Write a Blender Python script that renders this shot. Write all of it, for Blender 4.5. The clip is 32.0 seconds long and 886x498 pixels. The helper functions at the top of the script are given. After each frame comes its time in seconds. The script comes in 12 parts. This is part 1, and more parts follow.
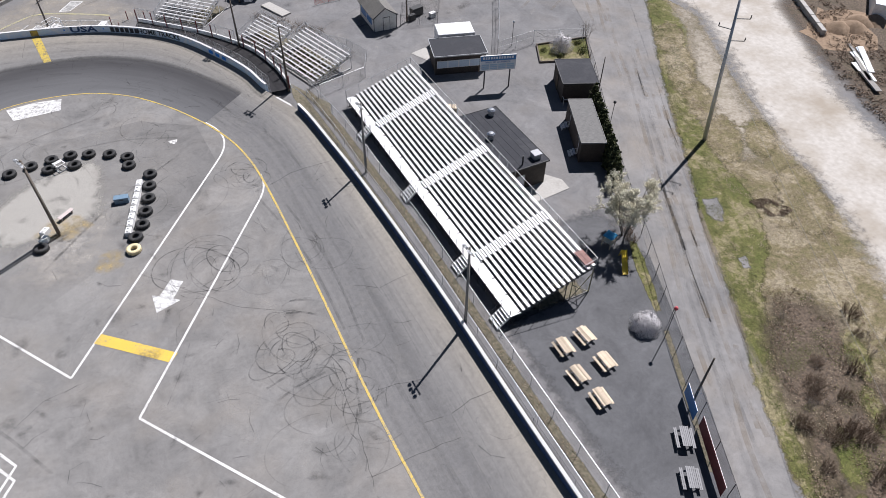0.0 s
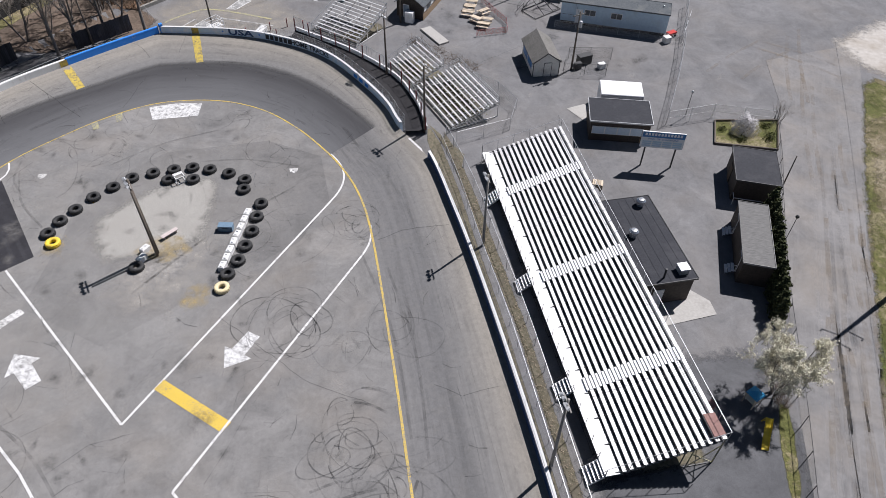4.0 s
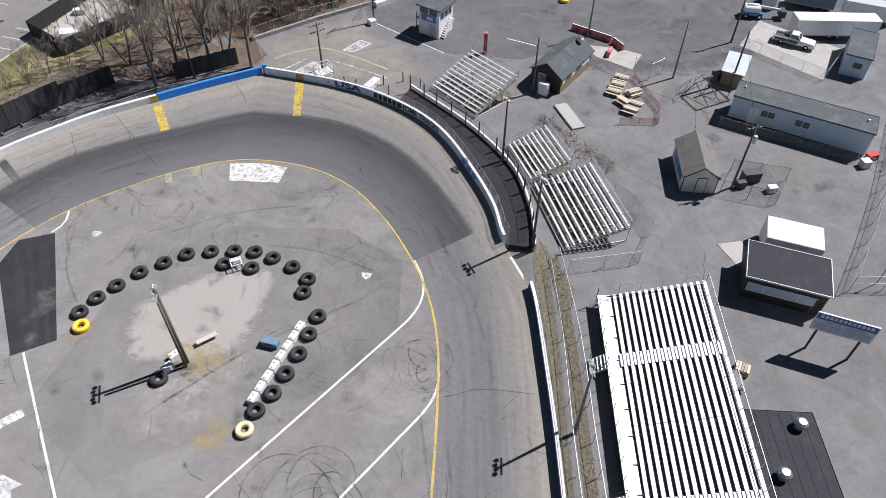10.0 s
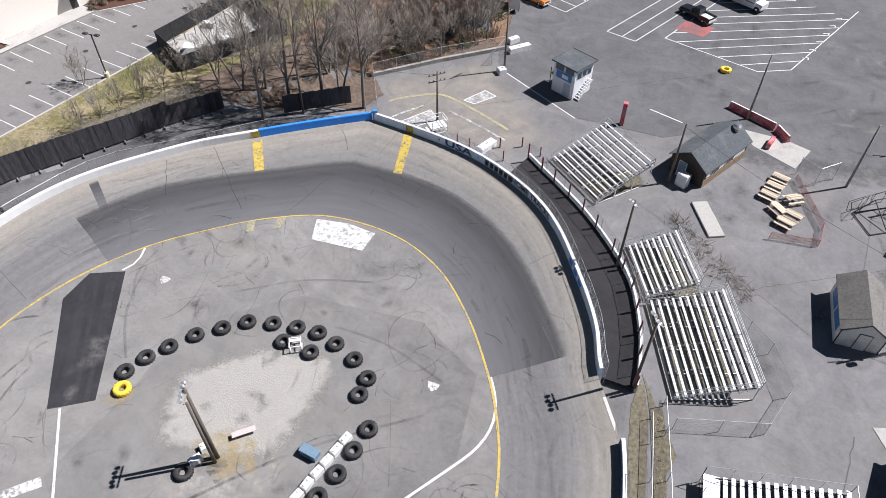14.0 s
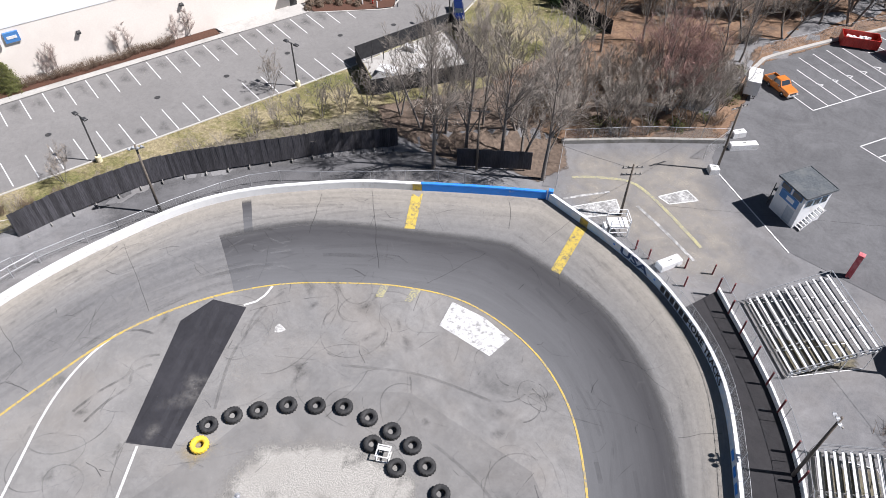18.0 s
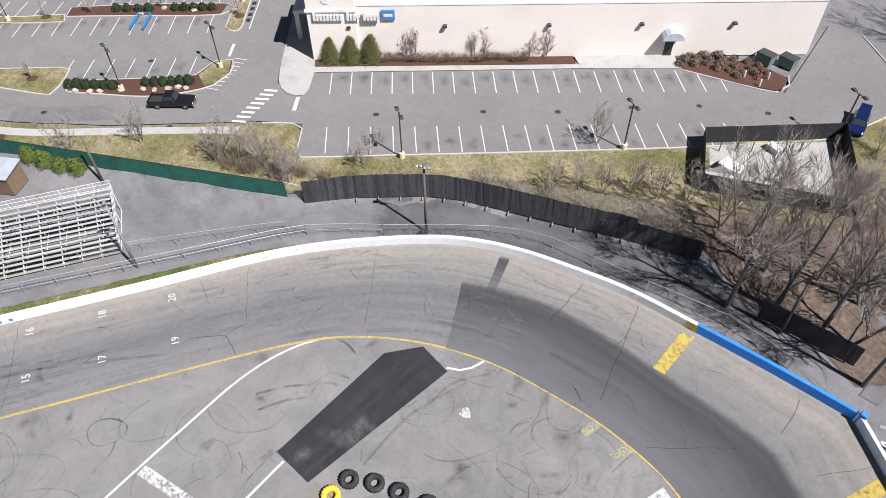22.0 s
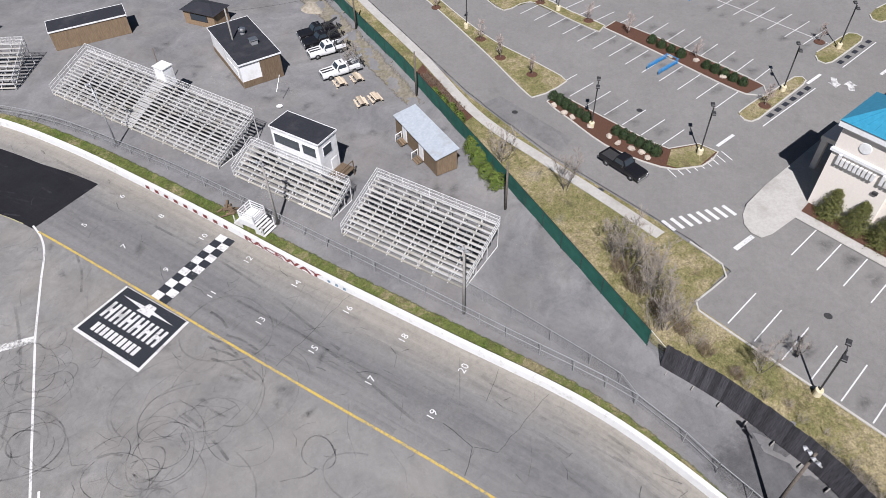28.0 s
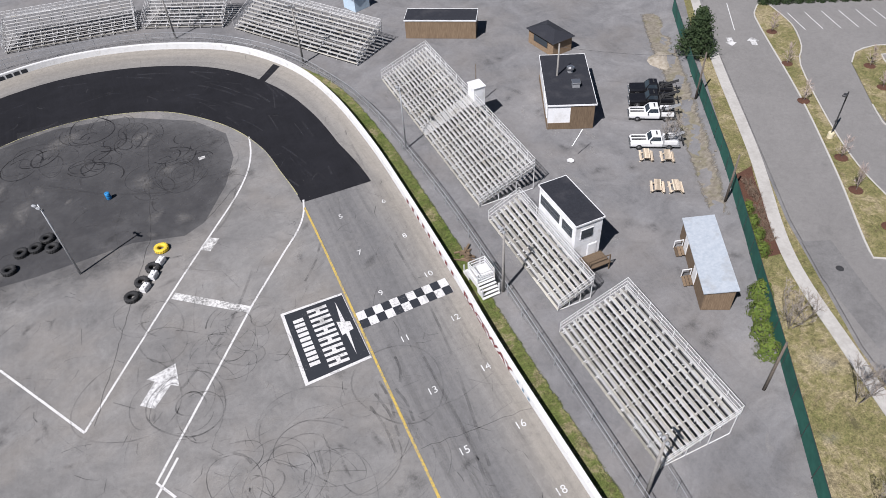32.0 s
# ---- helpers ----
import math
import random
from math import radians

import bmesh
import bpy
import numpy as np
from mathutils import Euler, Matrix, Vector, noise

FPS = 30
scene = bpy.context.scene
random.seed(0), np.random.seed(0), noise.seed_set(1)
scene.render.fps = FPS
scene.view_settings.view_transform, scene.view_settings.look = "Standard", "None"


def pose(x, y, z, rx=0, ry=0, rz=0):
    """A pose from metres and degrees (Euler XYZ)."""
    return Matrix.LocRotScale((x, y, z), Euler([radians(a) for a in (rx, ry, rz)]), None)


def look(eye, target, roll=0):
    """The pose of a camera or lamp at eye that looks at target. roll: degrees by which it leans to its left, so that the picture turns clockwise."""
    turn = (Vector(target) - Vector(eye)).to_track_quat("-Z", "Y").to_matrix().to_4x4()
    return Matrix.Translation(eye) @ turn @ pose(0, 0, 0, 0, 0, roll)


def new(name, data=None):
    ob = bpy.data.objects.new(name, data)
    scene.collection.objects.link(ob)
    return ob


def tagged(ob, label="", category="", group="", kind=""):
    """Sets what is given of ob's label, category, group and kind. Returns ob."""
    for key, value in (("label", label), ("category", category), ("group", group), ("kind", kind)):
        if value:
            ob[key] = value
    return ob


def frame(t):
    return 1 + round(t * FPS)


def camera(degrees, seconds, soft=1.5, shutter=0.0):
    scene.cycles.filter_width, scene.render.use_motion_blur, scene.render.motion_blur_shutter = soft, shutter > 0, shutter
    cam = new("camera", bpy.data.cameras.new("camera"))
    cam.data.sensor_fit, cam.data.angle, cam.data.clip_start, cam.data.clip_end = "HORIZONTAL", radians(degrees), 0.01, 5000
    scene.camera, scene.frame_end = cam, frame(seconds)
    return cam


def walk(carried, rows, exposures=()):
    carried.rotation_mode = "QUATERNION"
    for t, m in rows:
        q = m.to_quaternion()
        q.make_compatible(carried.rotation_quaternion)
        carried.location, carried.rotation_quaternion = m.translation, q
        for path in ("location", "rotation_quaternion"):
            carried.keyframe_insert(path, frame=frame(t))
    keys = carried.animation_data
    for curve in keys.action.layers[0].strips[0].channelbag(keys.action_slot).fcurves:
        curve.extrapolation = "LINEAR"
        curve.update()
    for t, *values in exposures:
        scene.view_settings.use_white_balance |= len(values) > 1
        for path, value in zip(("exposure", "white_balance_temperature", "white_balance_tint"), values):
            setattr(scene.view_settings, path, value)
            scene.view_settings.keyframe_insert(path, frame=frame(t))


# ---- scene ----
cam = camera(65.92, 32.0, soft=0.6)
ROWS = [
    (0.0, 1.002, 0.676, 51.4, -28.378, -45.347, 1.283),
    (0.5, 1.981, 2.057, 51.399, -27.038, -45.372, 1.426),
    (1.0, 2.97, 3.439, 51.396, -24.885, -45.431, 1.467),
    (1.5, 3.967, 4.829, 51.388, -22.723, -45.498, 1.436),
    (2.0, 4.975, 6.222, 51.373, -20.53, -45.547, 1.349),
    (2.5, 5.967, 7.633, 51.349, -18.267, -45.58, 1.181),
    (3.0, 6.889, 9.078, 51.32, -16.031, -45.612, 1.086),
    (3.5, 7.726, 10.57, 51.282, -13.802, -45.665, 0.973),
    (4.0, 8.452, 12.128, 51.236, -11.777, -45.73, 0.973),
    (4.5, 9.058, 13.736, 51.185, -9.869, -45.8, 0.989),
    (6.5, 11.07, 20.35, 50.72, -4.7, -45.783, 1.073),
    (7.0, 11.512, 22.059, 50.656, -3.747, -45.786, 1.057),
    (7.5, 11.879, 23.786, 50.594, -2.802, -45.802, 1.079),
    (8.0, 12.17, 25.504, 50.528, -1.853, -45.831, 1.125),
    (8.5, 12.402, 27.226, 50.461, -0.936, -45.867, 1.106),
    (9.0, 12.58, 28.959, 50.395, -0.031, -45.917, 1.149),
    (9.5, 12.732, 30.711, 50.331, 0.956, -45.974, 1.124),
    (10.0, 12.888, 32.45, 50.284, 1.965, -46.008, 1.079),
    (10.5, 13.056, 34.181, 50.25, 3.072, -46.059, 1.054),
    (11.0, 13.223, 35.888, 50.231, 4.235, -46.111, 0.956),
    (11.5, 13.367, 37.604, 50.221, 5.589, -46.12, 0.891),
    (12.0, 13.474, 39.32, 50.218, 7.496, -46.104, 0.772),
    (12.5, 13.542, 41.045, 50.225, 9.581, -46.07, 0.734),
    (13.0, 13.559, 42.775, 50.234, 11.72, -46.077, 0.606),
    (13.5, 13.504, 44.497, 50.253, 13.803, -46.084, 0.594),
    (14.0, 13.349, 46.194, 50.282, 15.852, -46.071, 0.623),
    (14.5, 13.062, 47.87, 50.319, 17.773, -46.056, 0.718),
    (16.5, 11.339, 54.51, 50.566, 25.487, -46.205, 1.161),
    (17.0, 10.778, 56.154, 50.582, 28.676, -46.294, 1.094),
    (17.5, 10.123, 57.757, 50.59, 32.413, -46.361, 1.152),
    (18.0, 9.449, 59.298, 50.602, 36.066, -46.428, 1.132),
    (18.5, 8.778, 60.792, 50.617, 39.606, -46.471, 1.112),
    (19.0, 8.072, 62.267, 50.634, 44.108, -46.506, 0.986),
    (19.5, 7.302, 63.751, 50.644, 48.947, -46.64, 0.628),
    (20.0, 6.484, 65.233, 50.648, 53.817, -46.729, 0.375),
    (20.5, 5.597, 66.7, 50.641, 58.532, -46.822, 0.083),
    (21.0, 4.62, 68.149, 50.614, 63.311, -46.876, -0.324),
    (21.5, 3.524, 69.566, 50.558, 68.028, -46.813, -0.587),
    (22.0, 2.35, 70.883, 50.501, 72.734, -46.741, -0.979),
    (22.5, 1.124, 72.061, 50.463, 77.369, -46.687, -1.448),
    (23.0, -0.181, 73.08, 50.441, 82.04, -46.577, -1.779),
    (23.5, -1.601, 73.922, 50.433, 86.546, -46.56, -2.046),
    (24.0, -3.132, 74.593, 50.43, 90.903, -46.511, -2.089),
    (24.5, -4.735, 75.084, 50.422, 94.955, -46.482, -2.063),
    (25.0, -6.376, 75.398, 50.399, 99.127, -46.41, -2.099),
    (25.5, -7.99, 75.572, 50.369, 103.049, -46.372, -1.888),
    (27.5, -14.414, 75.744, 50.086, 118.952, -46.145, -1.569),
    (28.0, -16.046, 75.656, 50.062, 123.195, -46.041, -1.763),
    (28.5, -17.686, 75.472, 50.063, 127.496, -45.887, -1.87),
    (29.0, -19.331, 75.217, 50.081, 131.774, -45.76, -2.02),
    (29.5, -20.98, 74.881, 50.108, 136.174, -45.615, -2.278),
    (30.0, -22.646, 74.403, 50.12, 140.935, -45.465, -2.653),
    (30.5, -24.314, 73.758, 50.116, 145.859, -45.261, -2.976),
    (31.0, -25.962, 72.984, 50.109, 150.752, -45.111, -3.308),
    (31.5, -27.603, 72.133, 50.105, 155.656, -44.885, -3.708),
    (32.0, -29.247, 71.248, 50.102, 158.486, -44.73, -4.146),
]


def eye_pose(x, y, z, yaw, pitch, roll):
    """Pose from a place, heading (left of +y), pitch (up) and lean, in degrees."""
    a, b = radians(yaw), radians(pitch)
    ahead = Vector((-math.sin(a) * math.cos(b), math.cos(a) * math.cos(b), math.sin(b)))
    eye = Vector((x, y, z))
    return look(eye, eye + ahead, roll)


walk(cam, [(t, eye_pose(*row)) for t, *row in ROWS], [(0.0, 0.56), (2.0, 0.53), (4.5, 0.36), (7.0, 0.38), (9.0, 0.44), (13.0, 0.64), (17.0, 0.74), (20.0, 0.76), (23.0, 0.50), (25.0, 0.42), (28.0, 0.39), (32.0, 0.35)])
from mathutils.geometry import delaunay_2d_cdt


# ---- daylight ----
SUN_ELEVATION, SUN_HEADING = 52.0, (0.872, 0.489)
world = bpy.data.worlds.new("sky")
scene.world = world
world.use_nodes = True
wn = world.node_tree.nodes
sky = wn.new("ShaderNodeTexSky")
sky.sky_type, sky.sun_disc = "NISHITA", False
sky.sun_elevation = radians(SUN_ELEVATION)
sky.sun_rotation = math.atan2(SUN_HEADING[0], SUN_HEADING[1])
sky.altitude, sky.air_density, sky.dust_density = 20.0, 0.6, 0.2
world.node_tree.links.new(sky.outputs[0], wn["Background"].inputs[0])
wn["Background"].inputs[1].default_value = 0.037
sun_data = bpy.data.lights.new("sun", "SUN")
sun_data.energy, sun_data.angle, sun_data.color = 5.0, radians(0.53), (0.988, 0.962, 1.0)
sun = new("sun", sun_data)
c = math.cos(radians(SUN_ELEVATION))
sun.matrix_world = look((60, 60, 120), Vector((60, 60, 120)) - Vector((SUN_HEADING[0] * c, SUN_HEADING[1] * c, math.sin(radians(SUN_ELEVATION)))))


# ---- materials ----
def tree_of(name):
    m = bpy.data.materials.new(name)
    m.use_nodes = True
    return m, m.node_tree.nodes, m.node_tree.links, m.node_tree.nodes["Principled BSDF"]


def noise_node(n, l, vec, scale, detail=4.0, rough=0.55, distort=0.0):
    t = n.new("ShaderNodeTexNoise")
    t.inputs["Scale"].default_value, t.inputs["Detail"].default_value = scale, detail
    t.inputs["Roughness"].default_value, t.inputs["Distortion"].default_value = rough, distort
    l.new(vec, t.inputs["Vector"])
    return t.outputs["Fac"]


def ramp_node(n, l, fac, stops):
    r = n.new("ShaderNodeValToRGB")
    e = r.color_ramp.elements
    while len(e) < len(stops):
        e.new(0.5)
    for k, (p, col) in zip(e, stops):
        k.position = p
        k.color = (*(col if isinstance(col, tuple) else (col, col, col)), 1)
    l.new(fac, r.inputs[0])
    return r.outputs[0]


def mix_node(n, l, fac, a, b, kind="MIX"):
    m = n.new("ShaderNodeMix")
    m.data_type, m.blend_type = "RGBA", kind
    for value, socket in ((fac, m.inputs[0]), (a, m.inputs[6]), (b, m.inputs[7])):
        if isinstance(value, (int, float)):
            socket.default_value = value
        elif isinstance(value, tuple):
            socket.default_value = (*value, 1)
        else:
            l.new(value, socket)
    return m.outputs[2]


def bump_node(n, l, p, height, strength, distance):
    b = n.new("ShaderNodeBump")
    b.inputs["Strength"].default_value, b.inputs["Distance"].default_value = strength, distance
    l.new(height, b.inputs["Height"])
    l.new(b.outputs[0], p.inputs["Normal"])


def position(n):
    return n.new("ShaderNodeNewGeometry").outputs["Position"]


def surf(name, a, b, grain=6.0, rough=0.8, metal=0.0, stain=None, stain_scale=0.3, stain_at=(0.5, 0.72), bump=0.15, vary=0.0, distance=0.02):
    """A surface of two close tones with fine grain, broad stains and, with vary, a shade of its own for each object."""
    m, n, l, p = tree_of(name)
    vec = position(n)
    fine = noise_node(n, l, vec, grain, 6)
    col = mix_node(n, l, ramp_node(n, l, fine, [(0.3, 0.0), (0.7, 1.0)]), a, b)
    if stain:
        col = mix_node(n, l, ramp_node(n, l, noise_node(n, l, vec, stain_scale, 5, 0.6), [(stain_at[0], 0.0), (stain_at[1], 0.85)]), col, stain)
    if vary:
        info = n.new("ShaderNodeObjectInfo")
        col = mix_node(n, l, 1.0, col, ramp_node(n, l, info.outputs["Random"], [(0.0, 1.0 - vary), (1.0, 1.0)]), "MULTIPLY")
    l.new(col, p.inputs["Base Color"])
    p.inputs["Roughness"].default_value, p.inputs["Metallic"].default_value = rough, metal
    p.inputs["Diffuse Roughness"].default_value = 0.12 if rough > 0.88 else 0.0
    if bump:
        bump_node(n, l, p, fine, bump, distance)
    return m


def asphalt(name, light, dark, streak=0.0, tan=0.0, cracks=0.0, along=90.0, mottle=0.16):
    """Worn asphalt: aggregate grain, broad bleached and oily patches, optional streaks and fine cracking."""
    m, n, l, p = tree_of(name)
    vec = position(n)
    mid = tuple((x + y) / 2 for x, y in zip(light, dark))
    col = mix_node(n, l, ramp_node(n, l, noise_node(n, l, vec, 0.09, 6, 0.62), [(0.32, 0.0), (0.66, 1.0)]), dark, light)
    col = mix_node(n, l, ramp_node(n, l, noise_node(n, l, vec, 0.7, 6, 0.7, 0.4), [(0.35, 0.0), (0.7, 0.55)]), col, mid)
    grain = noise_node(n, l, vec, 11.0, 4, 0.8)
    col = mix_node(n, l, 1.0, col, ramp_node(n, l, grain, [(0.25, 0.82), (0.5, 1.0), (0.75, 1.15)]), "MULTIPLY")
    scuff = noise_node(n, l, vec, 2.3, 7, 0.75, 0.6)
    col = mix_node(n, l, 1.0, col, ramp_node(n, l, scuff, [(0.3, 0.86), (0.5, 1.0), (0.72, 1.12)]), "MULTIPLY")
    cloud = noise_node(n, l, vec, 0.22, 7, 0.66, 1.6)
    col = mix_node(n, l, 1.0, col, ramp_node(n, l, cloud, [(0.34, 1.0 - mottle), (0.5, 1.0), (0.66, 1.0 + 0.9 * mottle)]), "MULTIPLY")
    oil = ramp_node(n, l, noise_node(n, l, vec, 0.33, 3, 0.5), [(0.68, 0.0), (0.80, 0.36)])
    col = mix_node(n, l, oil, col, tuple(x * 0.55 for x in dark))
    if tan:
        col = mix_node(n, l, ramp_node(n, l, noise_node(n, l, vec, 0.13, 5, 0.6), [(0.45, 0.0), (0.7, tan)]), col, (0.30, 0.255, 0.205))
    if streak:
        mp = n.new("ShaderNodeMapping")
        turn = n.new("ShaderNodeMapping")
        turn.inputs["Rotation"].default_value = (0, 0, radians(90 - along))
        l.new(vec, turn.inputs["Vector"])
        mp.inputs["Scale"].default_value = (2.2, 0.12, 1.0)
        l.new(turn.outputs[0], mp.inputs["Vector"])
        s = ramp_node(n, l, noise_node(n, l, mp.outputs[0], 1.0, 5, 0.7), [(0.5, 0.0), (0.72, streak)])
        col = mix_node(n, l, s, col, light)
    if cracks:
        v = n.new("ShaderNodeTexVoronoi")
        v.feature = "DISTANCE_TO_EDGE"
        v.inputs["Scale"].default_value = 0.16
        warp = mix_node(n, l, 0.12, vec, n.new("ShaderNodeTexNoise").outputs["Color"], "LINEAR_LIGHT")
        l.new(warp, v.inputs["Vector"])
        line = ramp_node(n, l, v.outputs["Distance"], [(0.002, cracks), (0.006, 0.0)])
        col = mix_node(n, l, line, col, tuple(x * 0.35 for x in dark))
    l.new(col, p.inputs["Base Color"])
    p.inputs["Roughness"].default_value, p.inputs["Diffuse Roughness"].default_value = 0.93, 0.12
    p.inputs["Specular IOR Level"].default_value = 0.25
    bump_node(n, l, p, grain, 0.25, 0.01)
    return m


def paint(name, col, under=(0.19, 0.186, 0.18), wear=(0.52, 0.62), rough=0.7, scale=5.0, broad=0.5):
    """Worn paint over asphalt or concrete, with the ground showing through in flakes."""
    m, n, l, p = tree_of(name)
    vec = position(n)
    fine = noise_node(n, l, vec, scale, 7, 0.72)
    wide = noise_node(n, l, vec, broad, 3, 0.5)
    both = n.new("ShaderNodeMath")
    both.operation = "MULTIPLY_ADD"
    l.new(wide, both.inputs[0])
    both.inputs[1].default_value = 0.35
    l.new(fine, both.inputs[2])
    worn = ramp_node(n, l, both.outputs[0], [(wear[0] + 0.17, 0.0), (wear[1] + 0.17, 1.0)])
    tone = mix_node(n, l, noise_node(n, l, vec, 1.3, 4), tuple(x * 0.82 for x in col), col)
    l.new(mix_node(n, l, worn, tone, under), p.inputs["Base Color"])
    p.inputs["Roughness"].default_value = rough
    return m


def veil(name, col, cover, scale=1.5, ramp=(0.35, 0.7)):
    """A thin broken film, such as tyre rubber on asphalt: opaque in parts only."""
    m, n, l, p = tree_of(name)
    vec = position(n)
    fac = ramp_node(n, l, noise_node(n, l, vec, scale, 6, 0.7), [(ramp[0], 0.0), (ramp[1], cover)])
    p.inputs["Base Color"].default_value = (*col, 1)
    p.inputs["Roughness"].default_value = 0.85
    l.new(fac, p.inputs["Alpha"])
    return m


def glass_dark(name, col=(0.03, 0.04, 0.05)):
    m, n, l, p = tree_of(name)
    p.inputs["Base Color"].default_value = (*col, 1)
    p.inputs["Roughness"].default_value = 0.06
    p.inputs["Specular IOR Level"].default_value = 0.8
    return m


def wire_mesh(name, col, pitch=0.055, wire=0.08):
    """Chain link: crossed wires with open diamonds between them."""
    m, n, l, p = tree_of(name)
    uv = n.new("ShaderNodeUVMap")
    sep = n.new("ShaderNodeSeparateXYZ")
    l.new(uv.outputs[0], sep.inputs[0])
    lines = []
    for op in ("ADD", "SUBTRACT"):
        a = n.new("ShaderNodeMath")
        a.operation = op
        l.new(sep.outputs[0], a.inputs[0]), l.new(sep.outputs[1], a.inputs[1])
        s = n.new("ShaderNodeMath")
        s.operation = "DIVIDE"
        s.inputs[1].default_value = pitch * 1.414
        l.new(a.outputs[0], s.inputs[0])
        f = n.new("ShaderNodeMath")
        f.operation = "FRACT"
        l.new(s.outputs[0], f.inputs[0])
        k = n.new("ShaderNodeMath")
        k.operation = "LESS_THAN"
        k.inputs[1].default_value = wire
        l.new(f.outputs[0], k.inputs[0])
        lines.append(k.outputs[0])
    mx = n.new("ShaderNodeMath")
    mx.operation = "MAXIMUM"
    l.new(lines[0], mx.inputs[0]), l.new(lines[1], mx.inputs[1])
    l.new(mx.outputs[0], p.inputs["Alpha"])
    p.inputs["Base Color"].default_value = (*col, 1)
    p.inputs["Roughness"].default_value, p.inputs["Metallic"].default_value = 0.5, 0.3
    return m


def planks_material(name, a, b, pitch=0.15, rough=0.85, axis="z"):
    """Weathered boards: grain along the boards and a tone for each board by its island."""
    m, n, l, p = tree_of(name)
    geo = n.new("ShaderNodeNewGeometry")
    mp = n.new("ShaderNodeMapping")
    mp.inputs["Scale"].default_value = (9, 9, 0.8) if axis == "z" else (1, 9, 9)
    l.new(geo.outputs["Position"], mp.inputs["Vector"])
    g = noise_node(n, l, mp.outputs[0], 1.4, 6, 0.65)
    col = mix_node(n, l, ramp_node(n, l, g, [(0.3, 0.0), (0.7, 1.0)]), a, b)
    info = n.new("ShaderNodeObjectInfo")
    add = n.new("ShaderNodeMath")
    add.operation = "ADD"
    l.new(geo.outputs["Random Per Island"], add.inputs[0]), l.new(info.outputs["Random"], add.inputs[1])
    half = n.new("ShaderNodeMath")
    half.operation = "FRACT"
    l.new(add.outputs[0], half.inputs[0])
    col = mix_node(n, l, 1.0, col, ramp_node(n, l, half.outputs[0], [(0.0, 0.55), (1.0, 1.25)]), "MULTIPLY")
    l.new(col, p.inputs["Base Color"])
    p.inputs["Roughness"].default_value = rough
    bump_node(n, l, p, g, 0.3, 0.01)
    return m


def track_material():
    """Track asphalt: a darker racing line between a grey inner lane and a tan, dusty outer lane, streaked along the lap."""
    m, n, l, p = tree_of("track_asphalt")
    vec = position(n)
    uv = n.new("ShaderNodeUVMap")
    sep = n.new("ShaderNodeSeparateXYZ")
    l.new(uv.outputs[0], sep.inputs[0])
    wob = noise_node(n, l, vec, 0.12, 4)
    v = n.new("ShaderNodeMath")
    v.operation = "MULTIPLY_ADD"
    l.new(wob, v.inputs[0])
    v.inputs[1].default_value = 0.22
    l.new(sep.outputs[1], v.inputs[2])
    col = ramp_node(n, l, v.outputs[0], [(0.10, (0.185, 0.181, 0.178)), (0.32, (0.165, 0.162, 0.161)), (0.58, (0.148, 0.146, 0.146)), (0.74, (0.196, 0.191, 0.185)), (0.92, (0.238, 0.224, 0.204)), (1.1, (0.268, 0.248, 0.218))])
    mp = n.new("ShaderNodeMapping")
    mp.inputs["Scale"].default_value = (0.05, 16.0, 1)
    l.new(uv.outputs[0], mp.inputs["Vector"])
    streak = noise_node(n, l, mp.outputs[0], 1.0, 6, 0.7)
    col = mix_node(n, l, 1.0, col, ramp_node(n, l, streak, [(0.3, 0.84), (0.7, 1.12)]), "MULTIPLY")
    col = mix_node(n, l, ramp_node(n, l, noise_node(n, l, vec, 0.5, 6, 0.7), [(0.5, 0.0), (0.75, 0.35)]), col, (0.21, 0.2, 0.185))
    grain = noise_node(n, l, vec, 14.0, 3, 0.7)
    col = mix_node(n, l, 1.0, col, ramp_node(n, l, grain, [(0.25, 0.84), (0.75, 1.13)]), "MULTIPLY")
    scuff = noise_node(n, l, vec, 2.1, 7, 0.75, 0.6)
    col = mix_node(n, l, 1.0, col, ramp_node(n, l, scuff, [(0.3, 0.84), (0.5, 1.0), (0.72, 1.13)]), "MULTIPLY")
    l.new(col, p.inputs["Base Color"])
    p.inputs["Roughness"].default_value, p.inputs["Specular IOR Level"].default_value = 0.9, 0.3
    p.inputs["Diffuse Roughness"].default_value = 0.12
    bump_node(n, l, p, grain, 0.2, 0.01)
    return m


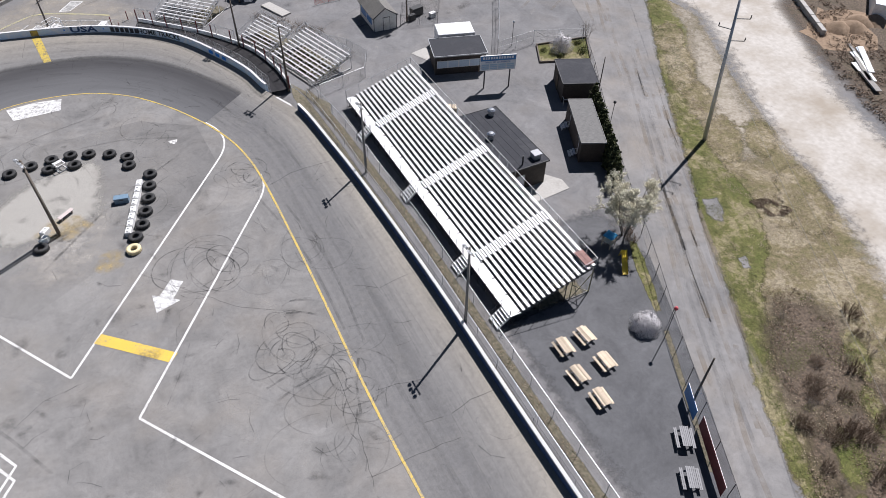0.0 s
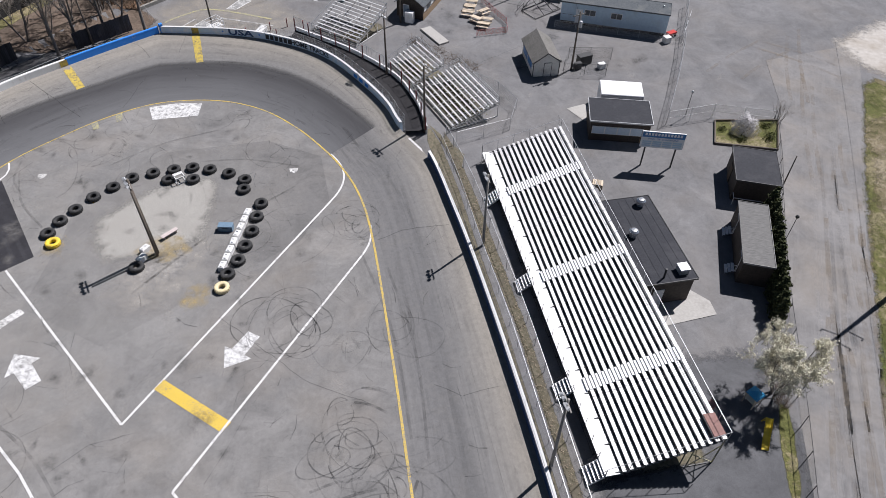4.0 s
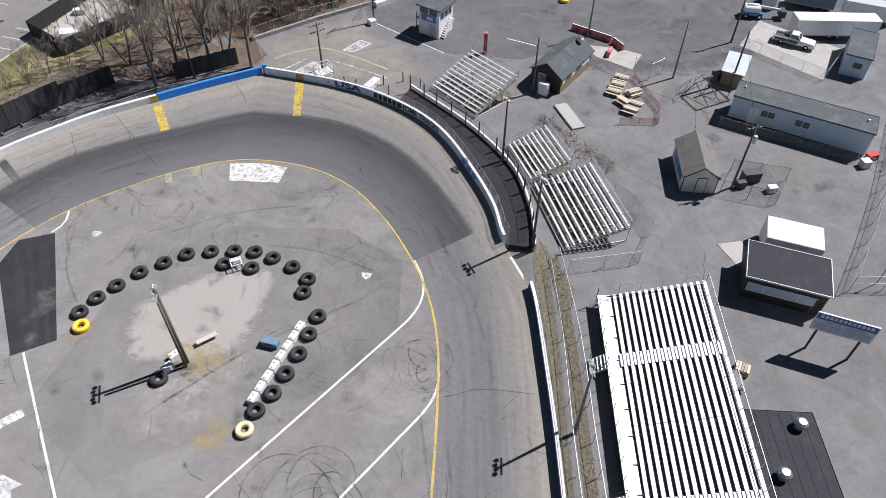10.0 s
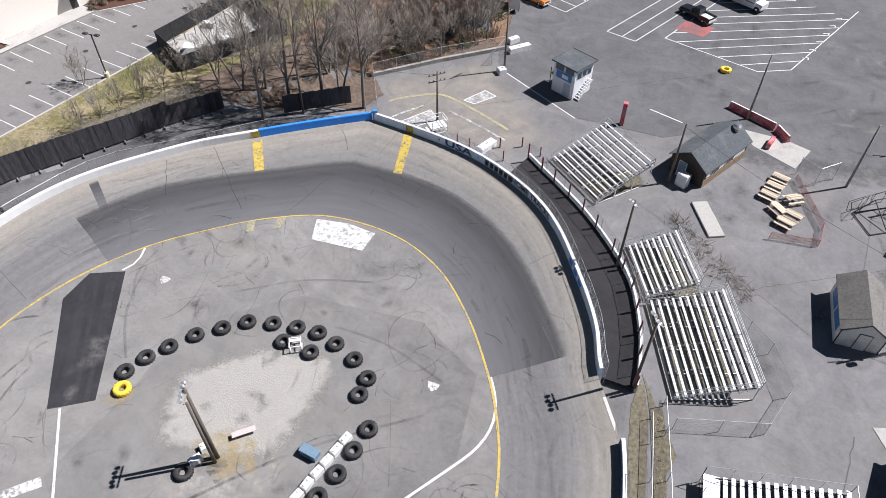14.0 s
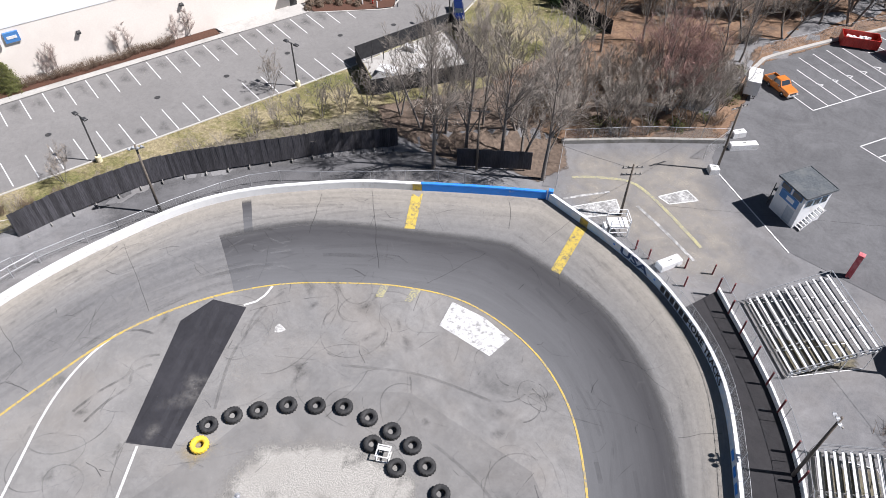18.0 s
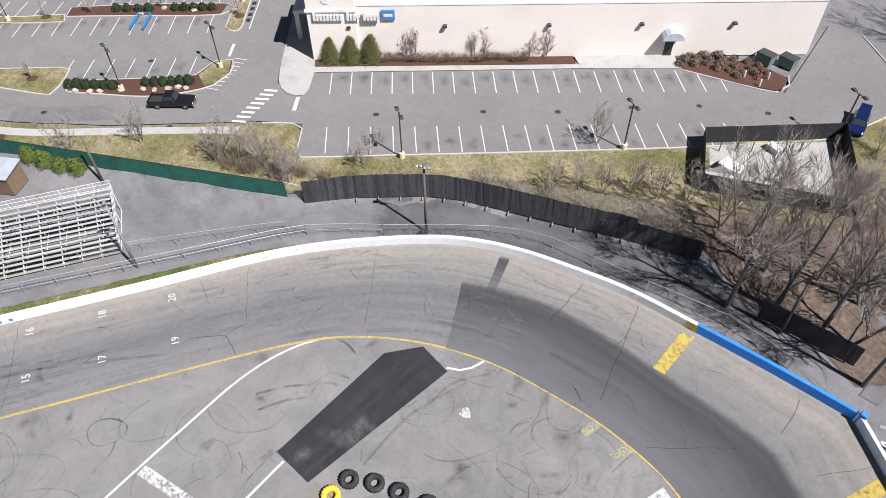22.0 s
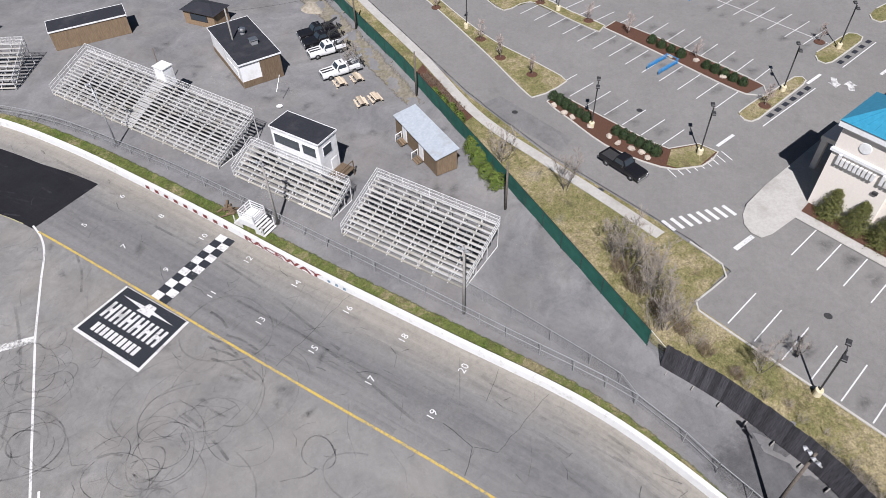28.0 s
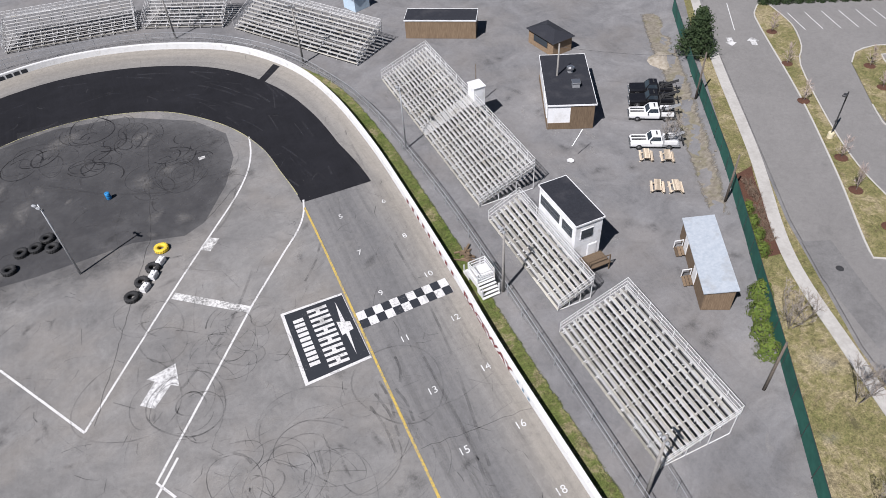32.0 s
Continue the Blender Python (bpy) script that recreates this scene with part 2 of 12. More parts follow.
def patch_material():
    """Newer asphalt lane, rubbered darker towards its upper edge."""
    m, n, l, p = tree_of("patch_asphalt")
    vec = position(n)
    uv = n.new("ShaderNodeUVMap")
    sep = n.new("ShaderNodeSeparateXYZ")
    l.new(uv.outputs[0], sep.inputs[0])
    v = n.new("ShaderNodeMath")
    v.operation = "MULTIPLY_ADD"
    l.new(noise_node(n, l, vec, 0.1, 4), v.inputs[0])
    v.inputs[1].default_value = 0.25
    l.new(sep.outputs[1], v.inputs[2])
    col = ramp_node(n, l, v.outputs[0], [(0.15, (0.134, 0.135, 0.139)), (0.55, (0.101, 0.101, 0.105)), (0.90, (0.057, 0.056, 0.059)), (1.15, (0.069, 0.068, 0.070))])
    mp = n.new("ShaderNodeMapping")
    mp.inputs["Scale"].default_value = (0.04, 9.0, 1)
    l.new(uv.outputs[0], mp.inputs["Vector"])
    col = mix_node(n, l, 1.0, col, ramp_node(n, l, noise_node(n, l, mp.outputs[0], 1.0, 6, 0.7), [(0.3, 0.88), (0.7, 1.1)]), "MULTIPLY")
    grain = noise_node(n, l, vec, 16.0, 3, 0.7)
    col = mix_node(n, l, 1.0, col, ramp_node(n, l, grain, [(0.25, 0.86), (0.75, 1.1)]), "MULTIPLY")
    l.new(col, p.inputs["Base Color"])
    p.inputs["Roughness"].default_value, p.inputs["Specular IOR Level"].default_value = 0.85, 0.35
    p.inputs["Diffuse Roughness"].default_value = 0.12
    soft = n.new("ShaderNodeMath")
    soft.operation = "MULTIPLY_ADD"
    l.new(noise_node(n, l, vec, 1.1, 5, 0.7), soft.inputs[0])
    soft.inputs[1].default_value = 0.05
    l.new(sep.outputs[1], soft.inputs[2])
    l.new(ramp_node(n, l, soft.outputs[0], [(0.87, 1.0), (1.03, 0.0)]), p.inputs["Alpha"])
    bump_node(n, l, p, grain, 0.2, 0.01)
    return m


def turf(name, green, straw, pale, dark):
    """Rough grass: green and straw in clumps at three sizes, with pale worn and dark matted places."""
    m, n, l, p = tree_of(name)
    vec = position(n)
    broad = noise_node(n, l, vec, 0.16, 5, 0.6, 0.5)
    clump = noise_node(n, l, vec, 1.1, 7, 0.75, 0.4)
    blade = noise_node(n, l, vec, 7.0, 5, 0.8)
    add = n.new("ShaderNodeMath")
    add.operation = "MULTIPLY_ADD"
    l.new(clump, add.inputs[0])
    add.inputs[1].default_value = 0.8
    l.new(broad, add.inputs[2])
    col = ramp_node(n, l, add.outputs[0], [(0.66, green), (0.90, straw), (1.12, pale)])
    col = mix_node(n, l, ramp_node(n, l, noise_node(n, l, vec, 0.55, 6, 0.7), [(0.56, 0.0), (0.70, 0.75)]), col, dark)
    tussock = noise_node(n, l, vec, 2.7, 6, 0.8, 0.5)
    col = mix_node(n, l, 1.0, col, ramp_node(n, l, tussock, [(0.3, 0.45), (0.5, 1.0), (0.7, 1.45)]), "MULTIPLY")
    col = mix_node(n, l, 1.0, col, ramp_node(n, l, blade, [(0.25, 0.35), (0.5, 1.0), (0.75, 1.6)]), "MULTIPLY")
    l.new(col, p.inputs["Base Color"])
    p.inputs["Roughness"].default_value, p.inputs["Diffuse Roughness"].default_value = 0.95, 0.12
    p.inputs["Specular IOR Level"].default_value = 0.2
    bump_node(n, l, p, blade, 0.6, 0.06)
    return m


def smudge(name, col, strength):
    """A soft-edged stain, thickest at its middle and broken by fine noise."""
    m, n, l, p = tree_of(name)
    cover = n.new("ShaderNodeAttribute")
    cover.attribute_name = "cover"
    speck = ramp_node(n, l, noise_node(n, l, position(n), 1.6, 8, 0.75), [(0.35, 0.0), (0.68, strength)])
    edge = ramp_node(n, l, cover.outputs["Fac"], [(0.0, 0.0), (0.35, 0.35), (1.0, 1.0)])
    l.new(mix_node(n, l, 1.0, speck, edge, "MULTIPLY"), p.inputs["Alpha"])
    p.inputs["Base Color"].default_value = (*col, 1)
    p.inputs["Roughness"].default_value = 0.8
    return m


def fading(name, soft=0.5):
    """The named material, thinning out in ragged patches towards the outline of its sheet."""
    m = bpy.data.materials[name].copy()
    m.name = name + "_thinning"
    n, l = m.node_tree.nodes, m.node_tree.links
    p = n["Principled BSDF"]
    cover = n.new("ShaderNodeAttribute")
    cover.attribute_name = "cover"
    add = n.new("ShaderNodeMath")
    add.operation = "MULTIPLY_ADD"
    l.new(noise_node(n, l, position(n), 0.8, 10, 0.78), add.inputs[0])
    add.inputs[1].default_value = 1.5
    l.new(cover.outputs["Fac"], add.inputs[2])
    reach = n.new("ShaderNodeMapRange")
    reach.inputs["From Min"].default_value, reach.inputs["From Max"].default_value = 0.80, 0.80 + soft * 0.6
    l.new(add.outputs[0], reach.inputs["Value"])
    thin = reach.outputs[0]
    if p.inputs["Alpha"].is_linked:
        thin = mix_node(n, l, 1.0, thin, p.inputs["Alpha"].links[0].from_socket, "MULTIPLY")
    l.new(thin, p.inputs["Alpha"])
    return m


M = dict(
    lot=asphalt("old_lot_asphalt", (0.205, 0.202, 0.203), (0.135, 0.134, 0.137), streak=0.35, tan=0.15),
    infield=asphalt("infield_asphalt", (0.240, 0.233, 0.224), (0.152, 0.149, 0.147), streak=0.25, tan=0.25),
    pitlot=asphalt("pit_lot_asphalt", (0.145, 0.144, 0.147), (0.098, 0.098, 0.101), streak=0.3),
    store_lot=asphalt("store_lot_asphalt", (0.204, 0.197, 0.190), (0.180, 0.174, 0.168), streak=0.2, mottle=0.05),
    drive=asphalt("driveway_asphalt", (0.228, 0.223, 0.221), (0.192, 0.188, 0.187)),
    lane=asphalt("service_lane_asphalt", (0.245, 0.236, 0.230), (0.165, 0.162, 0.161), streak=0.7, tan=0.4, along=59),
    track=track_material(),
    patch=patch_material(),
    black=asphalt("fresh_black_asphalt", (0.0155, 0.0155, 0.0190), (0.0080, 0.0081, 0.0105), streak=0.6),
    mat=asphalt("dark_asphalt_mat", (0.040, 0.039, 0.044), (0.019, 0.019, 0.0225), streak=0.45, along=117),
    walk=asphalt("walkway_asphalt", (0.038, 0.036, 0.037), (0.026, 0.025, 0.027)),
    gravel=surf("crushed_stone", (0.165, 0.160, 0.148), (0.48, 0.46, 0.42), 10.0, 0.95, stain=(0.30, 0.285, 0.26), stain_scale=0.25, bump=0.5, distance=0.03),
    dirt=surf("pale_sandy_dirt", (0.40, 0.37, 0.33), (0.52, 0.49, 0.45), 1.4, 0.95, stain=(0.30, 0.255, 0.20), stain_scale=0.14, stain_at=(0.42, 0.70), bump=0.3),
    grass=turf("rough_spring_grass", (0.105, 0.102, 0.042), (0.190, 0.158, 0.095), (0.275, 0.235, 0.165), (0.125, 0.092, 0.060)),
    green=turf("fresh_green_grass", (0.058, 0.088, 0.018), (0.118, 0.134, 0.042), (0.215, 0.185, 0.105), (0.085, 0.075, 0.035)),
    lawn=turf("dormant_lawn", (0.112, 0.116, 0.042), (0.188, 0.167, 0.080), (0.270, 0.228, 0.138), (0.108, 0.086, 0.049)),
    scrub=surf("dead_brush_litter", (0.036, 0.026, 0.019), (0.165, 0.122, 0.086), 3.6, 0.95, stain=(0.06, 0.05, 0.025), stain_scale=0.35, bump=0.6, distance=0.08),
    leaves=surf("brown_leaf_litter", (0.130, 0.075, 0.044), (0.250, 0.158, 0.098), 2.5, 0.95, stain=(0.075, 0.055, 0.042), stain_scale=0.4, bump=0.6, distance=0.08),
    forest=surf("grey_brown_forest_floor", (0.085, 0.060, 0.044), (0.180, 0.134, 0.100), 2.5, 0.95, stain=(0.07, 0.055, 0.042), stain_scale=0.4, bump=0.6, distance=0.08),
    mulch=surf("bark_mulch", (0.050, 0.022, 0.013), (0.115, 0.052, 0.032), 9.0, 0.95, bump=0.6),
    weeds=surf("weedy_verge", (0.075, 0.070, 0.040), (0.20, 0.172, 0.125), 3.0, 0.95, stain=(0.11, 0.095, 0.072), stain_scale=0.5, bump=0.5, distance=0.05),
    concrete=surf("pale_concrete", (0.36, 0.345, 0.32), (0.44, 0.425, 0.40), 4.0, 0.9, stain=(0.29, 0.275, 0.25), stain_scale=0.4),
    kerb=surf("kerb_concrete", (0.38, 0.365, 0.335), (0.46, 0.445, 0.415), 5.0, 0.9),
    white_line=paint("worn_white_line", (0.68, 0.67, 0.655), wear=(0.55, 0.70)),
    faint_white=paint("faded_white_paint", (0.70, 0.69, 0.67), wear=(0.44, 0.60), scale=3.5),
    yellow_line=paint("worn_yellow_line", (0.58, 0.41, 0.085), wear=(0.46, 0.66)),
    yellow=paint("yellow_marking", (0.66, 0.46, 0.07), wear=(0.54, 0.74)),
    faint_yellow=paint("faded_yellow_paint", (0.46, 0.42, 0.20), wear=(0.40, 0.60)),
    lot_line=paint("parking_line", (0.66, 0.66, 0.65), wear=(0.58, 0.75)),
    red_paint=paint("faded_red_hatch", (0.45, 0.10, 0.09), under=(0.09, 0.09, 0.092), wear=(0.42, 0.6)),
    black_paint=paint("black_track_paint", (0.022, 0.025, 0.032), wear=(0.60, 0.80)),
    wall_white=paint("white_wall_paint", (0.72, 0.72, 0.71), under=(0.5, 0.49, 0.46), wear=(0.58, 0.72), scale=2.0),
    wall_blue=paint("bright_blue_wall_paint", (0.03, 0.25, 0.80), under=(0.35, 0.36, 0.4), wear=(0.62, 0.8), scale=2.0),
    wall_sky=paint("pale_blue_wall_paint", (0.60, 0.74, 0.88), under=(0.75, 0.77, 0.8), wear=(0.45, 0.62), scale=1.2),
    wall_navy=paint("dark_blue_wall_paint", (0.02, 0.06, 0.16), under=(0.3, 0.32, 0.34), wear=(0.6, 0.8), scale=2.0),
    verge=turf("olive_verge_grass", (0.080, 0.094, 0.026), (0.125, 0.122, 0.046), (0.225, 0.195, 0.115), (0.072, 0.066, 0.030)),
    rubber_mark=veil("tyre_rubber_marks", (0.035, 0.035, 0.037), 0.46, 0.5, (0.38, 0.66)),
    fresh_mark=veil("fresh_black_rubber_marks", (0.010, 0.010, 0.012), 0.7, 0.5, (0.36, 0.62)),
    faint_mark=veil("faint_rubber_marks", (0.045, 0.044, 0.044), 0.27, 0.35, (0.36, 0.66)),
    crack=veil("dark_crack_filler", (0.04, 0.04, 0.04), 0.42, 3.0, (0.2, 0.45)),
    light_scuff=veil("pale_scuffs", (0.36, 0.355, 0.35), 0.15, 0.8, (0.36, 0.66)),
    mat_streak=veil("grey_wear_streaks", (0.12, 0.12, 0.13), 0.16, 0.35, (0.36, 0.66)),
    rough_concrete=surf("dirty_grey_concrete", (0.24, 0.23, 0.21), (0.34, 0.325, 0.30), 3.0, 0.95, stain=(0.16, 0.15, 0.12), stain_scale=0.8, bump=0.3),
    oil_stain=smudge("dark_oil_smudge", (0.035, 0.034, 0.034), 0.5),
    pale_stain=smudge("pale_dusty_smudge", (0.42, 0.40, 0.37), 0.34),
    rut=veil("brown_wheel_rut", (0.24, 0.20, 0.155), 0.4, 0.3, (0.42, 0.66)),
    lap_mark=veil("worn_rubber_film", (0.06, 0.06, 0.062), 0.13, 0.25, (0.38, 0.66)),
    chalk=veil("chalky_spill", (0.5, 0.48, 0.45), 0.6, 1.4, (0.45, 0.7)),
    dust=veil("tan_dust", (0.42, 0.32, 0.15), 0.6, 0.9, (0.36, 0.66)),
    pale_dust=veil("pale_ground_dust", (0.46, 0.43, 0.385), 0.5, 0.7, (0.34, 0.66)),
    tyre_cream=surf("faded_cream_tyre_paint", (0.60, 0.50, 0.29), (0.72, 0.62, 0.40), 6.0, 0.75, stain=(0.40, 0.33, 0.2), stain_scale=1.5, bump=0.2),
    bench_pink=surf("pinkish_white_paint", (0.46, 0.39, 0.37), (0.56, 0.49, 0.47), 5.0, 0.7),
    old_rubber=veil("old_rubber_film", (0.045, 0.045, 0.049), 0.50, 0.16, (0.22, 0.62)),
    bleached=veil("bleached_asphalt_dust", (0.44, 0.43, 0.41), 0.22, 0.2, (0.25, 0.6)),
    pale_lot=veil("tan_bleached_lot", (0.40, 0.36, 0.30), 0.48, 0.5, (0.25, 0.62)),
    service=asphalt("service_road_asphalt", (0.142, 0.140, 0.142), (0.098, 0.097, 0.100), streak=0.25, along=62),
    roof_pale=planks_material("weathered_grey_roof_boards", (0.135, 0.132, 0.128), (0.30, 0.295, 0.285), 0.30, axis="x"),
    yellow_bar=paint("dirty_yellow_bar", (0.54, 0.40, 0.075), under=(0.11, 0.107, 0.10), wear=(0.47, 0.68), scale=2.5, broad=0.9),
    lot_faint=paint("nearly_worn_white_paint", (0.60, 0.595, 0.58), wear=(0.37, 0.56), scale=3.0, broad=0.8),
    old_alu=surf("dull_grey_aluminium", (0.48, 0.475, 0.465), (0.60, 0.595, 0.58), 8.0, 0.55, 0.15, stain=(0.36, 0.33, 0.27), stain_scale=0.7, bump=0.05, vary=0.2),
    arbor=surf("olive_arborvitae_foliage", (0.022, 0.034, 0.010), (0.078, 0.082, 0.026), 2.5, 0.9, bump=0.0),
    link_white=wire_mesh("white_chain_link_wire", (0.62, 0.62, 0.62), 0.06, 0.13),
    alu=surf("weathered_aluminium", (0.54, 0.54, 0.54), (0.65, 0.65, 0.65), 8.0, 0.5, 0.15, stain=(0.48, 0.46, 0.43), stain_scale=0.8, bump=0.05, vary=0.12),
    deck=surf("white_deck_planks", (0.66, 0.66, 0.66), (0.74, 0.74, 0.74), 6.0, 0.55, 0.1, bump=0.05),
    foot=surf("grey_foot_planks", (0.15, 0.15, 0.158), (0.21, 0.21, 0.218), 8.0, 0.65, 0.2, stain=(0.09, 0.09, 0.09), stain_scale=0.9, bump=0.05, vary=0.15),
    oldfoot=planks_material("weathered_foot_boards", (0.33, 0.31, 0.26), (0.48, 0.46, 0.41), axis="x"),
    steel=surf("galvanised_steel", (0.40, 0.41, 0.42), (0.52, 0.53, 0.54), 12.0, 0.45, 0.5, bump=0.05),
    dark_steel=surf("dark_painted_steel", (0.035, 0.035, 0.037), (0.06, 0.06, 0.06), 9.0, 0.55, 0.2, bump=0.05),
    white_steel=surf("white_painted_steel", (0.64, 0.64, 0.635), (0.73, 0.73, 0.725), 7.0, 0.5, 0.0, stain=(0.55, 0.5, 0.45), stain_scale=1.2, bump=0.05),
    maroon=surf("maroon_painted_steel", (0.13, 0.022, 0.024), (0.19, 0.035, 0.036), 6.0, 0.6, bump=0.05),
    red=surf("red_painted_surface", (0.40, 0.055, 0.070), (0.52, 0.09, 0.11), 4.0, 0.6, stain=(0.56, 0.28, 0.29), stain_scale=0.9, stain_at=(0.42, 0.62)),
    pole=surf("weathered_pole_wood", (0.085, 0.068, 0.055), (0.16, 0.135, 0.112), 7.0, 0.9),
    grey_pole=surf("grey_pole_wood", (0.20, 0.19, 0.175), (0.32, 0.305, 0.285), 7.0, 0.9),
    link=wire_mesh("chain_link_wire", (0.42, 0.42, 0.42)),
    red_net=wire_mesh("red_plastic_net", (0.45, 0.09, 0.06), 0.09, 0.22),
    brushed_white=paint("brushed_white_paint", (0.68, 0.675, 0.665), under=(0.24, 0.235, 0.23), wear=(0.45, 0.64), scale=2.2, broad=0.9),
    link_black=wire_mesh("black_chain_link_wire", (0.03, 0.03, 0.03), wire=0.07),
    screen_black=surf("black_fence_fabric", (0.012, 0.012, 0.014), (0.028, 0.028, 0.030), 2.0, 0.9, bump=0.1),
    screen_green=surf("green_windscreen_fabric", (0.010, 0.085, 0.062), (0.018, 0.125, 0.092), 1.2, 0.85, stain=(0.008, 0.06, 0.05), stain_scale=0.4, bump=0.2),
    old_boards=planks_material("dark_weathered_boards", (0.020, 0.019, 0.023), (0.084, 0.081, 0.089)),
    brown_boards=planks_material("brown_weathered_boards", (0.12, 0.080, 0.048), (0.23, 0.165, 0.105)),
    pine=planks_material("new_pine_boards", (0.50, 0.405, 0.295), (0.64, 0.54, 0.42), axis="x"),
    roof_black=surf("black_roll_roofing", (0.012, 0.013, 0.018), (0.024, 0.026, 0.034), 7.0, 0.85, stain=(0.042, 0.042, 0.048), stain_scale=0.5),
    roof_grey=surf("weathered_grey_shingle", (0.12, 0.115, 0.105), (0.20, 0.19, 0.175), 5.0, 0.95, stain=(0.10, 0.10, 0.085), stain_scale=0.6, bump=0.3),
    roof_slate=surf("blue_grey_shingle", (0.060, 0.070, 0.078), (0.11, 0.12, 0.128), 5.0, 0.95, stain=(0.15, 0.155, 0.15), stain_scale=0.5, bump=0.3),
    roof_metal=surf("pale_metal_roof", (0.42, 0.47, 0.52), (0.54, 0.58, 0.62), 3.0, 0.45, 0.2, stain=(0.36, 0.36, 0.35), stain_scale=0.5),
    roof_white=surf("white_membrane_roof", (0.80, 0.80, 0.80), (0.86, 0.86, 0.86), 2.0, 0.8),
    teal=surf("blue_standing_seam_roof", (0.03, 0.24, 0.38), (0.045, 0.30, 0.46), 3.0, 0.4, 0.2),
    stucco=surf("cream_stucco", (0.72, 0.665, 0.60), (0.77, 0.715, 0.65), 5.0, 0.92, stain=(0.66, 0.60, 0.54), stain_scale=0.15, bump=0.1),
    siding_white=surf("white_siding", (0.74, 0.75, 0.755), (0.80, 0.80, 0.80), 4.0, 0.6, stain=(0.58, 0.57, 0.54), stain_scale=0.7),
    # opaque pale blue that fills the booth's window frames
    pane_sky=surf("pale_blue_shutter", (0.46, 0.56, 0.66), (0.54, 0.63, 0.72), 3.0, 0.5, bump=0.02),
    siding_blue=surf("pale_blue_siding", (0.44, 0.56, 0.66), (0.52, 0.64, 0.73), 3.0, 0.6, stain=(0.42, 0.50, 0.56), stain_scale=0.6),
    siding_cream=surf("cream_siding", (0.68, 0.66, 0.60), (0.76, 0.74, 0.68), 4.0, 0.7, stain=(0.46, 0.43, 0.38), stain_scale=0.7),
    siding_dark=surf("dark_brown_siding", (0.035, 0.027, 0.022), (0.065, 0.052, 0.043), 5.0, 0.8),
    tan_wall=surf("tan_board_wall", (0.20, 0.135, 0.08), (0.29, 0.205, 0.13), 5.0, 0.85),
    sign_blue=surf("blue_sign_face", (0.05, 0.17, 0.40), (0.07, 0.21, 0.46), 3.0, 0.5, bump=0.0),
    glass=glass_dark("dark_window_glass"),
    # pale sky reflection put into the pane's base colour
    pane_blue=glass_dark("pale_reflecting_glass", (0.22, 0.30, 0.38)),
    tyre=surf("black_tyre_rubber", (0.014, 0.014, 0.015), (0.034, 0.034, 0.035), 9.0, 0.8, stain=(0.07, 0.068, 0.065), stain_scale=1.5, bump=0.3, vary=0.3),
    tyre_yellow=surf("yellow_painted_tyre", (0.70, 0.48, 0.03), (0.82, 0.60, 0.06), 6.0, 0.7, stain=(0.45, 0.33, 0.08), stain_scale=1.5, bump=0.2),
    white_plastic=surf("white_plastic", (0.64, 0.64, 0.635), (0.73, 0.73, 0.725), 5.0, 0.5, stain=(0.5, 0.48, 0.45), stain_scale=1.5),
    blue_plastic=surf("blue_plastic", (0.02, 0.17, 0.42), (0.03, 0.26, 0.56), 5.0, 0.45),
    yellow_plastic=surf("yellow_plastic", (0.75, 0.52, 0.03), (0.82, 0.60, 0.05), 5.0, 0.45),
    steel_blue=surf("blue_grey_painted_steel", (0.12, 0.19, 0.26), (0.17, 0.25, 0.33), 5.0, 0.5),
    bark=surf("grey_bark", (0.115, 0.10, 0.088), (0.215, 0.192, 0.17), 8.0, 0.95, bump=0.4),
    straw=surf("dry_straw_stalks", (0.24, 0.19, 0.13), (0.36, 0.30, 0.22), 3.0, 0.95, bump=0.0),
    twig=surf("bare_grey_twigs", (0.22, 0.190, 0.162), (0.36, 0.318, 0.275), 3.0, 0.95, bump=0.0),
    twig_pale=surf("pale_pinkish_twigs", (0.34, 0.27, 0.24), (0.47, 0.39, 0.35), 3.0, 0.95, bump=0.0),
    twig_red=surf("budding_red_twigs", (0.20, 0.115, 0.098), (0.33, 0.205, 0.178), 3.0, 0.95, bump=0.0),
    blossom=surf("white_blossom", (0.64, 0.60, 0.46), (0.80, 0.77, 0.64), 6.0, 0.9, bump=0.0, vary=0.1),
    pale_blossom=surf("pale_grey_blossom", (0.56, 0.54, 0.55), (0.74, 0.72, 0.72), 6.0, 0.9, bump=0.0),
    needle=surf("dark_evergreen_foliage", (0.012, 0.027, 0.009), (0.040, 0.066, 0.019), 3.0, 0.9, bump=0.0),
    shrub=surf("yellow_green_shrub_foliage", (0.060, 0.105, 0.014), (0.14, 0.18, 0.030), 3.0, 0.9, bump=0.0),
    fir=surf("bright_evergreen_foliage", (0.075, 0.085, 0.020), (0.155, 0.155, 0.048), 3.0, 0.9, bump=0.0),
    blade=surf("olive_grass_blades", (0.060, 0.075, 0.020), (0.145, 0.145, 0.050), 2.0, 0.95, bump=0.0),
    moss=surf("dull_undergrowth_leaves", (0.060, 0.080, 0.020), (0.145, 0.150, 0.052), 2.0, 0.95, bump=0.0),
    brush=surf("dead_brown_brush", (0.11, 0.075, 0.052), (0.24, 0.18, 0.13), 3.0, 0.95, bump=0.0),
    car_black=surf("black_car_paint", (0.010, 0.010, 0.012), (0.013, 0.013, 0.015), 2.0, 0.22, bump=0.0),
    car_white=surf("white_car_paint", (0.68, 0.68, 0.675), (0.74, 0.74, 0.735), 2.0, 0.3, bump=0.0),
    car_navy=surf("dark_navy_car_paint", (0.008, 0.012, 0.035), (0.011, 0.016, 0.045), 2.0, 0.25, bump=0.0),
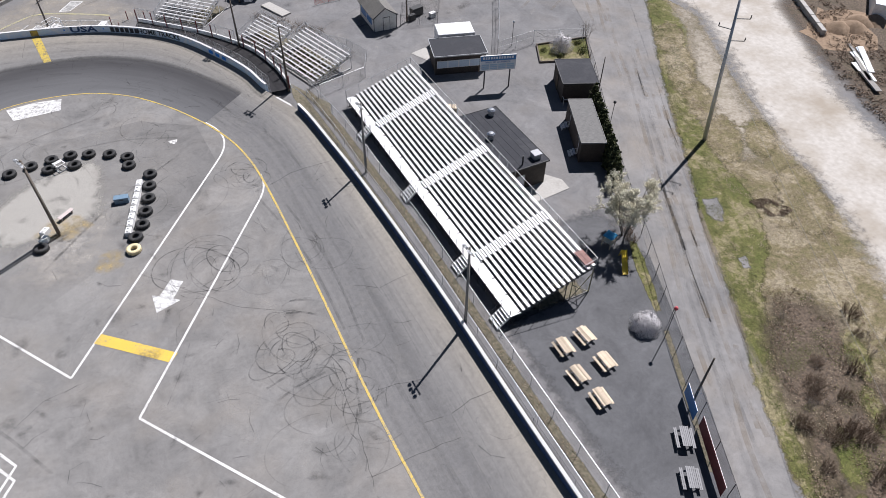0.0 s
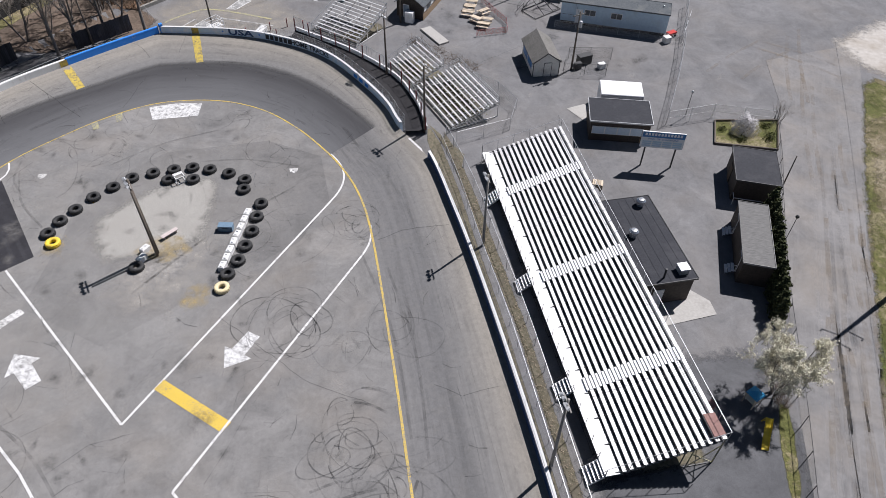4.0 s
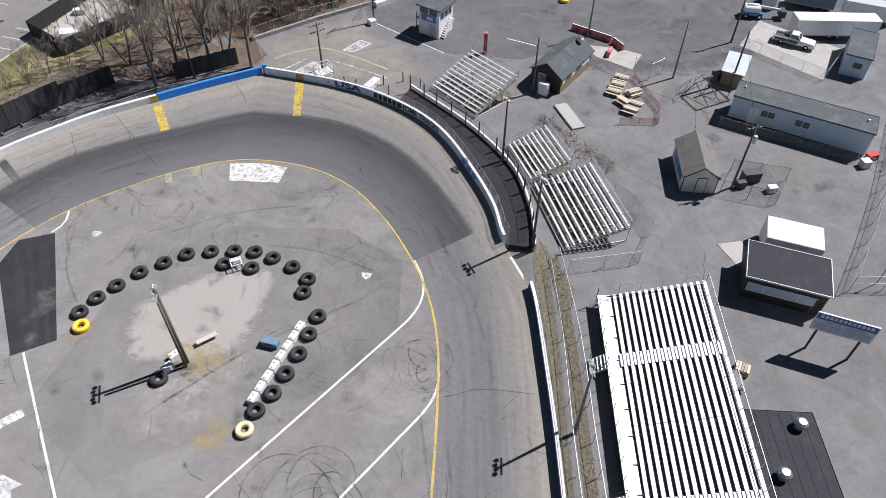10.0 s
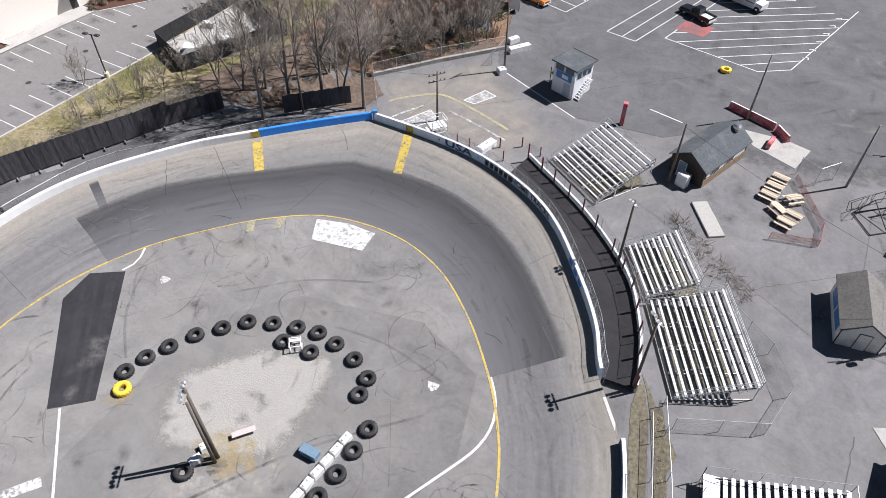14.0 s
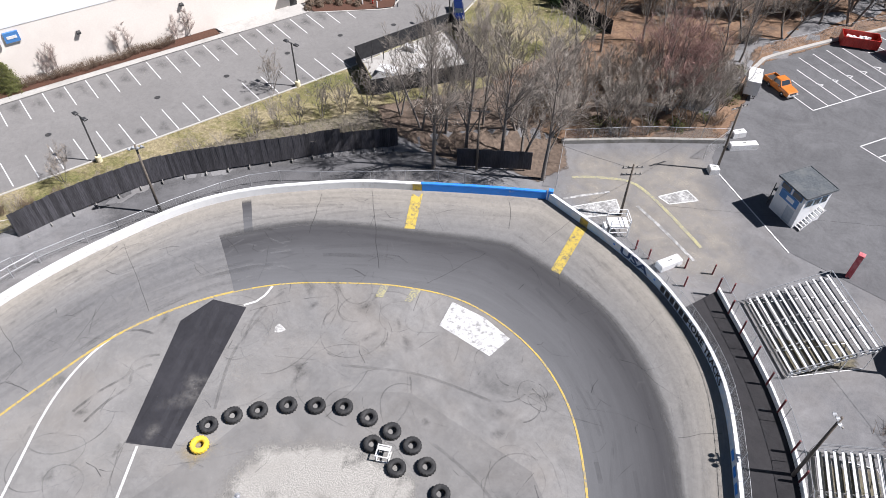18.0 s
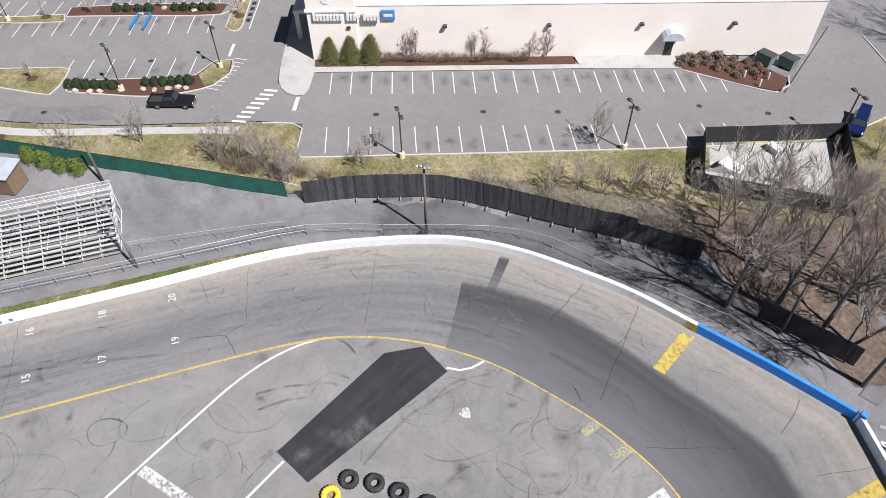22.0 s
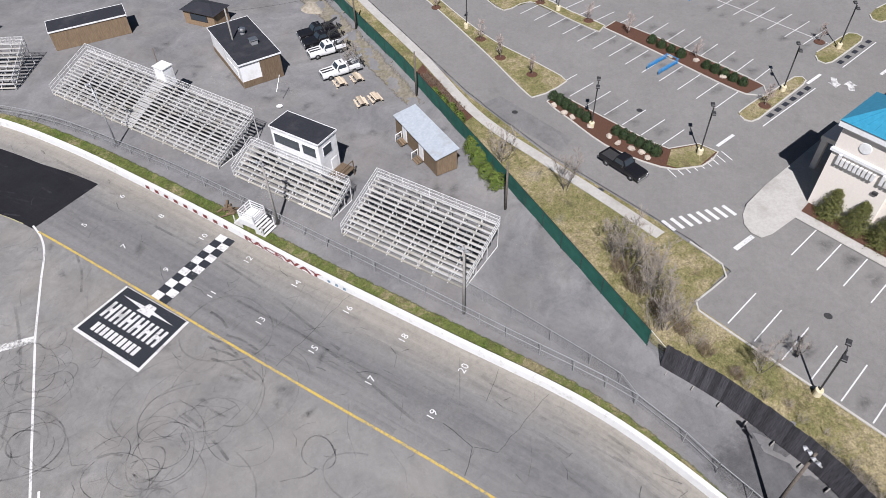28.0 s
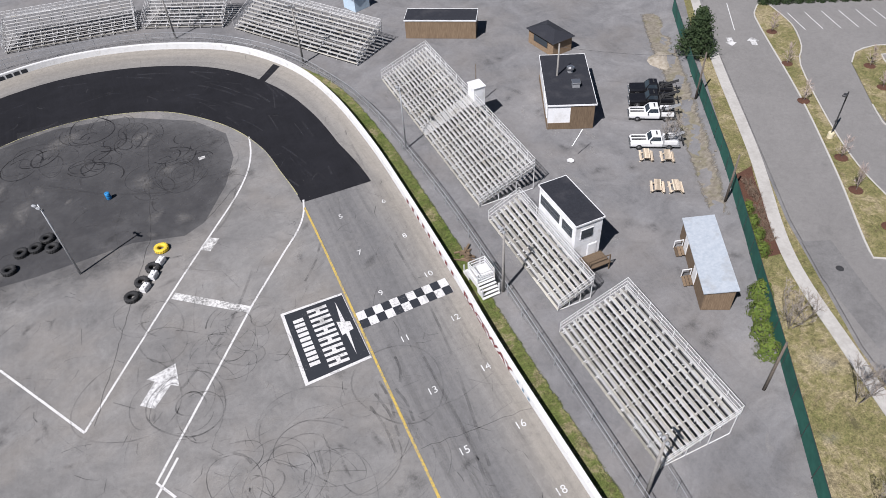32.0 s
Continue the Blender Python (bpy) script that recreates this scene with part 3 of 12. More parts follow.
    car_blue=surf("blue_car_paint", (0.005, 0.012, 0.055), (0.007, 0.016, 0.070), 2.0, 0.25, bump=0.0),
    car_orange=surf("orange_car_paint", (0.50, 0.15, 0.025), (0.58, 0.19, 0.035), 2.0, 0.35, bump=0.0),
    car_red=surf("red_truck_paint", (0.42, 0.02, 0.015), (0.5, 0.03, 0.02), 2.0, 0.4, bump=0.0),
    chrome=surf("bright_metal", (0.62, 0.62, 0.62), (0.7, 0.7, 0.7), 4.0, 0.25, 0.9, bump=0.0),
)


# ---- mesh helpers ----
class Shape:
    """Collects faces for one mesh."""

    def __init__(self):
        self.v, self.f, self.uv = [], [], None

    def add(self, verts, faces):
        k = len(self.v)
        self.v += [tuple(p) for p in verts]
        self.f += [tuple(i + k for i in face) for face in faces]
        return self

    def box(self, c, s, rz=0.0, taper=1.0, m=None):
        x, y, z = (d / 2 for d in s)
        pts = [(-x, -y, -z), (x, -y, -z), (x, y, -z), (-x, y, -z)] + [(a * taper, b * taper, z) for a, b in ((-x, -y), (x, -y), (x, y), (-x, y))]
        ca, sa = math.cos(rz), math.sin(rz)
        pts = [(c[0] + p[0] * ca - p[1] * sa, c[1] + p[0] * sa + p[1] * ca, c[2] + p[2]) for p in pts]
        if m is not None:
            pts = [m @ Vector(p) for p in pts]
        return self.add(pts, [(0, 3, 2, 1), (4, 5, 6, 7), (0, 1, 5, 4), (1, 2, 6, 5), (2, 3, 7, 6), (3, 0, 4, 7)])

    def slab(self, c, s, edge=0.02, rz=0.0):
        """A box with chamfered top edges."""
        x, y, z = (d / 2 for d in s)
        e = min(edge, x * 0.6, y * 0.6, z)
        rings = [(x, y, -z), (x, y, z - e), (x - e, y - e, z)]
        ca, sa = math.cos(rz), math.sin(rz)
        pts = []
        for a, b, h in rings:
            for p, q in ((-a, -b), (a, -b), (a, b), (-a, b)):
                pts.append((c[0] + p * ca - q * sa, c[1] + p * sa + q * ca, c[2] + h))
        faces = [(0, 3, 2, 1), (8, 9, 10, 11)]
        for r in (0, 4):
            for i in range(4):
                j = (i + 1) % 4
                faces.append((r + i, r + j, r + 4 + j, r + 4 + i))
        return self.add(pts, faces)

    def tube(self, p, q, r0, r1=None, n=6, cap=True):
        p, q = Vector(p), Vector(q)
        r1 = r0 if r1 is None else r1
        d = (q - p).normalized() if (q - p).length > 1e-6 else Vector((0, 0, 1))
        a = d.orthogonal().normalized()
        b = d.cross(a)
        pts = []
        for c, r in ((p, r0), (q, r1)):
            for i in range(n):
                t = 2 * math.pi * i / n
                pts.append(c + a * (r * math.cos(t)) + b * (r * math.sin(t)))
        faces = [(i, (i + 1) % n, n + (i + 1) % n, n + i) for i in range(n)]
        if cap:
            faces += [tuple(range(n - 1, -1, -1)), tuple(range(n, 2 * n))]
        return self.add(pts, faces)

    def beam(self, p, q, w, h):
        """A rectangular bar from p to q, w wide and h high."""
        p, q = Vector(p), Vector(q)
        d = (q - p).normalized()
        side = d.cross(Vector((0, 0, 1)))
        side = side.normalized() if side.length > 1e-4 else Vector((1, 0, 0))
        up = side.cross(d)
        pts = [c + side * (x * w / 2) + up * (y * h / 2) for c in (p, q) for x, y in ((-1, -1), (1, -1), (1, 1), (-1, 1))]
        return self.add(pts, [(0, 1, 2, 3), (7, 6, 5, 4), (0, 4, 5, 1), (1, 5, 6, 2), (2, 6, 7, 3), (3, 7, 4, 0)])

    def prism(self, poly, z0, z1):
        n = len(poly)
        pts = [(x, y, z0) for x, y in poly] + [(x, y, z1) for x, y in poly]
        return self.add(pts, [tuple(range(n - 1, -1, -1)), tuple(range(n, 2 * n))] + [(i, (i + 1) % n, n + (i + 1) % n, n + i) for i in range(n)])

    def lathe(self, profile, c=(0, 0, 0), n=20):
        """A ring of (radius, height) points turned about the upright through c."""
        k = len(profile)
        pts = [(c[0] + r * math.cos(2 * math.pi * i / n), c[1] + r * math.sin(2 * math.pi * i / n), c[2] + z) for i in range(n) for r, z in profile]
        return self.add(pts, [(i * k + j, ((i + 1) % n) * k + j, ((i + 1) % n) * k + (j + 1) % k, i * k + (j + 1) % k) for i in range(n) for j in range(k)])

    def mesh(self, name, mat, smooth=False):
        me = bpy.data.meshes.new(name)
        me.from_pydata(self.v, [], self.f)
        me.materials.append(mat)
        if self.uv is not None:
            layer = me.uv_layers.new(name="UVMap")
            index = np.empty(len(me.loops), dtype=np.int32)
            me.loops.foreach_get("vertex_index", index)
            layer.data.foreach_set("uv", np.asarray(self.uv, dtype=np.float32)[index].ravel())
        if smooth:
            me.polygons.foreach_set("use_smooth", [True] * len(me.polygons))
        me.update()
        return me


def thing(name, label, category, loc=(0, 0, 0), rz=0.0, group="", kind=""):
    ob = new(name)
    ob.empty_display_size = 0.2
    ob.matrix_basis = pose(*loc, 0, 0, rz)
    return tagged(ob, label, category, group, kind)


def solid(name, shape, mat, label, category, loc=(0, 0, 0), rz=0.0, group="", kind="", smooth=False):
    ob = new(name, shape.mesh(name, mat, smooth))
    ob.matrix_basis = pose(*loc, 0, 0, rz)
    return tagged(ob, label, category, group, kind)


def part(name, shape, mat, parent, label="", smooth=False):
    ob = new(name, shape.mesh(name, mat, smooth) if isinstance(shape, Shape) else shape)
    ob.parent = parent
    return tagged(ob, label)


def piece(name, mesh, parent, m):
    """One more part on a shared mesh."""
    ob = new(name, mesh)
    ob.parent = parent
    ob.matrix_basis = m
    return ob


def spline(points, closed=False, step=1.0):
    """A smooth line through control points, in steps of about step metres."""
    pts = [np.array(p, float) for p in points]
    n = len(pts)
    out = []
    for i in range(n if closed else n - 1):
        a, b = pts[i], pts[(i + 1) % n]
        p = pts[i - 1] if closed or i > 0 else a
        q = pts[(i + 2) % n] if closed or i + 2 < n else b
        k = max(1, int(np.linalg.norm(b - a) / step))
        for j in range(k):
            t = j / k
            out.append(0.5 * (2 * a + (b - p) * t + (2 * p - 5 * a + 4 * b - q) * t**2 + (3 * a - p - 3 * b + q) * t**3))
    if not closed:
        out.append(pts[-1])
    return np.array(out)


# ---- plan of the oval ----
EDGE_EAST = [(21.4, 7), (21.4, 25), (21.5, 40), (21.2, 55), (20.6, 66), (19.6, 75.8), (17.1, 81.5), (16.2, 85.5), (14.2, 90.3), (10.7, 97), (7, 101.2), (2, 104.6), (-2.2, 106.4), (-7.7, 107.9), (-13.5, 109.2)]
EDGE_WEST = [(-13.5, 109.2), (-19.2, 105.8), (-24.9, 102.1), (-30.1, 98.6), (-34.2, 94.9), (-38.3, 90.6), (-42, 85), (-44.7, 77), (-46.3, 69), (-46.6, 60), (-46.6, 40), (-47, 28), (-47.2, 14), (-47.1, 4), (-46, -8), (-43.3, -18), (-38, -26.5), (-31, -31.8), (-22, -35.6), (-12.4, -37), (-3, -35.3), (5, -31.5), (11.5, -25.5), (17, -16), (20.3, -5), (21.4, 7)]
EDGE = np.concatenate([spline(EDGE_EAST)[:-1], spline(EDGE_WEST)[:-1]])
LINE = spline([(11.4, 7), (11.1, 30), (11.5, 48), (11.6, 64), (11.0, 71), (9.6, 76), (7.8, 80), (4.7, 85.2), (0.3, 90.2), (-5.5, 93.3), (-12.8, 94), (-19, 91.8), (-24.2, 88.4), (-28.6, 84.8), (-32.1, 80.4), (-34.5, 75.8), (-36, 70.5), (-36.4, 62), (-36.4, 45), (-36.6, 25), (-36.6, 10), (-35.9, 3.5), (-34.9, -3), (-31.8, -10), (-25.7, -16.8), (-18.6, -20), (-11.3, -20.8), (-4.4, -19.3), (2, -15), (7.5, -7), (10.5, 1)], closed=True)
CX, CN, CS = -12.5, 67.0, 7.0


def reach(line):
    """Distance of a closed line from the oval's spine: by angle round each turn's centre, by y along each straight."""
    def polar(cy, keep):
        d = line[keep] - (CX, cy)
        a = np.arctan2(d[:, 1], d[:, 0]) % (2 * math.pi)
        o = np.argsort(a)
        return a[o], np.hypot(d[:, 0], d[:, 1])[o]
    north, south = polar(CN, line[:, 1] > CN - 6), polar(CS, line[:, 1] < CS + 6)
    sides = []
    for keep in (line[:, 0] > CX, line[:, 0] <= CX):
        s = line[keep & (line[:, 1] > CS - 8) & (line[:, 1] < CN + 8)]
        o = np.argsort(s[:, 1])
        sides.append((s[o, 1], np.abs(s[o, 0] - CX)))

    def at(x, y):
        if y > CN or y < CS:
            (a, r), cy = (north, CN) if y > CN else (south, CS)
            return float(np.interp(math.atan2(y - cy, x - CX) % (2 * math.pi), a, r, period=2 * math.pi))
        ys, ds = sides[0] if x > CX else sides[1]
        return float(np.interp(y, ys, ds))
    return at


EDGE_AT, LINE_AT = reach(EDGE), reach(LINE)
LAP = 2 * 60 + 2 * 180.0


def station(u):
    """Origin and way across the track at u: 0-60 up the east straight, 60-240 round the north turn, then the west straight and the south turn."""
    u %= LAP
    if u < 60:
        return (CX, CS + u), (1.0, 0.0)
    if u < 240:
        a = radians(u - 60)
        return (CX, CN), (math.cos(a), math.sin(a))
    if u < 300:
        return (CX, CN - (u - 240)), (-1.0, 0.0)
    a = radians(u - 300 + 180)
    return (CX, CS), (math.cos(a), math.sin(a))


BANK_U = (0, 45, 75, 100, 140, 200, 225, 250, 300, 330, 400, 440, 480)
BANK_Z = (0.6, 0.6, 0.8, 1.5, 2.0, 2.0, 1.3, 0.4, 0.35, 0.8, 1.0, 0.8, 0.6)


def bank(u):
    return float(np.interp(u % LAP, BANK_U, BANK_Z))


def across(u, v):
    """The place on the track at station u, v of the way from the yellow line to the wall."""
    (ox, oy), (dx, dy) = station(u)
    px, py = ox + dx * 5, oy + dy * 5
    a, b = LINE_AT(px, py), EDGE_AT(px, py)
    r = a + v * (b - a)
    return Vector((ox + dx * r, oy + dy * r, bank(u) * max(v, 0.0) ** 1.15))


def where(x, y):
    """Station and share of the way across for a place."""
    if CS <= y <= CN:
        u, r = (y - CS, x - CX) if x > CX else (240 + CN - y, CX - x)
    else:
        cy = CN if y > CN else CS
        a = math.degrees(math.atan2(y - cy, x - CX)) % 360
        u, r = 60 + a if y > CN else 300 + a - 180, math.hypot(x - CX, y - cy)
    a, b = LINE_AT(x, y), EDGE_AT(x, y)
    return u, (r - a) / (b - a)


# The store's lot lies higher, beyond the boundary fences.
RIM = np.array([(-140, -70), (-94, 5), (-81, 28), (-67.2, 51), (-54.4, 71.6), (-52.9, 79), (-50.1, 87.1), (-46.4, 92.4), (-41.6, 98.4), (-37.8, 103.3), (-32.5, 108.6), (-22, 122), (-7, 138.5), (-8.5, 152), (-3, 166), (4, 182), (16, 214), (30, 260)], float)
LOT_Z = 1.0


def beyond_rim(x, y):
    """Signed distance from the boundary fence: positive on the store's side."""
    a, b = RIM[:-1], RIM[1:]
    d = b - a
    t = np.clip(((x - a[:, 0]) * d[:, 0] + (y - a[:, 1]) * d[:, 1]) / (d**2).sum(1), 0, 1)
    q = a + t[:, None] * d
    k = int(np.argmin((q[:, 0] - x) ** 2 + (q[:, 1] - y) ** 2))
    side = d[k, 0] * (y - a[k, 1]) - d[k, 1] * (x - a[k, 0])
    return math.copysign(math.hypot(q[k, 0] - x, q[k, 1] - y), side)


def land(x, y):
    """Height of the open ground."""
    if x > -15 and y < 105:
        return 0.0
    toe = 2.5 - 2.4 * min(max((y - 72) / 6, 0.0), 1.0) * min(max((114 - y) / 6, 0.0), 1.0)
    s = min(max((beyond_rim(x, y) + toe) / 2.5, 0.0), 1.0)
    return LOT_Z * s * s * (3 - 2 * s)


def ground_z(x, y):
    u, v = where(x, y)
    if v <= 0:
        return 0.0
    return bank(u) * v**1.15 if v <= 1.0 else land(x, y)


def sheet(name, poly, mat, lift, label, category, step=3.0, kind="structure", z=ground_z, ragged=0.0, parent=None, fade=0.0, soft=0.5):
    """A thin sheet of ground cover within an outline, laid lift metres over the ground."""
    ring = []
    n = len(poly)
    for i in range(n):
        a, b = np.array(poly[i], float), np.array(poly[(i + 1) % n], float)
        k = max(1, int(np.linalg.norm(b - a) / step))
        for j in range(k):
            p = a + (b - a) * j / k
            if ragged:
                p = p + ragged * np.array(noise.noise_vector((p[0] * 0.45, p[1] * 0.45, lift * 90)))[:2] * 2
            ring.append(Vector((p[0], p[1])))
    edges = [(k, (k + 1) % len(ring)) for k in range(len(ring))]
    pts = list(ring)
    if step < 50:
        lo, hi = np.min(poly, 0), np.max(poly, 0)
        xs = np.arange(math.ceil((lo[0] + 140) / step) * step - 140, hi[0], step)
        ys = np.arange(math.ceil((lo[1] + 80) / step) * step - 80, hi[1], step)
        pts += [Vector((x, y)) for x in xs for y in ys]
    vs, _, faces, _, _, _ = delaunay_2d_cdt(pts, edges, [], 1, 1e-4)
    me = bpy.data.meshes.new(name)
    me.from_pydata([(v.x, v.y, z(v.x, v.y) + lift) for v in vs], [], [f if (vs[f[1]] - vs[f[0]]).cross(vs[f[2]] - vs[f[0]]) > 0 else f[::-1] for f in faces])
    me.update()
    if fade:
        q = np.array([tuple(p) for p in ring])
        e = np.roll(q, -1, 0) - q
        layer = me.attributes.new("cover", "FLOAT", "POINT")
        for k, v in enumerate(vs):
            w = np.array((v.x, v.y)) - q
            t = np.clip((w * e).sum(1) / np.maximum((e**2).sum(1), 1e-9), 0, 1)
            layer.data[k].value = min(1.0, float(np.sqrt(((w - t[:, None] * e) ** 2).sum(1)).min()) / fade)
        key = mat.name + "_thinning"
        mat = bpy.data.materials[key] if key in bpy.data.materials else fading(mat.name, soft)
    me.materials.append(mat)
    ob = new(name, me)
    if parent is not None:
        ob.parent = parent
        return tagged(ob, label)
    return tagged(ob, label, category, "", kind)


def ribbon(shape, points, width, lift, z=ground_z, smooth=True, step=1.0, closed=False):
    """A painted stripe along points, lying on the ground."""
    line = spline(points, closed, step) if smooth else spline_straight(points, step)
    if closed:
        line = np.concatenate([line, line[:1]])
    d = np.gradient(line, axis=0)
    d /= np.maximum(np.linalg.norm(d, axis=1, keepdims=True), 1e-6)
    nrm = np.stack([-d[:, 1], d[:, 0]], 1)
    w = width if np.ndim(width) else np.full(len(line), width)
    pts = []
    for p, q, k in zip(line, nrm, w):
        for s in (-0.5, 0.5):
            x, y = p + q * (s * k)
            pts.append((x, y, z(x, y) + lift))
    shape.add(pts, [(2 * i + 1, 2 * i, 2 * i + 2, 2 * i + 3) for i in range(len(line) - 1)])
    return shape


def spline_straight(points, step=1.0):
    out = []
    for a, b in zip(points[:-1], points[1:]):
        a, b = np.array(a, float), np.array(b, float)
        k = max(1, int(np.linalg.norm(b - a) / step))
        out += [a + (b - a) * j / k for j in range(k)]
    return np.array(out + [np.array(points[-1], float)])


# ---- ground ----
def grid_ground():
    s = Shape()
    xs = np.concatenate([[-2500, -900, -400, -200], np.arange(-140, 24, 2.5), np.arange(24, 130, 12), [200, 400, 900, 2500]])
    ys = np.concatenate([[-2500, -900, -300, -120], np.arange(-80, 200, 2.5), [260, 400, 900, 2500]])
    inside = lambda x, y: where(x, y)[1] < 1.0 if abs(x) < 60 and -50 < y < 120 else False
    for y in ys:
        for x in xs:
            s.v.append((x, y, (-0.25 if inside(x, y) else land(x, y) if abs(x) < 200 and abs(y) < 300 else 0.0) - (0.17 if x < 30 and y < 235 and beyond_rim(x, y) > (0.3 if x < -30 and y < 150 else 1.2) else 0.02)))
    w = len(xs)
    s.f = [(j * w + i, j * w + i + 1, (j + 1) * w + i + 1, (j + 1) * w + i) for j in range(len(ys) - 1) for i in range(w - 1)]
    return s


solid("ground", grid_ground(), M["lot"], "worn grey asphalt lot, patched and stained", "ground", kind="structure")

lap = Shape()
lap.uv = []
US = np.arange(0, LAP, 1.0)
VS = np.linspace(0, 1.0, 11)
run = 0.0
prev = None
for u in list(US) + [LAP]:
    mid = across(u, 0.5)
    run += (mid - prev).length if prev is not None else 0.0
    prev = mid
    for v in VS:
        lap.v.append(tuple(across(u, v)))
        lap.uv.append((run, v))
w = len(VS)
lap.f = [(i * w + j, i * w + j + 1, (i + 1) * w + j + 1, (i + 1) * w + j) for i in range(len(US)) for j in range(w - 1)]
solid("road_track", lap, M["track"], "banked grey asphalt oval with a dark racing line", "race track", kind="structure", smooth=True)
inner = [tuple(across(u, 0.0))[:2] for u in np.arange(0, LAP, 2.0)]
sheet("infield", inner, M["infield"], 0.0, "flat worn asphalt infield inside the oval", "infield", step=400, z=lambda x, y: 0.0)


def lane_patch(name, u0, u1, v0, v1, mat, lift, label, category="asphalt patch", ends=(0, 0)):
    """Asphalt laid over part of the track; v0 and v1 may be functions of u."""
    s = Shape()
    s.uv = []
    k = max(2, int(abs(u1 - u0)))
    f0, f1 = (v0 if callable(v0) else lambda u: v0), (v1 if callable(v1) else lambda u: v1)
    for i in range(k + 1):
        for j in range(7):
            t = j / 6
            u = u0 + (u1 - u0) * i / k + (ends[0] * (1 - i / k) + ends[1] * i / k) * t
            p = across(u, f0(u) + (f1(u) - f0(u)) * t)
            s.v.append((p.x, p.y, p.z + lift))
            s.uv.append((i * 0.8, t))
    s.f = [(i * 7 + j, i * 7 + j + 1, (i + 1) * 7 + j + 1, (i + 1) * 7 + j) for i in range(k) for j in range(6)]
    return solid(name, s, mat, label, category, kind="structure", smooth=True)


def groove(u):
    return float(np.interp(u, (78, 90, 103, 118, 133, 150, 164, 176, 188, 205), (0.78, 0.76, 0.69, 0.64, 0.63, 0.58, 0.59, 0.64, 0.70, 0.66)))


lane_patch("asphalt_patch", 90.2, 202.5, -0.01, lambda u: groove(u), M["patch"], 0.012, "smooth darker asphalt lane laid through the turn", ends=(0.0, 1.6))
lane_patch("fresh_asphalt", 297.0, 462.0, 0.0, lambda u: float(np.interp(u, (297, 310, 340, 400, 462), (0.78, 0.72, 0.70, 0.72, 0.74))), M["black"], 0.012, "fresh black asphalt lane through the far turn", ends=(-0.4, 0))


# ---- track walls ----
def wall_run(name, u0, u1, height, mats, label, thick=0.34, step=2.0):
    """A length of concrete track wall along the outer edge: a face and a painted top."""
    holder = thing(name, label, "track wall", kind="structure")
    body, cap = Shape(), Shape()
    us = np.linspace(u0, u1, max(2, int(abs(u1 - u0) / step)) + 1)
    n = len(us)
    for k, u in enumerate(us):
        p = across(u, 1.0)
        a, b = across(u - 0.5, 1.0), across(u + 0.5, 1.0)
        d = (b - a).xy.normalized()
        out = Vector((d.y, -d.x))
        top = p.z + height
        i0, o0 = p.xy - out * 0.05, p.xy + out * (thick + 0.12)
        i1, o1 = p.xy, p.xy + out * thick
        body.v += [(i0.x, i0.y, p.z - 0.3), (i1.x, i1.y, top - 0.04), (o1.x, o1.y, top - 0.04), (o0.x, o0.y, -0.1)]
        j0, j1 = p.xy - out * 0.012, p.xy + out * (thick + 0.012)
        cap.v += [(j0.x, j0.y, top - 0.14), (j0.x + out.x * 0.03, j0.y + out.y * 0.03, top), (j1.x - out.x * 0.03, j1.y - out.y * 0.03, top), (j1.x, j1.y, top - 0.14)]
    for s in (body, cap):
        s.f = [(4 * i + j, 4 * i + j + 1, 4 * i + j + 5, 4 * i + j + 4) for i in range(n - 1) for j in range(3)]
        s.f += [(3, 2, 1, 0), tuple(4 * (n - 1) + j for j in range(4))]
    part("wall_face", body, mats[0], holder)
    part("wall_top", cap, mats[1], holder)
    return holder


def u_of(x, y):
    return where(x, y)[0]


U_PEAK = u_of(-13.5, 109.2)
U_BAR = u_of(-24.6, 101.6)
wall_run("wall_east", 446.0, 480 + u_of(19.8, 75.6), 0.9, (M["wall_navy"], M["wall_white"]), "low dark blue track wall with worn white top")
wall_run("wall_north_east", u_of(17.2, 81.3), U_PEAK, 0.95, (M["wall_sky"], M["wall_white"]), "curved pale blue and white track wall with lettering")
wall_run("wall_north", U_PEAK + 0.1, U_BAR, 0.95, (M["wall_blue"], M["wall_blue"]), "bright blue straight track wall")
wall_run("wall_west", U_BAR + 0.1, 446.0, 0.85, (M["wall_white"], M["wall_white"]), "long white painted track wall", thick=0.42)
# thickened end of the blue wall at the corner
solid("wall_post", Shape().slab((-13.2, 109.4, 1.6), (0.5, 0.5, 3.4), 0.04, 0.4), M["wall_blue"], "blue wall end post with white cap", "wall post", kind="structure")


# ---- painted lines ----
def line_object(name, pts, width, mat, label, lift=0.008, smooth=False, step=0.6, category="painted line"):
    s = Shape()
    ribbon(s, pts, width, lift, smooth=smooth, step=step)
    return solid(name, s, mat, label, category, kind="structure")


yl = Shape()
ribbon(yl, [tuple(across(u % LAP, 0.0))[:2] for u in np.arange(452.0 - LAP, u_of(-36.5, 9.4), 3.0)], 0.23, 0.022)
ye_old = Shape()
ribbon(ye_old, [tuple(across(u % LAP, 0.0))[:2] for u in np.arange(u_of(-36.5, 9.4) + 1.0, 452.0, 3.0)], 0.13, 0.022)
solid("worn_edge_line", ye_old, M["faint_yellow"], "almost worn away line along the black asphalt", "painted line", kind="structure")
solid("yellow_line", yl, M["yellow_line"], "worn yellow line round the inner edge of the track", "painted line", kind="structure")

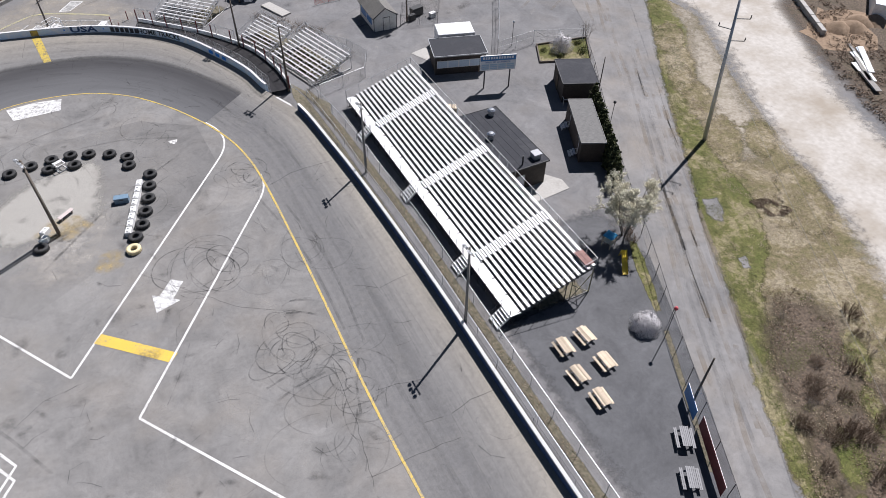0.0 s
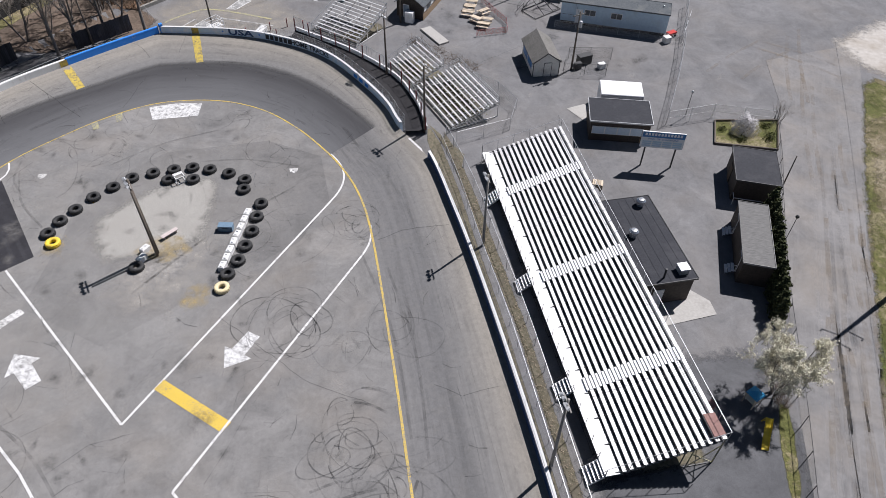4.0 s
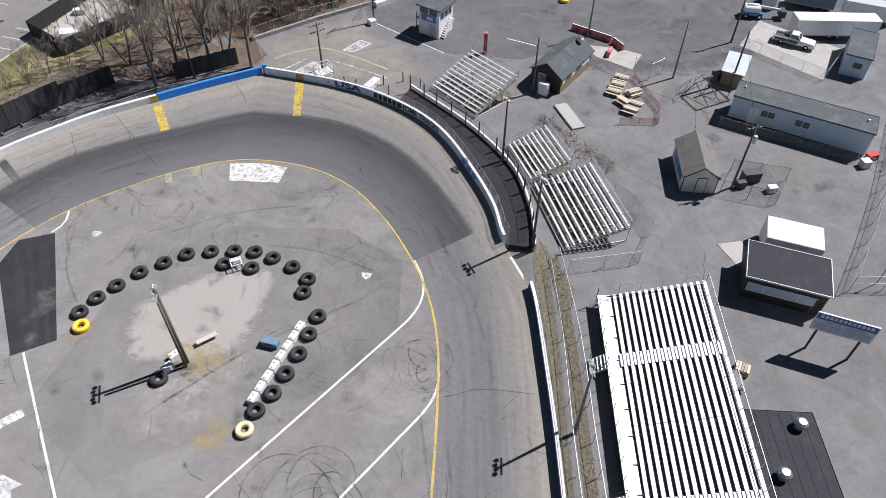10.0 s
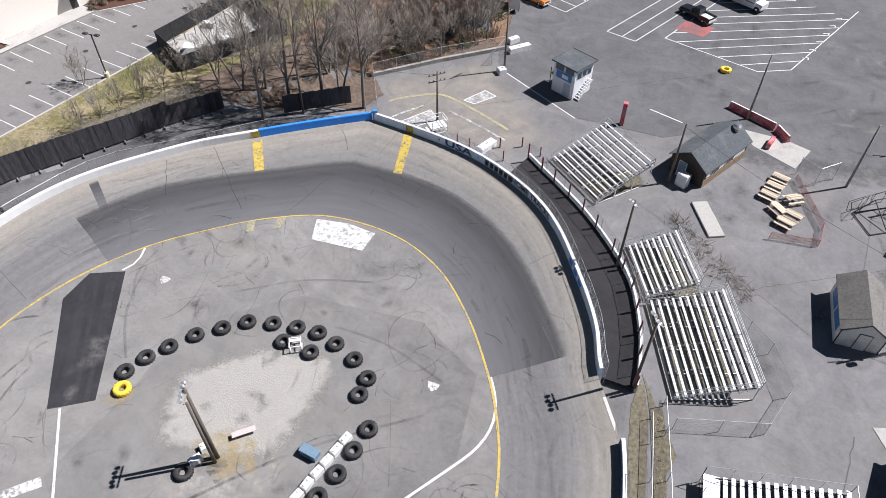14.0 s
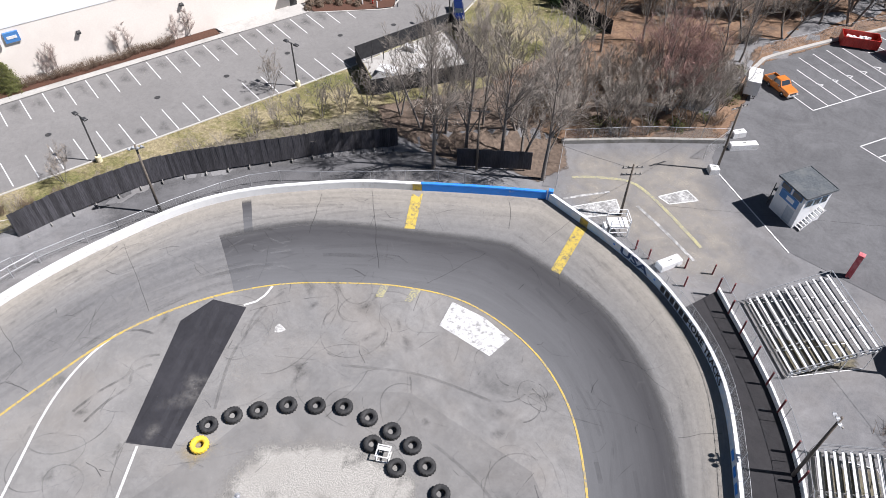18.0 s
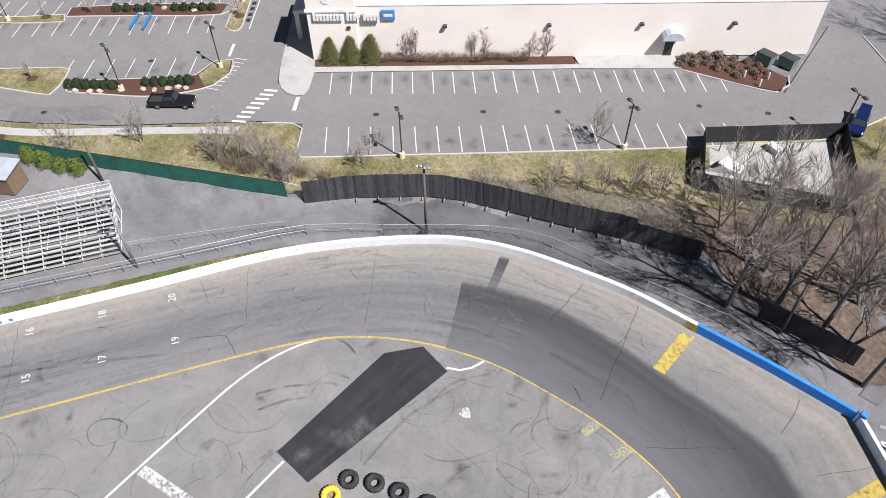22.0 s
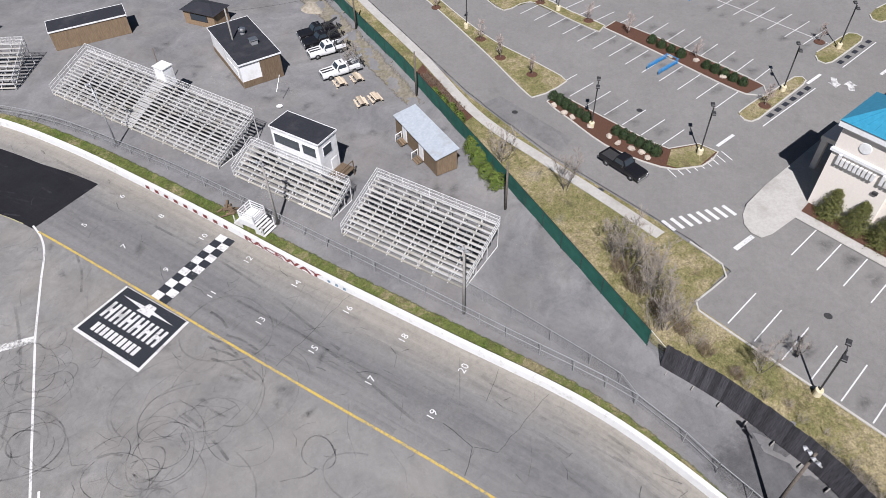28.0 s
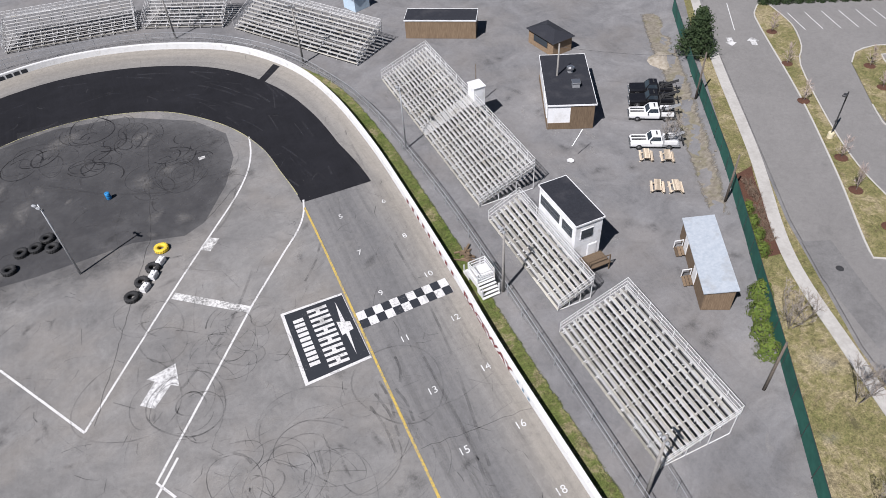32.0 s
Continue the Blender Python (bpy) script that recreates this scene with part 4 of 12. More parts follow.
WHITE = [
    ([(-11.6, 45.8), (7.6, 70.5)], False),
    ([(7.6, 70.5), (8.6, 71.9), (9.3, 73.4), (9.6, 75.0), (9.4, 76.8), (8.8, 78.4), (8.0, 80.0)], True),
    ([(-25.2, 66.0), (-11.6, 45.8)], False),
    ([(-7.0, 39.0), (10.2, 61.6)], False),
    ([(10.2, 61.6), (11.0, 62.9), (11.5, 64.4), (11.6, 66.0)], True),
    ([(-7.0, 39.0), (2.5, 25.5)], False),
    ([(-18.9, 42.8), (-16.5, 39.0), (-18.6, 36.2)], False),
    ([(-35.9, 71.6), (-35.9, 69.6), (-35.6, 67.8), (-34.9, 65.6), (-33.6, 63.0), (-31.6, 60.0), (-26.0, 52.0), (-18.9, 42.8)], True),
    ([(-29.0, 84.2), (-28.7, 82.9), (-28.8, 81.9), (-29.4, 80.9)], True),
    ([(-34.2, -6.4), (-33.6, -2.6), (-32.6, 0.6), (-31.2, 3.4), (-29.3, 6.3), (-26.4, 10.1), (-20.6, 17.8), (-11.7, 30.3)], True),
    ([(-11.7, 30.3), (-4.9, 19.8)], False),
    ([(-36.9, 9.6), (-36.2, 12.0), (-34.9, 14.3), (-32.6, 17.0)], True),
    ([(-32.6, 17.0), (-27.8, 22.8), (-16.7, 37.7), (-17.9, 39.6)], False),
]
for k, (pts, sm) in enumerate(WHITE):
    line_object("white_line", pts, 0.21, M["white_line"], "worn white pit lane line on the infield", 0.010 + 0.0025 * (k % 4), sm)
line_object("white_band", [(-21.0, 17.8), (-27.5, 23.1)], 0.85, M["faint_white"], "broad faded white band across the pit lane", 0.012)
line_object("white_band", [(-22.4, 60.2), (-28.0, 55.3)], 0.9, M["faint_white"], "broad faded white band across the pit lane", 0.012)
line_object("yellow_bar", [(-8.9, 49.3), (-3.05, 43.95)], 1.15, M["yellow"], "broad yellow bar across the pit lane", 0.012)
line_object("white_line", [(17.2, 81.0), (19.6, 76.0)], 0.25, M["white_line"], "white line across the gate opening", 0.016)


def arrow(x, y, heading, size=1.0):
    """A broad white arrow: a square tail and a triangular head."""
    a = radians(heading)
    fx, fy = math.cos(a), math.sin(a)
    shape = [(2.3, 0.0), (0.35, 1.5), (0.3, 0.74), (-2.0, 0.66), (-2.0, -0.66), (0.3, -0.74), (0.35, -1.5)]
    s = Shape()
    pts = [(x + size * (p * fx - q * fy), y + size * (p * fy + q * fx), 0.010) for p, q in shape]
    s.add(pts, [(1, 2, 5, 6, 0), (2, 3, 4, 5)])
    return solid("painted_arrow", s, M["brushed_white"], "big brushed white arrow on the infield", "painted arrow", kind="structure")


arrow(-2.0, 51.8, 232, 1.0)
arrow(-20.7, 53.0, 122, 1.05)
arrow(-18.3, 28.4, 231, 1.1)

wp = Shape()
wp.add([(-14.0, 93.2, 0.012), (-13.3, 90.2, 0.012), (-7.7, 90.2, 0.012), (-7.3, 92.9, 0.012), (-10.5, 93.5, 0.012)], [(0, 1, 2, 3, 4)])
solid("white_rectangle", wp, M["brushed_white"], "brushed white painted block beside the yellow line", "painted block", kind="structure")
for x, y, a in ((3.9, 76.9, 0.3), (-24.7, 81.0, 0.2)):
    s = Shape()
    s.add([(x + math.cos(a + k) * r, y + math.sin(a + k) * r * 0.85, 0.012) for k, r in ((0.3, 0.62), (1.4, 0.45), (2.2, 0.7), (3.3, 0.5), (4.4, 0.66), (5.3, 0.48))], [tuple(range(6))])
    solid("white_marking", s, M["faint_white"], "small white paint blot on the infield", "painted mark", kind="structure")
for bar in ([(-26.0, 102.5), (-25.0, 103.1), (-22.3, 97.9), (-23.2, 97.3)], [(-9.0, 107.6), (-7.9, 107.9), (-7.3, 101.6), (-8.3, 101.6)]):
    sheet("yellow_bar", bar, M["yellow_bar"], 0.016, "worn yellow bar across the outer lane up to the wall", "painted bar", step=0.7)
u, v = where(-38.6, 90.0)
lane_patch("dark_bar", u - 0.8, u + 0.8, 0.60, 0.975, M["patch"], 0.010, "dark asphalt strip across the outer lane", "asphalt strip")
lane_patch("dark_bar", 342.2, 344.0, 0.70, 0.97, M["black"], 0.010, "dark asphalt strip across the outer lane", "asphalt strip")
for u in (u_of(-20.8, 91.0), u_of(-18.0, 92.4)):
    lane_patch("yellow_bar", u - 1.6, u + 0.2, -0.14, -0.01, M["faint_yellow"], 0.026, "worn yellow block inside the yellow line", "painted bar")

# ---- dark asphalt mat and gravel on the infield ----
sheet("asphalt_mat", [(-32.2, 79.6), (-29.0, 80.85), (-22.85, 67.5), (-26.15, 65.6), (-32.6, 76.1)], M["mat"], 0.020, "dark smooth asphalt mat laid on the infield", "asphalt mat", step=60)
sheet("gravel_bed", [(-18.0, 68.4), (-18.0, 72.4), (-12.2, 77.0), (-5.2, 78.0), (-4.0, 75.4), (-4.8, 71), (-5.6, 66.4), (-9.0, 65.2), (-12.0, 64.8), (-15.8, 64.8)], M["gravel"], 0.014, "bed of pale crushed stone inside the tyres", "gravel", step=0.9, fade=2.6, soft=0.9)
sheet("infield_patch", [(-20.5, 70), (-20.0, 76.5), (-11, 83), (1, 83.2), (7.2, 79.0), (7.6, 71.0), (4, 64.8), (-2, 61.5), (-14.5, 54.5), (-22.5, 60.5)], asphalt("infield_patch_asphalt", (0.183, 0.178, 0.173), (0.146, 0.142, 0.139), streak=0.15, tan=0.12), 0.004, "large repaved patch of the infield", "asphalt patch", step=80)
sheet("infield_patch", [(-29.4, 2.6), (-31.4, -2.4), (-31.6, -8.0), (-28.4, -13.0), (-20, -18.6), (-11, -20.2), (-3, -18.6), (1, -10), (-1, 8), (-8, 8.4), (-18.2, 7.8), (-23.5, 9.3), (-25.9, 8.1)], asphalt("infield_patch_asphalt_south", (0.108, 0.106, 0.107), (0.086, 0.085, 0.086), streak=0.25), 0.004, "large repaved patch of the infield", "asphalt patch", step=80)
sheet("dust_stain", [(-13.4, 66.2), (-11.2, 68.6), (-8.0, 68.2), (-6.8, 65.4), (-9.6, 63.8)], M["dust"], 0.024, "tan dust round the light pole", "dust", step=0.6, fade=0.9, soft=0.9)
sheet("dust_stain", [(-8.4, 58.6), (-6.6, 61.2), (-4.4, 60.2), (-5.2, 57.4), (-7.2, 57.2)], M["dust"], 0.012, "tan dust stain on the asphalt", "dust", step=0.6, fade=1.2, soft=0.9)
sheet("dust_stain", [(-16, 60.5), (-15.2, 65.5), (-9, 67.2), (-4.6, 70.5), (-2.8, 66.4), (-5.4, 59.6), (-8.5, 56.6), (-13, 57)], M["pale_dust"], 0.011, "pale dust trodden over the asphalt", "dust", step=0.9, fade=3.4, soft=1.2)
sheet("dust_stain", [(-22.6, 67.4), (-22.4, 70.2), (-19.8, 69.6), (-20.2, 67.0)], M["dust"], 0.012, "tan dust stain on the asphalt", "dust", step=0.5, fade=1.0, soft=1.0)
sheet("chalk_stain", [(-13.6, 63.6), (-9.5, 65.0), (-6.6, 64.2), (-8.6, 61.6), (-12.4, 61.8)], M["chalk"], 0.012, "chalky spill beside the light pole", "spill", step=0.6, fade=1.2)


# ---- numbers, letters and plain logo shapes ----
def flat_text(text, size, bold=0.0):
    cu = bpy.data.curves.new("text", "FONT")
    cu.body, cu.size, cu.align_x, cu.align_y, cu.resolution_u = text, size, "CENTER", "CENTER", 2
    cu.offset = bold
    ob = bpy.data.objects.new("text", cu)
    scene.collection.objects.link(ob)
    dg = bpy.context.evaluated_depsgraph_get()
    me = bpy.data.meshes.new_from_object(ob.evaluated_get(dg))
    bpy.data.objects.remove(ob)
    bpy.data.curves.remove(cu)
    return me


def ground_text(name, text, size, x, y, rz, mat, label, lift=0.012, category="painted number", stretch=1.0, mesh=None):
    me = mesh or flat_text(text, size)
    me.materials.clear()
    me.materials.append(mat)
    ca, sa = math.cos(radians(rz)), math.sin(radians(rz))
    for v in me.vertices:
        a, b = v.co.x * stretch, v.co.y
        px, py = x + a * ca - b * sa, y + a * sa + b * ca
        v.co = (px, py, ground_z(px, py) + lift)
    return tagged(new(name, me), label, category, "", "structure")


for k in range(5, 21):
    yy = 52.25 + ((k - 1) // 2 - 8) * 6.3
    ground_text("grid_number", str(k), 1.0, -44.9 if k % 2 == 0 else -39.8, yy, 180, M["lot_line"], "white starting grid number painted on the track")

# chequered finish line
wh, bl = Shape(), Shape()
for i in range(12):
    for j in range(2):
        x0, y0 = -47.0 + i * 0.86, 28.3 + j * 1.05
        s = wh if (i + j) % 2 else bl
        s.add([(x, y, ground_z(x, y) + 0.012) for x, y in ((x0, y0), (x0 + 0.86, y0), (x0 + 0.86, y0 + 1.05), (x0, y0 + 1.05))], [(0, 1, 2, 3)])
finish = thing("finish_line", "black and white chequered finish line painted across the track", "finish line", kind="structure")
part("white_squares", wh, M["white_line"], finish)
part("black_squares", bl, M["black_paint"], finish)

# black painted sponsor panel with plain shapes for its marks
panel = thing("painted_panel", "black painted panel with white border and plain white marks", "painted panel", kind="structure")
s = Shape()
s.add([(-36.3, 25.2, 0.012), (-30.1, 25.1, 0.012), (-30.0, 34.2, 0.012), (-36.3, 33.9, 0.012)], [(0, 1, 2, 3)])
part("panel_border", s, M["white_line"], panel)
s = Shape()
s.add([(-36.25, 25.45, 0.017), (-30.4, 25.4, 0.017), (-30.35, 33.9, 0.017), (-36.25, 33.6, 0.017)], [(0, 1, 2, 3)])
part("panel_field", s, M["black_paint"], panel)
s = Shape()


def mark(x0, x1, y0, y1):
    s.add([(x0, y0, 0.022), (x1, y0, 0.022), (x1, y1, 0.022), (x0, y1, 0.022)], [(0, 1, 2, 3)])


for k in range(6):
    y0 = 25.9 + k * 1.27
    mark(-34.45, -32.5, y0, y0 + 0.36)
    mark(-34.45, -32.5, y0 + 0.66, y0 + 1.0)
    mark(-33.7, -33.3, y0 + 0.37, y0 + 0.65)
for k in range(10):
    mark(-31.95, -30.95, 26.5 + k * 0.61, 26.93 + k * 0.61)
s.add([(-35.35, 26.0, 0.022), (-35.05, 28.9, 0.022), (-35.2, 32.9, 0.022), (-35.5, 29.3, 0.022)], [(0, 1, 2, 3)])
s.add([(-35.9, 29.0, 0.025), (-34.7, 28.5, 0.025), (-34.7, 30.3, 0.025), (-35.9, 30.0, 0.025)], [(0, 1, 2, 3)])
part("panel_marks", s, M["white_line"], panel)


def wall_text(text, u, size, mat, label, rise, stretch=1.0, bold=0.0, name="wall_lettering", span=0.0):
    """Letters that follow the wall's inner face, read from inside the oval."""
    me = flat_text(text, size, bold)
    me.materials.clear()
    me.materials.append(mat)
    per = (across(u + 0.5, 1.0) - across(u - 0.5, 1.0)).xy.length
    if span:
        xs = [v.co.x for v in me.vertices]
        stretch = span / (max(xs) - min(xs))
    for v in me.vertices:
        uu = u - v.co.x * stretch / per
        p = across(uu, 1.0)
        d = (across(uu + 0.5, 1.0) - across(uu - 0.5, 1.0)).xy.normalized()
        out = Vector((d.y, -d.x))
        h = rise + v.co.y
        q = p.xy - out * (0.065 - 0.03 * h)
        v.co = (q.x, q.y, p.z + h)
    return tagged(new(name, me), label, "lettering", "", "structure")


def wall_bars(u, count, w, h, gap, mat, label, rise=0.46):
    """Plain upright bars on the wall's inner face."""
    s = Shape()
    per = (across(u + 0.5, 1.0) - across(u - 0.5, 1.0)).xy.length
    for k in range(count):
        for j, dv in ((0, -h / 2), (1, h / 2)):
            for a in (0, w):
                uu = u - (k * (w + gap) + a) / per
                p = across(uu, 1.0)
                d = (across(uu + 0.5, 1.0) - across(uu - 0.5, 1.0)).xy.normalized()
                q = p.xy - Vector((d.y, -d.x)) * (0.068 - 0.03 * (rise + dv))
                s.v.append((q.x, q.y, p.z + rise + dv))
        b = 4 * k
        s.f.append((b, b + 1, b + 3, b + 2))
    return solid("wall_marks", s, mat, label, "lettering", kind="structure")


wall_text("USA", 135.1, 1.15, M["wall_navy"], "bold dark blue letters on the pale track wall", 0.50, 1.75, 0.035)
for u, w in ((138.9, 0.22), (131.3, 0.22)):
    wall_bars(u, 1, w, 0.2, 0.1, M["wall_blue"], "small blue star mark beside the letters", 0.55)
for x, y in ((-8.45, 107.8), (-25.5, 102.8)):
    wall_bars(u_of(x, y) + 0.7, 1, 1.0, 0.84, 0.1, M["yellow_bar"], "yellow painted band on the wall at the bar", 0.45)
wall_text("HOME TRACKS", u_of(7.55, 100.65), 1.0, M["black_paint"], "bold black letters on the pale track wall", 0.48, 1.0, 0.03)


wall_bars(129.8, 6, 0.56, 0.7, 0.16, M["black_paint"], "row of plain black marks on the pale wall")
wall_bars(u_of(12.9, 93.3), 3, 0.9, 0.5, 0.5, M["wall_blue"], "blue marks on the pale wall")
wall_text("RACEWAY", u_of(-47.0, 36.3), 0.86, M["maroon"], "wide dark red letters on the white track wall", 0.36, 1.0, 0.03, span=10.4)
wall_bars(u_of(-47.0, 15.9), 9, 0.62, 0.46, 0.9, M["maroon"], "row of plain dark red marks on the white wall", 0.36)
wall_bars(u_of(-47.0, 42.3), 3, 0.34, 0.34, 0.6, M["steel_blue"], "three small faded star marks on the white wall", 0.36)
wall_bars(u_of(-1.6, -39.0), 6, 0.8, 0.55, 0.25, M["black_paint"], "row of plain black marks on the white wall", 0.32)
sheet("bleached_asphalt", [(-42, 44), (-42, 64), (-36, 77), (-25, 84), (-10, 87), (2, 83), (5, 72), (0, 58), (-7, 46), (-20, 38)], M["bleached"], 0.0075, "sun-bleached dusty asphalt on the infield", "dust", step=2.0, fade=8.0, soft=1.4)
sheet("rubber_film", [(-31, -10), (-32, 4), (-27, 10), (-15, 13), (-2, 13), (8, 4), (8, -14), (-4, -24), (-14, -23), (-23, -17)], M["old_rubber"], 0.0075, "dark film of old rubber over the infield", "tyre marks", step=2.0, fade=5.0, soft=1.2)


# ---- ground cover east of the oval ----
flat = lambda x, y: 0.0
sheet("weed_strip", [(21.75, 4), (22.35, 4), (22.5, 30), (22.55, 50), (22.4, 60), (22.3, 70), (21.9, 79), (21.0, 83.5), (20.3, 80), (20.4, 76), (21.1, 66), (21.75, 55), (22.0, 40), (21.9, 20)], M["weeds"], 0.012, "weedy gravel strip along the track wall", "verge", step=0.4, z=flat, fade=0.25)
sheet("weed_strip", [(23.0, 4), (24.0, 4), (24.2, 30), (24.5, 50), (24.2, 60), (23.9, 70), (23.4, 78), (22.7, 81.5), (22.3, 79), (22.7, 70), (23.0, 60), (23.4, 50), (23.2, 30)], M["weeds"], 0.012, "strip of straw grass along the fence", "verge", step=0.4, z=flat, fade=0.35)
sheet("road_lane", [(72, 90), (68.3, 80), (52, 50.7), (44.3, 35), (37.5, 19), (32, 8), (24, -10), (30, -14), (37.7, 9.5), (46.3, 24.5), (54.2, 38), (63.8, 54.5), (82.2, 82.2), (88, 92)], M["lane"], 0.008, "pale dusty asphalt service lane", "road", step=60, z=flat)
sheet("grass_verge", [(84.4, 83.6), (82.0, 81.8), (63.8, 54.5), (54.2, 38), (46.3, 24.5), (37.7, 9.5), (30, -14), (60, -14), (64, 18), (72, 40), (78, 57), (86.4, 74), (86, 82)], M["grass"], 0.007, "rough patchy straw-coloured grass along the lane", "grass", step=2.5, z=flat, fade=1.2)
sheet("grass_strip", [(82.0, 81.8), (70.1, 64.1), (62.5, 51.9), (56.4, 42.1), (51.9, 35.4), (48.9, 29.3), (46.1, 24.1), (42.0, 18.1), (36, 5), (37.6, 4), (43.6, 15.6), (48.4, 21.6), (51.4, 25.6), (57.0, 30.0), (61.5, 37.0), (62.6, 43.0), (66.4, 51.0), (73.0, 60.6), (82.0, 71.0), (85.6, 79.6), (84.6, 82.2)], M["verge"], 0.013, "strip of olive green grass beside the lane", "grass", step=0.8, z=flat, fade=1.5)
sheet("dirt_road", [(200, 140), (84, 94), (83.4, 86.0), (86.0, 82.2), (86.4, 75.0), (81.0, 63.0), (75.0, 52.0), (72.6, 46.5), (70.7, 42.4), (70.0, 38.6), (68.2, 33.0), (63.9, 24.6), (52, 2), (40, -20), (62, -30), (78, 14), (89.4, 47.8), (99.4, 63.4), (104, 70.8), (112, 80), (220, 125)], M["dirt"], 0.018, "pale sandy dirt road rutted by wheels", "dirt road", step=2.0, z=flat, fade=5.0, soft=0.8)
sheet("dirt_apron", [(84.4, 80.5), (80.6, 71.5), (71.6, 61), (65.4, 51), (62.4, 43.5), (66.0, 40), (73.5, 45.5), (79, 57), (84, 67), (88.4, 76)], surf("brown_sandy_soil", (0.235, 0.200, 0.152), (0.40, 0.36, 0.30), 2.2, 0.95, stain=(0.155, 0.135, 0.08), stain_scale=0.3, bump=0.4), 0.022, "brown sandy soil where grass thins out", "soil", step=1.5, z=flat, fade=5.0, soft=0.9)
sheet("brush_ground", [(36.0, 4), (40.6, 12), (43.6, 18.6), (46.6, 22.6), (50.5, 25.3), (56.0, 23.6), (56.2, 19.2), (53.3, 13.0), (58.5, 14), (53, 4), (45, -8), (31, -10)], M["scrub"], 0.020, "dead brown brush and litter", "brush", step=1.0, z=flat, fade=3.0, soft=1.4)
for x, y, rx, ry in ((44.0, 9.0, 1.8, 2.6), (49.6, 11.0, 1.4, 2.6), (53.2, 16.0, 1.6, 3.0), (49.0, 4.0, 1.6, 3.0), (40.8, 4.6, 1.4, 2.2)):
    sheet("grass_patch", [(x + rx * math.cos(a) + 0.5 * ry * math.sin(a), y + ry * math.sin(a)) for a in np.linspace(0, 6.0, 14)], M["verge"], 0.034, "mossy green grass among dead brush", "grass", step=0.7, z=flat, fade=1.6, soft=1.2)
sheet("asphalt_scab", [(55.4, 39.2), (57.6, 38.6), (56.2, 36.2), (54.6, 34.6), (54.0, 36.8)], M["lane"], 0.030, "broken asphalt crust showing through the grass", "asphalt patch", step=0.5, z=flat, fade=0.8, soft=0.6)
sheet("asphalt_scab", [(52.2, 30.4), (53.4, 30.2), (52.6, 28.4), (51.6, 28.8)], M["lane"], 0.030, "broken asphalt crust showing through the grass", "asphalt patch", step=0.5, z=flat, fade=0.6, soft=0.6)
sheet("weed_strip", [(43.6, 37.6), (41.9, 34.6), (40.5, 31.0), (39.6, 28.4), (40.3, 28.2), (41.8, 31.0), (43.4, 34.6), (44.3, 37.0)], M["verge"], 0.016, "weeds along the foot of the lane fence", "verge", step=0.35, z=flat, fade=0.45)
sheet("weed_strip", [(38.9, 26.4), (35.9, 20.4), (32.6, 13.4), (33.0, 13.0), (36.4, 20.0), (39.4, 26.0)], M["weeds"], 0.016, "dead weeds along the foot of the lane fence", "verge", step=0.35, z=flat, fade=0.25)
sheet("brush_ground", [(100, 72), (93, 58), (86, 38), (78, 14), (140, 14), (160, 100)], M["scrub"], 0.020, "dead brown brush along the far side of the dirt road", "brush", step=2.5, z=flat, fade=4.0)
sheet("orange_soil", [(98, 62), (96, 56), (104, 54), (112, 62), (106, 68)], surf("orange_clay_soil", (0.20, 0.135, 0.085), (0.30, 0.215, 0.145), 2.0, 0.95, bump=0.4), 0.028, "heap ground of orange clay soil", "soil", step=2.0, z=flat, ragged=0.8)
sheet("concrete_slab", [(37.6, 47.2), (42.9, 47.6), (43.0, 49.3), (41.4, 51.4), (37.6, 51.4)], M["concrete"], 0.04, "pale concrete slab at the building's door", "slab", step=60, z=flat)
sheet("lot_patch", [(24.8, -4), (29.8, -4), (33.6, 4), (39.0, 19.5), (44.6, 33), (44.6, 44), (35.0, 44), (34.6, 34.8), (25.0, 34.8)], asphalt("picnic_lot_asphalt", (0.128, 0.129, 0.134), (0.092, 0.093, 0.098), streak=0.2), 0.006, "darker asphalt picnic area", "pavement", step=1.5, z=flat, fade=3.0, soft=0.8)
for k, (x, y, rx, ry) in enumerate(((66.4, 47.0, 3.4, 5.0), (69.6, 55.0, 3.0, 5.0), (74.0, 64.0, 3.0, 6.0), (77.5, 70.5, 3.4, 4.4), (70.5, 45.0, 3.0, 4.0), (71.0, 60.5, 2.6, 4.0), (66.0, 34.0, 4.0, 6.0))):
    sheet("grass_patch", [(x + rx * math.cos(a) + 0.5 * ry * math.sin(a), y + ry * math.sin(a)) for a in np.linspace(0, 6.0, 14)], M["grass"], 0.028 + 0.001 * k, "thin dead grass over sandy soil", "grass", step=0.9, z=flat, fade=2.8)
bed = [(57.6, 77.3), (55.3, 72.8), (62.4, 70.2), (65.7, 75.9)]
sheet("flower_bed", bed, M["verge"], 0.03, "planted bed of weeds and soil inside a timber edge", "flower bed", step=1.0, z=flat)

# ---- pit lot to the north ----
WOODS_EDGE = [(-3.4, 133.6), (-3.8, 140.0), (-5.2, 154.7), (1.4, 167.0), (6.4, 175.0), (20, 200), (42, 240)]
sheet("pit_lot", [(-2.6, 129.5), (-1.3, 127.3), (9.4, 119.6), (20.5, 118.6), (26.5, 121.8), (27.6, 127.2), (36, 123.0), (44, 124.5), (52, 132), (75, 150), (110, 240)] + WOODS_EDGE[::-1], M["pitlot"], 0.006, "dark smooth asphalt pit lot", "pavement", step=5.0, z=land)
sheet("pit_lot_edge", [(21, 122), (24.5, 116.6), (36, 115.5), (46, 116), (58, 124), (78, 140), (120, 236), (104, 240), (66, 158), (46, 136), (38, 129.5), (28, 133), (22, 128)], M["pitlot"], 0.0045, "worn edge of the dark pit lot", "pavement", step=2.5, z=flat, fade=6.5, soft=1.0)
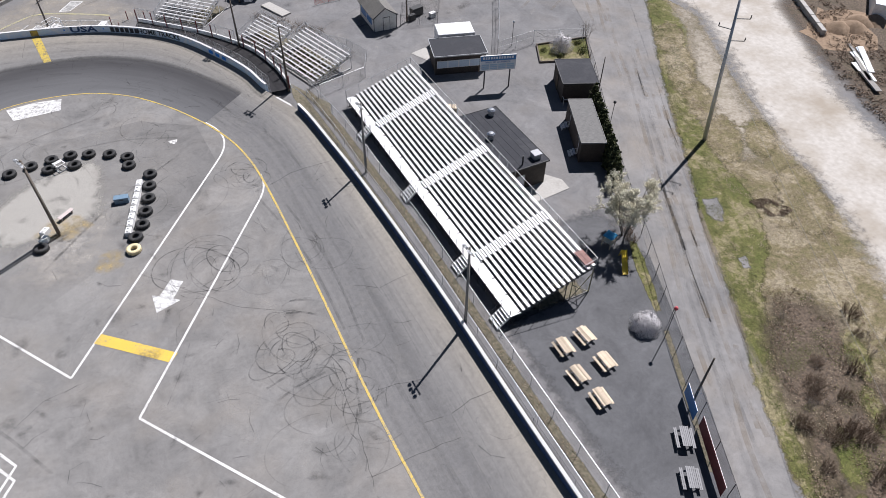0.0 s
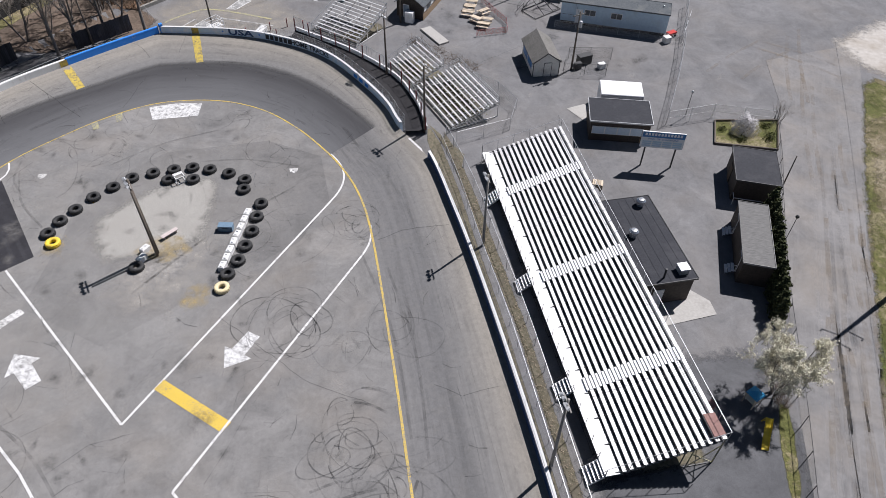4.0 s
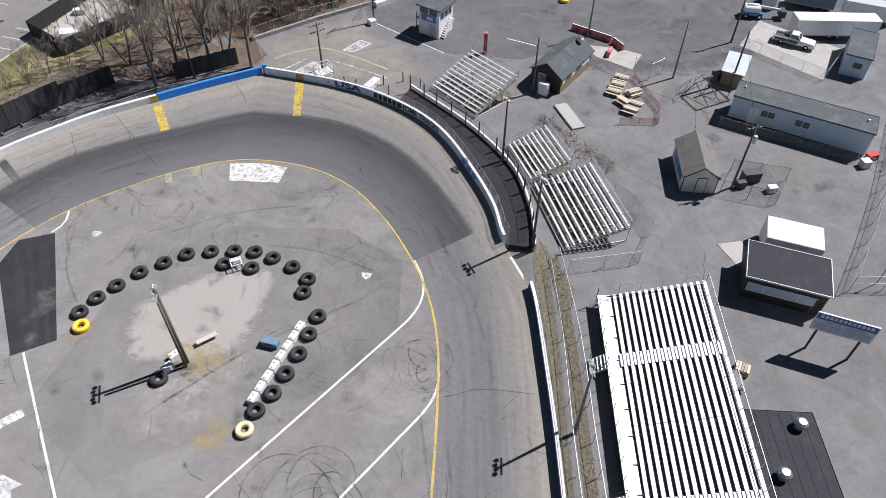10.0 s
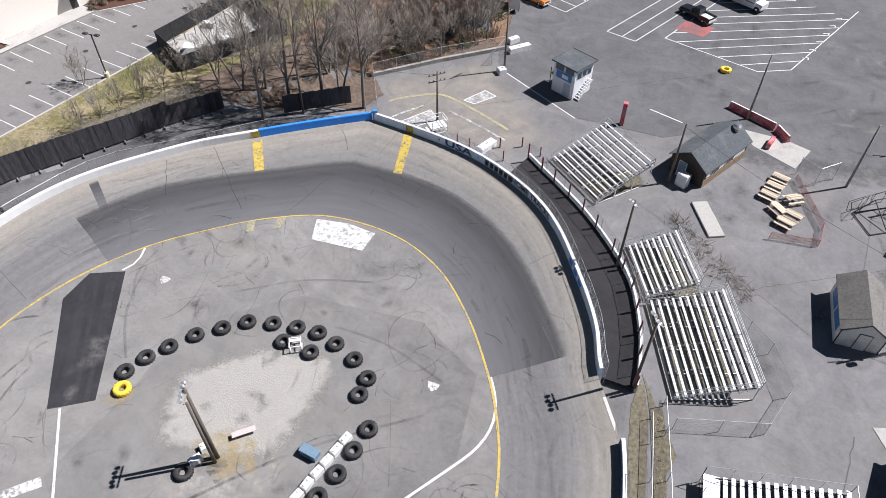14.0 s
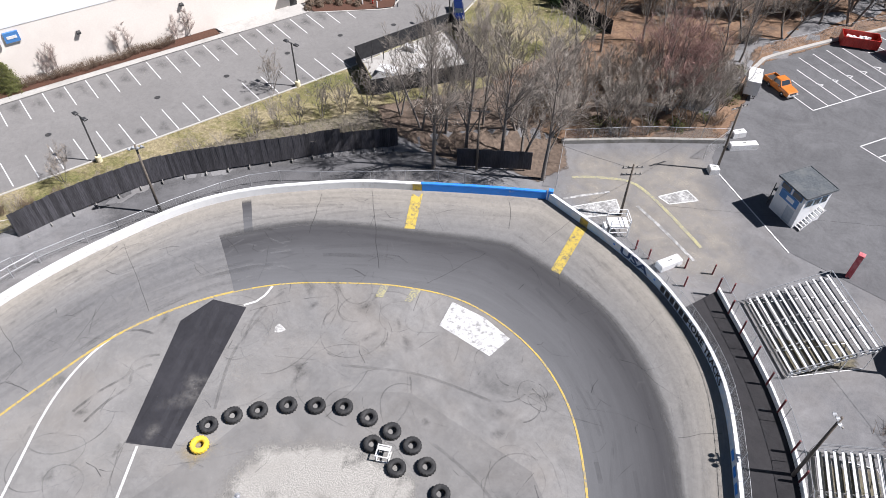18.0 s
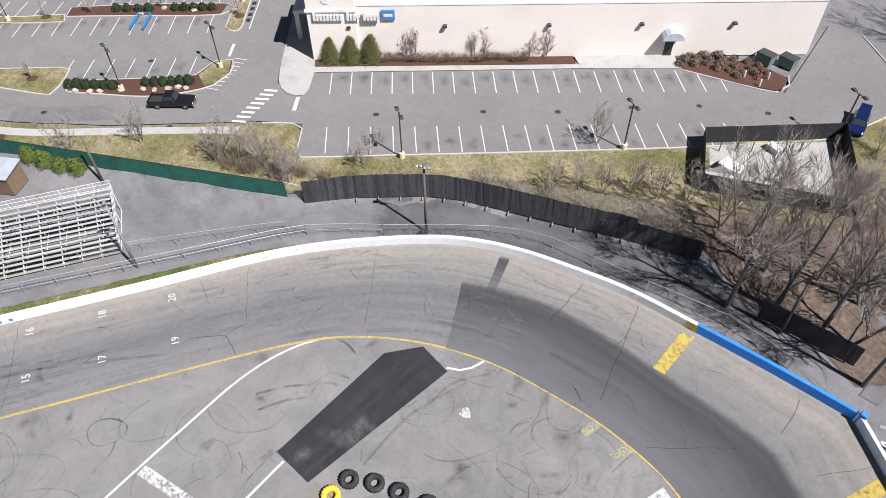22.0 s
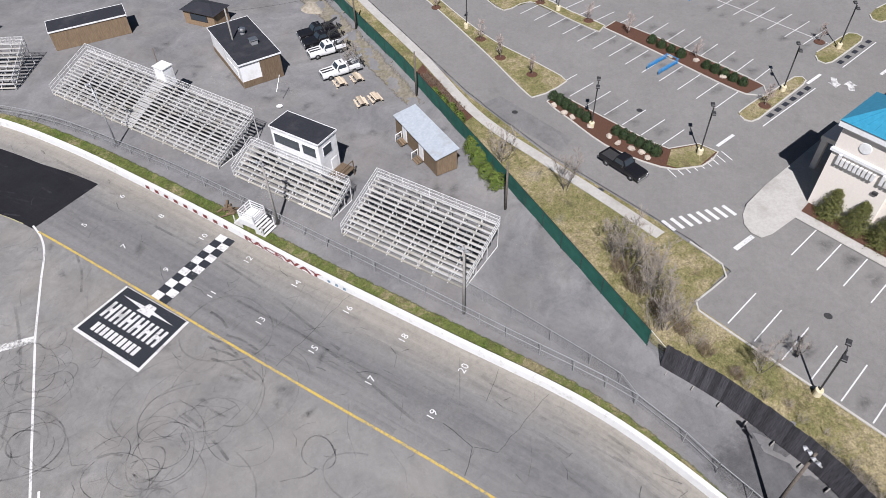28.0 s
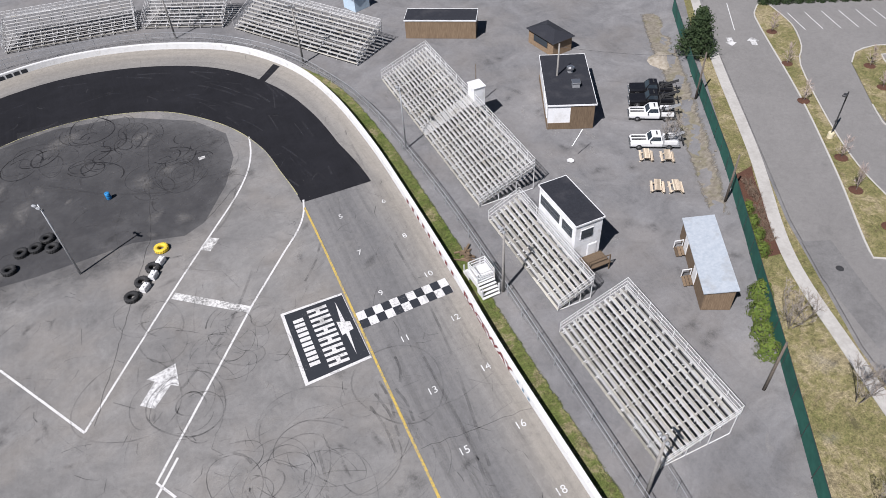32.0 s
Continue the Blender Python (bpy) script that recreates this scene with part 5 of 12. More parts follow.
sheet("concrete_pad", [(29.6, 123.2), (34.8, 122.4), (37.6, 121.0), (35.6, 116.9), (31.0, 120.0)], M["concrete"], 0.02, "pale concrete pad beside the red barrier", "slab", step=60, z=flat)
sheet("concrete_pad", [(52.2, 124.6), (61.3, 116.0), (67.2, 124.4), (57.2, 132.4)], M["concrete"], 0.02, "pale concrete pad under parked vehicles", "slab", step=60, z=flat)
sheet("concrete_pad", [(39.6, 83.4), (42.2, 84.0), (43.2, 80.8), (41.0, 80.2)], M["concrete"], 0.02, "small concrete pad beside the booth", "slab", step=60, z=flat)
lines = thing("lot_markings", "white stall lines on the dark pit lot", "painted lines", kind="structure")


def stripes(segs, width=0.14, mat="lot_line", z=flat, lift=0.012, name="stall_line", parent=lines):
    for a, b in segs:
        s = Shape()
        ribbon(s, [a, b], width, lift, z=z, smooth=False, step=4.0)
        part(name, s, M[mat], parent)


def row(a, b, count, way, length):
    """Parallel stall lines starting along a-b."""
    a, b, way = np.array(a, float), np.array(b, float), np.array(way, float)
    way /= np.linalg.norm(way)
    return [(tuple(a + (b - a) * k / (count - 1)), tuple(a + (b - a) * k / (count - 1) + way * length)) for k in range(count)]


stripes([((4.0, 146.8), (17.0, 170.0))])
stripes(row((4.0, 146.8), (15.4, 167.2), 10, (-9.4, 5.2), 10.6))
stripes([((10.8, 142.7), (15.1, 141.0)), ((10.8, 142.7), (26.5, 171)), ((13.1, 141.8), (29.0, 171)), ((15.1, 141.0), (31.6, 171))])
stripes([((19.2, 143.2), (32.0, 137.6)), ((32.0, 137.6), (36.4, 139.4)), ((36.4, 139.4), (47.5, 160.4)), ((19.2, 143.2), (27.4, 159.2))])
stripes([((29.7, 138.7), (37.9, 142.3)), ((26.7, 140.0), (39.4, 145.2)), ((23.7, 141.4), (41.2, 148.5)), ((20.9, 142.6), (42.7, 151.3)), ((20.4, 145.2), (44.3, 154.1)), ((22.1, 148.3), (45.8, 157.2)), ((23.7, 151.0), (43.8, 158.6)), ((25.2, 153.8), (41.2, 160.0)), ((26.7, 157.0), (38.4, 161.4))])
for k in range(11):
    for q, r in (((0.0, 0.0), (0.9, 0.35)), ((0.9, 0.35), (0.75, -0.25))):
        a = np.array((41.5, 143.2)) if k < 6 else np.array((5.0, 152.2))
        d = np.array((1.15, 2.75)) if k < 6 else np.array((1.3, 2.35))
        a = a + d * (k if k < 6 else k - 6) - (np.array((3.4, 0)) if k < 6 else np.array((2.6, -1.2)))
        stripes([(tuple(a + q), tuple(a + r))], name="lot_tick")
stripes([((51.3, 144.3), (60, 160)), ((51.3, 144.3), (66, 138))])
stripes(row((53.2, 147.8), (58.6, 157.5), 4, (14.7, -6.3), 15.0))
stripes([((18.5, 124.2), (22.6, 122.4))], 0.16)
stripes([((-1.2, 127.4), (9.6, 119.4))], 0.16)
sheet("red_hatch", [(20.4, 146.4), (24.6, 145.2), (26.2, 148.4), (22.2, 150.0)], M["red_paint"], 0.014, "faded red hatched stall", "painted hatch", step=60, z=flat)
for quad in ([(-11.9, 111.5), (-8.3, 115.9), (-6.8, 114.2), (-9.4, 111.5)], [(-4.8, 119.2), (-2.7, 122.2), (-1.0, 121.3), (-3.3, 118.8)]):
    sheet("painted_board", quad, M["lot_faint"], 0.012, "worn white painted rectangle on the lot", "painted block", step=60, z=flat)
    stripes([(quad[k], quad[(k + 1) % 4]) for k in range(4)], 0.14, name="outline", lift=0.016)
ye = Shape()
ribbon(ye, [(-14.0, 116.2), (-12.9, 117.2), (-8.8, 119.5), (-5.7, 118.9), (-1.3, 116.6), (2.1, 114.6)], 0.4, 0.012, z=flat)
solid("yellow_kerb_line", ye, M["faint_yellow"], "broad faded yellow line across the lot", "painted line", kind="structure")
sheet("bleached_asphalt", [(-17.4, 120.8), (-10.0, 126.6), (-3.2, 132.0), (0.5, 125.0), (4.4, 119.8), (9.6, 113.6), (1.8, 107.4), (-6, 110.2), (-14, 112.0)], M["pale_lot"], 0.0095, "sun-bleached tan dust over the old asphalt", "dust", step=1.5, z=flat, fade=4.0, soft=1.2)
wl = Shape()
ribbon(wl, [(-13.0, 112.4), (-11.4, 114.4), (-9.4, 116.6)], 0.3, 0.014, z=flat)
ribbon(wl, [(-6.0, 116.4), (-2.0, 114.6), (2.2, 112.4)], 0.35, 0.014, z=flat)
solid("white_line", wl, M["lot_faint"], "worn white lines on the lot", "painted line", kind="structure")

# walkway behind the curved wall
OUTER = spline([(5.6, 109.3), (6.7, 108.2), (13.5, 101.2), (18.3, 94.0), (20.0, 88.2), (20.4, 84.5), (20.4, 81.2)], step=0.8)
wk = Shape()
for k in range(41):
    t = k / 40
    o = OUTER[min(len(OUTER) - 1, int(t * (len(OUTER) - 1)))]
    uu = u_of(3.4, 104.2) + (u_of(17.2, 81.4) - u_of(3.4, 104.2)) * t
    p = across(uu, 1.0)
    d = (across(uu + 0.5, 1.0) - across(uu - 0.5, 1.0)).xy.normalized()
    i = p.xy + Vector((d.y, -d.x)) * 0.42
    wk.v += [(i.x, i.y, 0.62 - 0.1 * t), (o[0], o[1], 0.62 - 0.1 * t)]
wk.f = [(2 * k, 2 * k + 1, 2 * k + 3, 2 * k + 2) for k in range(40)]
solid("walkway", wk, M["walk"], "fresh black asphalt walkway behind the curved wall", "walkway", kind="structure")
lw = Shape()
d = np.gradient(OUTER, axis=0)
d /= np.linalg.norm(d, axis=1, keepdims=True)
for p, q in zip(OUTER, d):
    nx, ny = -q[1], q[0]
    lw.v += [(p[0], p[1], -0.1), (p[0], p[1], 1.15), (p[0] + nx * 0.22, p[1] + ny * 0.22, 1.15), (p[0] + nx * 0.22, p[1] + ny * 0.22, -0.1)]
lw.f = [(4 * i + j, 4 * i + j + 1, 4 * i + j + 5, 4 * i + j + 4) for i in range(len(OUTER) - 1) for j in range(3)] + [(3, 2, 1, 0)] + [tuple(4 * (len(OUTER) - 1) + j for j in range(4))]
lowwall = thing("wall_low", "low white wall with maroon posts along the walkway", "low wall", kind="structure")
part("wall_body", lw, M["white_steel"], lowwall)
post = Shape().slab((0, 0, 0.95), (0.16, 0.16, 1.9), 0.02).mesh("post", M["maroon"])
for k in range(13):
    j = int(k * (len(OUTER) - 1) / 12)
    piece("post", post, lowwall, pose(OUTER[j][0], OUTER[j][1], 0.6))
sheet("weed_strip", [(21.0, 83.4), (22.2, 80.6), (24.3, 76.2), (23.2, 73.5), (22.2, 78)], M["weeds"], 0.016, "weedy verge at the fence corner", "verge", step=1.5, z=flat, ragged=0.15)
for poly in ([(21.6, 90.6), (24.2, 82.0), (29.2, 84.4), (26.4, 92.6)], [(18.6, 97.4), (21.0, 92.0), (26.0, 93.8), (22.6, 100.0)], [(11.2, 107.6), (14.4, 104.4), (19.4, 109.4), (17.2, 111.4)], [(29.0, 33.6), (35.4, 33.4), (35.2, 36.4), (29.2, 36.2)]):
    sheet("grass_patch", poly, M["weeds"], 0.010, "weedy grass under the bleachers", "grass", step=0.6, z=flat, fade=1.2)

# ---- west and north-west, inside the fence ----
def offset_edge(u0, u1, a, b, n):
    """An outline between a and b metres outside the track wall."""
    inn, out = [], []
    for u in np.linspace(u0, u1, n):
        p = across(u, 1.0)
        d = (across(u + 0.5, 1.0) - across(u - 0.5, 1.0)).xy.normalized()
        o = Vector((d.y, -d.x))
        fa, fb = (f(u) if callable(f) else f for f in (a, b))
        inn.append(tuple(p.xy + o * fa)), out.append(tuple(p.xy + o * fb))
    return inn + out[::-1]


sheet("grass_strip", offset_edge(u_of(-39.5, 88.5), 352.0, 0.3, lambda u: float(np.interp(u, (200, 210, 222, 235, 250, 300, 330, 352), (1.0, 1.7, 2.2, 2.4, 2.5, 2.7, 3.0, 1.2))), 64), M["green"], 0.020, "strip of green and straw grass outside the white wall", "grass", step=0.6, z=land, fade=0.7)
sheet("leaf_ground", [(-16.6, 113.0), (-21.6, 112.6), (-26.4, 110.0), (-31.6, 109.4), (-36, 109.0), (-40, 112), (-30, 126), (-14, 133), (-4, 135.5), (-3.4, 133.6), (-17.8, 121.2), (-15, 117.5)], M["forest"], 0.045, "brown leaf litter under the bare trees", "leaf litter", step=1.25, z=land, fade=1.2)

# ---- store side: lawn, drive, lot ----
lot = lambda x, y: land(x, y)
sheet("lawn", [(-140, -66), (-95.5, 5), (-81.8, 28), (-68, 51), (-55.2, 71.6), (-53.2, 79), (-50.5, 87.2), (-46.8, 92.6), (-42.0, 98.6), (-38.2, 103.6), (-34.5, 109.8), (-31, 126), (-24.8, 146.2), (-49.3, 155.4), (-52, 152), (-47, 147.5), (-45.2, 137), (-48.0, 117.5), (-53.5, 98), (-57.6, 85), (-61.4, 73.2), (-67.2, 74.7), (-70.3, 66.5), (-74.2, 52.5), (-80.6, 37.5), (-98.2, 5.2), (-145, -72)], M["lawn"], 0.03, "straw-coloured lawn along the boundary fence", "lawn", step=2.5, z=lot)
sheet("woods_floor", [(-25.8, 146.8), (-32.0, 126), (-24, 120.5), (-17.4, 121.6), (-10, 127.9)] + WOODS_EDGE + [(-120, 244), (-66, 166), (-49.6, 155.2)], M["leaves"], 0.040, "brown leaf litter on the woodland floor", "leaf litter", step=5.0, z=lot, ragged=0.4)
sheet("drive", [(-146, -70), (-98.6, 5.2), (-81.0, 37.6), (-74.6, 52.6), (-69.4, 70.5), (-67.2, 75.0), (-61.4, 73.2), (-57.6, 85), (-53.5, 98), (-48.0, 117.5), (-44, 133.2), (-45.2, 137), (-47, 147.5), (-62, 152.5), (-66, 150), (-54, 133.6), (-58, 128.8), (-64.5, 125.6), (-72.4, 101.4), (-79.3, 79.2), (-76.8, 73.2), (-84, 75.5), (-100, 110), (-230, 110), (-230, -70)], M["store_lot"], 0.026, "smooth light grey asphalt of the store's lot and drive", "pavement", step=2.5, z=lot)
pav = asphalt("patch_drive_asphalt", (0.176, 0.172, 0.169), (0.152, 0.149, 0.147))
sheet("drive_patch", [(-79.6, 40.6), (-82.2, 41.8), (-80.4, 47.4), (-78.6, 53.3), (-75.6, 53.4), (-77.6, 45.2)], pav, 0.036, "darker rectangular asphalt patch in the drive", "asphalt patch", step=60, z=lot)


def kerb(name, pts, label, width=0.18, height=0.14, closed=False, mat="kerb"):
    line = spline(pts, closed, 1.6)
    if closed:
        line = np.concatenate([line, line[:1]])
    d = np.gradient(line, axis=0)
    d /= np.maximum(np.linalg.norm(d, axis=1, keepdims=True), 1e-6)
    s = Shape()
    for p, q in zip(line, d):
        z = land(p[0], p[1])
        for o, h in ((-0.5, -0.05), (-0.5, height - 0.02), (-0.35, height), (0.5, height), (0.5, -0.05)):
            s.v.append((p[0] - q[1] * o * width, p[1] + q[0] * o * width, z + h))
    s.f = [(5 * i + j, 5 * i + j + 1, 5 * i + j + 6, 5 * i + j + 5) for i in range(len(line) - 1) for j in range(4)]
    return solid(name, s, M[mat], label, "kerb", kind="structure")


kerb("sidewalk", [(-140, -64), (-104.0, -5.5), (-99.0, 3.0), (-93.4, 12.9), (-85.4, 27.6), (-77.2, 41.2), (-73.3, 52.4), (-70.6, 61), (-68.4, 67.6)], "pale concrete sidewalk beside the drive", 1.3, 0.12, mat="concrete")
kerb("kerb", [(-69.0, 70.4), (-67.6, 74.0), (-66.2, 74.8), (-61.8, 73.3), (-60.9, 73.8), (-57.6, 84.8), (-53.7, 97.8), (-48.1, 117.2), (-44.4, 132.6), (-44.8, 136.8), (-46.9, 146.6), (-48.6, 148.4), (-62, 152.4)], "pale concrete kerb along the store's lot")
ISLANDS = [
    ([(-112.4, -1.2), (-109.4, 1.0), (-107.0, 4.8), (-98.7, 20.8), (-90.7, 34.4), (-83.8, 45.4), (-85.5, 46.5), (-89.4, 47.6), (-90.2, 46.4), (-92.0, 40.6), (-93.8, 34.4), (-97.7, 26.3), (-104.1, 15.5), (-107.9, 11.8), (-111.3, 6.5), (-112.9, 0.4)], "lawn"),
    ([(-86.0, 48.0), (-84.0, 47.4), (-81.9, 51.5), (-79.4, 57.0), (-78.7, 62.0), (-79.2, 65.5), (-81.2, 67.8), (-84.6, 68.6), (-85.0, 66.2), (-82.4, 63.6), (-82.6, 61.4), (-85.9, 49.4)], "mulch"),
    ([(-107.4, 47.0), (-104.8, 46.4), (-104.0, 49.0), (-102.0, 55.2), (-97.9, 68.2), (-100.9, 69.6), (-105.2, 56.4), (-107.0, 49.2)], "mulch"),
    ([(-92.9, 68.8), (-92.3, 69.5), (-92.4, 70.3), (-93.4, 70.9), (-95.9, 71.6), (-103.6, 73.8), (-104.8, 73.9), (-105.4, 73.3), (-105.0, 72.5), (-100.1, 70.8), (-97.5, 69.7), (-94.3, 68.7), (-93.4, 68.5)], "lawn"),
    ([(-111.6, 73.7), (-110.5, 74.2), (-110.2, 75.2), (-111.1, 75.9), (-118.6, 78.2), (-119.9, 78.2), (-120.5, 77.3), (-120.1, 76.3), (-115.6, 74.7), (-112.6, 73.6)], "lawn"),
    ([(-127.2, 78.0), (-125.9, 78.5), (-125.5, 79.6), (-126.6, 80.4), (-130.6, 81.6), (-133.4, 82.2), (-134.0, 80.6), (-129.6, 78.5)], "lawn"),
    ([(-110.1, 18.3), (-112.6, 16.5), (-116.3, 16.5), (-119.2, 18.2), (-118.0, 19.4), (-115.1, 18.6), (-111.8, 25.1), (-109.9, 30.6), (-108.5, 35.8), (-106.9, 40.3), (-105.4, 46.2), (-103.4, 46.2), (-104.8, 40.6), (-106.7, 33.6), (-102.3, 31.4), (-104.6, 26.6)], "lawn"),
]
for poly, kind in ISLANDS:
    sheet("planting_island", poly, M[kind], 0.10, "raised kerbed planting island in the store's lot", "planting island", step=1.5, z=lot)
    kerb("kerb", poly, "pale concrete kerb round a planting island", closed=False)
sheet("lawn_tip", [(-81.2, 67.6), (-84.5, 68.4), (-84.8, 66.3), (-82.3, 63.9), (-79.4, 64.4), (-79.5, 65.6)], M["lawn"], 0.12, "grassed tip of a planting island", "lawn", step=1.5, z=lot)
sheet("mulch_bed", [(-83.6, 29.0), (-80.2, 35.2), (-76.9, 41.2), (-74.2, 40.6), (-77.0, 35.2), (-80.6, 29.4)], M["mulch"], 0.055, "bark mulch bed beside the fence", "mulch bed", step=1.5, z=lot, ragged=0.15)

marks = thing("parking_lines", "white parking stall lines in the store's lot", "painted lines", kind="structure")
lotline = dict(z=lot, lift=0.032, parent=marks)
stripes(row((-77.1, 80.7), (-61.4, 128.4), 20, (4.9, -1.35), 5.0), 0.12, **lotline)
stripes(row((-65.6, 77.7), (-51.1, 122.8), 19, (4.8, -1.2), 4.95), 0.12, **lotline)
stripes(row((-87.3, 46.7), (-82.5, 62.6), 7, (-4.4, 1.35), 4.6), 0.12, **lotline)
stripes(row((-107.6, 35.4), (-98.0, 67.2), 13, (4.9, -1.4), 5.1), 0.12, **lotline)
stripes(row((-113.4, 20.6), (-104.6, 46.8), 11, (-4.5, 1.6), 4.8), 0.12, **lotline)
stripes(row((-106.9, 50.0), (-101.3, 68.2), 8, (-4.7, 1.2), 4.8), 0.12, **lotline)
stripes(row((-118.6, 58.5), (-113.9, 71.6), 6, (-6.2, 2.0), 6.5), 0.12, **lotline)
stripes([((-123.2, 51.0), (-115.9, 74.6))], 0.12, **lotline)
stripes([((-92.2, 71.7), (-103.6, 75.3)), ((-110.4, 77.3), (-119.4, 80.0))], 0.14, name="lane_line", **lotline)
for a, b, n in (((-94.4, 71.75), (-102.6, 74.3), 6), ((-111.2, 76.7), (-118.6, 78.95), 5)):
    for k in range(n):
        p = np.array(a) + (np.array(b) - np.array(a)) * k / (n - 1)
        stripes([(tuple(p), tuple(p + np.array((-0.95, 0.29))))], 0.62, mat="black_paint", name="dark_marking", **lotline)
for x, y in ((-86.9, 68.6), (-105.4, 74.6), (-112.2, 82.2)):
    stripes([((x - 1.9, y + 0.6), (x + 1.2, y - 0.4))], 0.4, name="stop_bar", **lotline)
stripes(row((-113.4, 3.5), (-127.0, 9.6), 7, (1.6, 5.1), 5.3), 0.12, **lotline)
for k in range(8):
    a = np.array((-70.6, 67.0)) + np.array((-0.77, 0.66)) * k
    stripes([(tuple(a), tuple(a + np.array((0.75, 1.6))))], 0.42, mat="lot_line", name="crosswalk_bar", **lotline)
for k in range(9):
    a = np.array((-79.0, 64.5)) + np.array((-0.75, 0.55)) * k
    stripes([(tuple(a), tuple(a + np.array((1.0, 1.5))))], 0.12, mat="lot_line", name="crosswalk_bar", **lotline)
stripes([((-73.0, 75.5), (-70.3, 74.5))], 0.5, name="stop_bar", **lotline)
me = flat_text("STOP", 1.5)
ground_text("road_lettering", "STOP", 1.5, -71.6, 76.2, 162, M["lot_line"], "white STOP lettering painted on the drive", 0.034, "road lettering", 0.55, mesh=me)
for x, y in ((-87.6, 66.9), (-106.4, 72.9 - 0.6), (-113.0, 80.7)):
    ground_text("road_lettering", "STOP", 1.5, x, y, -17, M["lot_line"], "white STOP lettering painted in the store's lot", 0.034, "road lettering", 0.55, mesh=me)
stripes([((-108.0, -3.3), (-103.3, 3.8))], 0.12, name="lane_line", **lotline)
for x, y, a in ((-100.6, 6.1, 60), (-103.3, 7.6, 240), (-106.2, 77.1, 17), (-106.3, 79.0, 197)):
    ob = arrow(x, y, a, 0.55)
    for v in ob.data.vertices:
        v.co.z += LOT_Z + 0.03
sheet("yellow_stall", [(-50.2, 123.8), (-46.4, 122.8), (-45.6, 125.4), (-49.4, 126.6)], M["faint_yellow"], 0.034, "yellow hatched stall in the store's lot", "painted hatch", step=60, z=lot)
drain = Shape().lathe([(0.0, 0.0), (0.36, 0.0), (0.38, 0.012), (0.0, 0.014)], n=14).mesh("manhole_cover", M["dark_steel"])
for x, y in ((-66.2, 83.9), (-62.5, 96.5), (-59.5, 105.1), (-71.8, 59.7), (-57.4, 114), (-55, 122), (-51, 129), (-88, 58), (-80, 45)):
    ob = new("manhole_cover", drain)
    ob.location = (x, y, land(x, y) + 0.024)
    tagged(ob, "round dark iron manhole cover in the asphalt", "manhole cover", "manhole covers")


# ---- fences ----
POST_MESHES = {}


def fence(name, pts, height, label, mat="link", gap=3.0, rail=True, post="steel", base=land, smooth=True, r=0.035, mid=False, lean=0.0):
    """A wire or fabric fence: each post, a top rail and one run of infill between posts."""
    holder = thing(name, label, "fence", kind="structure")
    line = spline(pts, False, gap) if smooth else spline_straight(pts, gap)
    key = (height, post, r)
    if key not in POST_MESHES:
        POST_MESHES[key] = Shape().tube((0, 0, -0.1), (0, 0, height + 0.06), r, r, 6).mesh("post", M[post])
    zs = [base(p[0], p[1]) for p in line]
    for p, z in zip(line, zs):
        piece("post", POST_MESHES[key], holder, pose(p[0], p[1], z))
    rails, net = Shape(), Shape()
    net.uv = []
    run = 0.0
    for k, (p, z) in enumerate(zip(line, zs)):
        if k:
            q, y = line[k - 1], zs[k - 1]
            run += float(np.linalg.norm(p - q))
            if rail:
                rails.tube((q[0], q[1], y + height), (p[0], p[1], z + height), r * 0.75, n=5)
            if mid:
                rails.tube((q[0], q[1], y + height * 0.5), (p[0], p[1], z + height * 0.5), r * 0.6, n=5)
        net.v += [(p[0], p[1], z + 0.04), (p[0], p[1], z + height - 0.02)]
        net.uv += [(run, 0.0), (run, height)]
    net.f = [(2 * i, 2 * i + 2, 2 * i + 3, 2 * i + 1) for i in range(len(line) - 1)]
    if rails.v:
        part("top_rail", rails, M[post], holder)
    part("infill", net, M[mat], holder)
    return holder


fence("fence_catch", [tuple(across(u, 1.0).xy + Vector((0.45, 0))) for u in np.linspace(-14, 70, 15)], 1.7, "dark chain-link catch fence on the east wall", "link_black", 3.2, post="dark_steel", base=lambda x, y: 0.3, r=0.024)
fence("fence_inner", [(22.5, 4), (22.7, 30), (22.9, 50), (22.6, 60), (22.5, 70), (22.0, 79)], 1.2, "low galvanised pipe-railed fence along the wall strip", gap=3.0, r=0.028)
fence("fence_path", [(24.1, 4), (24.3, 30), (24.6, 50), (24.3, 60), (24.0, 70), (22.9, 80.5)], 1.5, "galvanised chain-link fence beside the grandstand path", gap=3.0)
fence("fence_catch", offset_edge(u_of(17.4, 81.0), u_of(-8, 107.9), 0.5, 0.5, 22)[:22], 2.6, "chain-link catch fence on the curved wall", gap=3.4, base=lambda x, y: bank(where(x, y)[0]) * 0.55, r=0.02)
fence("fence_walkway", [tuple(p) for p in OUTER[::4]], 2.5, "chain-link fence above the low walkway wall", gap=2.4, base=lambda x, y: 0.3, r=0.03)
fence("fence_service", [(-14.5, 109.8), (-20.0, 108.9), (-25.7, 106.4), (-28.6, 104.1), (-31.6, 101.6), (-36.0, 98.2), (-39.6, 95.5), (-41.7, 93.0), (-43.2, 90.2), (-45.0, 85.6), (-46.9, 79.8)], 1.5, "galvanised chain-link fence behind the north wall", gap=3.0, r=0.045)
fence("fence_west", [(-46.9, 79.8), (-49.4, 72.3), (-49.9, 60), (-50.4, 45), (-50.8, 30), (-51.0, 18), (-50.6, 6), (-49.8, -4), (-47.6, -13), (-43.6, -23), (-37.5, -31.0), (-29, -37.5), (-18, -41), (-5, -41.5), (8, -38)], 1.5, "galvanised chain-link fence along the straight", gap=3.0, mid=True, r=0.045)
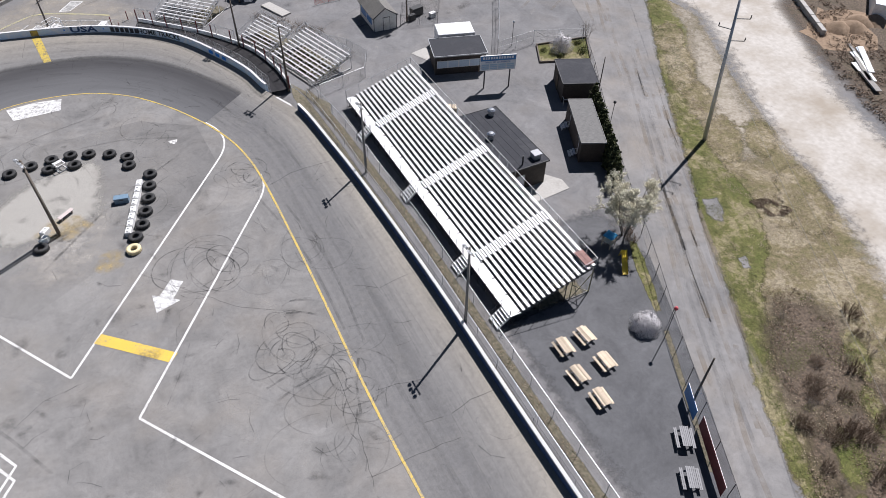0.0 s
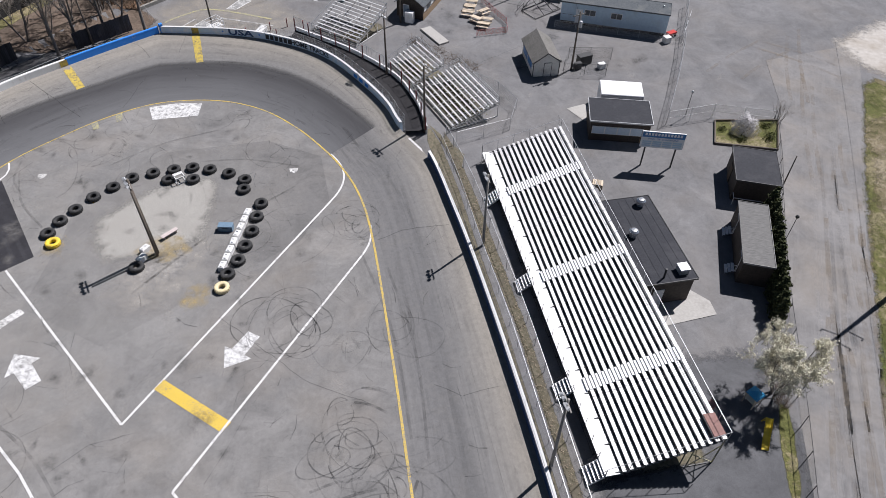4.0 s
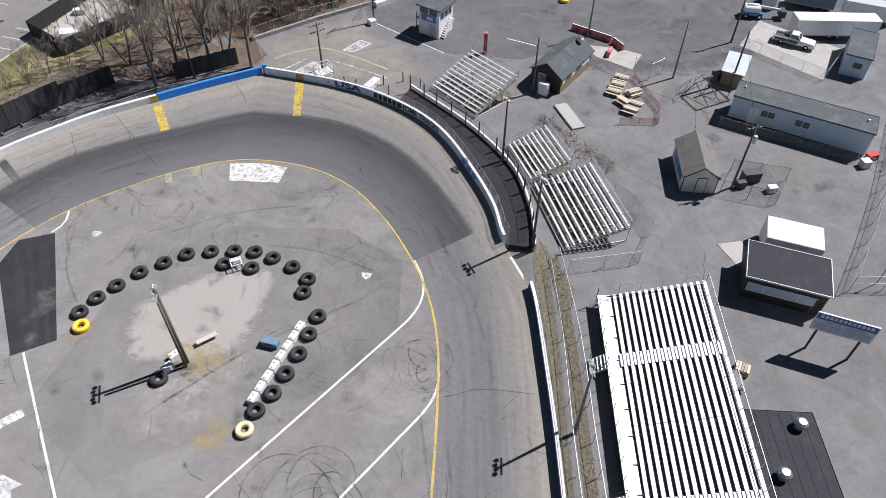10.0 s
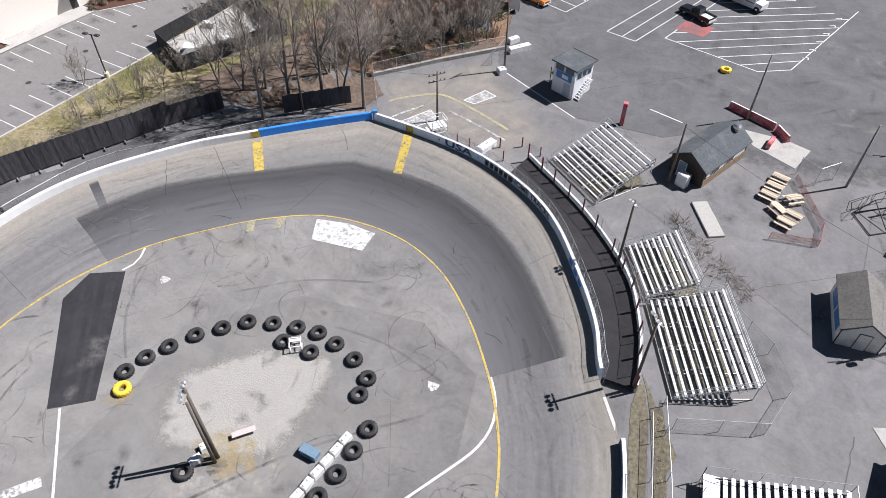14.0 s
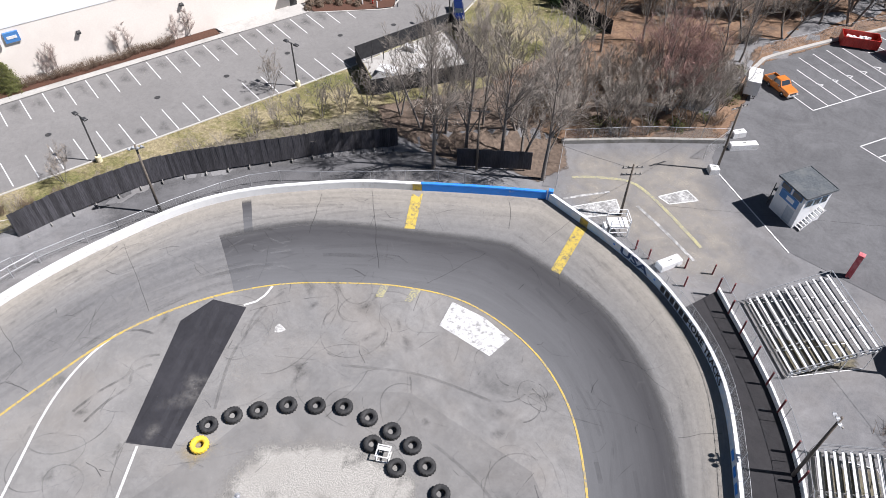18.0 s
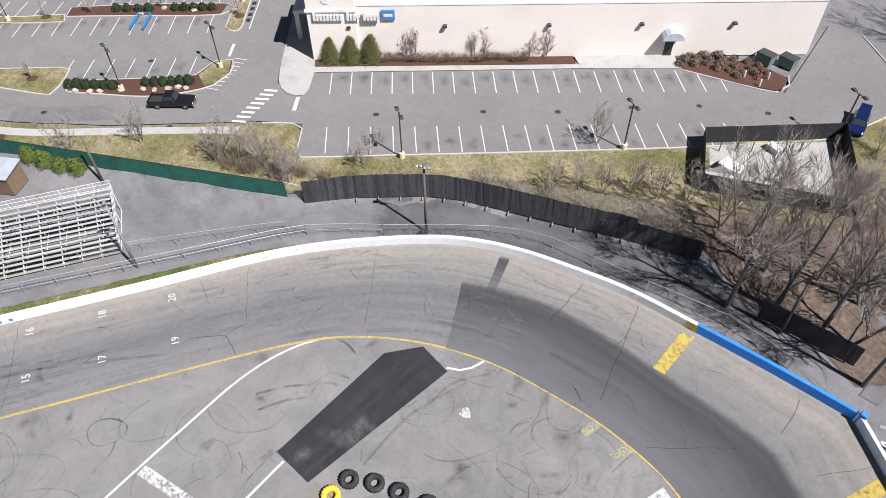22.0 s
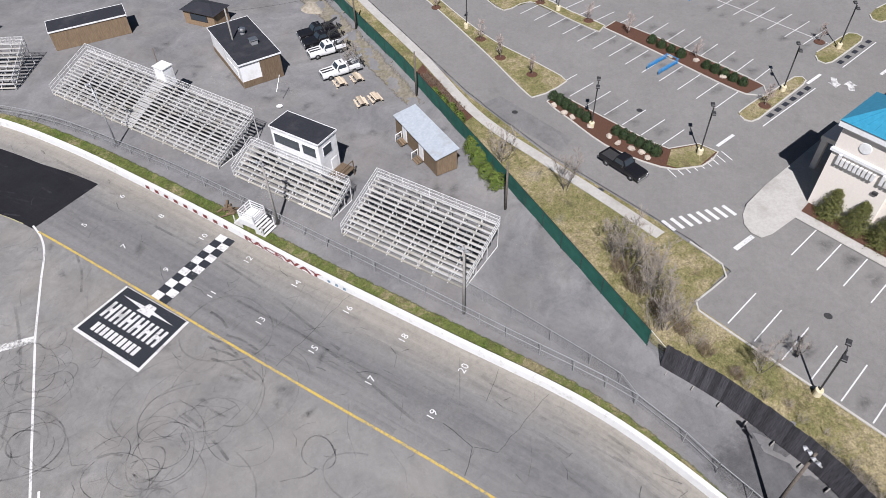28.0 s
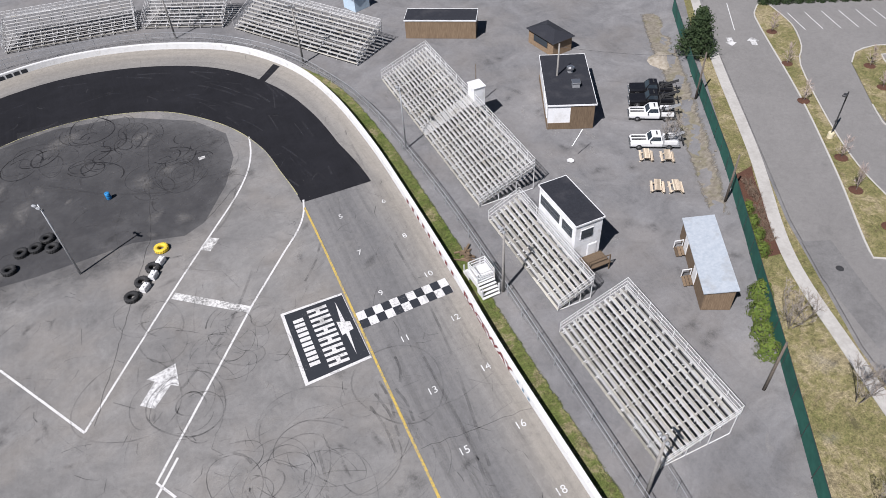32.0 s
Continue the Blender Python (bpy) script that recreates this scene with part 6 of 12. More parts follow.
fence("fence_west_top", [(-49.4, 72.4), (-50.6, 70.5), (-52.6, 56), (-53.0, 50)], 1.5, "chain-link fence at the bleacher gate", gap=3.0, r=0.03)
fence("fence_bleacher", [(26.2, 94.6), (31.6, 88.6), (33.0, 84.4), (31.0, 80.2), (23.8, 78.6)], 1.7, "chain-link fence round the small bleachers", gap=2.6, smooth=False, r=0.028)
fence("fence_lot", [(67.8, 107.6), (60.3, 93.2), (55.2, 84.4), (51.0, 77.7)], 2.4, "tall chain-link fence across the lot", gap=3.2, smooth=False, mid=True)
fence("fence_lot", [(51.0, 77.7), (57.6, 78.2), (64.6, 75.4)], 2.0, "white-railed chain-link fence by the flower bed", gap=3.0, smooth=False, post="white_steel", mid=True)
fence("fence_lane", [(64.6, 75.4), (60.2, 66.6), (56.9, 60.8), (50.6, 48.9), (44.1, 35.0), (38.6, 24.0), (32.6, 11.2), (26, -2)], 2.0, "chain-link fence with white rail beside the lane", gap=3.0, post="dark_steel")
fence("fence_pen", [(41.7, 91.5), (47.4, 90.0), (49.8, 94.2), (43.8, 95.4), (41.7, 91.5)], 1.8, "dark chain-link pen round the utility pole", "link_black", gap=2.9, smooth=False, post="dark_steel", r=0.03)
fence("fence_pit", [(-3.4, 128.6), (-2.4, 133.6), (-10.4, 128.0), (-18.0, 121.3), (-14.6, 113.6)], 1.9, "chain-link fence along the concrete retaining wall", gap=3.0, smooth=False, r=0.03)
fence("fence_trailer", [(44.6, 104.6), (62.0, 96.8), (67.0, 104.4)], 1.2, "chain-link fence in front of the trailer", gap=3.0, smooth=False, r=0.025)
fence("fence_red", [(35.4, 114.6), (37.6, 107.0), (37.0, 104.2), (32.2, 104.0)], 1.0, "low red plastic mesh fence round the pallets", "red_net", gap=2.4, smooth=False, post="red", r=0.02)
fence("fence_green", [(-100, -6), (-91.0, 9.5), (-81.0, 28.0), (-67.2, 51.0), (-54.9, 71.2)], 2.1, "boundary fence with green windscreen fabric", "screen_green", 3.0, smooth=False, post="dark_steel", base=lambda x, y: land(x, y) - 0.15)
fence("fence_gate", [(-54.9, 71.2), (-53.9, 72.9)], 2.0, "chain-link gate between green and board fences", gap=1.0, smooth=False, post="white_steel")
fence("fence_back", [(-52.0, 156.8), (-49.3, 155.7), (-38.3, 151.3), (-30.3, 147.8), (-24.8, 146.2)], 2.2, "dark solid fence between the lawn and the woods", "screen_black", 2.6, smooth=False, post="dark_steel")
fence("fence_pad", [(52.0, 124.4), (61.3, 115.8), (66.8, 123.6)], 1.6, "chain-link fence along the concrete pad", gap=3.0, smooth=False, r=0.025)
fence("fence_leaning", [(39.6, 116.2), (37.4, 114.4), (35.6, 116.0)], 2.4, "chain-link fence panels beside the pole", gap=2.0, smooth=False, r=0.03)

sheet("leaf_ground", [(-52.0, 84.5), (-49.6, 88.8), (-46.0, 94.0), (-41.4, 99.8), (-37.6, 104.8), (-33.6, 109.4), (-36.6, 113.0), (-40.4, 110.6), (-43.8, 105.6), (-47.6, 99.4), (-51.0, 92.4), (-53.4, 86.0)], M["weeds"], 0.042, "brown leaf litter and brambles behind the board fence", "leaf litter", step=0.8, z=land, fade=2.2, soft=1.2)
sheet("leaf_ground", [(-4.2, 133.8), (-2.9, 133.4), (-3.2, 140), (-4.6, 154.6), (1.8, 166.6), (6.8, 174.6), (5.0, 176), (-0.4, 168.4), (-7.0, 156), (-6.4, 140)], M["leaves"], 0.046, "brown leaf litter at the edge of the woods", "leaf litter", step=1.2, z=land, fade=0.6)

# retaining wall along the pit fence
rw = Shape()
for a, b in (((-18.2, 121.0), (-10.2, 127.6)), ((-10.2, 127.6), (-2.6, 133.2))):
    rw.beam((*a, 0.2), (*b, 0.2), 0.42, 0.62)
solid("wall_retaining", rw, M["rough_concrete"], "low dirty concrete retaining wall below the woods", "retaining wall", kind="structure")

# board fence: backing rails and each board
BOARD_LINE = spline([(-53.8, 73.0), (-52.9, 79), (-50.1, 87.1), (-46.4, 92.4), (-41.6, 98.4), (-37.8, 103.3), (-33.2, 108.2)], False, 0.1)
BOARD_RUN = np.concatenate([[0], np.cumsum(np.linalg.norm(np.diff(BOARD_LINE, axis=0), axis=1))])
BOARD_AT = np.arange(0, BOARD_RUN[-1], 0.30)
BOARD_LINE = np.stack([np.interp(BOARD_AT, BOARD_RUN, BOARD_LINE[:, k]) for k in (0, 1)], 1)
boards = thing("fence_boards", "tall fence of dark weathered boards round the turn", "board fence", kind="structure")
road_in = BOARD_LINE[24:]
road_dir = np.gradient(road_in, axis=0)
road_dir /= np.linalg.norm(road_dir, axis=1, keepdims=True)
road_side = np.stack([road_dir[:, 1], -road_dir[:, 0]], 1)
road_poly = [tuple(p) for p in road_in[::5] - road_side[::5] * 1.2] + [(-30.0, 110.0), (-24.0, 112.0), (-22.0, 108.6)] + [tuple(p) for p in (road_in + road_side * 6.2)[::-5]]
sheet("service_road", road_poly, M["service"], 0.009, "darker asphalt service road below the board fence", "road", step=0.9, z=land, fade=3.4, soft=1.3)
posts = Shape()
rail = Shape()
board_mesh = [Shape().slab((0, 0, h / 2), (0.298, 0.03, h), 0.006).mesh("board", M["old_boards"]) for h in (3.16, 3.19, 3.22)]
low_mesh = [Shape().slab((0, 0, h / 2), (0.298, 0.03, h), 0.006).mesh("board", M["old_boards"]) for h in (2.6, 2.63, 2.66)]
random.seed(5)
d = np.gradient(BOARD_LINE, axis=0)
run, nextb = 0.0, 0.0
for k, p in enumerate(BOARD_LINE):
    z = 0.28
    e = BOARD_LINE[min(k + 5, len(BOARD_LINE) - 1)] - BOARD_LINE[max(k - 5, 0)]
    a = math.degrees(math.atan2(e[1], e[0]))
    piece("board", random.choice(board_mesh if p[1] < 103.4 else low_mesh), boards, pose(p[0], p[1], z + random.uniform(-0.03, 0.04), random.uniform(-0.6, 0.6), 0, a + random.uniform(-0.4, 0.4)))
    if k % 8 == 0:
        nx, ny = -d[k][1], d[k][0]
        n = math.hypot(nx, ny)
        posts.slab((p[0] + nx / n * 0.12, p[1] + ny / n * 0.12, z + 1.1), (0.12, 0.12, 3.0), 0.01, radians(a))
part("posts", posts, M["pole"], boards)
foot_me = Shape().slab((0, 0, 0.14), (0.1, 0.5, 0.28), 0.02).mesh("foot", M["grey_pole"])
for k in range(2, len(BOARD_LINE), 8):
    piece("foot", foot_me, boards, pose(BOARD_LINE[k][0] + d[k][1] * 1.06, BOARD_LINE[k][1] - d[k][0] * 1.06, 0.1, 0, 0, math.degrees(math.atan2(d[k][1], d[k][0]))))
blind = thing("board_screen", "freestanding dark board screen behind the blue wall", "board screen", loc=(-21.8, 111.9, 0.3), rz=32.5)
bmesh_board = Shape().slab((0, 0, 1.25), (0.498, 0.05, 2.5), 0.006).mesh("board", M["old_boards"])
for k in range(17):
    piece("board", bmesh_board, blind, pose(-4.1 + k * 0.5, random.uniform(-0.01, 0.01), random.uniform(-0.05, 0.05)))
part("frame", Shape().beam((-4.2, 0.08, 0.7), (4.2, 0.08, 0.7), 0.08, 0.1).beam((-4.2, 0.08, 2.0), (4.2, 0.08, 2.0), 0.08, 0.1).beam((-3.4, 0.1, -0.3), (-3.4, 0.1, 2.3), 0.1, 0.1).beam((0, 0.1, -0.3), (0, 0.1, 2.3), 0.1, 0.1).beam((3.4, 0.1, -0.3), (3.4, 0.1, 2.3), 0.1, 0.1), M["pole"], blind)


kerb("kerb", [(-5.0, 150.0), (-5.2, 154.7), (1.4, 167.0), (6.4, 175.0), (20, 200), (34, 226)], "pale concrete kerb between the pit lot and the woods", 0.5, 0.35, mat="concrete")
fence("fence_woods", [(-6.0, 155.0), (0.6, 167.4), (5.6, 175.6), (19, 200), (33, 226)], 1.8, "chain-link fence between the pit lot and the woods", gap=4.0, r=0.03)


# ---- poles ----
def flood_pole(x, y, h, heading, label, heads=4, arm=1.6, mat="pole", z=None, category="light pole", r=0.16, spread=None):
    """A wooden pole with a cross-arm and floodlights that face heading."""
    t = thing("light_pole", label, category, (x, y, ground_z(x, y) if z is None else z), heading, "floodlight poles")
    part("pole", Shape().tube((0, 0, -0.3), (0, 0, h), r, r * 0.62, 10), M[mat], t, smooth=True)
    a = Shape().beam((0, -arm / 2, h - 0.45), (0, arm / 2, h - 0.45), 0.1, 0.1)
    part("cross_arm", a, M["grey_pole"], t)
    if r > 0.18:
        part("second_timber", Shape().tube((0.1, 0.42, -0.2), (0.1, 0.34, h - 1.2), r * 0.7, r * 0.55, 8), M[mat], t, smooth=True)
    lamp = Shape().lathe([(0.0, -0.14), (0.10, -0.12), (0.20, 0.09), (0.18, 0.12), (0.0, 0.06)], n=10).mesh("floodlight", M["steel"])
    for k in range(heads):
        yy = -arm / 2 + arm * (k + 0.5) / heads
        piece("floodlight", lamp, t, pose(0.22, yy, h - 0.25 + 0.12 * (k % 2), 0, 125, 12 * (k - heads / 2)))
    return t


def utility_pole(x, y, h, heading, label, arms=1, mat="pole", r=0.15, box=False):
    t = thing("utility_pole", label, "utility pole", (x, y, land(x, y)), heading, "utility poles")
    part("pole", Shape().tube((0, 0, -0.3), (0, 0, h), r, r * 0.65, 10), M[mat], t, smooth=True)
    for k in range(arms):
        part("cross_arm", Shape().beam((-1.1, 0.12, h - 0.5 - k * 0.9), (1.1, 0.12, h - 0.5 - k * 0.9), 0.1, 0.12), M["grey_pole"], t)
        ins = Shape().lathe([(0.0, 0.0), (0.05, 0.0), (0.06, 0.08), (0.03, 0.16), (0.0, 0.17)], n=8).mesh("insulator", M["dark_steel"])
        for q in (-0.95, -0.45, 0.45, 0.95):
            piece("insulator", ins, t, pose(q, 0.12, h - 0.44 - k * 0.9))
    if box:
        part("transformer", Shape().lathe([(0.0, -0.45), (0.24, -0.45), (0.26, 0.3), (0.2, 0.42), (0.0, 0.45)], (0.0, -0.38, h - 1.6), 12), M["steel"], t)
    return t


flood_pole(-10.5, 65.8, 9.8, 200, "dark timber floodlight pole on the infield", 5, 1.8, r=0.2)
flood_pole(-12.6, 10.1, 9.6, 30, "slim grey floodlight pole on the infield", 4, 1.5, "steel", r=0.12)
flood_pole(22.1, 35.0, 11.0, 180, "grey timber floodlight pole beside the east wall", 4, 1.6, "grey_pole", z=0.0)
flood_pole(22.9, 60.8, 9.6, 180, "grey timber floodlight pole beside the east wall", 4, 1.4, "grey_pole", z=0.0)
flood_pole(20.3, 81.5, 10.0, 210, "tall timber floodlight pole at the gate opening", 4, 1.6, z=0.0)
flood_pole(17.4, 95.0, 9.0, 220, "timber floodlight pole behind the walkway", 3, 1.2, z=0.3)
flood_pole(-45.9, 84.1, 9.0, 320, "timber floodlight pole outside the white wall", 4, 1.6, "pole", z=0.1)
flood_pole(-50.6, 32.2, 8.6, 0, "grey floodlight pole beside the finish line", 3, 1.2, "grey_pole", z=0.0)
flood_pole(-50.4, 55.3, 9.0, 0, "timber floodlight pole beside the bleachers", 3, 1.2, "grey_pole", z=0.0)
flood_pole(-51.0, 6.2, 8.8, 0, "grey floodlight pole beside the bleachers", 3, 1.2, "steel", z=0.0, r=0.11)
flood_pole(-45.6, -20.4, 9.0, 40, "grey floodlight pole beside the far turn", 3, 1.2, "grey_pole", z=0.0)
flood_pole(-29.8, -38.2, 9.0, 60, "grey floodlight pole beside the far turn", 3, 1.2, "grey_pole", z=0.0)
utility_pole(43.3, 92.6, 8.6, 20, "timber utility pole with a transformer", 1, box=True)
utility_pole(-6.8, 113.9, 7.0, 40, "slim timber utility pole with a cross-arm", 2)
utility_pole(-1.4, 127.7, 9.0, 60, "tall leaning timber utility pole at the pit gate", 1)
utility_pole(21.6, 110.2, 8.0, 10, "dark timber pole beside the shingled hut", 0)
utility_pole(30.4, 125.6, 9.0, 10, "timber pole behind the shingled hut", 0, "grey_pole")
utility_pole(40.9, 115.2, 8.4, 10, "grey timber pole by the lot", 0, "grey_pole")
utility_pole(51.2, 125.4, 8.5, 10, "timber pole by the concrete pad", 1)
utility_pole(48.2, 113.6, 8.0, 10, "timber pole beside the trailer", 0)
utility_pole(37.1, 19.6, 5.0, 10, "short dark timber pole beside the lane fence", 0, r=0.12)
utility_pole(-23.4, 110.6, 8.5, 32, "timber pole with a cross-arm among the trees", 1)
utility_pole(-64.6, 52.0, 6.5, 30, "dark timber pole at the green fence", 0)
utility_pole(-77.4, 32.2, 6.2, 30, "dark timber pole at the green fence", 0)
utility_pole(-87.4, 15.0, 6.5, 30, "dark timber pole at the green fence", 0)
utility_pole(-72.5, 5.6, 8.0, 30, "grey timber pole beside the black-roofed building", 0, "grey_pole")
utility_pole(-62.8, 1.8, 6.0, 0, "slim dark pole behind the bleachers", 0, r=0.09)
utility_pole(58.5, 63.0, 5.2, 30, "short dark pole beside the lane fence", 0, r=0.09)

POWER_H = 18.6
big = thing("power_pole", "tall grey steel transmission pole beside the dirt road", "power pole", (63.8, 47.8, 0))
part("shaft", Shape().tube((0, 0, -0.3), (-0.77, 1.16, POWER_H), 0.28, 0.14, 14), M["steel"], big, smooth=True)
for zz, way in ((POWER_H - 5.2, 1), (POWER_H - 3.9, -1), (POWER_H - 2.6, 1)):
    ox, oy = -0.041 * zz, 0.062 * zz
    part("arm", Shape().beam((ox, oy, zz), (ox + way * 1.1, oy + way * -1.1, zz + 0.2), 0.08, 0.08), M["dark_steel"], big)
    part("insulator", Shape().lathe([(0, 0), (0.07, 0.02), (0.05, 0.1), (0.08, 0.2), (0.05, 0.3), (0.08, 0.4), (0, 0.45)], (ox + way * 1.1, oy + way * -1.1, zz + 0.2), 8), M["dark_steel"], big)


# ---- bleachers ----
def bleacher(label, x, y, rz, length, depth, rows, z0, z1, seat="alu", foot="oldfoot", front=0.0, aisles=(), rail_h=0.95, frame="white_steel", rail="white_steel", z=0.0, name="bleacher", sections=3, seat_w=0.23, group="bleachers", back=True, foot_share=0.36, rails=(0.45, 0.92, 1.35), bays=2.4, net=False):
    """Open bleacher: rows of seat and foot planks on raking frames, with pipe rails. Rows run along local x and climb along local y."""
    t = thing(name, label, "bleacher", (x, y, z), rz, group)
    step = (depth - front) / rows
    rise = (z1 - z0) / max(rows - 1, 1)
    seg = length / sections
    foot_w = min(0.30, step * 0.36) if foot_share == 0.36 else step * foot_share
    seat_me = Shape().slab((0, 0, 0), (seg - 0.03, seat_w, 0.05), 0.012).mesh("seat_plank", M[seat])
    foot_me = Shape().slab((0, 0, 0), (seg - 0.03, foot_w, 0.045), 0.01).mesh("foot_plank", M[foot])
    rise_me = Shape().box((0, 0, 0), (seg - 0.03, 0.03, 0.16)).mesh("riser_plank", M[foot])
    for i in range(rows):
        yy, zz = front + step * (i + 0.62), z0 + rise * i
        for k in range(sections):
            xx = seg * (k + 0.5)
            piece("seat_plank", seat_me, t, pose(xx, yy, zz))
            piece("foot_plank", foot_me, t, pose(xx, yy - step * 0.5, zz - 0.40))
    count = max(3, int(length / bays) + 1)
    top = front + depth - front
    for k in range(count):
        xx = 0.15 + (length - 0.3) * k / (count - 1)
        s = Shape()
        s.beam((xx, 0.05, max(z0 - 0.48, 0.06)), (xx, top, z1 - 0.48), 0.07, 0.14)
        for f in (0.03, 0.36, 0.68, 1.0):
            yy = top * f
            zz = (z0 - 0.5) + (z1 - z0) * f
            if zz > 0.12:
                s.beam((xx, yy, 0.0), (xx, yy, zz), 0.07, 0.07)
        s.beam((xx, 0.05, 0.06), (xx, top, 0.06), 0.07, 0.08)
        if k < count - 1 and k % 2 == 0:
            s.beam((xx, top, 0.1), (xx + (length - 0.3) / (count - 1), top, z1 - 0.6), 0.05, 0.05)
        for i in range(rows):
            yy, zz = front + step * (i + 0.62), z0 + rise * i
            s.beam((xx, yy, zz - 0.46), (xx, yy, zz - 0.03), 0.05, 0.05)
        part("support_frame", s, M[frame], t)
    if rail_h:
        zb = z1 - 0.4
        for side, a, b in (("back_rail", (0, top), (length, top)), ("end_rail", (0, 0), (0, top)), ("end_rail", (length, 0), (length, top))):
            if side == "back_rail" and not back:
                continue
            s = Shape()
            n = max(2, int(math.dist(a, b) / 1.6) + 1)
            za = zb if side == "back_rail" else max(z0 - 0.4, 0.2)
            for k in range(n):
                f = k / (n - 1)
                px, py, pz = a[0] + (b[0] - a[0]) * f, a[1] + (b[1] - a[1]) * f, za + (zb - za) * f
                s.tube((px, py, pz - 0.1), (px, py, pz + 0.4 + rail_h), 0.028, n=5)
            for h in rails if rail_h > 0.9 else (0.45, 0.92, 0.4 + rail_h):
                s.tube((*a, za + h), (*b, zb + h), 0.026, n=5)
            part(side, s, M[rail], t)
            if net:
                g = Shape()
                L = math.dist(a, b)
                g.v = [(*a, za + 0.1), (*b, zb + 0.1), (*b, zb + 0.38 + rail_h), (*a, za + 0.38 + rail_h)]
                g.uv = [(0.0, 0.0), (L, 0.0), (L, rail_h + 0.3), (0.0, rail_h + 0.3)]
                g.f = [(0, 1, 2, 3)]
                part("rail_mesh", g, M["link_white"], t, "white wire mesh on the rail")
    for ax, w in aisles:
        tread = Shape().slab((0, 0, 0), (w, step * 0.55, 0.05), 0.01).mesh("aisle_tread", M["deck"])
        for i in range(rows):
            piece("aisle_tread", tread, t, pose(ax, front + step * (i + 0.17), z0 + rise * i - 0.06))
            piece("aisle_tread", tread, t, pose(ax, front + step * (i + 0.64), z0 + rise * i + 0.035))
    return t


surf("faded_red_platform", (0.20, 0.11, 0.095), (0.29, 0.16, 0.14), 3.0, 0.8)
stand = bleacher("large white aluminium grandstand with dark footboards beside the track", 26.0, 74.6, -90, 41.2, 9.4, 15, 1.5, 4.0, "alu", "foot", 1.22, ((7.4, 1.3), (20.4, 1.3), (33.0, 1.3)), name="grandstand", sections=6, seat_w=0.33, frame="dark_steel", rail="steel", group="", foot_share=0.97, rails=(1.35,))
s = Shape()
for k in range(4):
    s.slab((20.6, 0.16 + 0.31 * k, 1.28), (41.2, 0.302, 0.06), 0.006)
part("front_walkway", s, M["deck"], stand, "bright white front walkway planks")
s = Shape()
for k in range(28):
    xx = 0.05 + 41.1 * k / 27
    s.tube((xx, 0.02, 0.0), (xx, 0.02, 2.25), 0.025, n=5)
for h in (0.25, 0.75, 1.1):
    s.tube((0, 0.02, h), (41.2, 0.02, h), 0.02, n=5)
part("front_rail", s, M["dark_steel"], stand, "dark front rail posts")
for xx, w in ((7.4, 1.5), (20.2, 1.5), (32.6, 1.5), (40.4, 1.5)):
    s = Shape()
    for k in range(5):
        s.slab((xx, -0.05 - 0.27 * k, 1.15 - 0.235 * k), (w, 0.26, 0.05), 0.01)
    s.beam((xx - w / 2, 0.0, 1.1), (xx - w / 2, -1.3, 0.05), 0.05, 0.16).beam((xx + w / 2, 0.0, 1.1), (xx + w / 2, -1.3, 0.05), 0.05, 0.16)
    part("stair", s, M["deck"], stand, "white front stair")
    s = Shape()
    for e in (-1, 1):
        s.tube((xx + e * w / 2, 0, 1.25), (xx + e * w / 2, 0, 2.2), 0.022, n=5).tube((xx + e * w / 2, -1.2, 0), (xx + e * w / 2, -1.2, 1.0), 0.022, n=5)
        s.tube((xx + e * w / 2, 0, 2.2), (xx + e * w / 2, -1.2, 1.0), 0.022, n=5).tube((xx + e * w / 2, 0, 1.7), (xx + e * w / 2, -1.2, 0.5), 0.022, n=5)
    part("stair_rail", s, M["dark_steel"], stand)
part("red_platform", Shape().slab((39.9, 8.9, 4.05), (2.0, 1.0, 0.08), 0.02), bpy.data.materials["faded_red_platform"], stand, "faded red end platform")
part("yellow_brace", Shape().beam((41.1, 7.0, 0.1), (41.1, 9.3, 2.8), 0.07, 0.07).beam((41.1, 9.3, 0.1), (41.1, 7.0, 2.2), 0.07, 0.07).beam((41.1, 7.0, 0), (41.1, 7.0, 2.8), 0.07, 0.07).beam((41.1, 9.3, 0), (41.1, 9.3, 3.4), 0.07, 0.07), M["faint_yellow"], stand, "yellow end braces")

bleacher("white pipe-railed bleacher with weathered footboards beside the finish straight", -52.7, 39.2, 90, 14.8, 6.8, 13, 0.75, 3.35, sections=3, seat="old_alu", foot_share=0.46, bays=1.8, net=True)
bleacher("short white bleacher below the press box", -53.9, 22.7, 90, 14.2, 3.7, 7, 0.75, 2.5, sections=3, seat="old_alu", foot_share=0.46, bays=1.8, net=True)
b3 = bleacher("long white bleacher with a middle stair", -54.0, -10.0, 90, 30.2, 6.9, 15, 0.75, 3.35, sections=6, seat="old_alu", foot_share=0.46, bays=1.8, net=True)
stair_tread = Shape().slab((0, 0, 0), (1.7, 0.255, 0.05), 0.01).mesh("stair_tread", M["old_alu"])
for k in range(24):
    piece("stair_tread", stair_tread, b3, pose(14.6, 0.15 + k * 0.285, 0.5 + k * 0.118))
part("announcer_box", Shape().slab((14.6, 7.5, 3.7), (1.7, 1.5, 2.6), 0.04), M["siding_white"], b3, "small white box at the stair head")
part("box_roof", Shape().slab((14.6, 7.5, 5.06), (1.9, 1.7, 0.12), 0.03), M["siding_white"], b3)


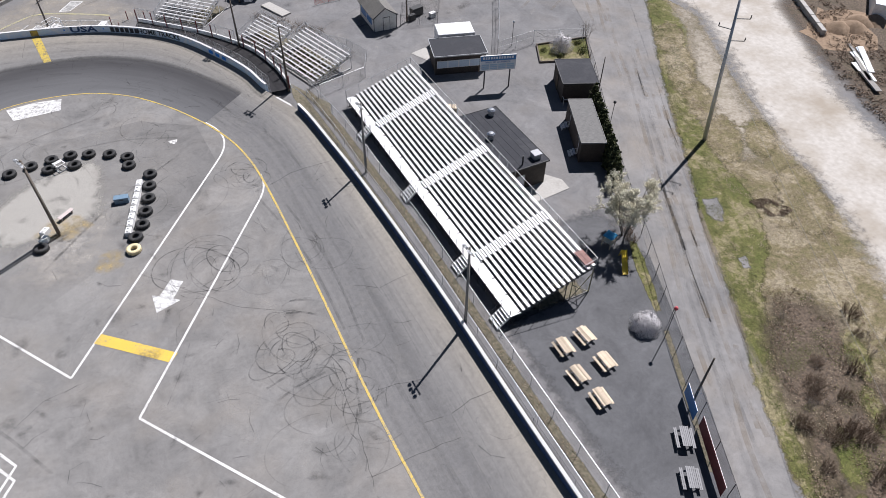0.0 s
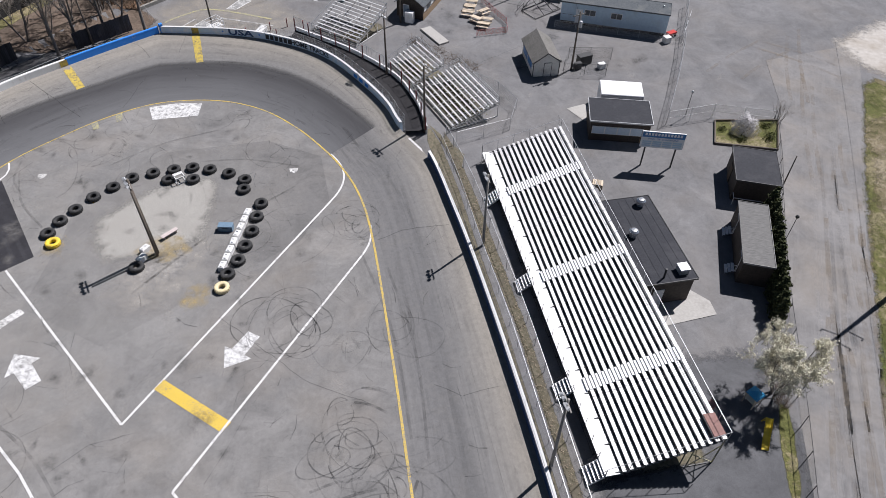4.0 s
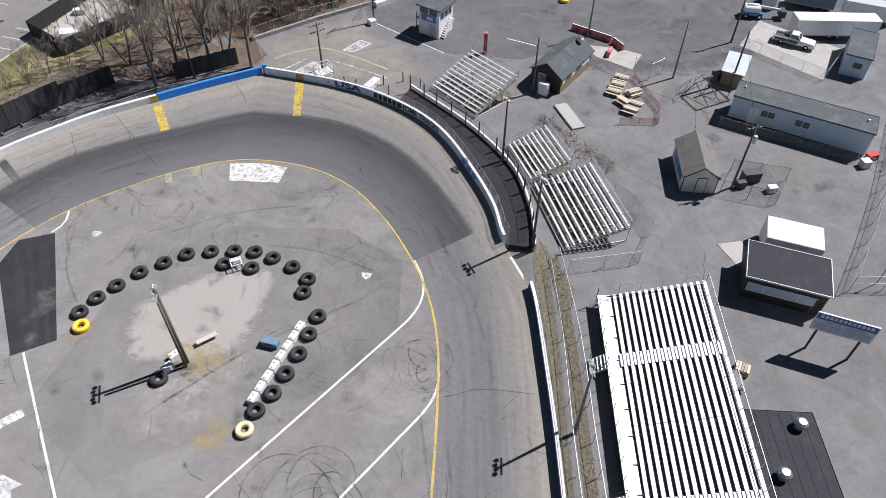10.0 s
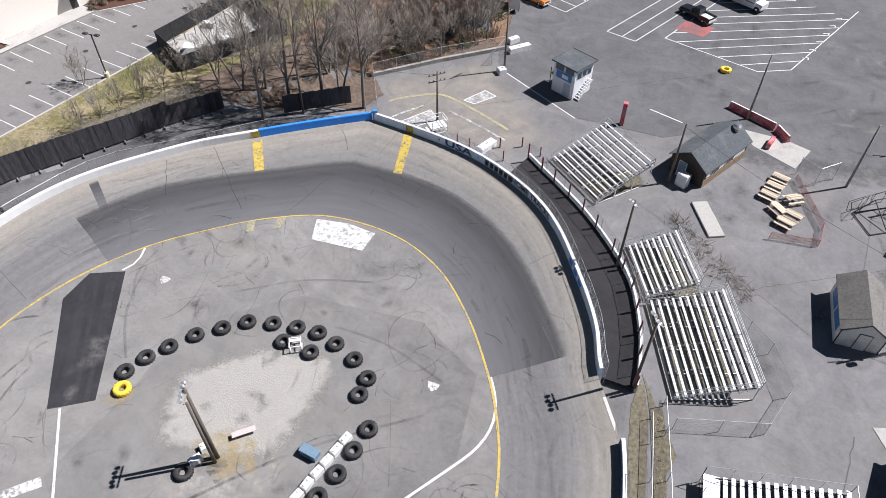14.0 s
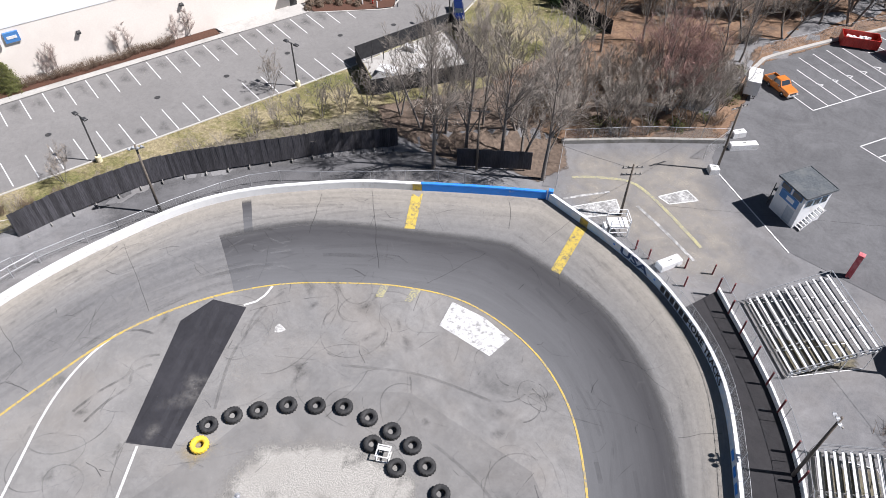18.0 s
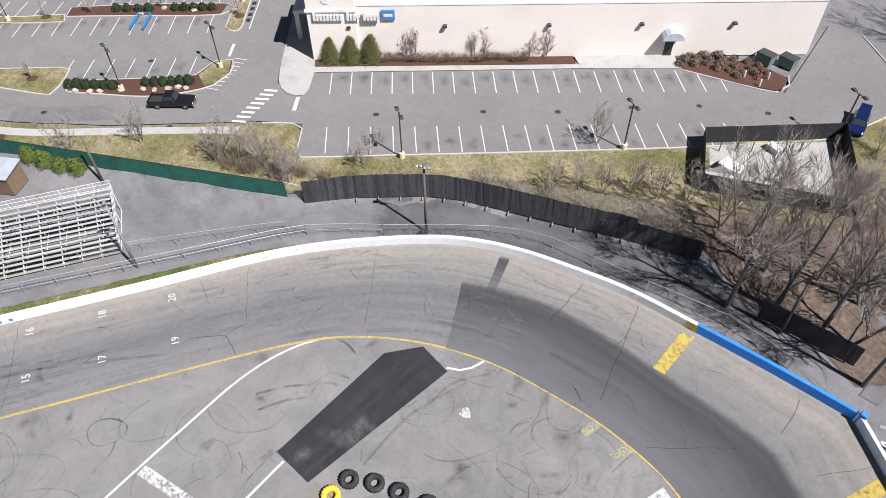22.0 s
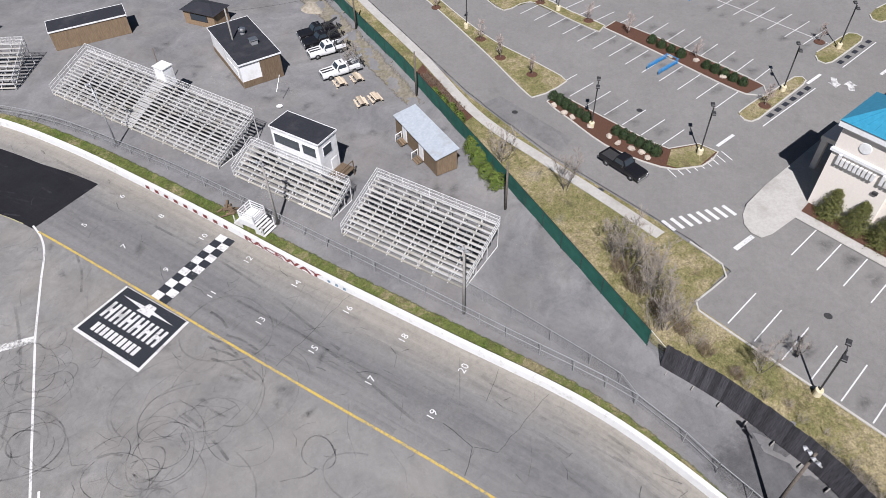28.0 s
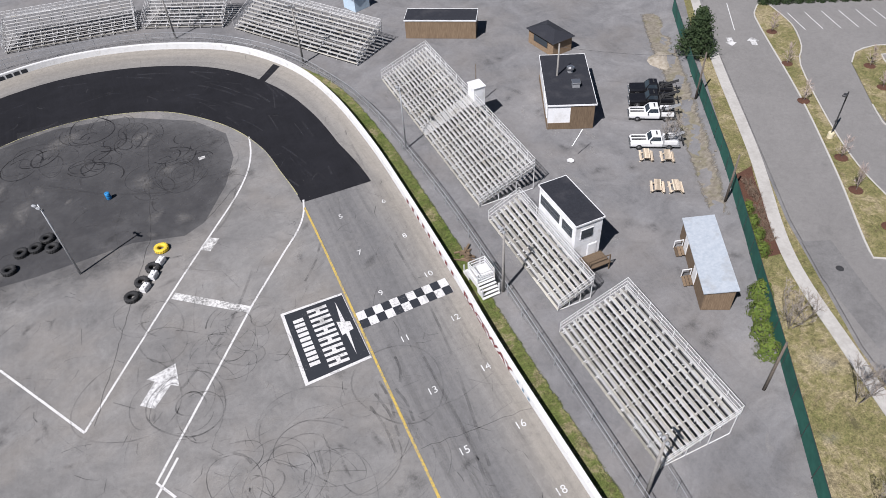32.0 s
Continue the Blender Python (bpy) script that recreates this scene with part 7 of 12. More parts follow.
def bleacher_between(label, a, b, depth, rows, z0, z1, **kw):
    """A bleacher whose front edge runs from a to b and that climbs to the left of that way."""
    return bleacher(label, a[0], a[1], math.degrees(math.atan2(b[1] - a[1], b[0] - a[0])), math.dist(a, b), depth, rows, z0, z1, **kw)


bleacher_between("white bleacher set along the far turn", (-38.8, -36.2), (-52.3, -15.6), 6.6, 10, 0.75, 3.3, sections=5, seat="old_alu", foot_share=0.34, bays=1.8, net=True)
bleacher_between("white bleacher behind the far turn", (-25.6, -44.0), (-37.3, -37.8), 6.0, 10, 0.75, 3.3, sections=3, seat="old_alu", foot_share=0.34, bays=1.8, net=True)
bleacher_between("white bleacher behind the far turn", (-4.8, -46.6), (-24.6, -44.0), 6.0, 10, 0.75, 3.3, sections=4, seat="old_alu", foot_share=0.34, bays=1.8, net=True)
bleacher_between("old aluminium bleacher with gaps between planks, near the gate", (20.6, 91.3), (23.6, 81.2), 6.9, 11, 0.65, 2.3, sections=2, foot="oldfoot", rail_h=0.75, rail="steel", foot_share=0.46)
bleacher_between("old aluminium bleacher with gaps between planks, behind the walkway", (17.9, 98.2), (20.4, 91.7), 5.0, 9, 0.65, 2.3, sections=2, foot="oldfoot", rail_h=0.75, rail="steel", foot_share=0.46)
bleacher_between("tall open-framed aluminium bleacher behind the walkway", (8.2, 110.0), (14.2, 103.9), 7.4, 12, 0.7, 3.2, sections=2, foot="oldfoot", rail_h=0.6, rail="steel", foot_share=0.42)


# ---- buildings ----
def building(name, label, x, y, rz, w, d, h, wall, roof, kind="flat", over=0.25, rise=1.0, category="building", z=0.0, trim="siding_white", group=""):
    """Walls and roof of a small building, w along local x and d along local y."""
    t = thing(name, label, category, (x, y, z), rz, group)
    a, b = w / 2, d / 2
    for nm, c, sz in (("wall_front", (0, -b + 0.06, h / 2), (w, 0.12, h)), ("wall_back", (0, b - 0.06, h / 2), (w, 0.12, h)), ("wall_side", (-a + 0.06, 0, h / 2), (0.12, d - 0.24, h)), ("wall_side", (a - 0.06, 0, h / 2), (0.12, d - 0.24, h))):
        part(nm, Shape().box(c, sz), M[wall], t)
    if kind == "flat":
        part("roof", Shape().slab((0, 0, h + 0.07), (w + 2 * over, d + 2 * over, 0.14), 0.03), M[roof], t)
        s = Shape()
        for p, q in (((-a - over, -b - over), (a + over, -b - over)), ((a + over, -b - over), (a + over, b + over)), ((a + over, b + over), (-a - over, b + over)), ((-a - over, b + over), (-a - over, -b - over))):
            s.beam((*p, h + 0.09), (*q, h + 0.09), 0.06, 0.2)
        part("roof_edge", s, M[trim], t)
    elif kind == "shed":
        s = Shape()
        s.add([(-a - over, -b - over, h), (a + over, -b - over, h), (a + over, b + over, h + rise), (-a - over, b + over, h + rise), (-a - over, -b - over, h + 0.1), (a + over, -b - over, h + 0.1), (a + over, b + over, h + rise + 0.1), (-a - over, b + over, h + rise + 0.1)], [(3, 2, 1, 0), (4, 5, 6, 7), (0, 1, 5, 4), (1, 2, 6, 5), (2, 3, 7, 6), (3, 0, 4, 7)])
        part("roof", s, M[roof], t)
        g = Shape().add([(-a, -b, h), (-a, b, h), (-a, b, h + rise), (a, -b, h), (a, b, h), (a, b, h + rise)], [(0, 2, 1), (3, 4, 5), (1, 2, 5, 4)])
        part("gable", g, M[wall], t)
    elif kind == "gable":
        # ridge along local y
        for e in (-1, 1):
            s = Shape()
            p0, p1 = (e * (a + over), h - over * rise / a), (0.0, h + rise)
            s.add([(p0[0], -b - over, p0[1]), (p0[0], b + over, p0[1]), (p1[0], b + over, p1[1]), (p1[0], -b - over, p1[1]), (p0[0], -b - over, p0[1] + 0.1), (p0[0], b + over, p0[1] + 0.1), (p1[0], b + over, p1[1] + 0.1), (p1[0], -b - over, p1[1] + 0.1)], [(0, 1, 2, 3), (7, 6, 5, 4), (0, 4, 5, 1), (1, 5, 6, 2), (2, 6, 7, 3), (3, 7, 4, 0)])
            part("roof_slope", s, M[roof], t)
        for g in (-1, 1):
            part("gable", Shape().add([(-a, g * (b - 0.002), h), (a, g * (b - 0.002), h), (0, g * (b - 0.002), h + rise)], [(0, 1, 2) if g < 0 else (2, 1, 0)]), M[wall], t)
    elif kind == "hip":
        o = over
        s = Shape().add([(-a - o, -b - o, h), (a + o, -b - o, h), (a + o, b + o, h), (-a - o, b + o, h), (0, -b * 0.35, h + rise), (0, b * 0.35, h + rise)], [(0, 1, 4), (1, 2, 5, 4), (2, 3, 5), (3, 0, 4, 5), (3, 2, 1, 0)])
        part("roof", s, M[roof], t)
    return t


def opening(t, name, face, at, z0, w, h, half, frame="siding_white", fill="glass", proud=0.05):
    """A door or window on a face ('-y', '+y', '-x', '+x') of a building: a frame and its pane or leaf."""
    f = Shape()
    p = Shape()
    for s, ww, hh, th in ((f, w + 0.14, h + 0.14, proud), (p, w, h, proud + 0.02)):
        if face[1] == "y":
            e = -1 if face[0] == "-" else 1
            s.box((at, e * (half + th / 2), z0 + h / 2), (ww, th, hh))
        else:
            e = -1 if face[0] == "-" else 1
            s.box((e * (half + th / 2), at, z0 + h / 2), (th, ww, hh))
    ob = part(name, f, M[frame], t)
    part("pane" if fill in ("glass", "pane_blue") else "leaf", p, M[fill], ob)
    return ob


def vent(t, x, y, z, square=False):
    if square:
        v = part("roof_vent", Shape().slab((x, y, z + 0.3), (0.9, 0.9, 0.6), 0.04), M["steel"], t, "square metal roof vent")
        part("vent_lid", Shape().slab((x, y, z + 0.66), (1.1, 1.1, 0.1), 0.04), M["chrome"], v)
    else:
        v = part("roof_vent", Shape().lathe([(0, 0), (0.36, 0), (0.36, 0.5), (0, 0.5)], (x, y, z), 16), M["steel"], t, "round metal exhaust fan")
        part("vent_cap", Shape().lathe([(0, 0.5), (0.52, 0.48), (0.5, 0.7), (0.3, 0.86), (0, 0.88)], (x, y, z), 16), M["chrome"], v)


con = building("concession_building", "long low building with black flat roof behind the grandstand", 38.35, 55.7, 0, 4.9, 11.6, 3.2, "siding_dark", "roof_black", trim="dark_steel")
vent(con, 1.2, 4.7, 3.34), vent(con, -1.3, 0.5, 3.34), vent(con, 1.5, -4.9, 3.34, True)
part("flue", Shape().tube((-0.6, -5.4, 3.3), (-0.6, -5.4, 4.6), 0.1, n=8), M["dark_steel"], con)
opening(con, "door", "-y", -0.9, 0.0, 0.95, 2.05, 5.8, "siding_white", "siding_white")
opening(con, "service_window", "+x", 1.5, 1.0, 2.2, 1.0, 2.45, "siding_white", "glass")
for k in range(5):
    part("roof_seam", Shape().beam((-1.8 + k * 0.9, -5.98, 3.352), (-1.8 + k * 0.9, 5.98, 3.352), 0.06, 0.02), M["roof_black"], con)
part("roof_flashing", Shape().beam((2.7, -6.0, 3.3), (2.7, 6.0, 3.3), 0.06, 0.16), M["steel"], con)
crate = thing("wooden_crate", "pale slatted wooden crate beside the grandstand", "crate", (38.0, 67.6, 0), -25)
for k in range(5):
    part("slat", Shape().slab((-0.48 + 0.24 * k, 0, 0.72), (0.2, 1.0, 0.04), 0.008), M["pine"], crate)
for e in (-1, 1):
    for q in (0.2, 0.5):
        part("side_board", Shape().slab((0, e * 0.5, q), (1.2, 0.04, 0.2), 0.008), M["pine"], crate)
    part("end_board", Shape().slab((e * 0.6, 0, 0.35), (0.04, 0.96, 0.6), 0.008), M["pine"], crate)
sheds = building("ticket_booth", "dark booth with black roof and a band of front windows", 44.2, 77.65, -17, 7.2, 4.7, 2.8, "siding_dark", "roof_black", over=0.2, trim="steel")
for k in range(4):
    opening(sheds, "window", "-y", -2.6 + k * 1.55, 1.1, 1.4, 0.95, 2.35, "siding_white", "pane_sky")
opening(sheds, "door", "-y", 3.1, 0.0, 0.8, 2.0, 2.35, "tan_wall", "siding_dark")
wb = thing("box_trailer", "white storage box trailer behind the booth", "box trailer", (46.4, 82.7, 0), -17)
part("body", Shape().slab((0, 0, 1.55), (5.4, 3.4, 2.5), 0.06), M["siding_white"], wb)
part("chassis", Shape().box((0, 0, 0.2), (4.8, 2.4, 0.36)), M["dark_steel"], wb)
for e in (-1, 1):
    for q in (-0.6, 0.6):
        part("wheel", Shape().lathe([(0.0, -0.1), (0.36, -0.1), (0.38, 0.0), (0.36, 0.1), (0.0, 0.1)], n=14), M["tyre"], wb).matrix_basis = pose(q, e * 1.3, 0.36, 90)
sh1 = building("storage_shed", "dark shed with black flat roof beside the lane", 55.5, 64.7, -24, 4.6, 6.0, 2.8, "siding_dark", "roof_black", category="shed", over=0.15, trim="dark_steel")
opening(sh1, "door", "-x", 0.6, 0.0, 1.0, 2.0, 2.3, "siding_dark", "brown_boards")
s = Shape().tube((-2.2, -3.9, 0), (-2.2, -3.9, 1.0), 0.04).tube((1.4, -3.9, 0), (1.4, -3.9, 1.0), 0.04).tube((-2.2, -3.9, 1.0), (1.4, -3.9, 1.0), 0.04).tube((-2.2, -3.9, 1.0), (-2.2, -3.0, 1.0), 0.04)
part("porch_rail", s, M["white_steel"], sh1)
sh2 = building("storage_trailer", "dark office trailer with weathered grey roof", 49.9, 54.7, -25, 2.9, 9.2, 2.8, "siding_dark", "roof_pale", category="trailer", over=0.08, trim="roof_pale")
for yy in (2.6, -3.0):
    opening(sh2, "door", "-x", yy, 0.5, 0.9, 2.0, 1.45, "siding_white", "siding_dark")
    s = Shape()
    for k in range(3):
        s.slab((-1.75 - 0.28 * k, yy, 0.5 - 0.17 * k), (0.28, 1.2, 0.06), 0.01)
    st = part("steps", s, M["siding_white"], sh2, "white wooden steps")
    part("step_rail", Shape().tube((-1.6, yy - 0.6, 0.5), (-1.6, yy - 0.6, 1.4), 0.03).tube((-2.4, yy - 0.6, 0), (-2.4, yy - 0.6, 1.0), 0.03).tube((-1.6, yy - 0.6, 1.4), (-2.4, yy - 0.6, 1.0), 0.03), M["white_steel"], st)
hut = building("shingled_hut", "small hut with cream siding, blue shutters and grey gable roof", 39.3, 94.7, -3, 3.7, 6.4, 2.3, "siding_cream", "roof_grey", "gable", 0.25, 1.25, "hut")
opening(hut, "door", "-y", 0.2, 0.0, 1.0, 2.0, 3.2, "dark_steel", "siding_cream")
for e in (-1, 1):
    part("corner_board", Shape().beam((e * 1.84, -3.22, 0), (e * 1.84, -3.22, 2.3), 0.1, 0.06), M["dark_steel"], hut)
    part("rake_board", Shape().beam((e * 1.95, -3.46, 2.2), (0, -3.46, 3.6), 0.06, 0.12), M["dark_steel"], hut)
for yy in (-1.3, 1.3):
    opening(hut, "shutter", "-x", yy, 0.8, 2.3, 1.0, 1.85, "siding_white", "sign_blue")
trl = building("mobile_office", "long pale blue mobile office with dark grey roof", 53.9, 104.2, -26, 16.0, 3.7, 2.9, "siding_blue", "roof_slate", over=0.1, z=0.45, category="mobile office", trim="roof_slate")
part("skirt", Shape().box((0, 0, -0.22), (15.8, 3.5, 0.46)), M["siding_dark"], trl)
for xx in (-3.6, 0.4):
    for q in (-0.42, 0.42):
        opening(trl, "window", "-y", xx + q, 1.3, 0.75, 0.8, 1.85, "siding_white", "glass")
opening(trl, "door", "-y", -5.2, 0.0, 0.9, 2.0, 1.85, "siding_white", "siding_white")
for xx in (-7.2, 7.0):
    vent_s = Shape().lathe([(0, 0), (0.12, 0), (0.12, 0.25), (0, 0.28)], (xx, 0.5, 3.02), 10)
    part("roof_vent", vent_s, M["steel"], trl)
rh = building("brown_hut", "dark brown hut with white serving side and blue-grey shingle roof", 25.6, 115.0, -33, 4.4, 8.6, 2.4, "siding_dark", "roof_slate", "gable", 0.3, 1.4, "hut")
part("side_boarding", Shape().box((2.23, 0, 0.5), (0.05, 8.5, 0.95)), M["tan_wall"], rh, "tan boarding below the serving hatch")
part("hatch_band", Shape().box((2.22, 0, 1.62), (0.04, 7.6, 0.9)), M["siding_white"], rh, "white band along the serving side")
for q in (-2.2, 0.6):
    opening(rh, "service_window", "+x", q, 1.25, 1.5, 0.7, 2.24, "siding_white", "glass")
opening(rh, "door", "-y", -0.6, 0.0, 0.9, 2.0, 4.3, "siding_white", "pane_blue")
vent(rh, 0.6, 3.4, 3.4)
fr = thing("fridge", "tall white fridge outside the brown hut", "fridge", (23.0, 110.1, 0), -33)
part("body", Shape().slab((0, 0, 0.85), (1.3, 0.8, 1.7), 0.04), M["white_plastic"], fr)
part("door", Shape().slab((0, -0.42, 0.85), (1.2, 0.05, 1.6), 0.02), M["siding_white"], fr)
tw = building("scoring_tower", "two-storey white tower with blue panel and dark roof", 8.0, 125.7, -31, 3.5, 3.6, 4.3, "siding_white", "roof_slate", over=0.3, category="tower", trim="roof_slate")
part("blue_panel", Shape().box((0, -1.83, 2.75), (2.5, 0.06, 1.0)), M["sign_blue"], tw)
part("panel_mark", Shape().box((0.2, -1.87, 2.75), (1.0, 0.03, 0.5)), M["siding_white"], tw)
for xx in (-0.8, 0.8):
    opening(tw, "window", "-y", xx, 3.4, 1.2, 0.6, 1.8, "sign_blue", "glass")
opening(tw, "door", "-y", 0.7, 0.1, 1.1, 1.9, 1.8, "siding_white", "roof_metal")
for k in range(3):
    opening(tw, "window", "+x", -1.0 + k * 1.0, 2.9, 0.7, 0.7, 1.75, "siding_blue", "glass")
flight = part("outside_stair", Shape().beam((1.75, -1.4, 0.15), (1.75, 1.1, 2.3), 0.05, 0.16).beam((2.48, -1.4, 0.15), (2.48, 1.1, 2.3), 0.05, 0.16), M["white_steel"], tw, "white outside stair")
tread_me = Shape().slab((0, 0, 0), (0.7, 0.26, 0.05), 0.01).mesh("tread", M["white_steel"])
for k in range(9):
    piece("tread", tread_me, flight, pose(2.115, -1.3 + k * 0.28, 0.25 + k * 0.24))
s = Shape()
for k in range(4):
    s.tube((-2.3, -1.6 + k, 0), (-2.3, -1.6 + k, 3.0), 0.05)
s.slab((-2.05, 0, 2.1), (0.6, 3.2, 0.07), 0.01)
part("side_deck", s, M["dark_steel"], tw)

pb = building("press_box", "white two-storey press box with black roof above the bleacher", -59.7, 29.1, 0, 3.0, 6.8, 5.5, "siding_white", "roof_black", category="press box", over=0.12)
opening(pb, "window", "+x", -1.2, 3.6, 3.6, 1.2, 1.5, "siding_white", "glass")
opening(pb, "window", "+x", 2.0, 3.6, 1.8, 1.2, 1.5, "siding_white", "glass")
opening(pb, "window", "+y", 0.2, 3.6, 1.3, 1.1, 3.4, "siding_white", "glass")
opening(pb, "door", "+y", -0.6, 0.4, 0.9, 2.0, 3.4, "siding_white", "siding_white")
s = Shape().slab((-0.4, 4.4, 1.0), (2.6, 1.8, 0.1), 0.02)
for q in (-1.6, 0.8):
    s.beam((q, 5.2, 0), (q, 5.2, 2.0), 0.1, 0.1)
s.beam((-1.6, 5.2, 2.0), (0.8, 5.2, 2.0), 0.08, 0.08)
part("landing", s, M["brown_boards"], pb, "weathered wooden landing")
shk = building("boarded_shack", "long brown boarded shack with pale metal roof at the fence", -69.2, 38.9, 62.5, 9.8, 2.7, 2.35, "brown_boards", "roof_metal", "shed", 0.2, 0.45, "shack", z=0.1)
for xx in (-2.6, 1.4):
    opening(shk, "door", "-y", xx, 0.25, 0.9, 1.9, 1.35, "siding_white", "siding_white")
    s = Shape()
    for k in range(3):
        s.slab((xx, -1.6 - 0.28 * k, 0.3 - 0.1 * k), (1.3, 0.28, 0.06), 0.01)
    st = part("steps", s, M["brown_boards"], shk, "wooden steps")
    part("step_rail", Shape().beam((xx - 0.65, -1.5, 0), (xx - 0.65, -1.5, 1.2), 0.07, 0.07).beam((xx - 0.65, -2.3, 0), (xx - 0.65, -2.3, 1.0), 0.07, 0.07).beam((xx - 0.65, -1.5, 1.15), (xx - 0.65, -2.3, 0.95), 0.07, 0.07), M["siding_white"], st)
bw = building("snack_building", "building with black flat roof and white front", -73.2, 6.8, 64.5, 11.7, 5.6, 3.4, "siding_white", "roof_black", over=0.2, z=0.0)
vent(bw, -1.6, 0.6, 3.55), vent(bw, 1.8, 0.9, 3.55, True)
part("brown_end", Shape().box((5.9, 1.35, 1.65), (0.1, 2.9, 3.3)), M["brown_boards"], bw)
part("end_base", Shape().box((5.88, -1.45, 0.45), (0.06, 2.7, 0.9)), M["brown_boards"], bw)
opening(bw, "service_window", "-y", 2.5, 0.9, 4.0, 1.1, 2.8, "siding_white", "siding_white")
part("base_boards", Shape().box((0, -2.84, 0.4), (11.6, 0.06, 0.8)), M["brown_boards"], bw)
bb = building("brown_building", "brown boarded building with black roof behind the bleachers", -67.1, -18.6, -30.5, 10.6, 3.6, 2.8, "brown_boards", "roof_black", over=0.1)
part("white_band", Shape().box((0, -1.84, 2.45), (10.4, 0.05, 0.35)), M["siding_white"], bb)
for k in range(5):
    part("band_mark", Shape().box((-3.6 + k * 1.7, -1.88, 2.45), (0.35, 0.03, 0.26)), M["siding_dark"], bb)
part("band_marks", Shape().box((4.2, -1.88, 2.45), (0.3, 0.03, 0.26)), M["siding_dark"], bb)
kh = building("timber_hut", "timber hut with dark hip roof", -79.1, -7.0, 8, 3.4, 5.6, 2.2, "tan_wall", "roof_black", "hip", 0.35, 0.8, "hut")
opening(kh, "service_window", "+x", 0, 0.9, 3.0, 0.9, 1.7, "siding_dark", "glass")
bt = building("blue_playhouse", "small light blue playhouse behind the bleachers", -58.6, -33.8, 20, 3.0, 3.0, 2.2, "siding_blue", "roof_metal", "gable", 0.2, 0.7, "playhouse")
opening(bt, "window", "-y", 0, 0.7, 0.8, 0.7, 1.5, "siding_white", "glass")
ts = building("tan_shed", "small tan shed with pale metal roof", 48.9, 115.6, -24, 2.6, 4.4, 2.0, "tan_wall", "roof_metal", "shed", 0.2, 0.5, "shed")
opening(ts, "door", "-x", -0.5, 0, 0.9, 1.8, 1.3, "siding_dark", "tan_wall")
bx = building("blue_trailer", "pale blue box trailer with grey roof by the pad", 67.2, 120.8, -26, 3.2, 8.0, 2.9, "siding_blue", "roof_slate", over=0.1, category="trailer", trim="roof_slate")
opening(bx, "window", "-y", 0.2, 1.3, 1.1, 0.8, 4.0, "siding_white", "glass")

# ---- champions' board ----
sg = thing("sign_board", "blue and white sign board on two posts in the lot", "sign", (46.2, 70.0, 0), -18.5)
for xx in (-1.75, 1.75):
    part("post", Shape().beam((xx, 0, 0), (xx, 0, 3.2), 0.16, 0.16), M["dark_steel"], sg)
part("board", Shape().box((0, -0.05, 3.85), (4.9, 0.14, 2.2)), M["siding_white"], sg)
part("header", Shape().box((0, -0.135, 4.55), (4.8, 0.03, 0.7)), M["sign_blue"], sg)
s = Shape()
for k in range(12):
    s.box((-2.0 + k * 0.36, -0.165, 4.62), (0.24, 0.02, 0.34))
part("header_marks", s, M["siding_white"], sg)
s = Shape()
for r in range(3):
    for k in range(4):
        s.box((-1.75 + k * 1.16, -0.135, 3.05 + r * 0.27), (1.0, 0.03, 0.19))
part("name_panels", s, M["siding_blue"], sg)
me = flat_text("WALL OF CHAMPIONS", 0.34)
me.materials.clear(), me.materials.append(M["sign_blue"])
for v in me.vertices:
    v.co = (v.co.x, -0.16, 3.98 + v.co.y)
part("lettering", me, None, sg)

# ---- store ----
st = thing("store_building", "large cream stucco store with white roof and a blue-roofed corner tower", "store", (-81.1, 79.3, LOT_Z), 72.0)
SL, SD, SH = 66.0, 75.0, 7.6
part("wall_track_side", Shape().box((SL / 2, 0.15, SH / 2), (SL, 0.3, SH)), M["stucco"], st)
part("wall_end", Shape().box((0.15, SD / 2 + 0.3, SH / 2), (0.3, SD - 0.6, SH)), M["stucco"], st)
part("wall_far_end", Shape().box((SL - 0.15, SD / 2 + 0.3, SH / 2), (0.3, SD - 0.6, SH)), M["stucco"], st)
part("wall_back", Shape().box((SL / 2, SD - 0.15, SH / 2), (SL, 0.3, SH)), M["stucco"], st)
part("roof", Shape().slab((SL / 2, SD / 2, SH - 0.35), (SL - 0.6, SD - 0.6, 0.3), 0.02), M["roof_white"], st)
par = Shape()
for a, b in (((0, 0.15), (SL, 0.15)), ((0.15, 0.0), (0.15, SD)), ((SL - 0.15, 0.0), (SL - 0.15, SD)), ((0, SD - 0.15), (SL, SD - 0.15))):
    par.beam((*a, SH + 0.05), (*b, SH + 0.05), 0.42, 0.16)
part("parapet_cap", par, M["siding_white"], st)
part("corner_tower", Shape().slab((2.9, 2.7, 5.2), (6.2, 6.0, 10.4), 0.05), M["stucco"], st, "cream corner tower")
part("tower_band", Shape().slab((2.9, 2.7, 10.2), (7.0, 6.8, 0.7), 0.1), M["siding_white"], st)
part("tower_band", Shape().slab((2.9, 2.7, 7.2), (6.6, 6.4, 0.4), 0.1), M["siding_white"], st)
part("tower_roof", Shape().add([(-0.6, -0.8, 10.55), (6.4, -0.8, 10.55), (6.4, 6.2, 10.55), (-0.6, 6.2, 10.55), (2.9, 2.7, 12.6)], [(0, 1, 4), (1, 2, 4), (2, 3, 4), (3, 0, 4), (3, 2, 1, 0)]), M["teal"], st, "blue metal pyramid roof")
seams = Shape()
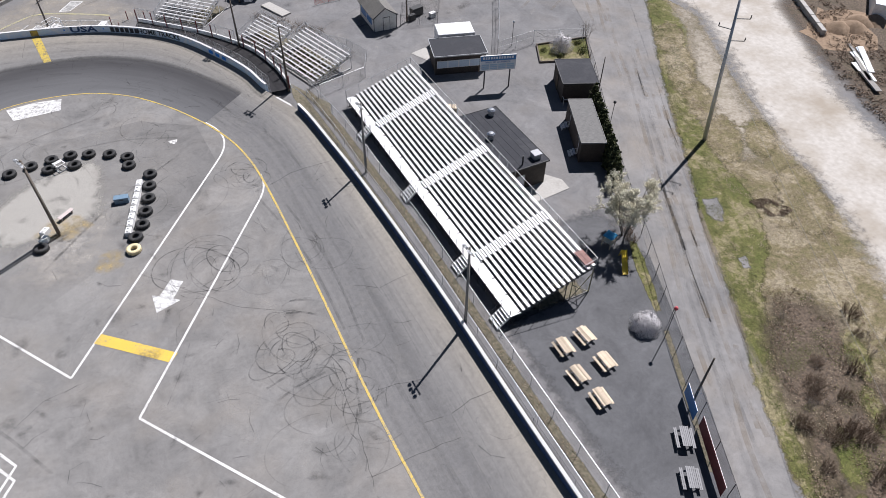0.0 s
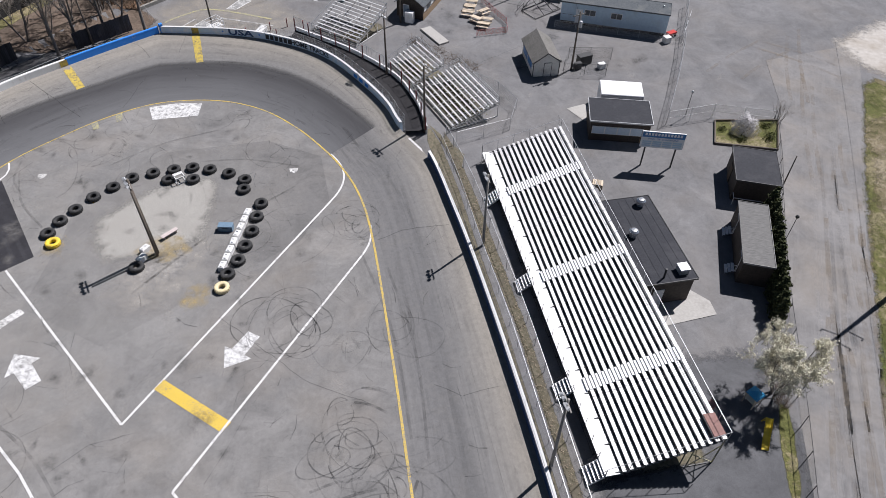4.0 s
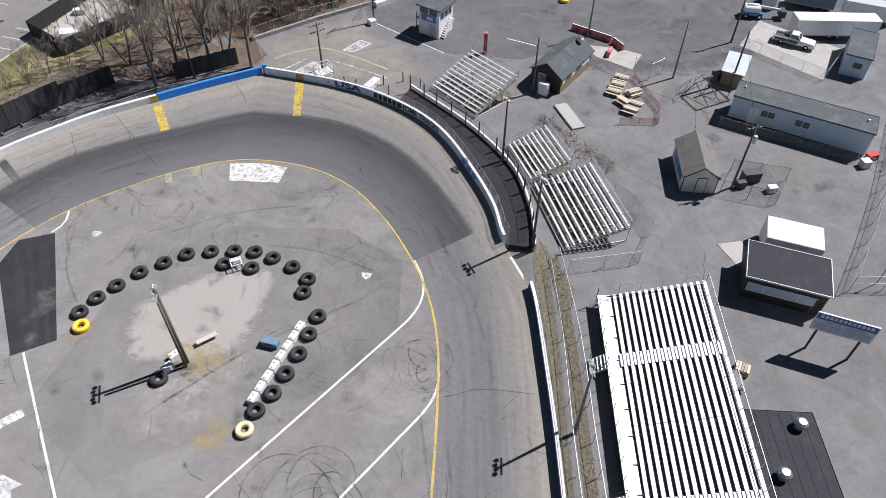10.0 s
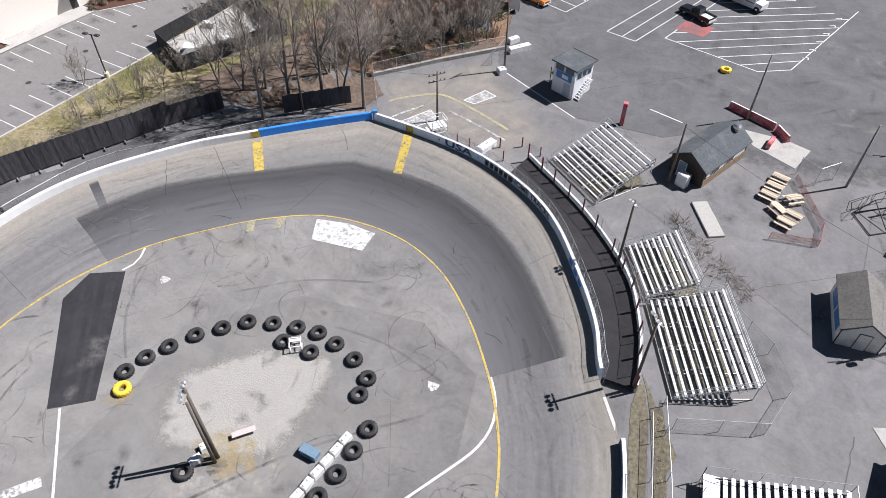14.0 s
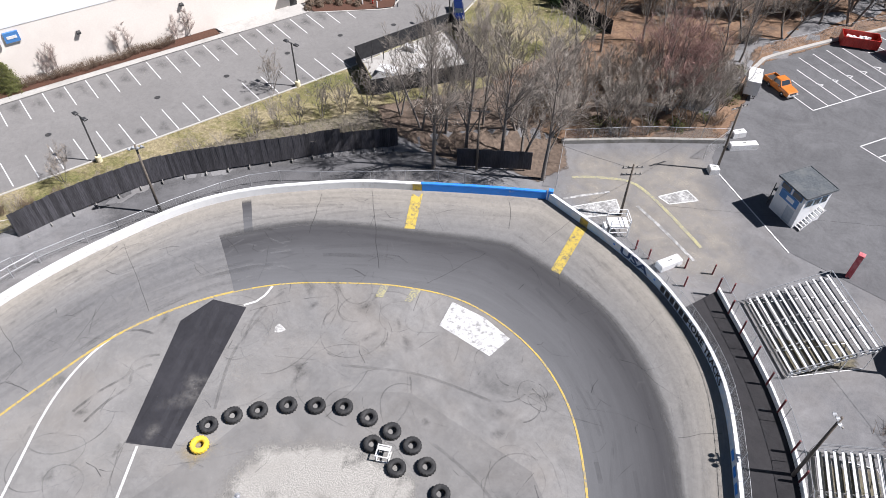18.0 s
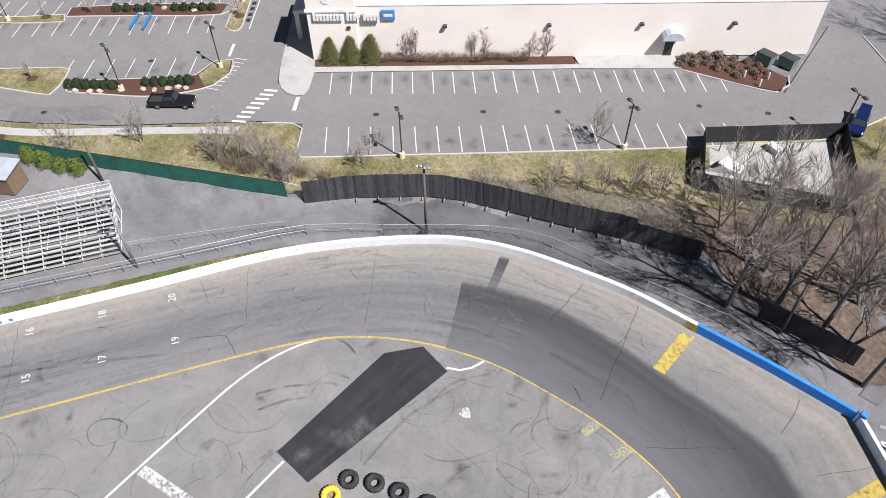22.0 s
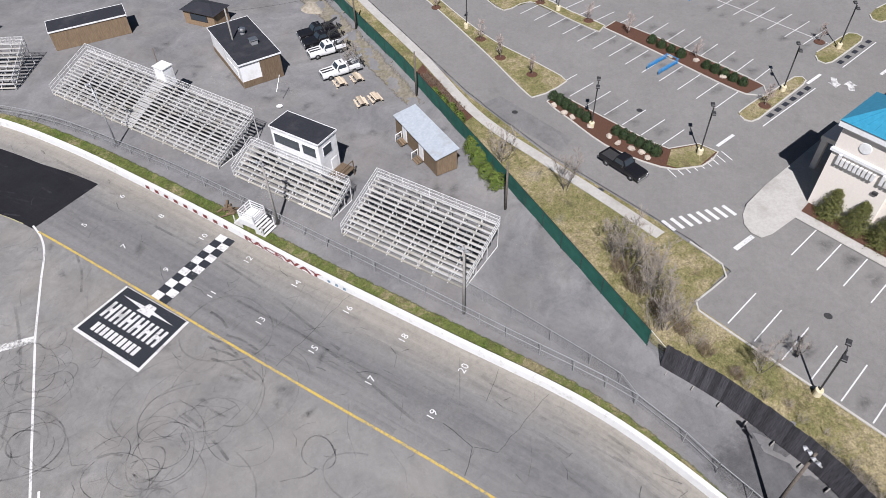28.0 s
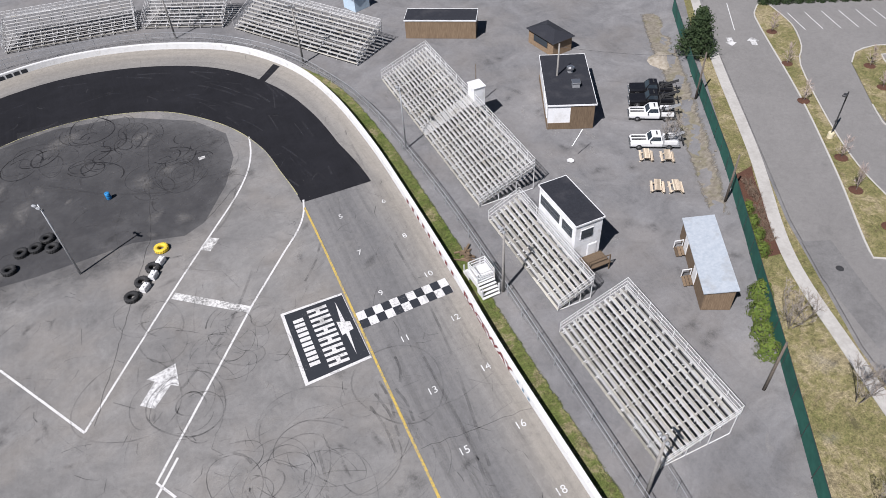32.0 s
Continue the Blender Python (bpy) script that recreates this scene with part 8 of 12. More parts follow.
for k in range(1, 7):
    for a, b in (((-0.6 + k, -0.8), (2.9, 2.7)), ((6.4, -0.8 + k), (2.9, 2.7))):
        f = 0.75
        seams.beam((*a, 10.57), (a[0] + (b[0] - a[0]) * f, a[1] + (b[1] - a[1]) * f, 10.57 + 2.05 * f), 0.04, 0.05)
part("roof_seams", seams, M["teal"], st)
part("round_mark", Shape().lathe([(0, 0), (0.6, 0), (0.55, 0.06), (0, 0.08)], n=18), M["siding_white"], st).matrix_basis = pose(2.4, -0.32, 8.6, 90)
for k in range(20):
    if k in (9, 14):
        continue
    tall = 1.15 if k in (0, 10, 15) else 0.8
    part("sign_mark", Shape().slab((0.75 + k * 0.43, -0.48, 5.9 + tall / 2), (0.3, 0.3, tall), 0.04), M["white_plastic"], st, "raised white sign letter shape")
part("sign_square", Shape().slab((10.2, -0.14, 6.4), (1.7, 0.26, 1.3), 0.03), M["sign_blue"], st, "blue sign square")
part("sign_square_mark", Shape().box((10.2, -0.29, 6.4), (1.15, 0.04, 0.36)), M["white_plastic"], st)
for xx in (5.0, 17.5, 31, 43, 55):
    part("wall_lamp", Shape().slab((xx, -0.25, 4.8), (0.5, 0.5, 0.35), 0.06), M["dark_steel"], st)
s = Shape()
for k in range(9):
    a = math.pi * k / 8
    s.v += [(47.2 - 1.4 * math.cos(a), 0.0, 3.0 + 1.2 * math.sin(a)), (47.2 - 1.4 * math.cos(a), -1.5, 3.0 + 1.2 * math.sin(a) * 0.92)]
s.f = [(2 * k, 2 * k + 1, 2 * k + 3, 2 * k + 2) for k in range(8)] + [tuple(range(1, 18, 2))]
part("door_awning", s, M["roof_metal"], st, "rounded blue awning over the side door")
part("door", Shape().box((47.2, -0.04, 1.1), (1.1, 0.08, 2.2)), M["dark_steel"], st)
for x, y in ((17.9, 10.4), (36.1, 11.0), (14, 34), (52, 34)):
    ac = part("roof_unit", Shape().slab((x, y, SH + 0.7), (3.0, 2.0, 1.5), 0.08), M["steel"], st, "grey rooftop air unit")
    part("unit_pad", Shape().slab((x, y, SH - 0.13), (4.4, 3.4, 0.14), 0.03), M["concrete"], ac)
    for k in (-0.9, 0, 0.9):
        part("fan", Shape().lathe([(0, 1.46), (0.36, 1.46), (0.36, 1.56), (0, 1.5)], (x + k, y, SH), 12), M["dark_steel"], ac)
    part("grille", Shape().box((x, y - 1.02, SH + 0.6), (2.2, 0.05, 0.9)), M["dark_steel"], ac)
pipe = Shape()
pipe.tube((8, 32, SH - 0.05), (60, 14, SH - 0.05), 0.06, n=6)
part("roof_pipe", pipe, M["dark_steel"], st)
# canopy-shaded entrance at the end wall
part("end_canopy", Shape().slab((-1.6, 9, 4.2), (3.2, 8.0, 0.5), 0.05), M["stucco"], st)
for yy in (5.4, 12.6):
    part("canopy_post", Shape().slab((-2.8, yy, 2.0), (0.6, 0.6, 4.0), 0.04), M["stucco"], st)
sheet("store_walk", [(-79.1, 78.8), (-68.4, 111.7), (-67.7, 113.8), (-66.8, 113.5), (-77.8, 78.5), (-74.2, 77.1), (-73.1, 76.3), (-73.3, 75.2), (-74.2, 74.3), (-75.6, 73.8), (-77.4, 73.7), (-81.4, 74.6), (-86.0, 76.0), (-99.0, 79.8), (-99.0, 84.0), (-83.0, 79.6)], M["concrete"], 0.13, "pale concrete walk along the store", "sidewalk", step=3.0, z=lot)
sheet("mulch_bed", [(-81.0, 79.2), (-70.3, 112.2), (-68.4, 111.7), (-79.1, 78.8)], M["mulch"], 0.16, "bark mulch bed along the store wall", "mulch bed", step=2.0, z=lot)
sheet("door_pad", [(-70.3, 112.4), (-66.2, 125.2), (-63.2, 124.2), (-66.8, 113.5), (-68.2, 112.2)], M["concrete"], 0.10, "pale concrete pad at the store's side door", "slab", step=3.0, z=lot)
sheet("mulch_bed", [(-64.8, 125.0), (-61.5, 134.0), (-56.4, 136.0), (-54.3, 133.2), (-57.2, 129.6), (-62.6, 124.6)], M["mulch"], 0.14, "bark mulch bed at the lot's corner", "mulch bed", step=2.0, z=lot)
kerb("kerb", [(-62.6, 124.4), (-57.4, 129.4), (-54.4, 132.6), (-55.2, 135.2), (-57, 136.4)], "pale kerb round the corner bed")

# ---- screened basin enclosure ----
fence("fence_enclosure", [(-41.6, 113.5), (-32.7, 126.2), (-44.1, 133.7), (-48.6, 118.2), (-41.6, 113.5)], 2.3, "square enclosure of black fabric fence", "screen_black", 2.6, post="dark_steel", smooth=False)
sheet("enclosure_floor", [(-42.2, 115.2), (-34.0, 126.0), (-44.0, 132.4), (-47.6, 118.6)], M["concrete"], 0.07, "pale gravel floor of the enclosure", "gravel", step=3.0, z=lot)
for x, y, sx, sy, sz, rz in ((-43.0, 118.2, 2.4, 1.6, 1.0, 20), (-40.2, 122.0, 1.0, 1.0, 0.6, 40), (-44.6, 125.0, 1.6, 0.9, 0.7, 10)):
    tk = thing("plant_unit", "grey utility cabinet with white lid inside the enclosure", "utility cabinet", (x, y, LOT_Z + 0.03), rz)
    part("body", Shape().slab((0, 0, sz / 2), (sx, sy, sz), 0.04), M["steel"], tk)
    part("lid", Shape().slab((0, 0, sz + 0.05), (sx * 1.05, sy * 1.05, 0.1), 0.03), M["white_plastic"], tk)
tr = thing("tarped_heap", "white tarpaulin draped over a heap in the enclosure", "tarpaulin", (-42.4, 117.0, LOT_Z + 0.02), 0)
part("tarp", Shape().add([(-1.8, -1.2, 0), (1.8, -1.3, 0), (2.0, 1.2, 0), (-1.6, 1.3, 0), (-0.7, -0.3, 1.3), (0.8, 0.2, 1.1)], [(0, 1, 5, 4), (1, 2, 5), (2, 3, 4, 5), (3, 0, 4)]), M["white_plastic"], tr)
for k in range(6):
    po = solid("marker_post", Shape().tube((0, 0, 0), (0, 0, 1.3), 0.06, n=8), M["dark_steel"], "short dark post in the gravel enclosure", "post", (-46.6 + k * 0.62, 119.2 + k * 1.7, LOT_Z + 0.03), group="enclosure posts")


# ---- tyre marks and cracks ----
MARK_LIFT = [0.0]


def rubber(name, label, draw, mat="rubber_mark"):
    s = Shape()
    draw(s)
    return solid(name, s, M[mat], label, "tyre marks", kind="structure")


def ring_mark(s, x, y, rx, ry, turn=0.0, start=0.0, sweep=360.0, width=0.16, gap=0.0, seed=0):
    """One slid wheel's track round a centre; with gap a second wheel runs beside it."""
    ca, sa = math.cos(radians(turn)), math.sin(radians(turn))
    for off in ((0.0,) if not gap else (-gap / 2, gap / 2)):
        pts = []
        for k in range(25):
            a = radians(start + sweep * k / 24)
            wob = 1.0 + 0.07 * math.sin(2 * a + seed) + 0.05 * math.sin(3 * a + seed * 2.1)
            p, q = (rx + off) * wob * math.cos(a), (ry + off) * wob * math.sin(a)
            pts.append((x + p * ca - q * sa, y + p * sa + q * ca))
        MARK_LIFT[0] = (MARK_LIFT[0] + 0.00035) % 0.006
        ribbon(s, pts, width, 0.016 + MARK_LIFT[0], step=0.5)


def donuts(x, y, spread, radius, count, seed, mat="rubber_mark", width=0.075):
    rng = random.Random(seed)

    def draw(s):
        for k in range(count):
            r = radius * rng.uniform(0.45, 1.45)
            ring_mark(s, x + rng.gauss(0, spread), y + rng.gauss(0, spread), r, r * rng.uniform(0.6, 1.0), rng.uniform(0, 180), rng.uniform(0, 360), rng.choice((70, 110, 160, 240, 330, 400)), width * rng.uniform(0.6, 2.0), 0.0, rng.uniform(0, 6))
    rubber("skid_rings", "looping black tyre marks on the asphalt", draw, mat)


SOUTH_RINGS = ((-15.1, -16.8), (-24.8, -6.2), (-19.2, -12.6), (-14.9, -9.2), (-8.4, -13.3))
donuts(3.0, 54.0, 0.8, 3.0, 9, 1)
donuts(9.2, 66.2, 0.7, 2.2, 6, 2, "faint_mark")
donuts(10.5, 50.5, 2.2, 2.4, 10, 3, "faint_mark")
donuts(7.2, 40.4, 1.3, 2.7, 11, 4)
donuts(10.2, 33.4, 1.2, 1.7, 10, 5)
donuts(9.0, 38.0, 3.2, 3.2, 12, 6, "faint_mark")
donuts(8.0, 29.5, 2.6, 3.4, 9, 7, "faint_mark")
donuts(-3.6, 89.4, 1.6, 1.8, 8, 8)
donuts(0.8, 81.6, 1.6, 2.6, 6, 9, "faint_mark")
donuts(-19.8, 87.6, 2.4, 2.2, 7, 10, "faint_mark")
donuts(-14.4, -17.4, 2.2, 1.9, 11, 11)
donuts(-24.4, -3.0, 1.7, 2.8, 13, 12)
donuts(-28.2, -4.5, 1.8, 2.6, 8, 13, "faint_mark")
donuts(-8.2, -12.5, 1.8, 2.4, 8, 14)
donuts(-13.9, -9.6, 1.0, 1.7, 4, 15, "faint_mark")
donuts(-20.0, -13.0, 3.0, 4.0, 9, 16, "faint_mark")
donuts(-20.5, 26.5, 3.0, 3.2, 6, 17, "faint_mark")
donuts(-25.4, 79.5, 1.6, 3.8, 4, 18, "faint_mark")
donuts(1.5, 68.0, 2.4, 5.0, 5, 19, "faint_mark")
donuts(-25.4, 26.6, 1.4, 2.4, 10, 20)
donuts(-27.6, 26.0, 1.6, 2.2, 7, 21, "faint_mark")
donuts(-20.4, 31.0, 1.6, 2.4, 7, 22)
donuts(-25.6, 41.6, 1.6, 2.2, 9, 23)
donuts(-29.0, 40.0, 2.6, 3.0, 8, 24, "faint_mark")
donuts(-32.6, 53.2, 1.0, 1.5, 3, 25)
donuts(-33.6, 42.0, 2.4, 4.2, 8, 26, "faint_mark")
donuts(-23.0, 48.0, 3.0, 3.4, 6, 27, "faint_mark")
donuts(9.6, 66.4, 0.6, 1.8, 5, 28)
donuts(-14.0, 85.4, 3.4, 3.0, 7, 29, "faint_mark")
donuts(-29.5, 60.5, 2.0, 3.0, 5, 30, "faint_mark")
for k, (x, y) in enumerate(SOUTH_RINGS):
    donuts(x, y, 1.2, 2.4, 8, 31 + k, "fresh_mark", 0.1)


def streaks(s, pairs, width=0.2, bend=0.4, lift=0.016):
    for k, (a, b) in enumerate(pairs):
        a, b = np.array(a, float), np.array(b, float)
        m = (a + b) / 2 + np.array((-(b - a)[1], (b - a)[0])) / max(np.linalg.norm(b - a), 0.1) * bend
        MARK_LIFT[0] = (MARK_LIFT[0] + 0.00035) % 0.006
        ribbon(s, [tuple(a), tuple(m), tuple(b)], width, lift + MARK_LIFT[0], step=0.6)


rubber("skid_streaks", "short straight black tyre marks", lambda s: streaks(s, [((8.4, 45.7), (11.2, 44.2)), ((7.6, 44.4), (10.3, 42.8)), ((3.4, 37.0), (7.6, 37.4)), ((3.9, 35.4), (8.6, 36.3)), ((-32.0, 64.7), (-31.4, 69.5)), ((-30.4, 64.7), (-30.3, 69.0)), ((-35.6, 72.3), (-33.3, 73.7)), ((9.8, 31.0), (11.8, 36.4)), ((-36.5, 17.4), (-33.5, 22.0)), ((-38.2, 34.8), (-37.6, 37.5)), ((-29.2, 40.7), (-28.1, 46.9)), ((-23.4, 41.4), (-21.8, 44.0)), ((-36.0, 36.6), (-35.8, 41.0)), ((-35.2, 37.6), (-35.6, 42.4)), ((-34.4, 38.6), (-34.8, 43.6)), ((-37.0, 38.0), (-37.2, 41.6)), ((-22.8, 37.8), (-24.0, 39.4))], 0.24, 0.25))
rubber("skid_streaks", "long faint tyre marks along the pit lane", lambda s: streaks(s, [((-31.4, 69.5), (-31.0, 72.6)), ((-30.3, 69.0), (-30.7, 71.5)), ((-22.9, 71.9), (-27.4, 82.0)), ((-26.1, 77.8), (-27.6, 84.4)), ((-8.0, 80.5), (4.5, 77.5)), ((-17.5, 81.5), (-5.0, 86.5)), ((-23.5, 1.0), (-10.0, -7.5)), ((-30.5, 3.5), (-25.0, 12.0)), ((-29.0, 18.0), (-20.0, 29.5)), ((12.5, 60.0), (13.0, 38.0)), ((10.2, 62.0), (11.9, 40.0)), ((-12.5, 60.5), (4.0, 74.0)), ((-24, 50), (-14, 37)), ((-40.5, 36), (-38.5, 58)), ((-43.5, 20), (-41.0, 48))], 0.26, 0.9), "faint_mark")


def crack(points, seed, width=0.07):
    rng = random.Random(seed)
    line = spline_straight(points, 0.8)
    line = line + np.array([(rng.uniform(-0.1, 0.1), rng.uniform(-0.1, 0.1)) for _ in line])
    s = Shape()
    ribbon(s, [tuple(p) for p in line], width, 0.0235, smooth=False, step=1.0)
    solid("asphalt_crack", s, M["crack"], "jagged dark crack in the asphalt", "crack", kind="structure")


for k, pts in enumerate(([(12.1, 63.5), (14.9, 64.4), (19.8, 64.0)], [(14.7, 44.8), (16.8, 43.1), (20.3, 43.4)], [(11.8, 32.6), (13.7, 32.2), (16.1, 31.6)], [(16.7, 27.3), (18.6, 27.7), (20.9, 27.6)], [(8.3, 25.3), (11.5, 25.4), (16.3, 25.1)], [(9.6, 37.0), (9.1, 30.1), (8.2, 24.4)], [(-18.7, 108.2), (-15.6, 105.8), (-14.6, 103.7)], [(-9.8, 108.0), (-10.7, 103.8)], [(-17.3, 93.6), (-14.7, 99.9)], [(-28.9, 99.0), (-22.2, 92.0)], [(9.0, 92.3), (11.6, 94.5)], [(-46.2, 61.2), (-43.2, 61.8)], [(-39.7, 59.8), (-39.1, 62.9), (-36.7, 63.6)], [(-39.1, 62.9), (-39.7, 64.8), (-46.2, 66.0)], [(-35.9, 75.1), (-44.3, 78.6)], [(-33.2, 96.0), (-30.6, 91.0)], [(-28.5, 80.8), (-26.2, 84.0)], [(-27.8, -4.2), (-31.6, -6.3)], [(-26.0, 7.9), (-29.0, 5.0), (-31.0, 2.9)], [(-46.4, 45.0), (-36.8, 44.2)], [(-4, 56), (4, 47), (9, 44)], [(26.5, 60), (35, 70), (38, 82)], [(30, 96), (42, 102), (56, 108)], [(-4, 118), (10, 126), (24, 134)], [(-12.5, 30), (-20, 8), (-22, -10)])):
    crack(pts, 40 + k, 0.045 if k % 3 else 0.07)
for k, pts in enumerate(([(17.4, 20.3), (18.2, 32.1), (18.2, 42.0), (18.0, 62.0)], [(16.2, 20.0), (17.0, 40.0), (16.8, 60.0)])):
    s = Shape()
    ribbon(s, pts, 0.05, 0.0235)
    solid("asphalt_seam", s, M["faint_mark"], "thin paving seam along the straight", "seam", kind="structure")

rubber("mat_wear", "lighter wear streaks along the dark mat", lambda s: streaks(s, [((-31.2, 79.6), (-24.4, 66.7)), ((-30.2, 80.0), (-23.5, 67.2)), ((-30.6, 76.8), (-25.6, 67.0)), ((-29.4, 79.4), (-26.0, 73.0)), ((-32.0, 78.6), (-25.6, 66.2))], 0.42, 0.05, 0.024), "mat_streak")


def lap_streaks(count, u0, u1, v0, v1, long, seed, mat, label, width=(0.06, 0.3), lift=0.019):
    """Wear that follows the lap along the banking."""
    rng = random.Random(seed)

    def draw(s):
        for _ in range(count):
            u, v, L = rng.uniform(u0, u1), rng.uniform(v0, v1), rng.uniform(0.25, 1.0) * long
            drift = rng.gauss(0, 0.05)
            n = max(2, int(L / 1.5))
            pts = [tuple(across(u + L * k / n, min(max(v + drift * k / n, 0.02), 0.97)).xy) for k in range(n + 1)]
            MARK_LIFT[0] = (MARK_LIFT[0] + 0.00035) % 0.006
            ribbon(s, pts, rng.uniform(*width), lift + MARK_LIFT[0], smooth=False, step=2.0)
    rubber("wear_streaks", label, draw, mat)


lap_streaks(60, 300, 455, 0.05, 0.66, 12, 81, "mat_streak", "pale wear streaks along the black asphalt")
lap_streaks(60, 70, 240, 0.55, 0.95, 9, 82, "light_scuff", "pale scrapes along the outer lane", (0.04, 0.14))
lap_streaks(110, 70, 240, 0.5, 0.95, 14, 83, "lap_mark", "dark tyre streaks along the outer lane", (0.08, 0.3))
lap_streaks(70, 70, 235, 0.02, 0.5, 16, 84, "lap_mark", "dark tyre streaks along the racing line", (0.1, 0.45))
lap_streaks(40, 235, 300, 0.05, 0.95, 16, 85, "lap_mark", "dark tyre streaks along the straight", (0.1, 0.45))
lap_streaks(26, 0, 60, 0.05, 0.95, 20, 86, "lap_mark", "dark tyre streaks along the straight", (0.1, 0.4))
lap_streaks(36, 190, 205, 0.1, 0.55, 5, 87, "light_scuff", "pale scrapes at the patch's end", (0.05, 0.2), 0.021)


def stains(name, spots, mat, label):
    """Soft round stains, one joined film."""
    s = Shape()
    cover = []
    for k, (x, y, rx, ry, turn) in enumerate(spots):
        ca, sa = math.cos(turn), math.sin(turn)
        lift = 0.034 + 0.0003 * (k % 14) if x < -48 else 0.0255 + 0.0003 * (k % 14)
        base = len(s.v)
        s.v.append((x, y, ground_z(x, y) + lift))
        cover.append(1.0)
        for j in range(12):
            a = 2 * math.pi * j / 12
            r = 1 + 0.25 * math.sin(3 * a + k) * math.cos(k)
            p, q = rx * r * math.cos(a), ry * r * math.sin(a)
            px, py = x + p * ca - q * sa, y + p * sa + q * ca
            s.v.append((px, py, ground_z(px, py) + lift))
            cover.append(0.0)
        s.f += [(base, base + 1 + j, base + 1 + (j + 1) % 12) for j in range(12)]
    ob = solid(name, s, M[mat], label, "stain", kind="structure")
    ob.data.attributes.new("cover", "FLOAT", "POINT").data.foreach_set("value", cover)


rng = random.Random(91)
spots = []
for k in range(19):
    a = np.array((-76.8, 81.0)) + np.array((15.5, 47.5)) * (k + 0.5) / 19 + np.array((1.4, -0.4)) * rng.uniform(0.7, 1.5)
    spots.append((a[0], a[1], rng.uniform(1.2, 2.0), rng.uniform(0.7, 1.1), -0.27))
for k in range(17):
    a = np.array((-64.8, 80.2)) + np.array((13.7, 43.2)) * (k + 0.5) / 17 + np.array((2.6, -0.7)) * rng.uniform(0.5, 1.5)
    if rng.random() < 0.5:
        spots.append((a[0], a[1], rng.uniform(0.8, 1.7), rng.uniform(0.5, 0.9), -0.27))
for a, b, n in (((-120.6, 58.0), (-116.0, 72.6), 6), ((-108.4, 52.0), (-104.0, 67.2), 6), ((-104.6, 38.0), (-97.0, 64.6), 11), ((-87.0, 49.0), (-85.0, 61.6), 5)):
    for k in range(n):
        x, y = a[0] + (b[0] - a[0]) * k / (n - 1), a[1] + (b[1] - a[1]) * k / (n - 1)
        for o in ((-2.6, 2.6) if n == 6 and x < -114 else (0.0,)):
            spots.append((x + o + rng.uniform(-0.6, 0.6), y - 0.3 * o + rng.uniform(-0.4, 0.4), rng.uniform(0.9, 1.7), rng.uniform(0.6, 1.0), -0.27))
stains("oil_stains", spots, "oil_stain", "dark oil stains in the parking stalls")
spots = []
for k in range(170):
    x, y = rng.uniform(-36, 12), rng.uniform(-18, 92)
    if where(x, y)[1] < -0.03:
        spots.append((x, y, rng.uniform(0.25, 1.5), rng.uniform(0.2, 0.9), rng.uniform(0, 3)))
spots += [(-34.0, 46.8, 0.8, 0.5, 0.4), (-40.4, 22.5, 1.2, 0.7, 0.8), (-39.6, 47.0, 0.9, 0.5, 0.2), (-11.0, 65.0, 1.6, 1.0, 0.2)]
stains("oil_stains", spots, "oil_stain", "dark oil and rubber stains on the infield")
spots = [(rng.uniform(-36, 12), rng.uniform(-18, 92), rng.uniform(0.5, 3.4), rng.uniform(0.4, 1.6), rng.uniform(0, 3)) for k in range(150)]
stains("pale_stains", [q for q in spots if where(q[0], q[1])[1] < -0.05], "pale_stain", "pale dusty patches on the infield")
spots = [(rng.uniform(22, 70), rng.uniform(84, 150), rng.uniform(0.5, 2.6), rng.uniform(0.4, 1.4), rng.uniform(0, 3)) for k in range(120)]
spots += [(rng.uniform(-74, -53), rng.uniform(-8, 66), rng.uniform(0.5, 2.2), rng.uniform(0.4, 1.2), rng.uniform(0, 3)) for k in range(80)]
stains("pale_stains", spots[::2], "pale_stain", "pale dusty patches on the lots")
stains("oil_stains", spots[1::2], "oil_stain", "dark patches on the lots")
lane_lines = []
for k in range(26):
    o = rng.uniform(-3.2, 3.2)
    t0 = rng.uniform(0, 0.5)
    a = np.array((34.5, 6.0)) + np.array((42.0, 77.0)) * t0 + np.array((0.87, -0.49)) * o
    b = a + np.array((42.0, 77.0)) * rng.uniform(0.2, 0.5)
    lane_lines.append((tuple(a), tuple(b)))
rubber("wheel_tracks", "pale dusty wheel tracks along the lane", lambda s: streaks(s, lane_lines[:12], 0.35, 0.5), "light_scuff")
ruts = []
for k in range(22):
    o, t0 = rng.choice((-2.6, -1.0, 0.6, 2.2)) + rng.gauss(0, 0.35), rng.uniform(0.0, 0.75)
    a = np.array((34.5, 6.0)) + np.array((42.0, 77.0)) * t0 + np.array((0.87, -0.49)) * o
    ruts.append((tuple(a), tuple(a + np.array((42.0, 77.0)) * rng.uniform(0.1, 0.3))))
ruts += [((72.6, 93.4), (80.0, 84.0)), ((74.4, 95.0), (81.4, 86.6)), ((70.0, 80.0), (79.0, 96.0)), ((72.0, 79.0), (82.0, 98.0)), ((66.0, 86.0), (77.0, 92.0)), ((62, 88.6), (74.0, 95.4))]
rubber("wheel_ruts", "brown sandy wheel ruts along the lane", lambda s: streaks(s, ruts, 0.5, 0.4, 0.022), "rut")
rubber("wheel_tracks", "dark wheel tracks along the lane", lambda s: streaks(s, lane_lines[12:], 0.4, 0.5), "lap_mark")


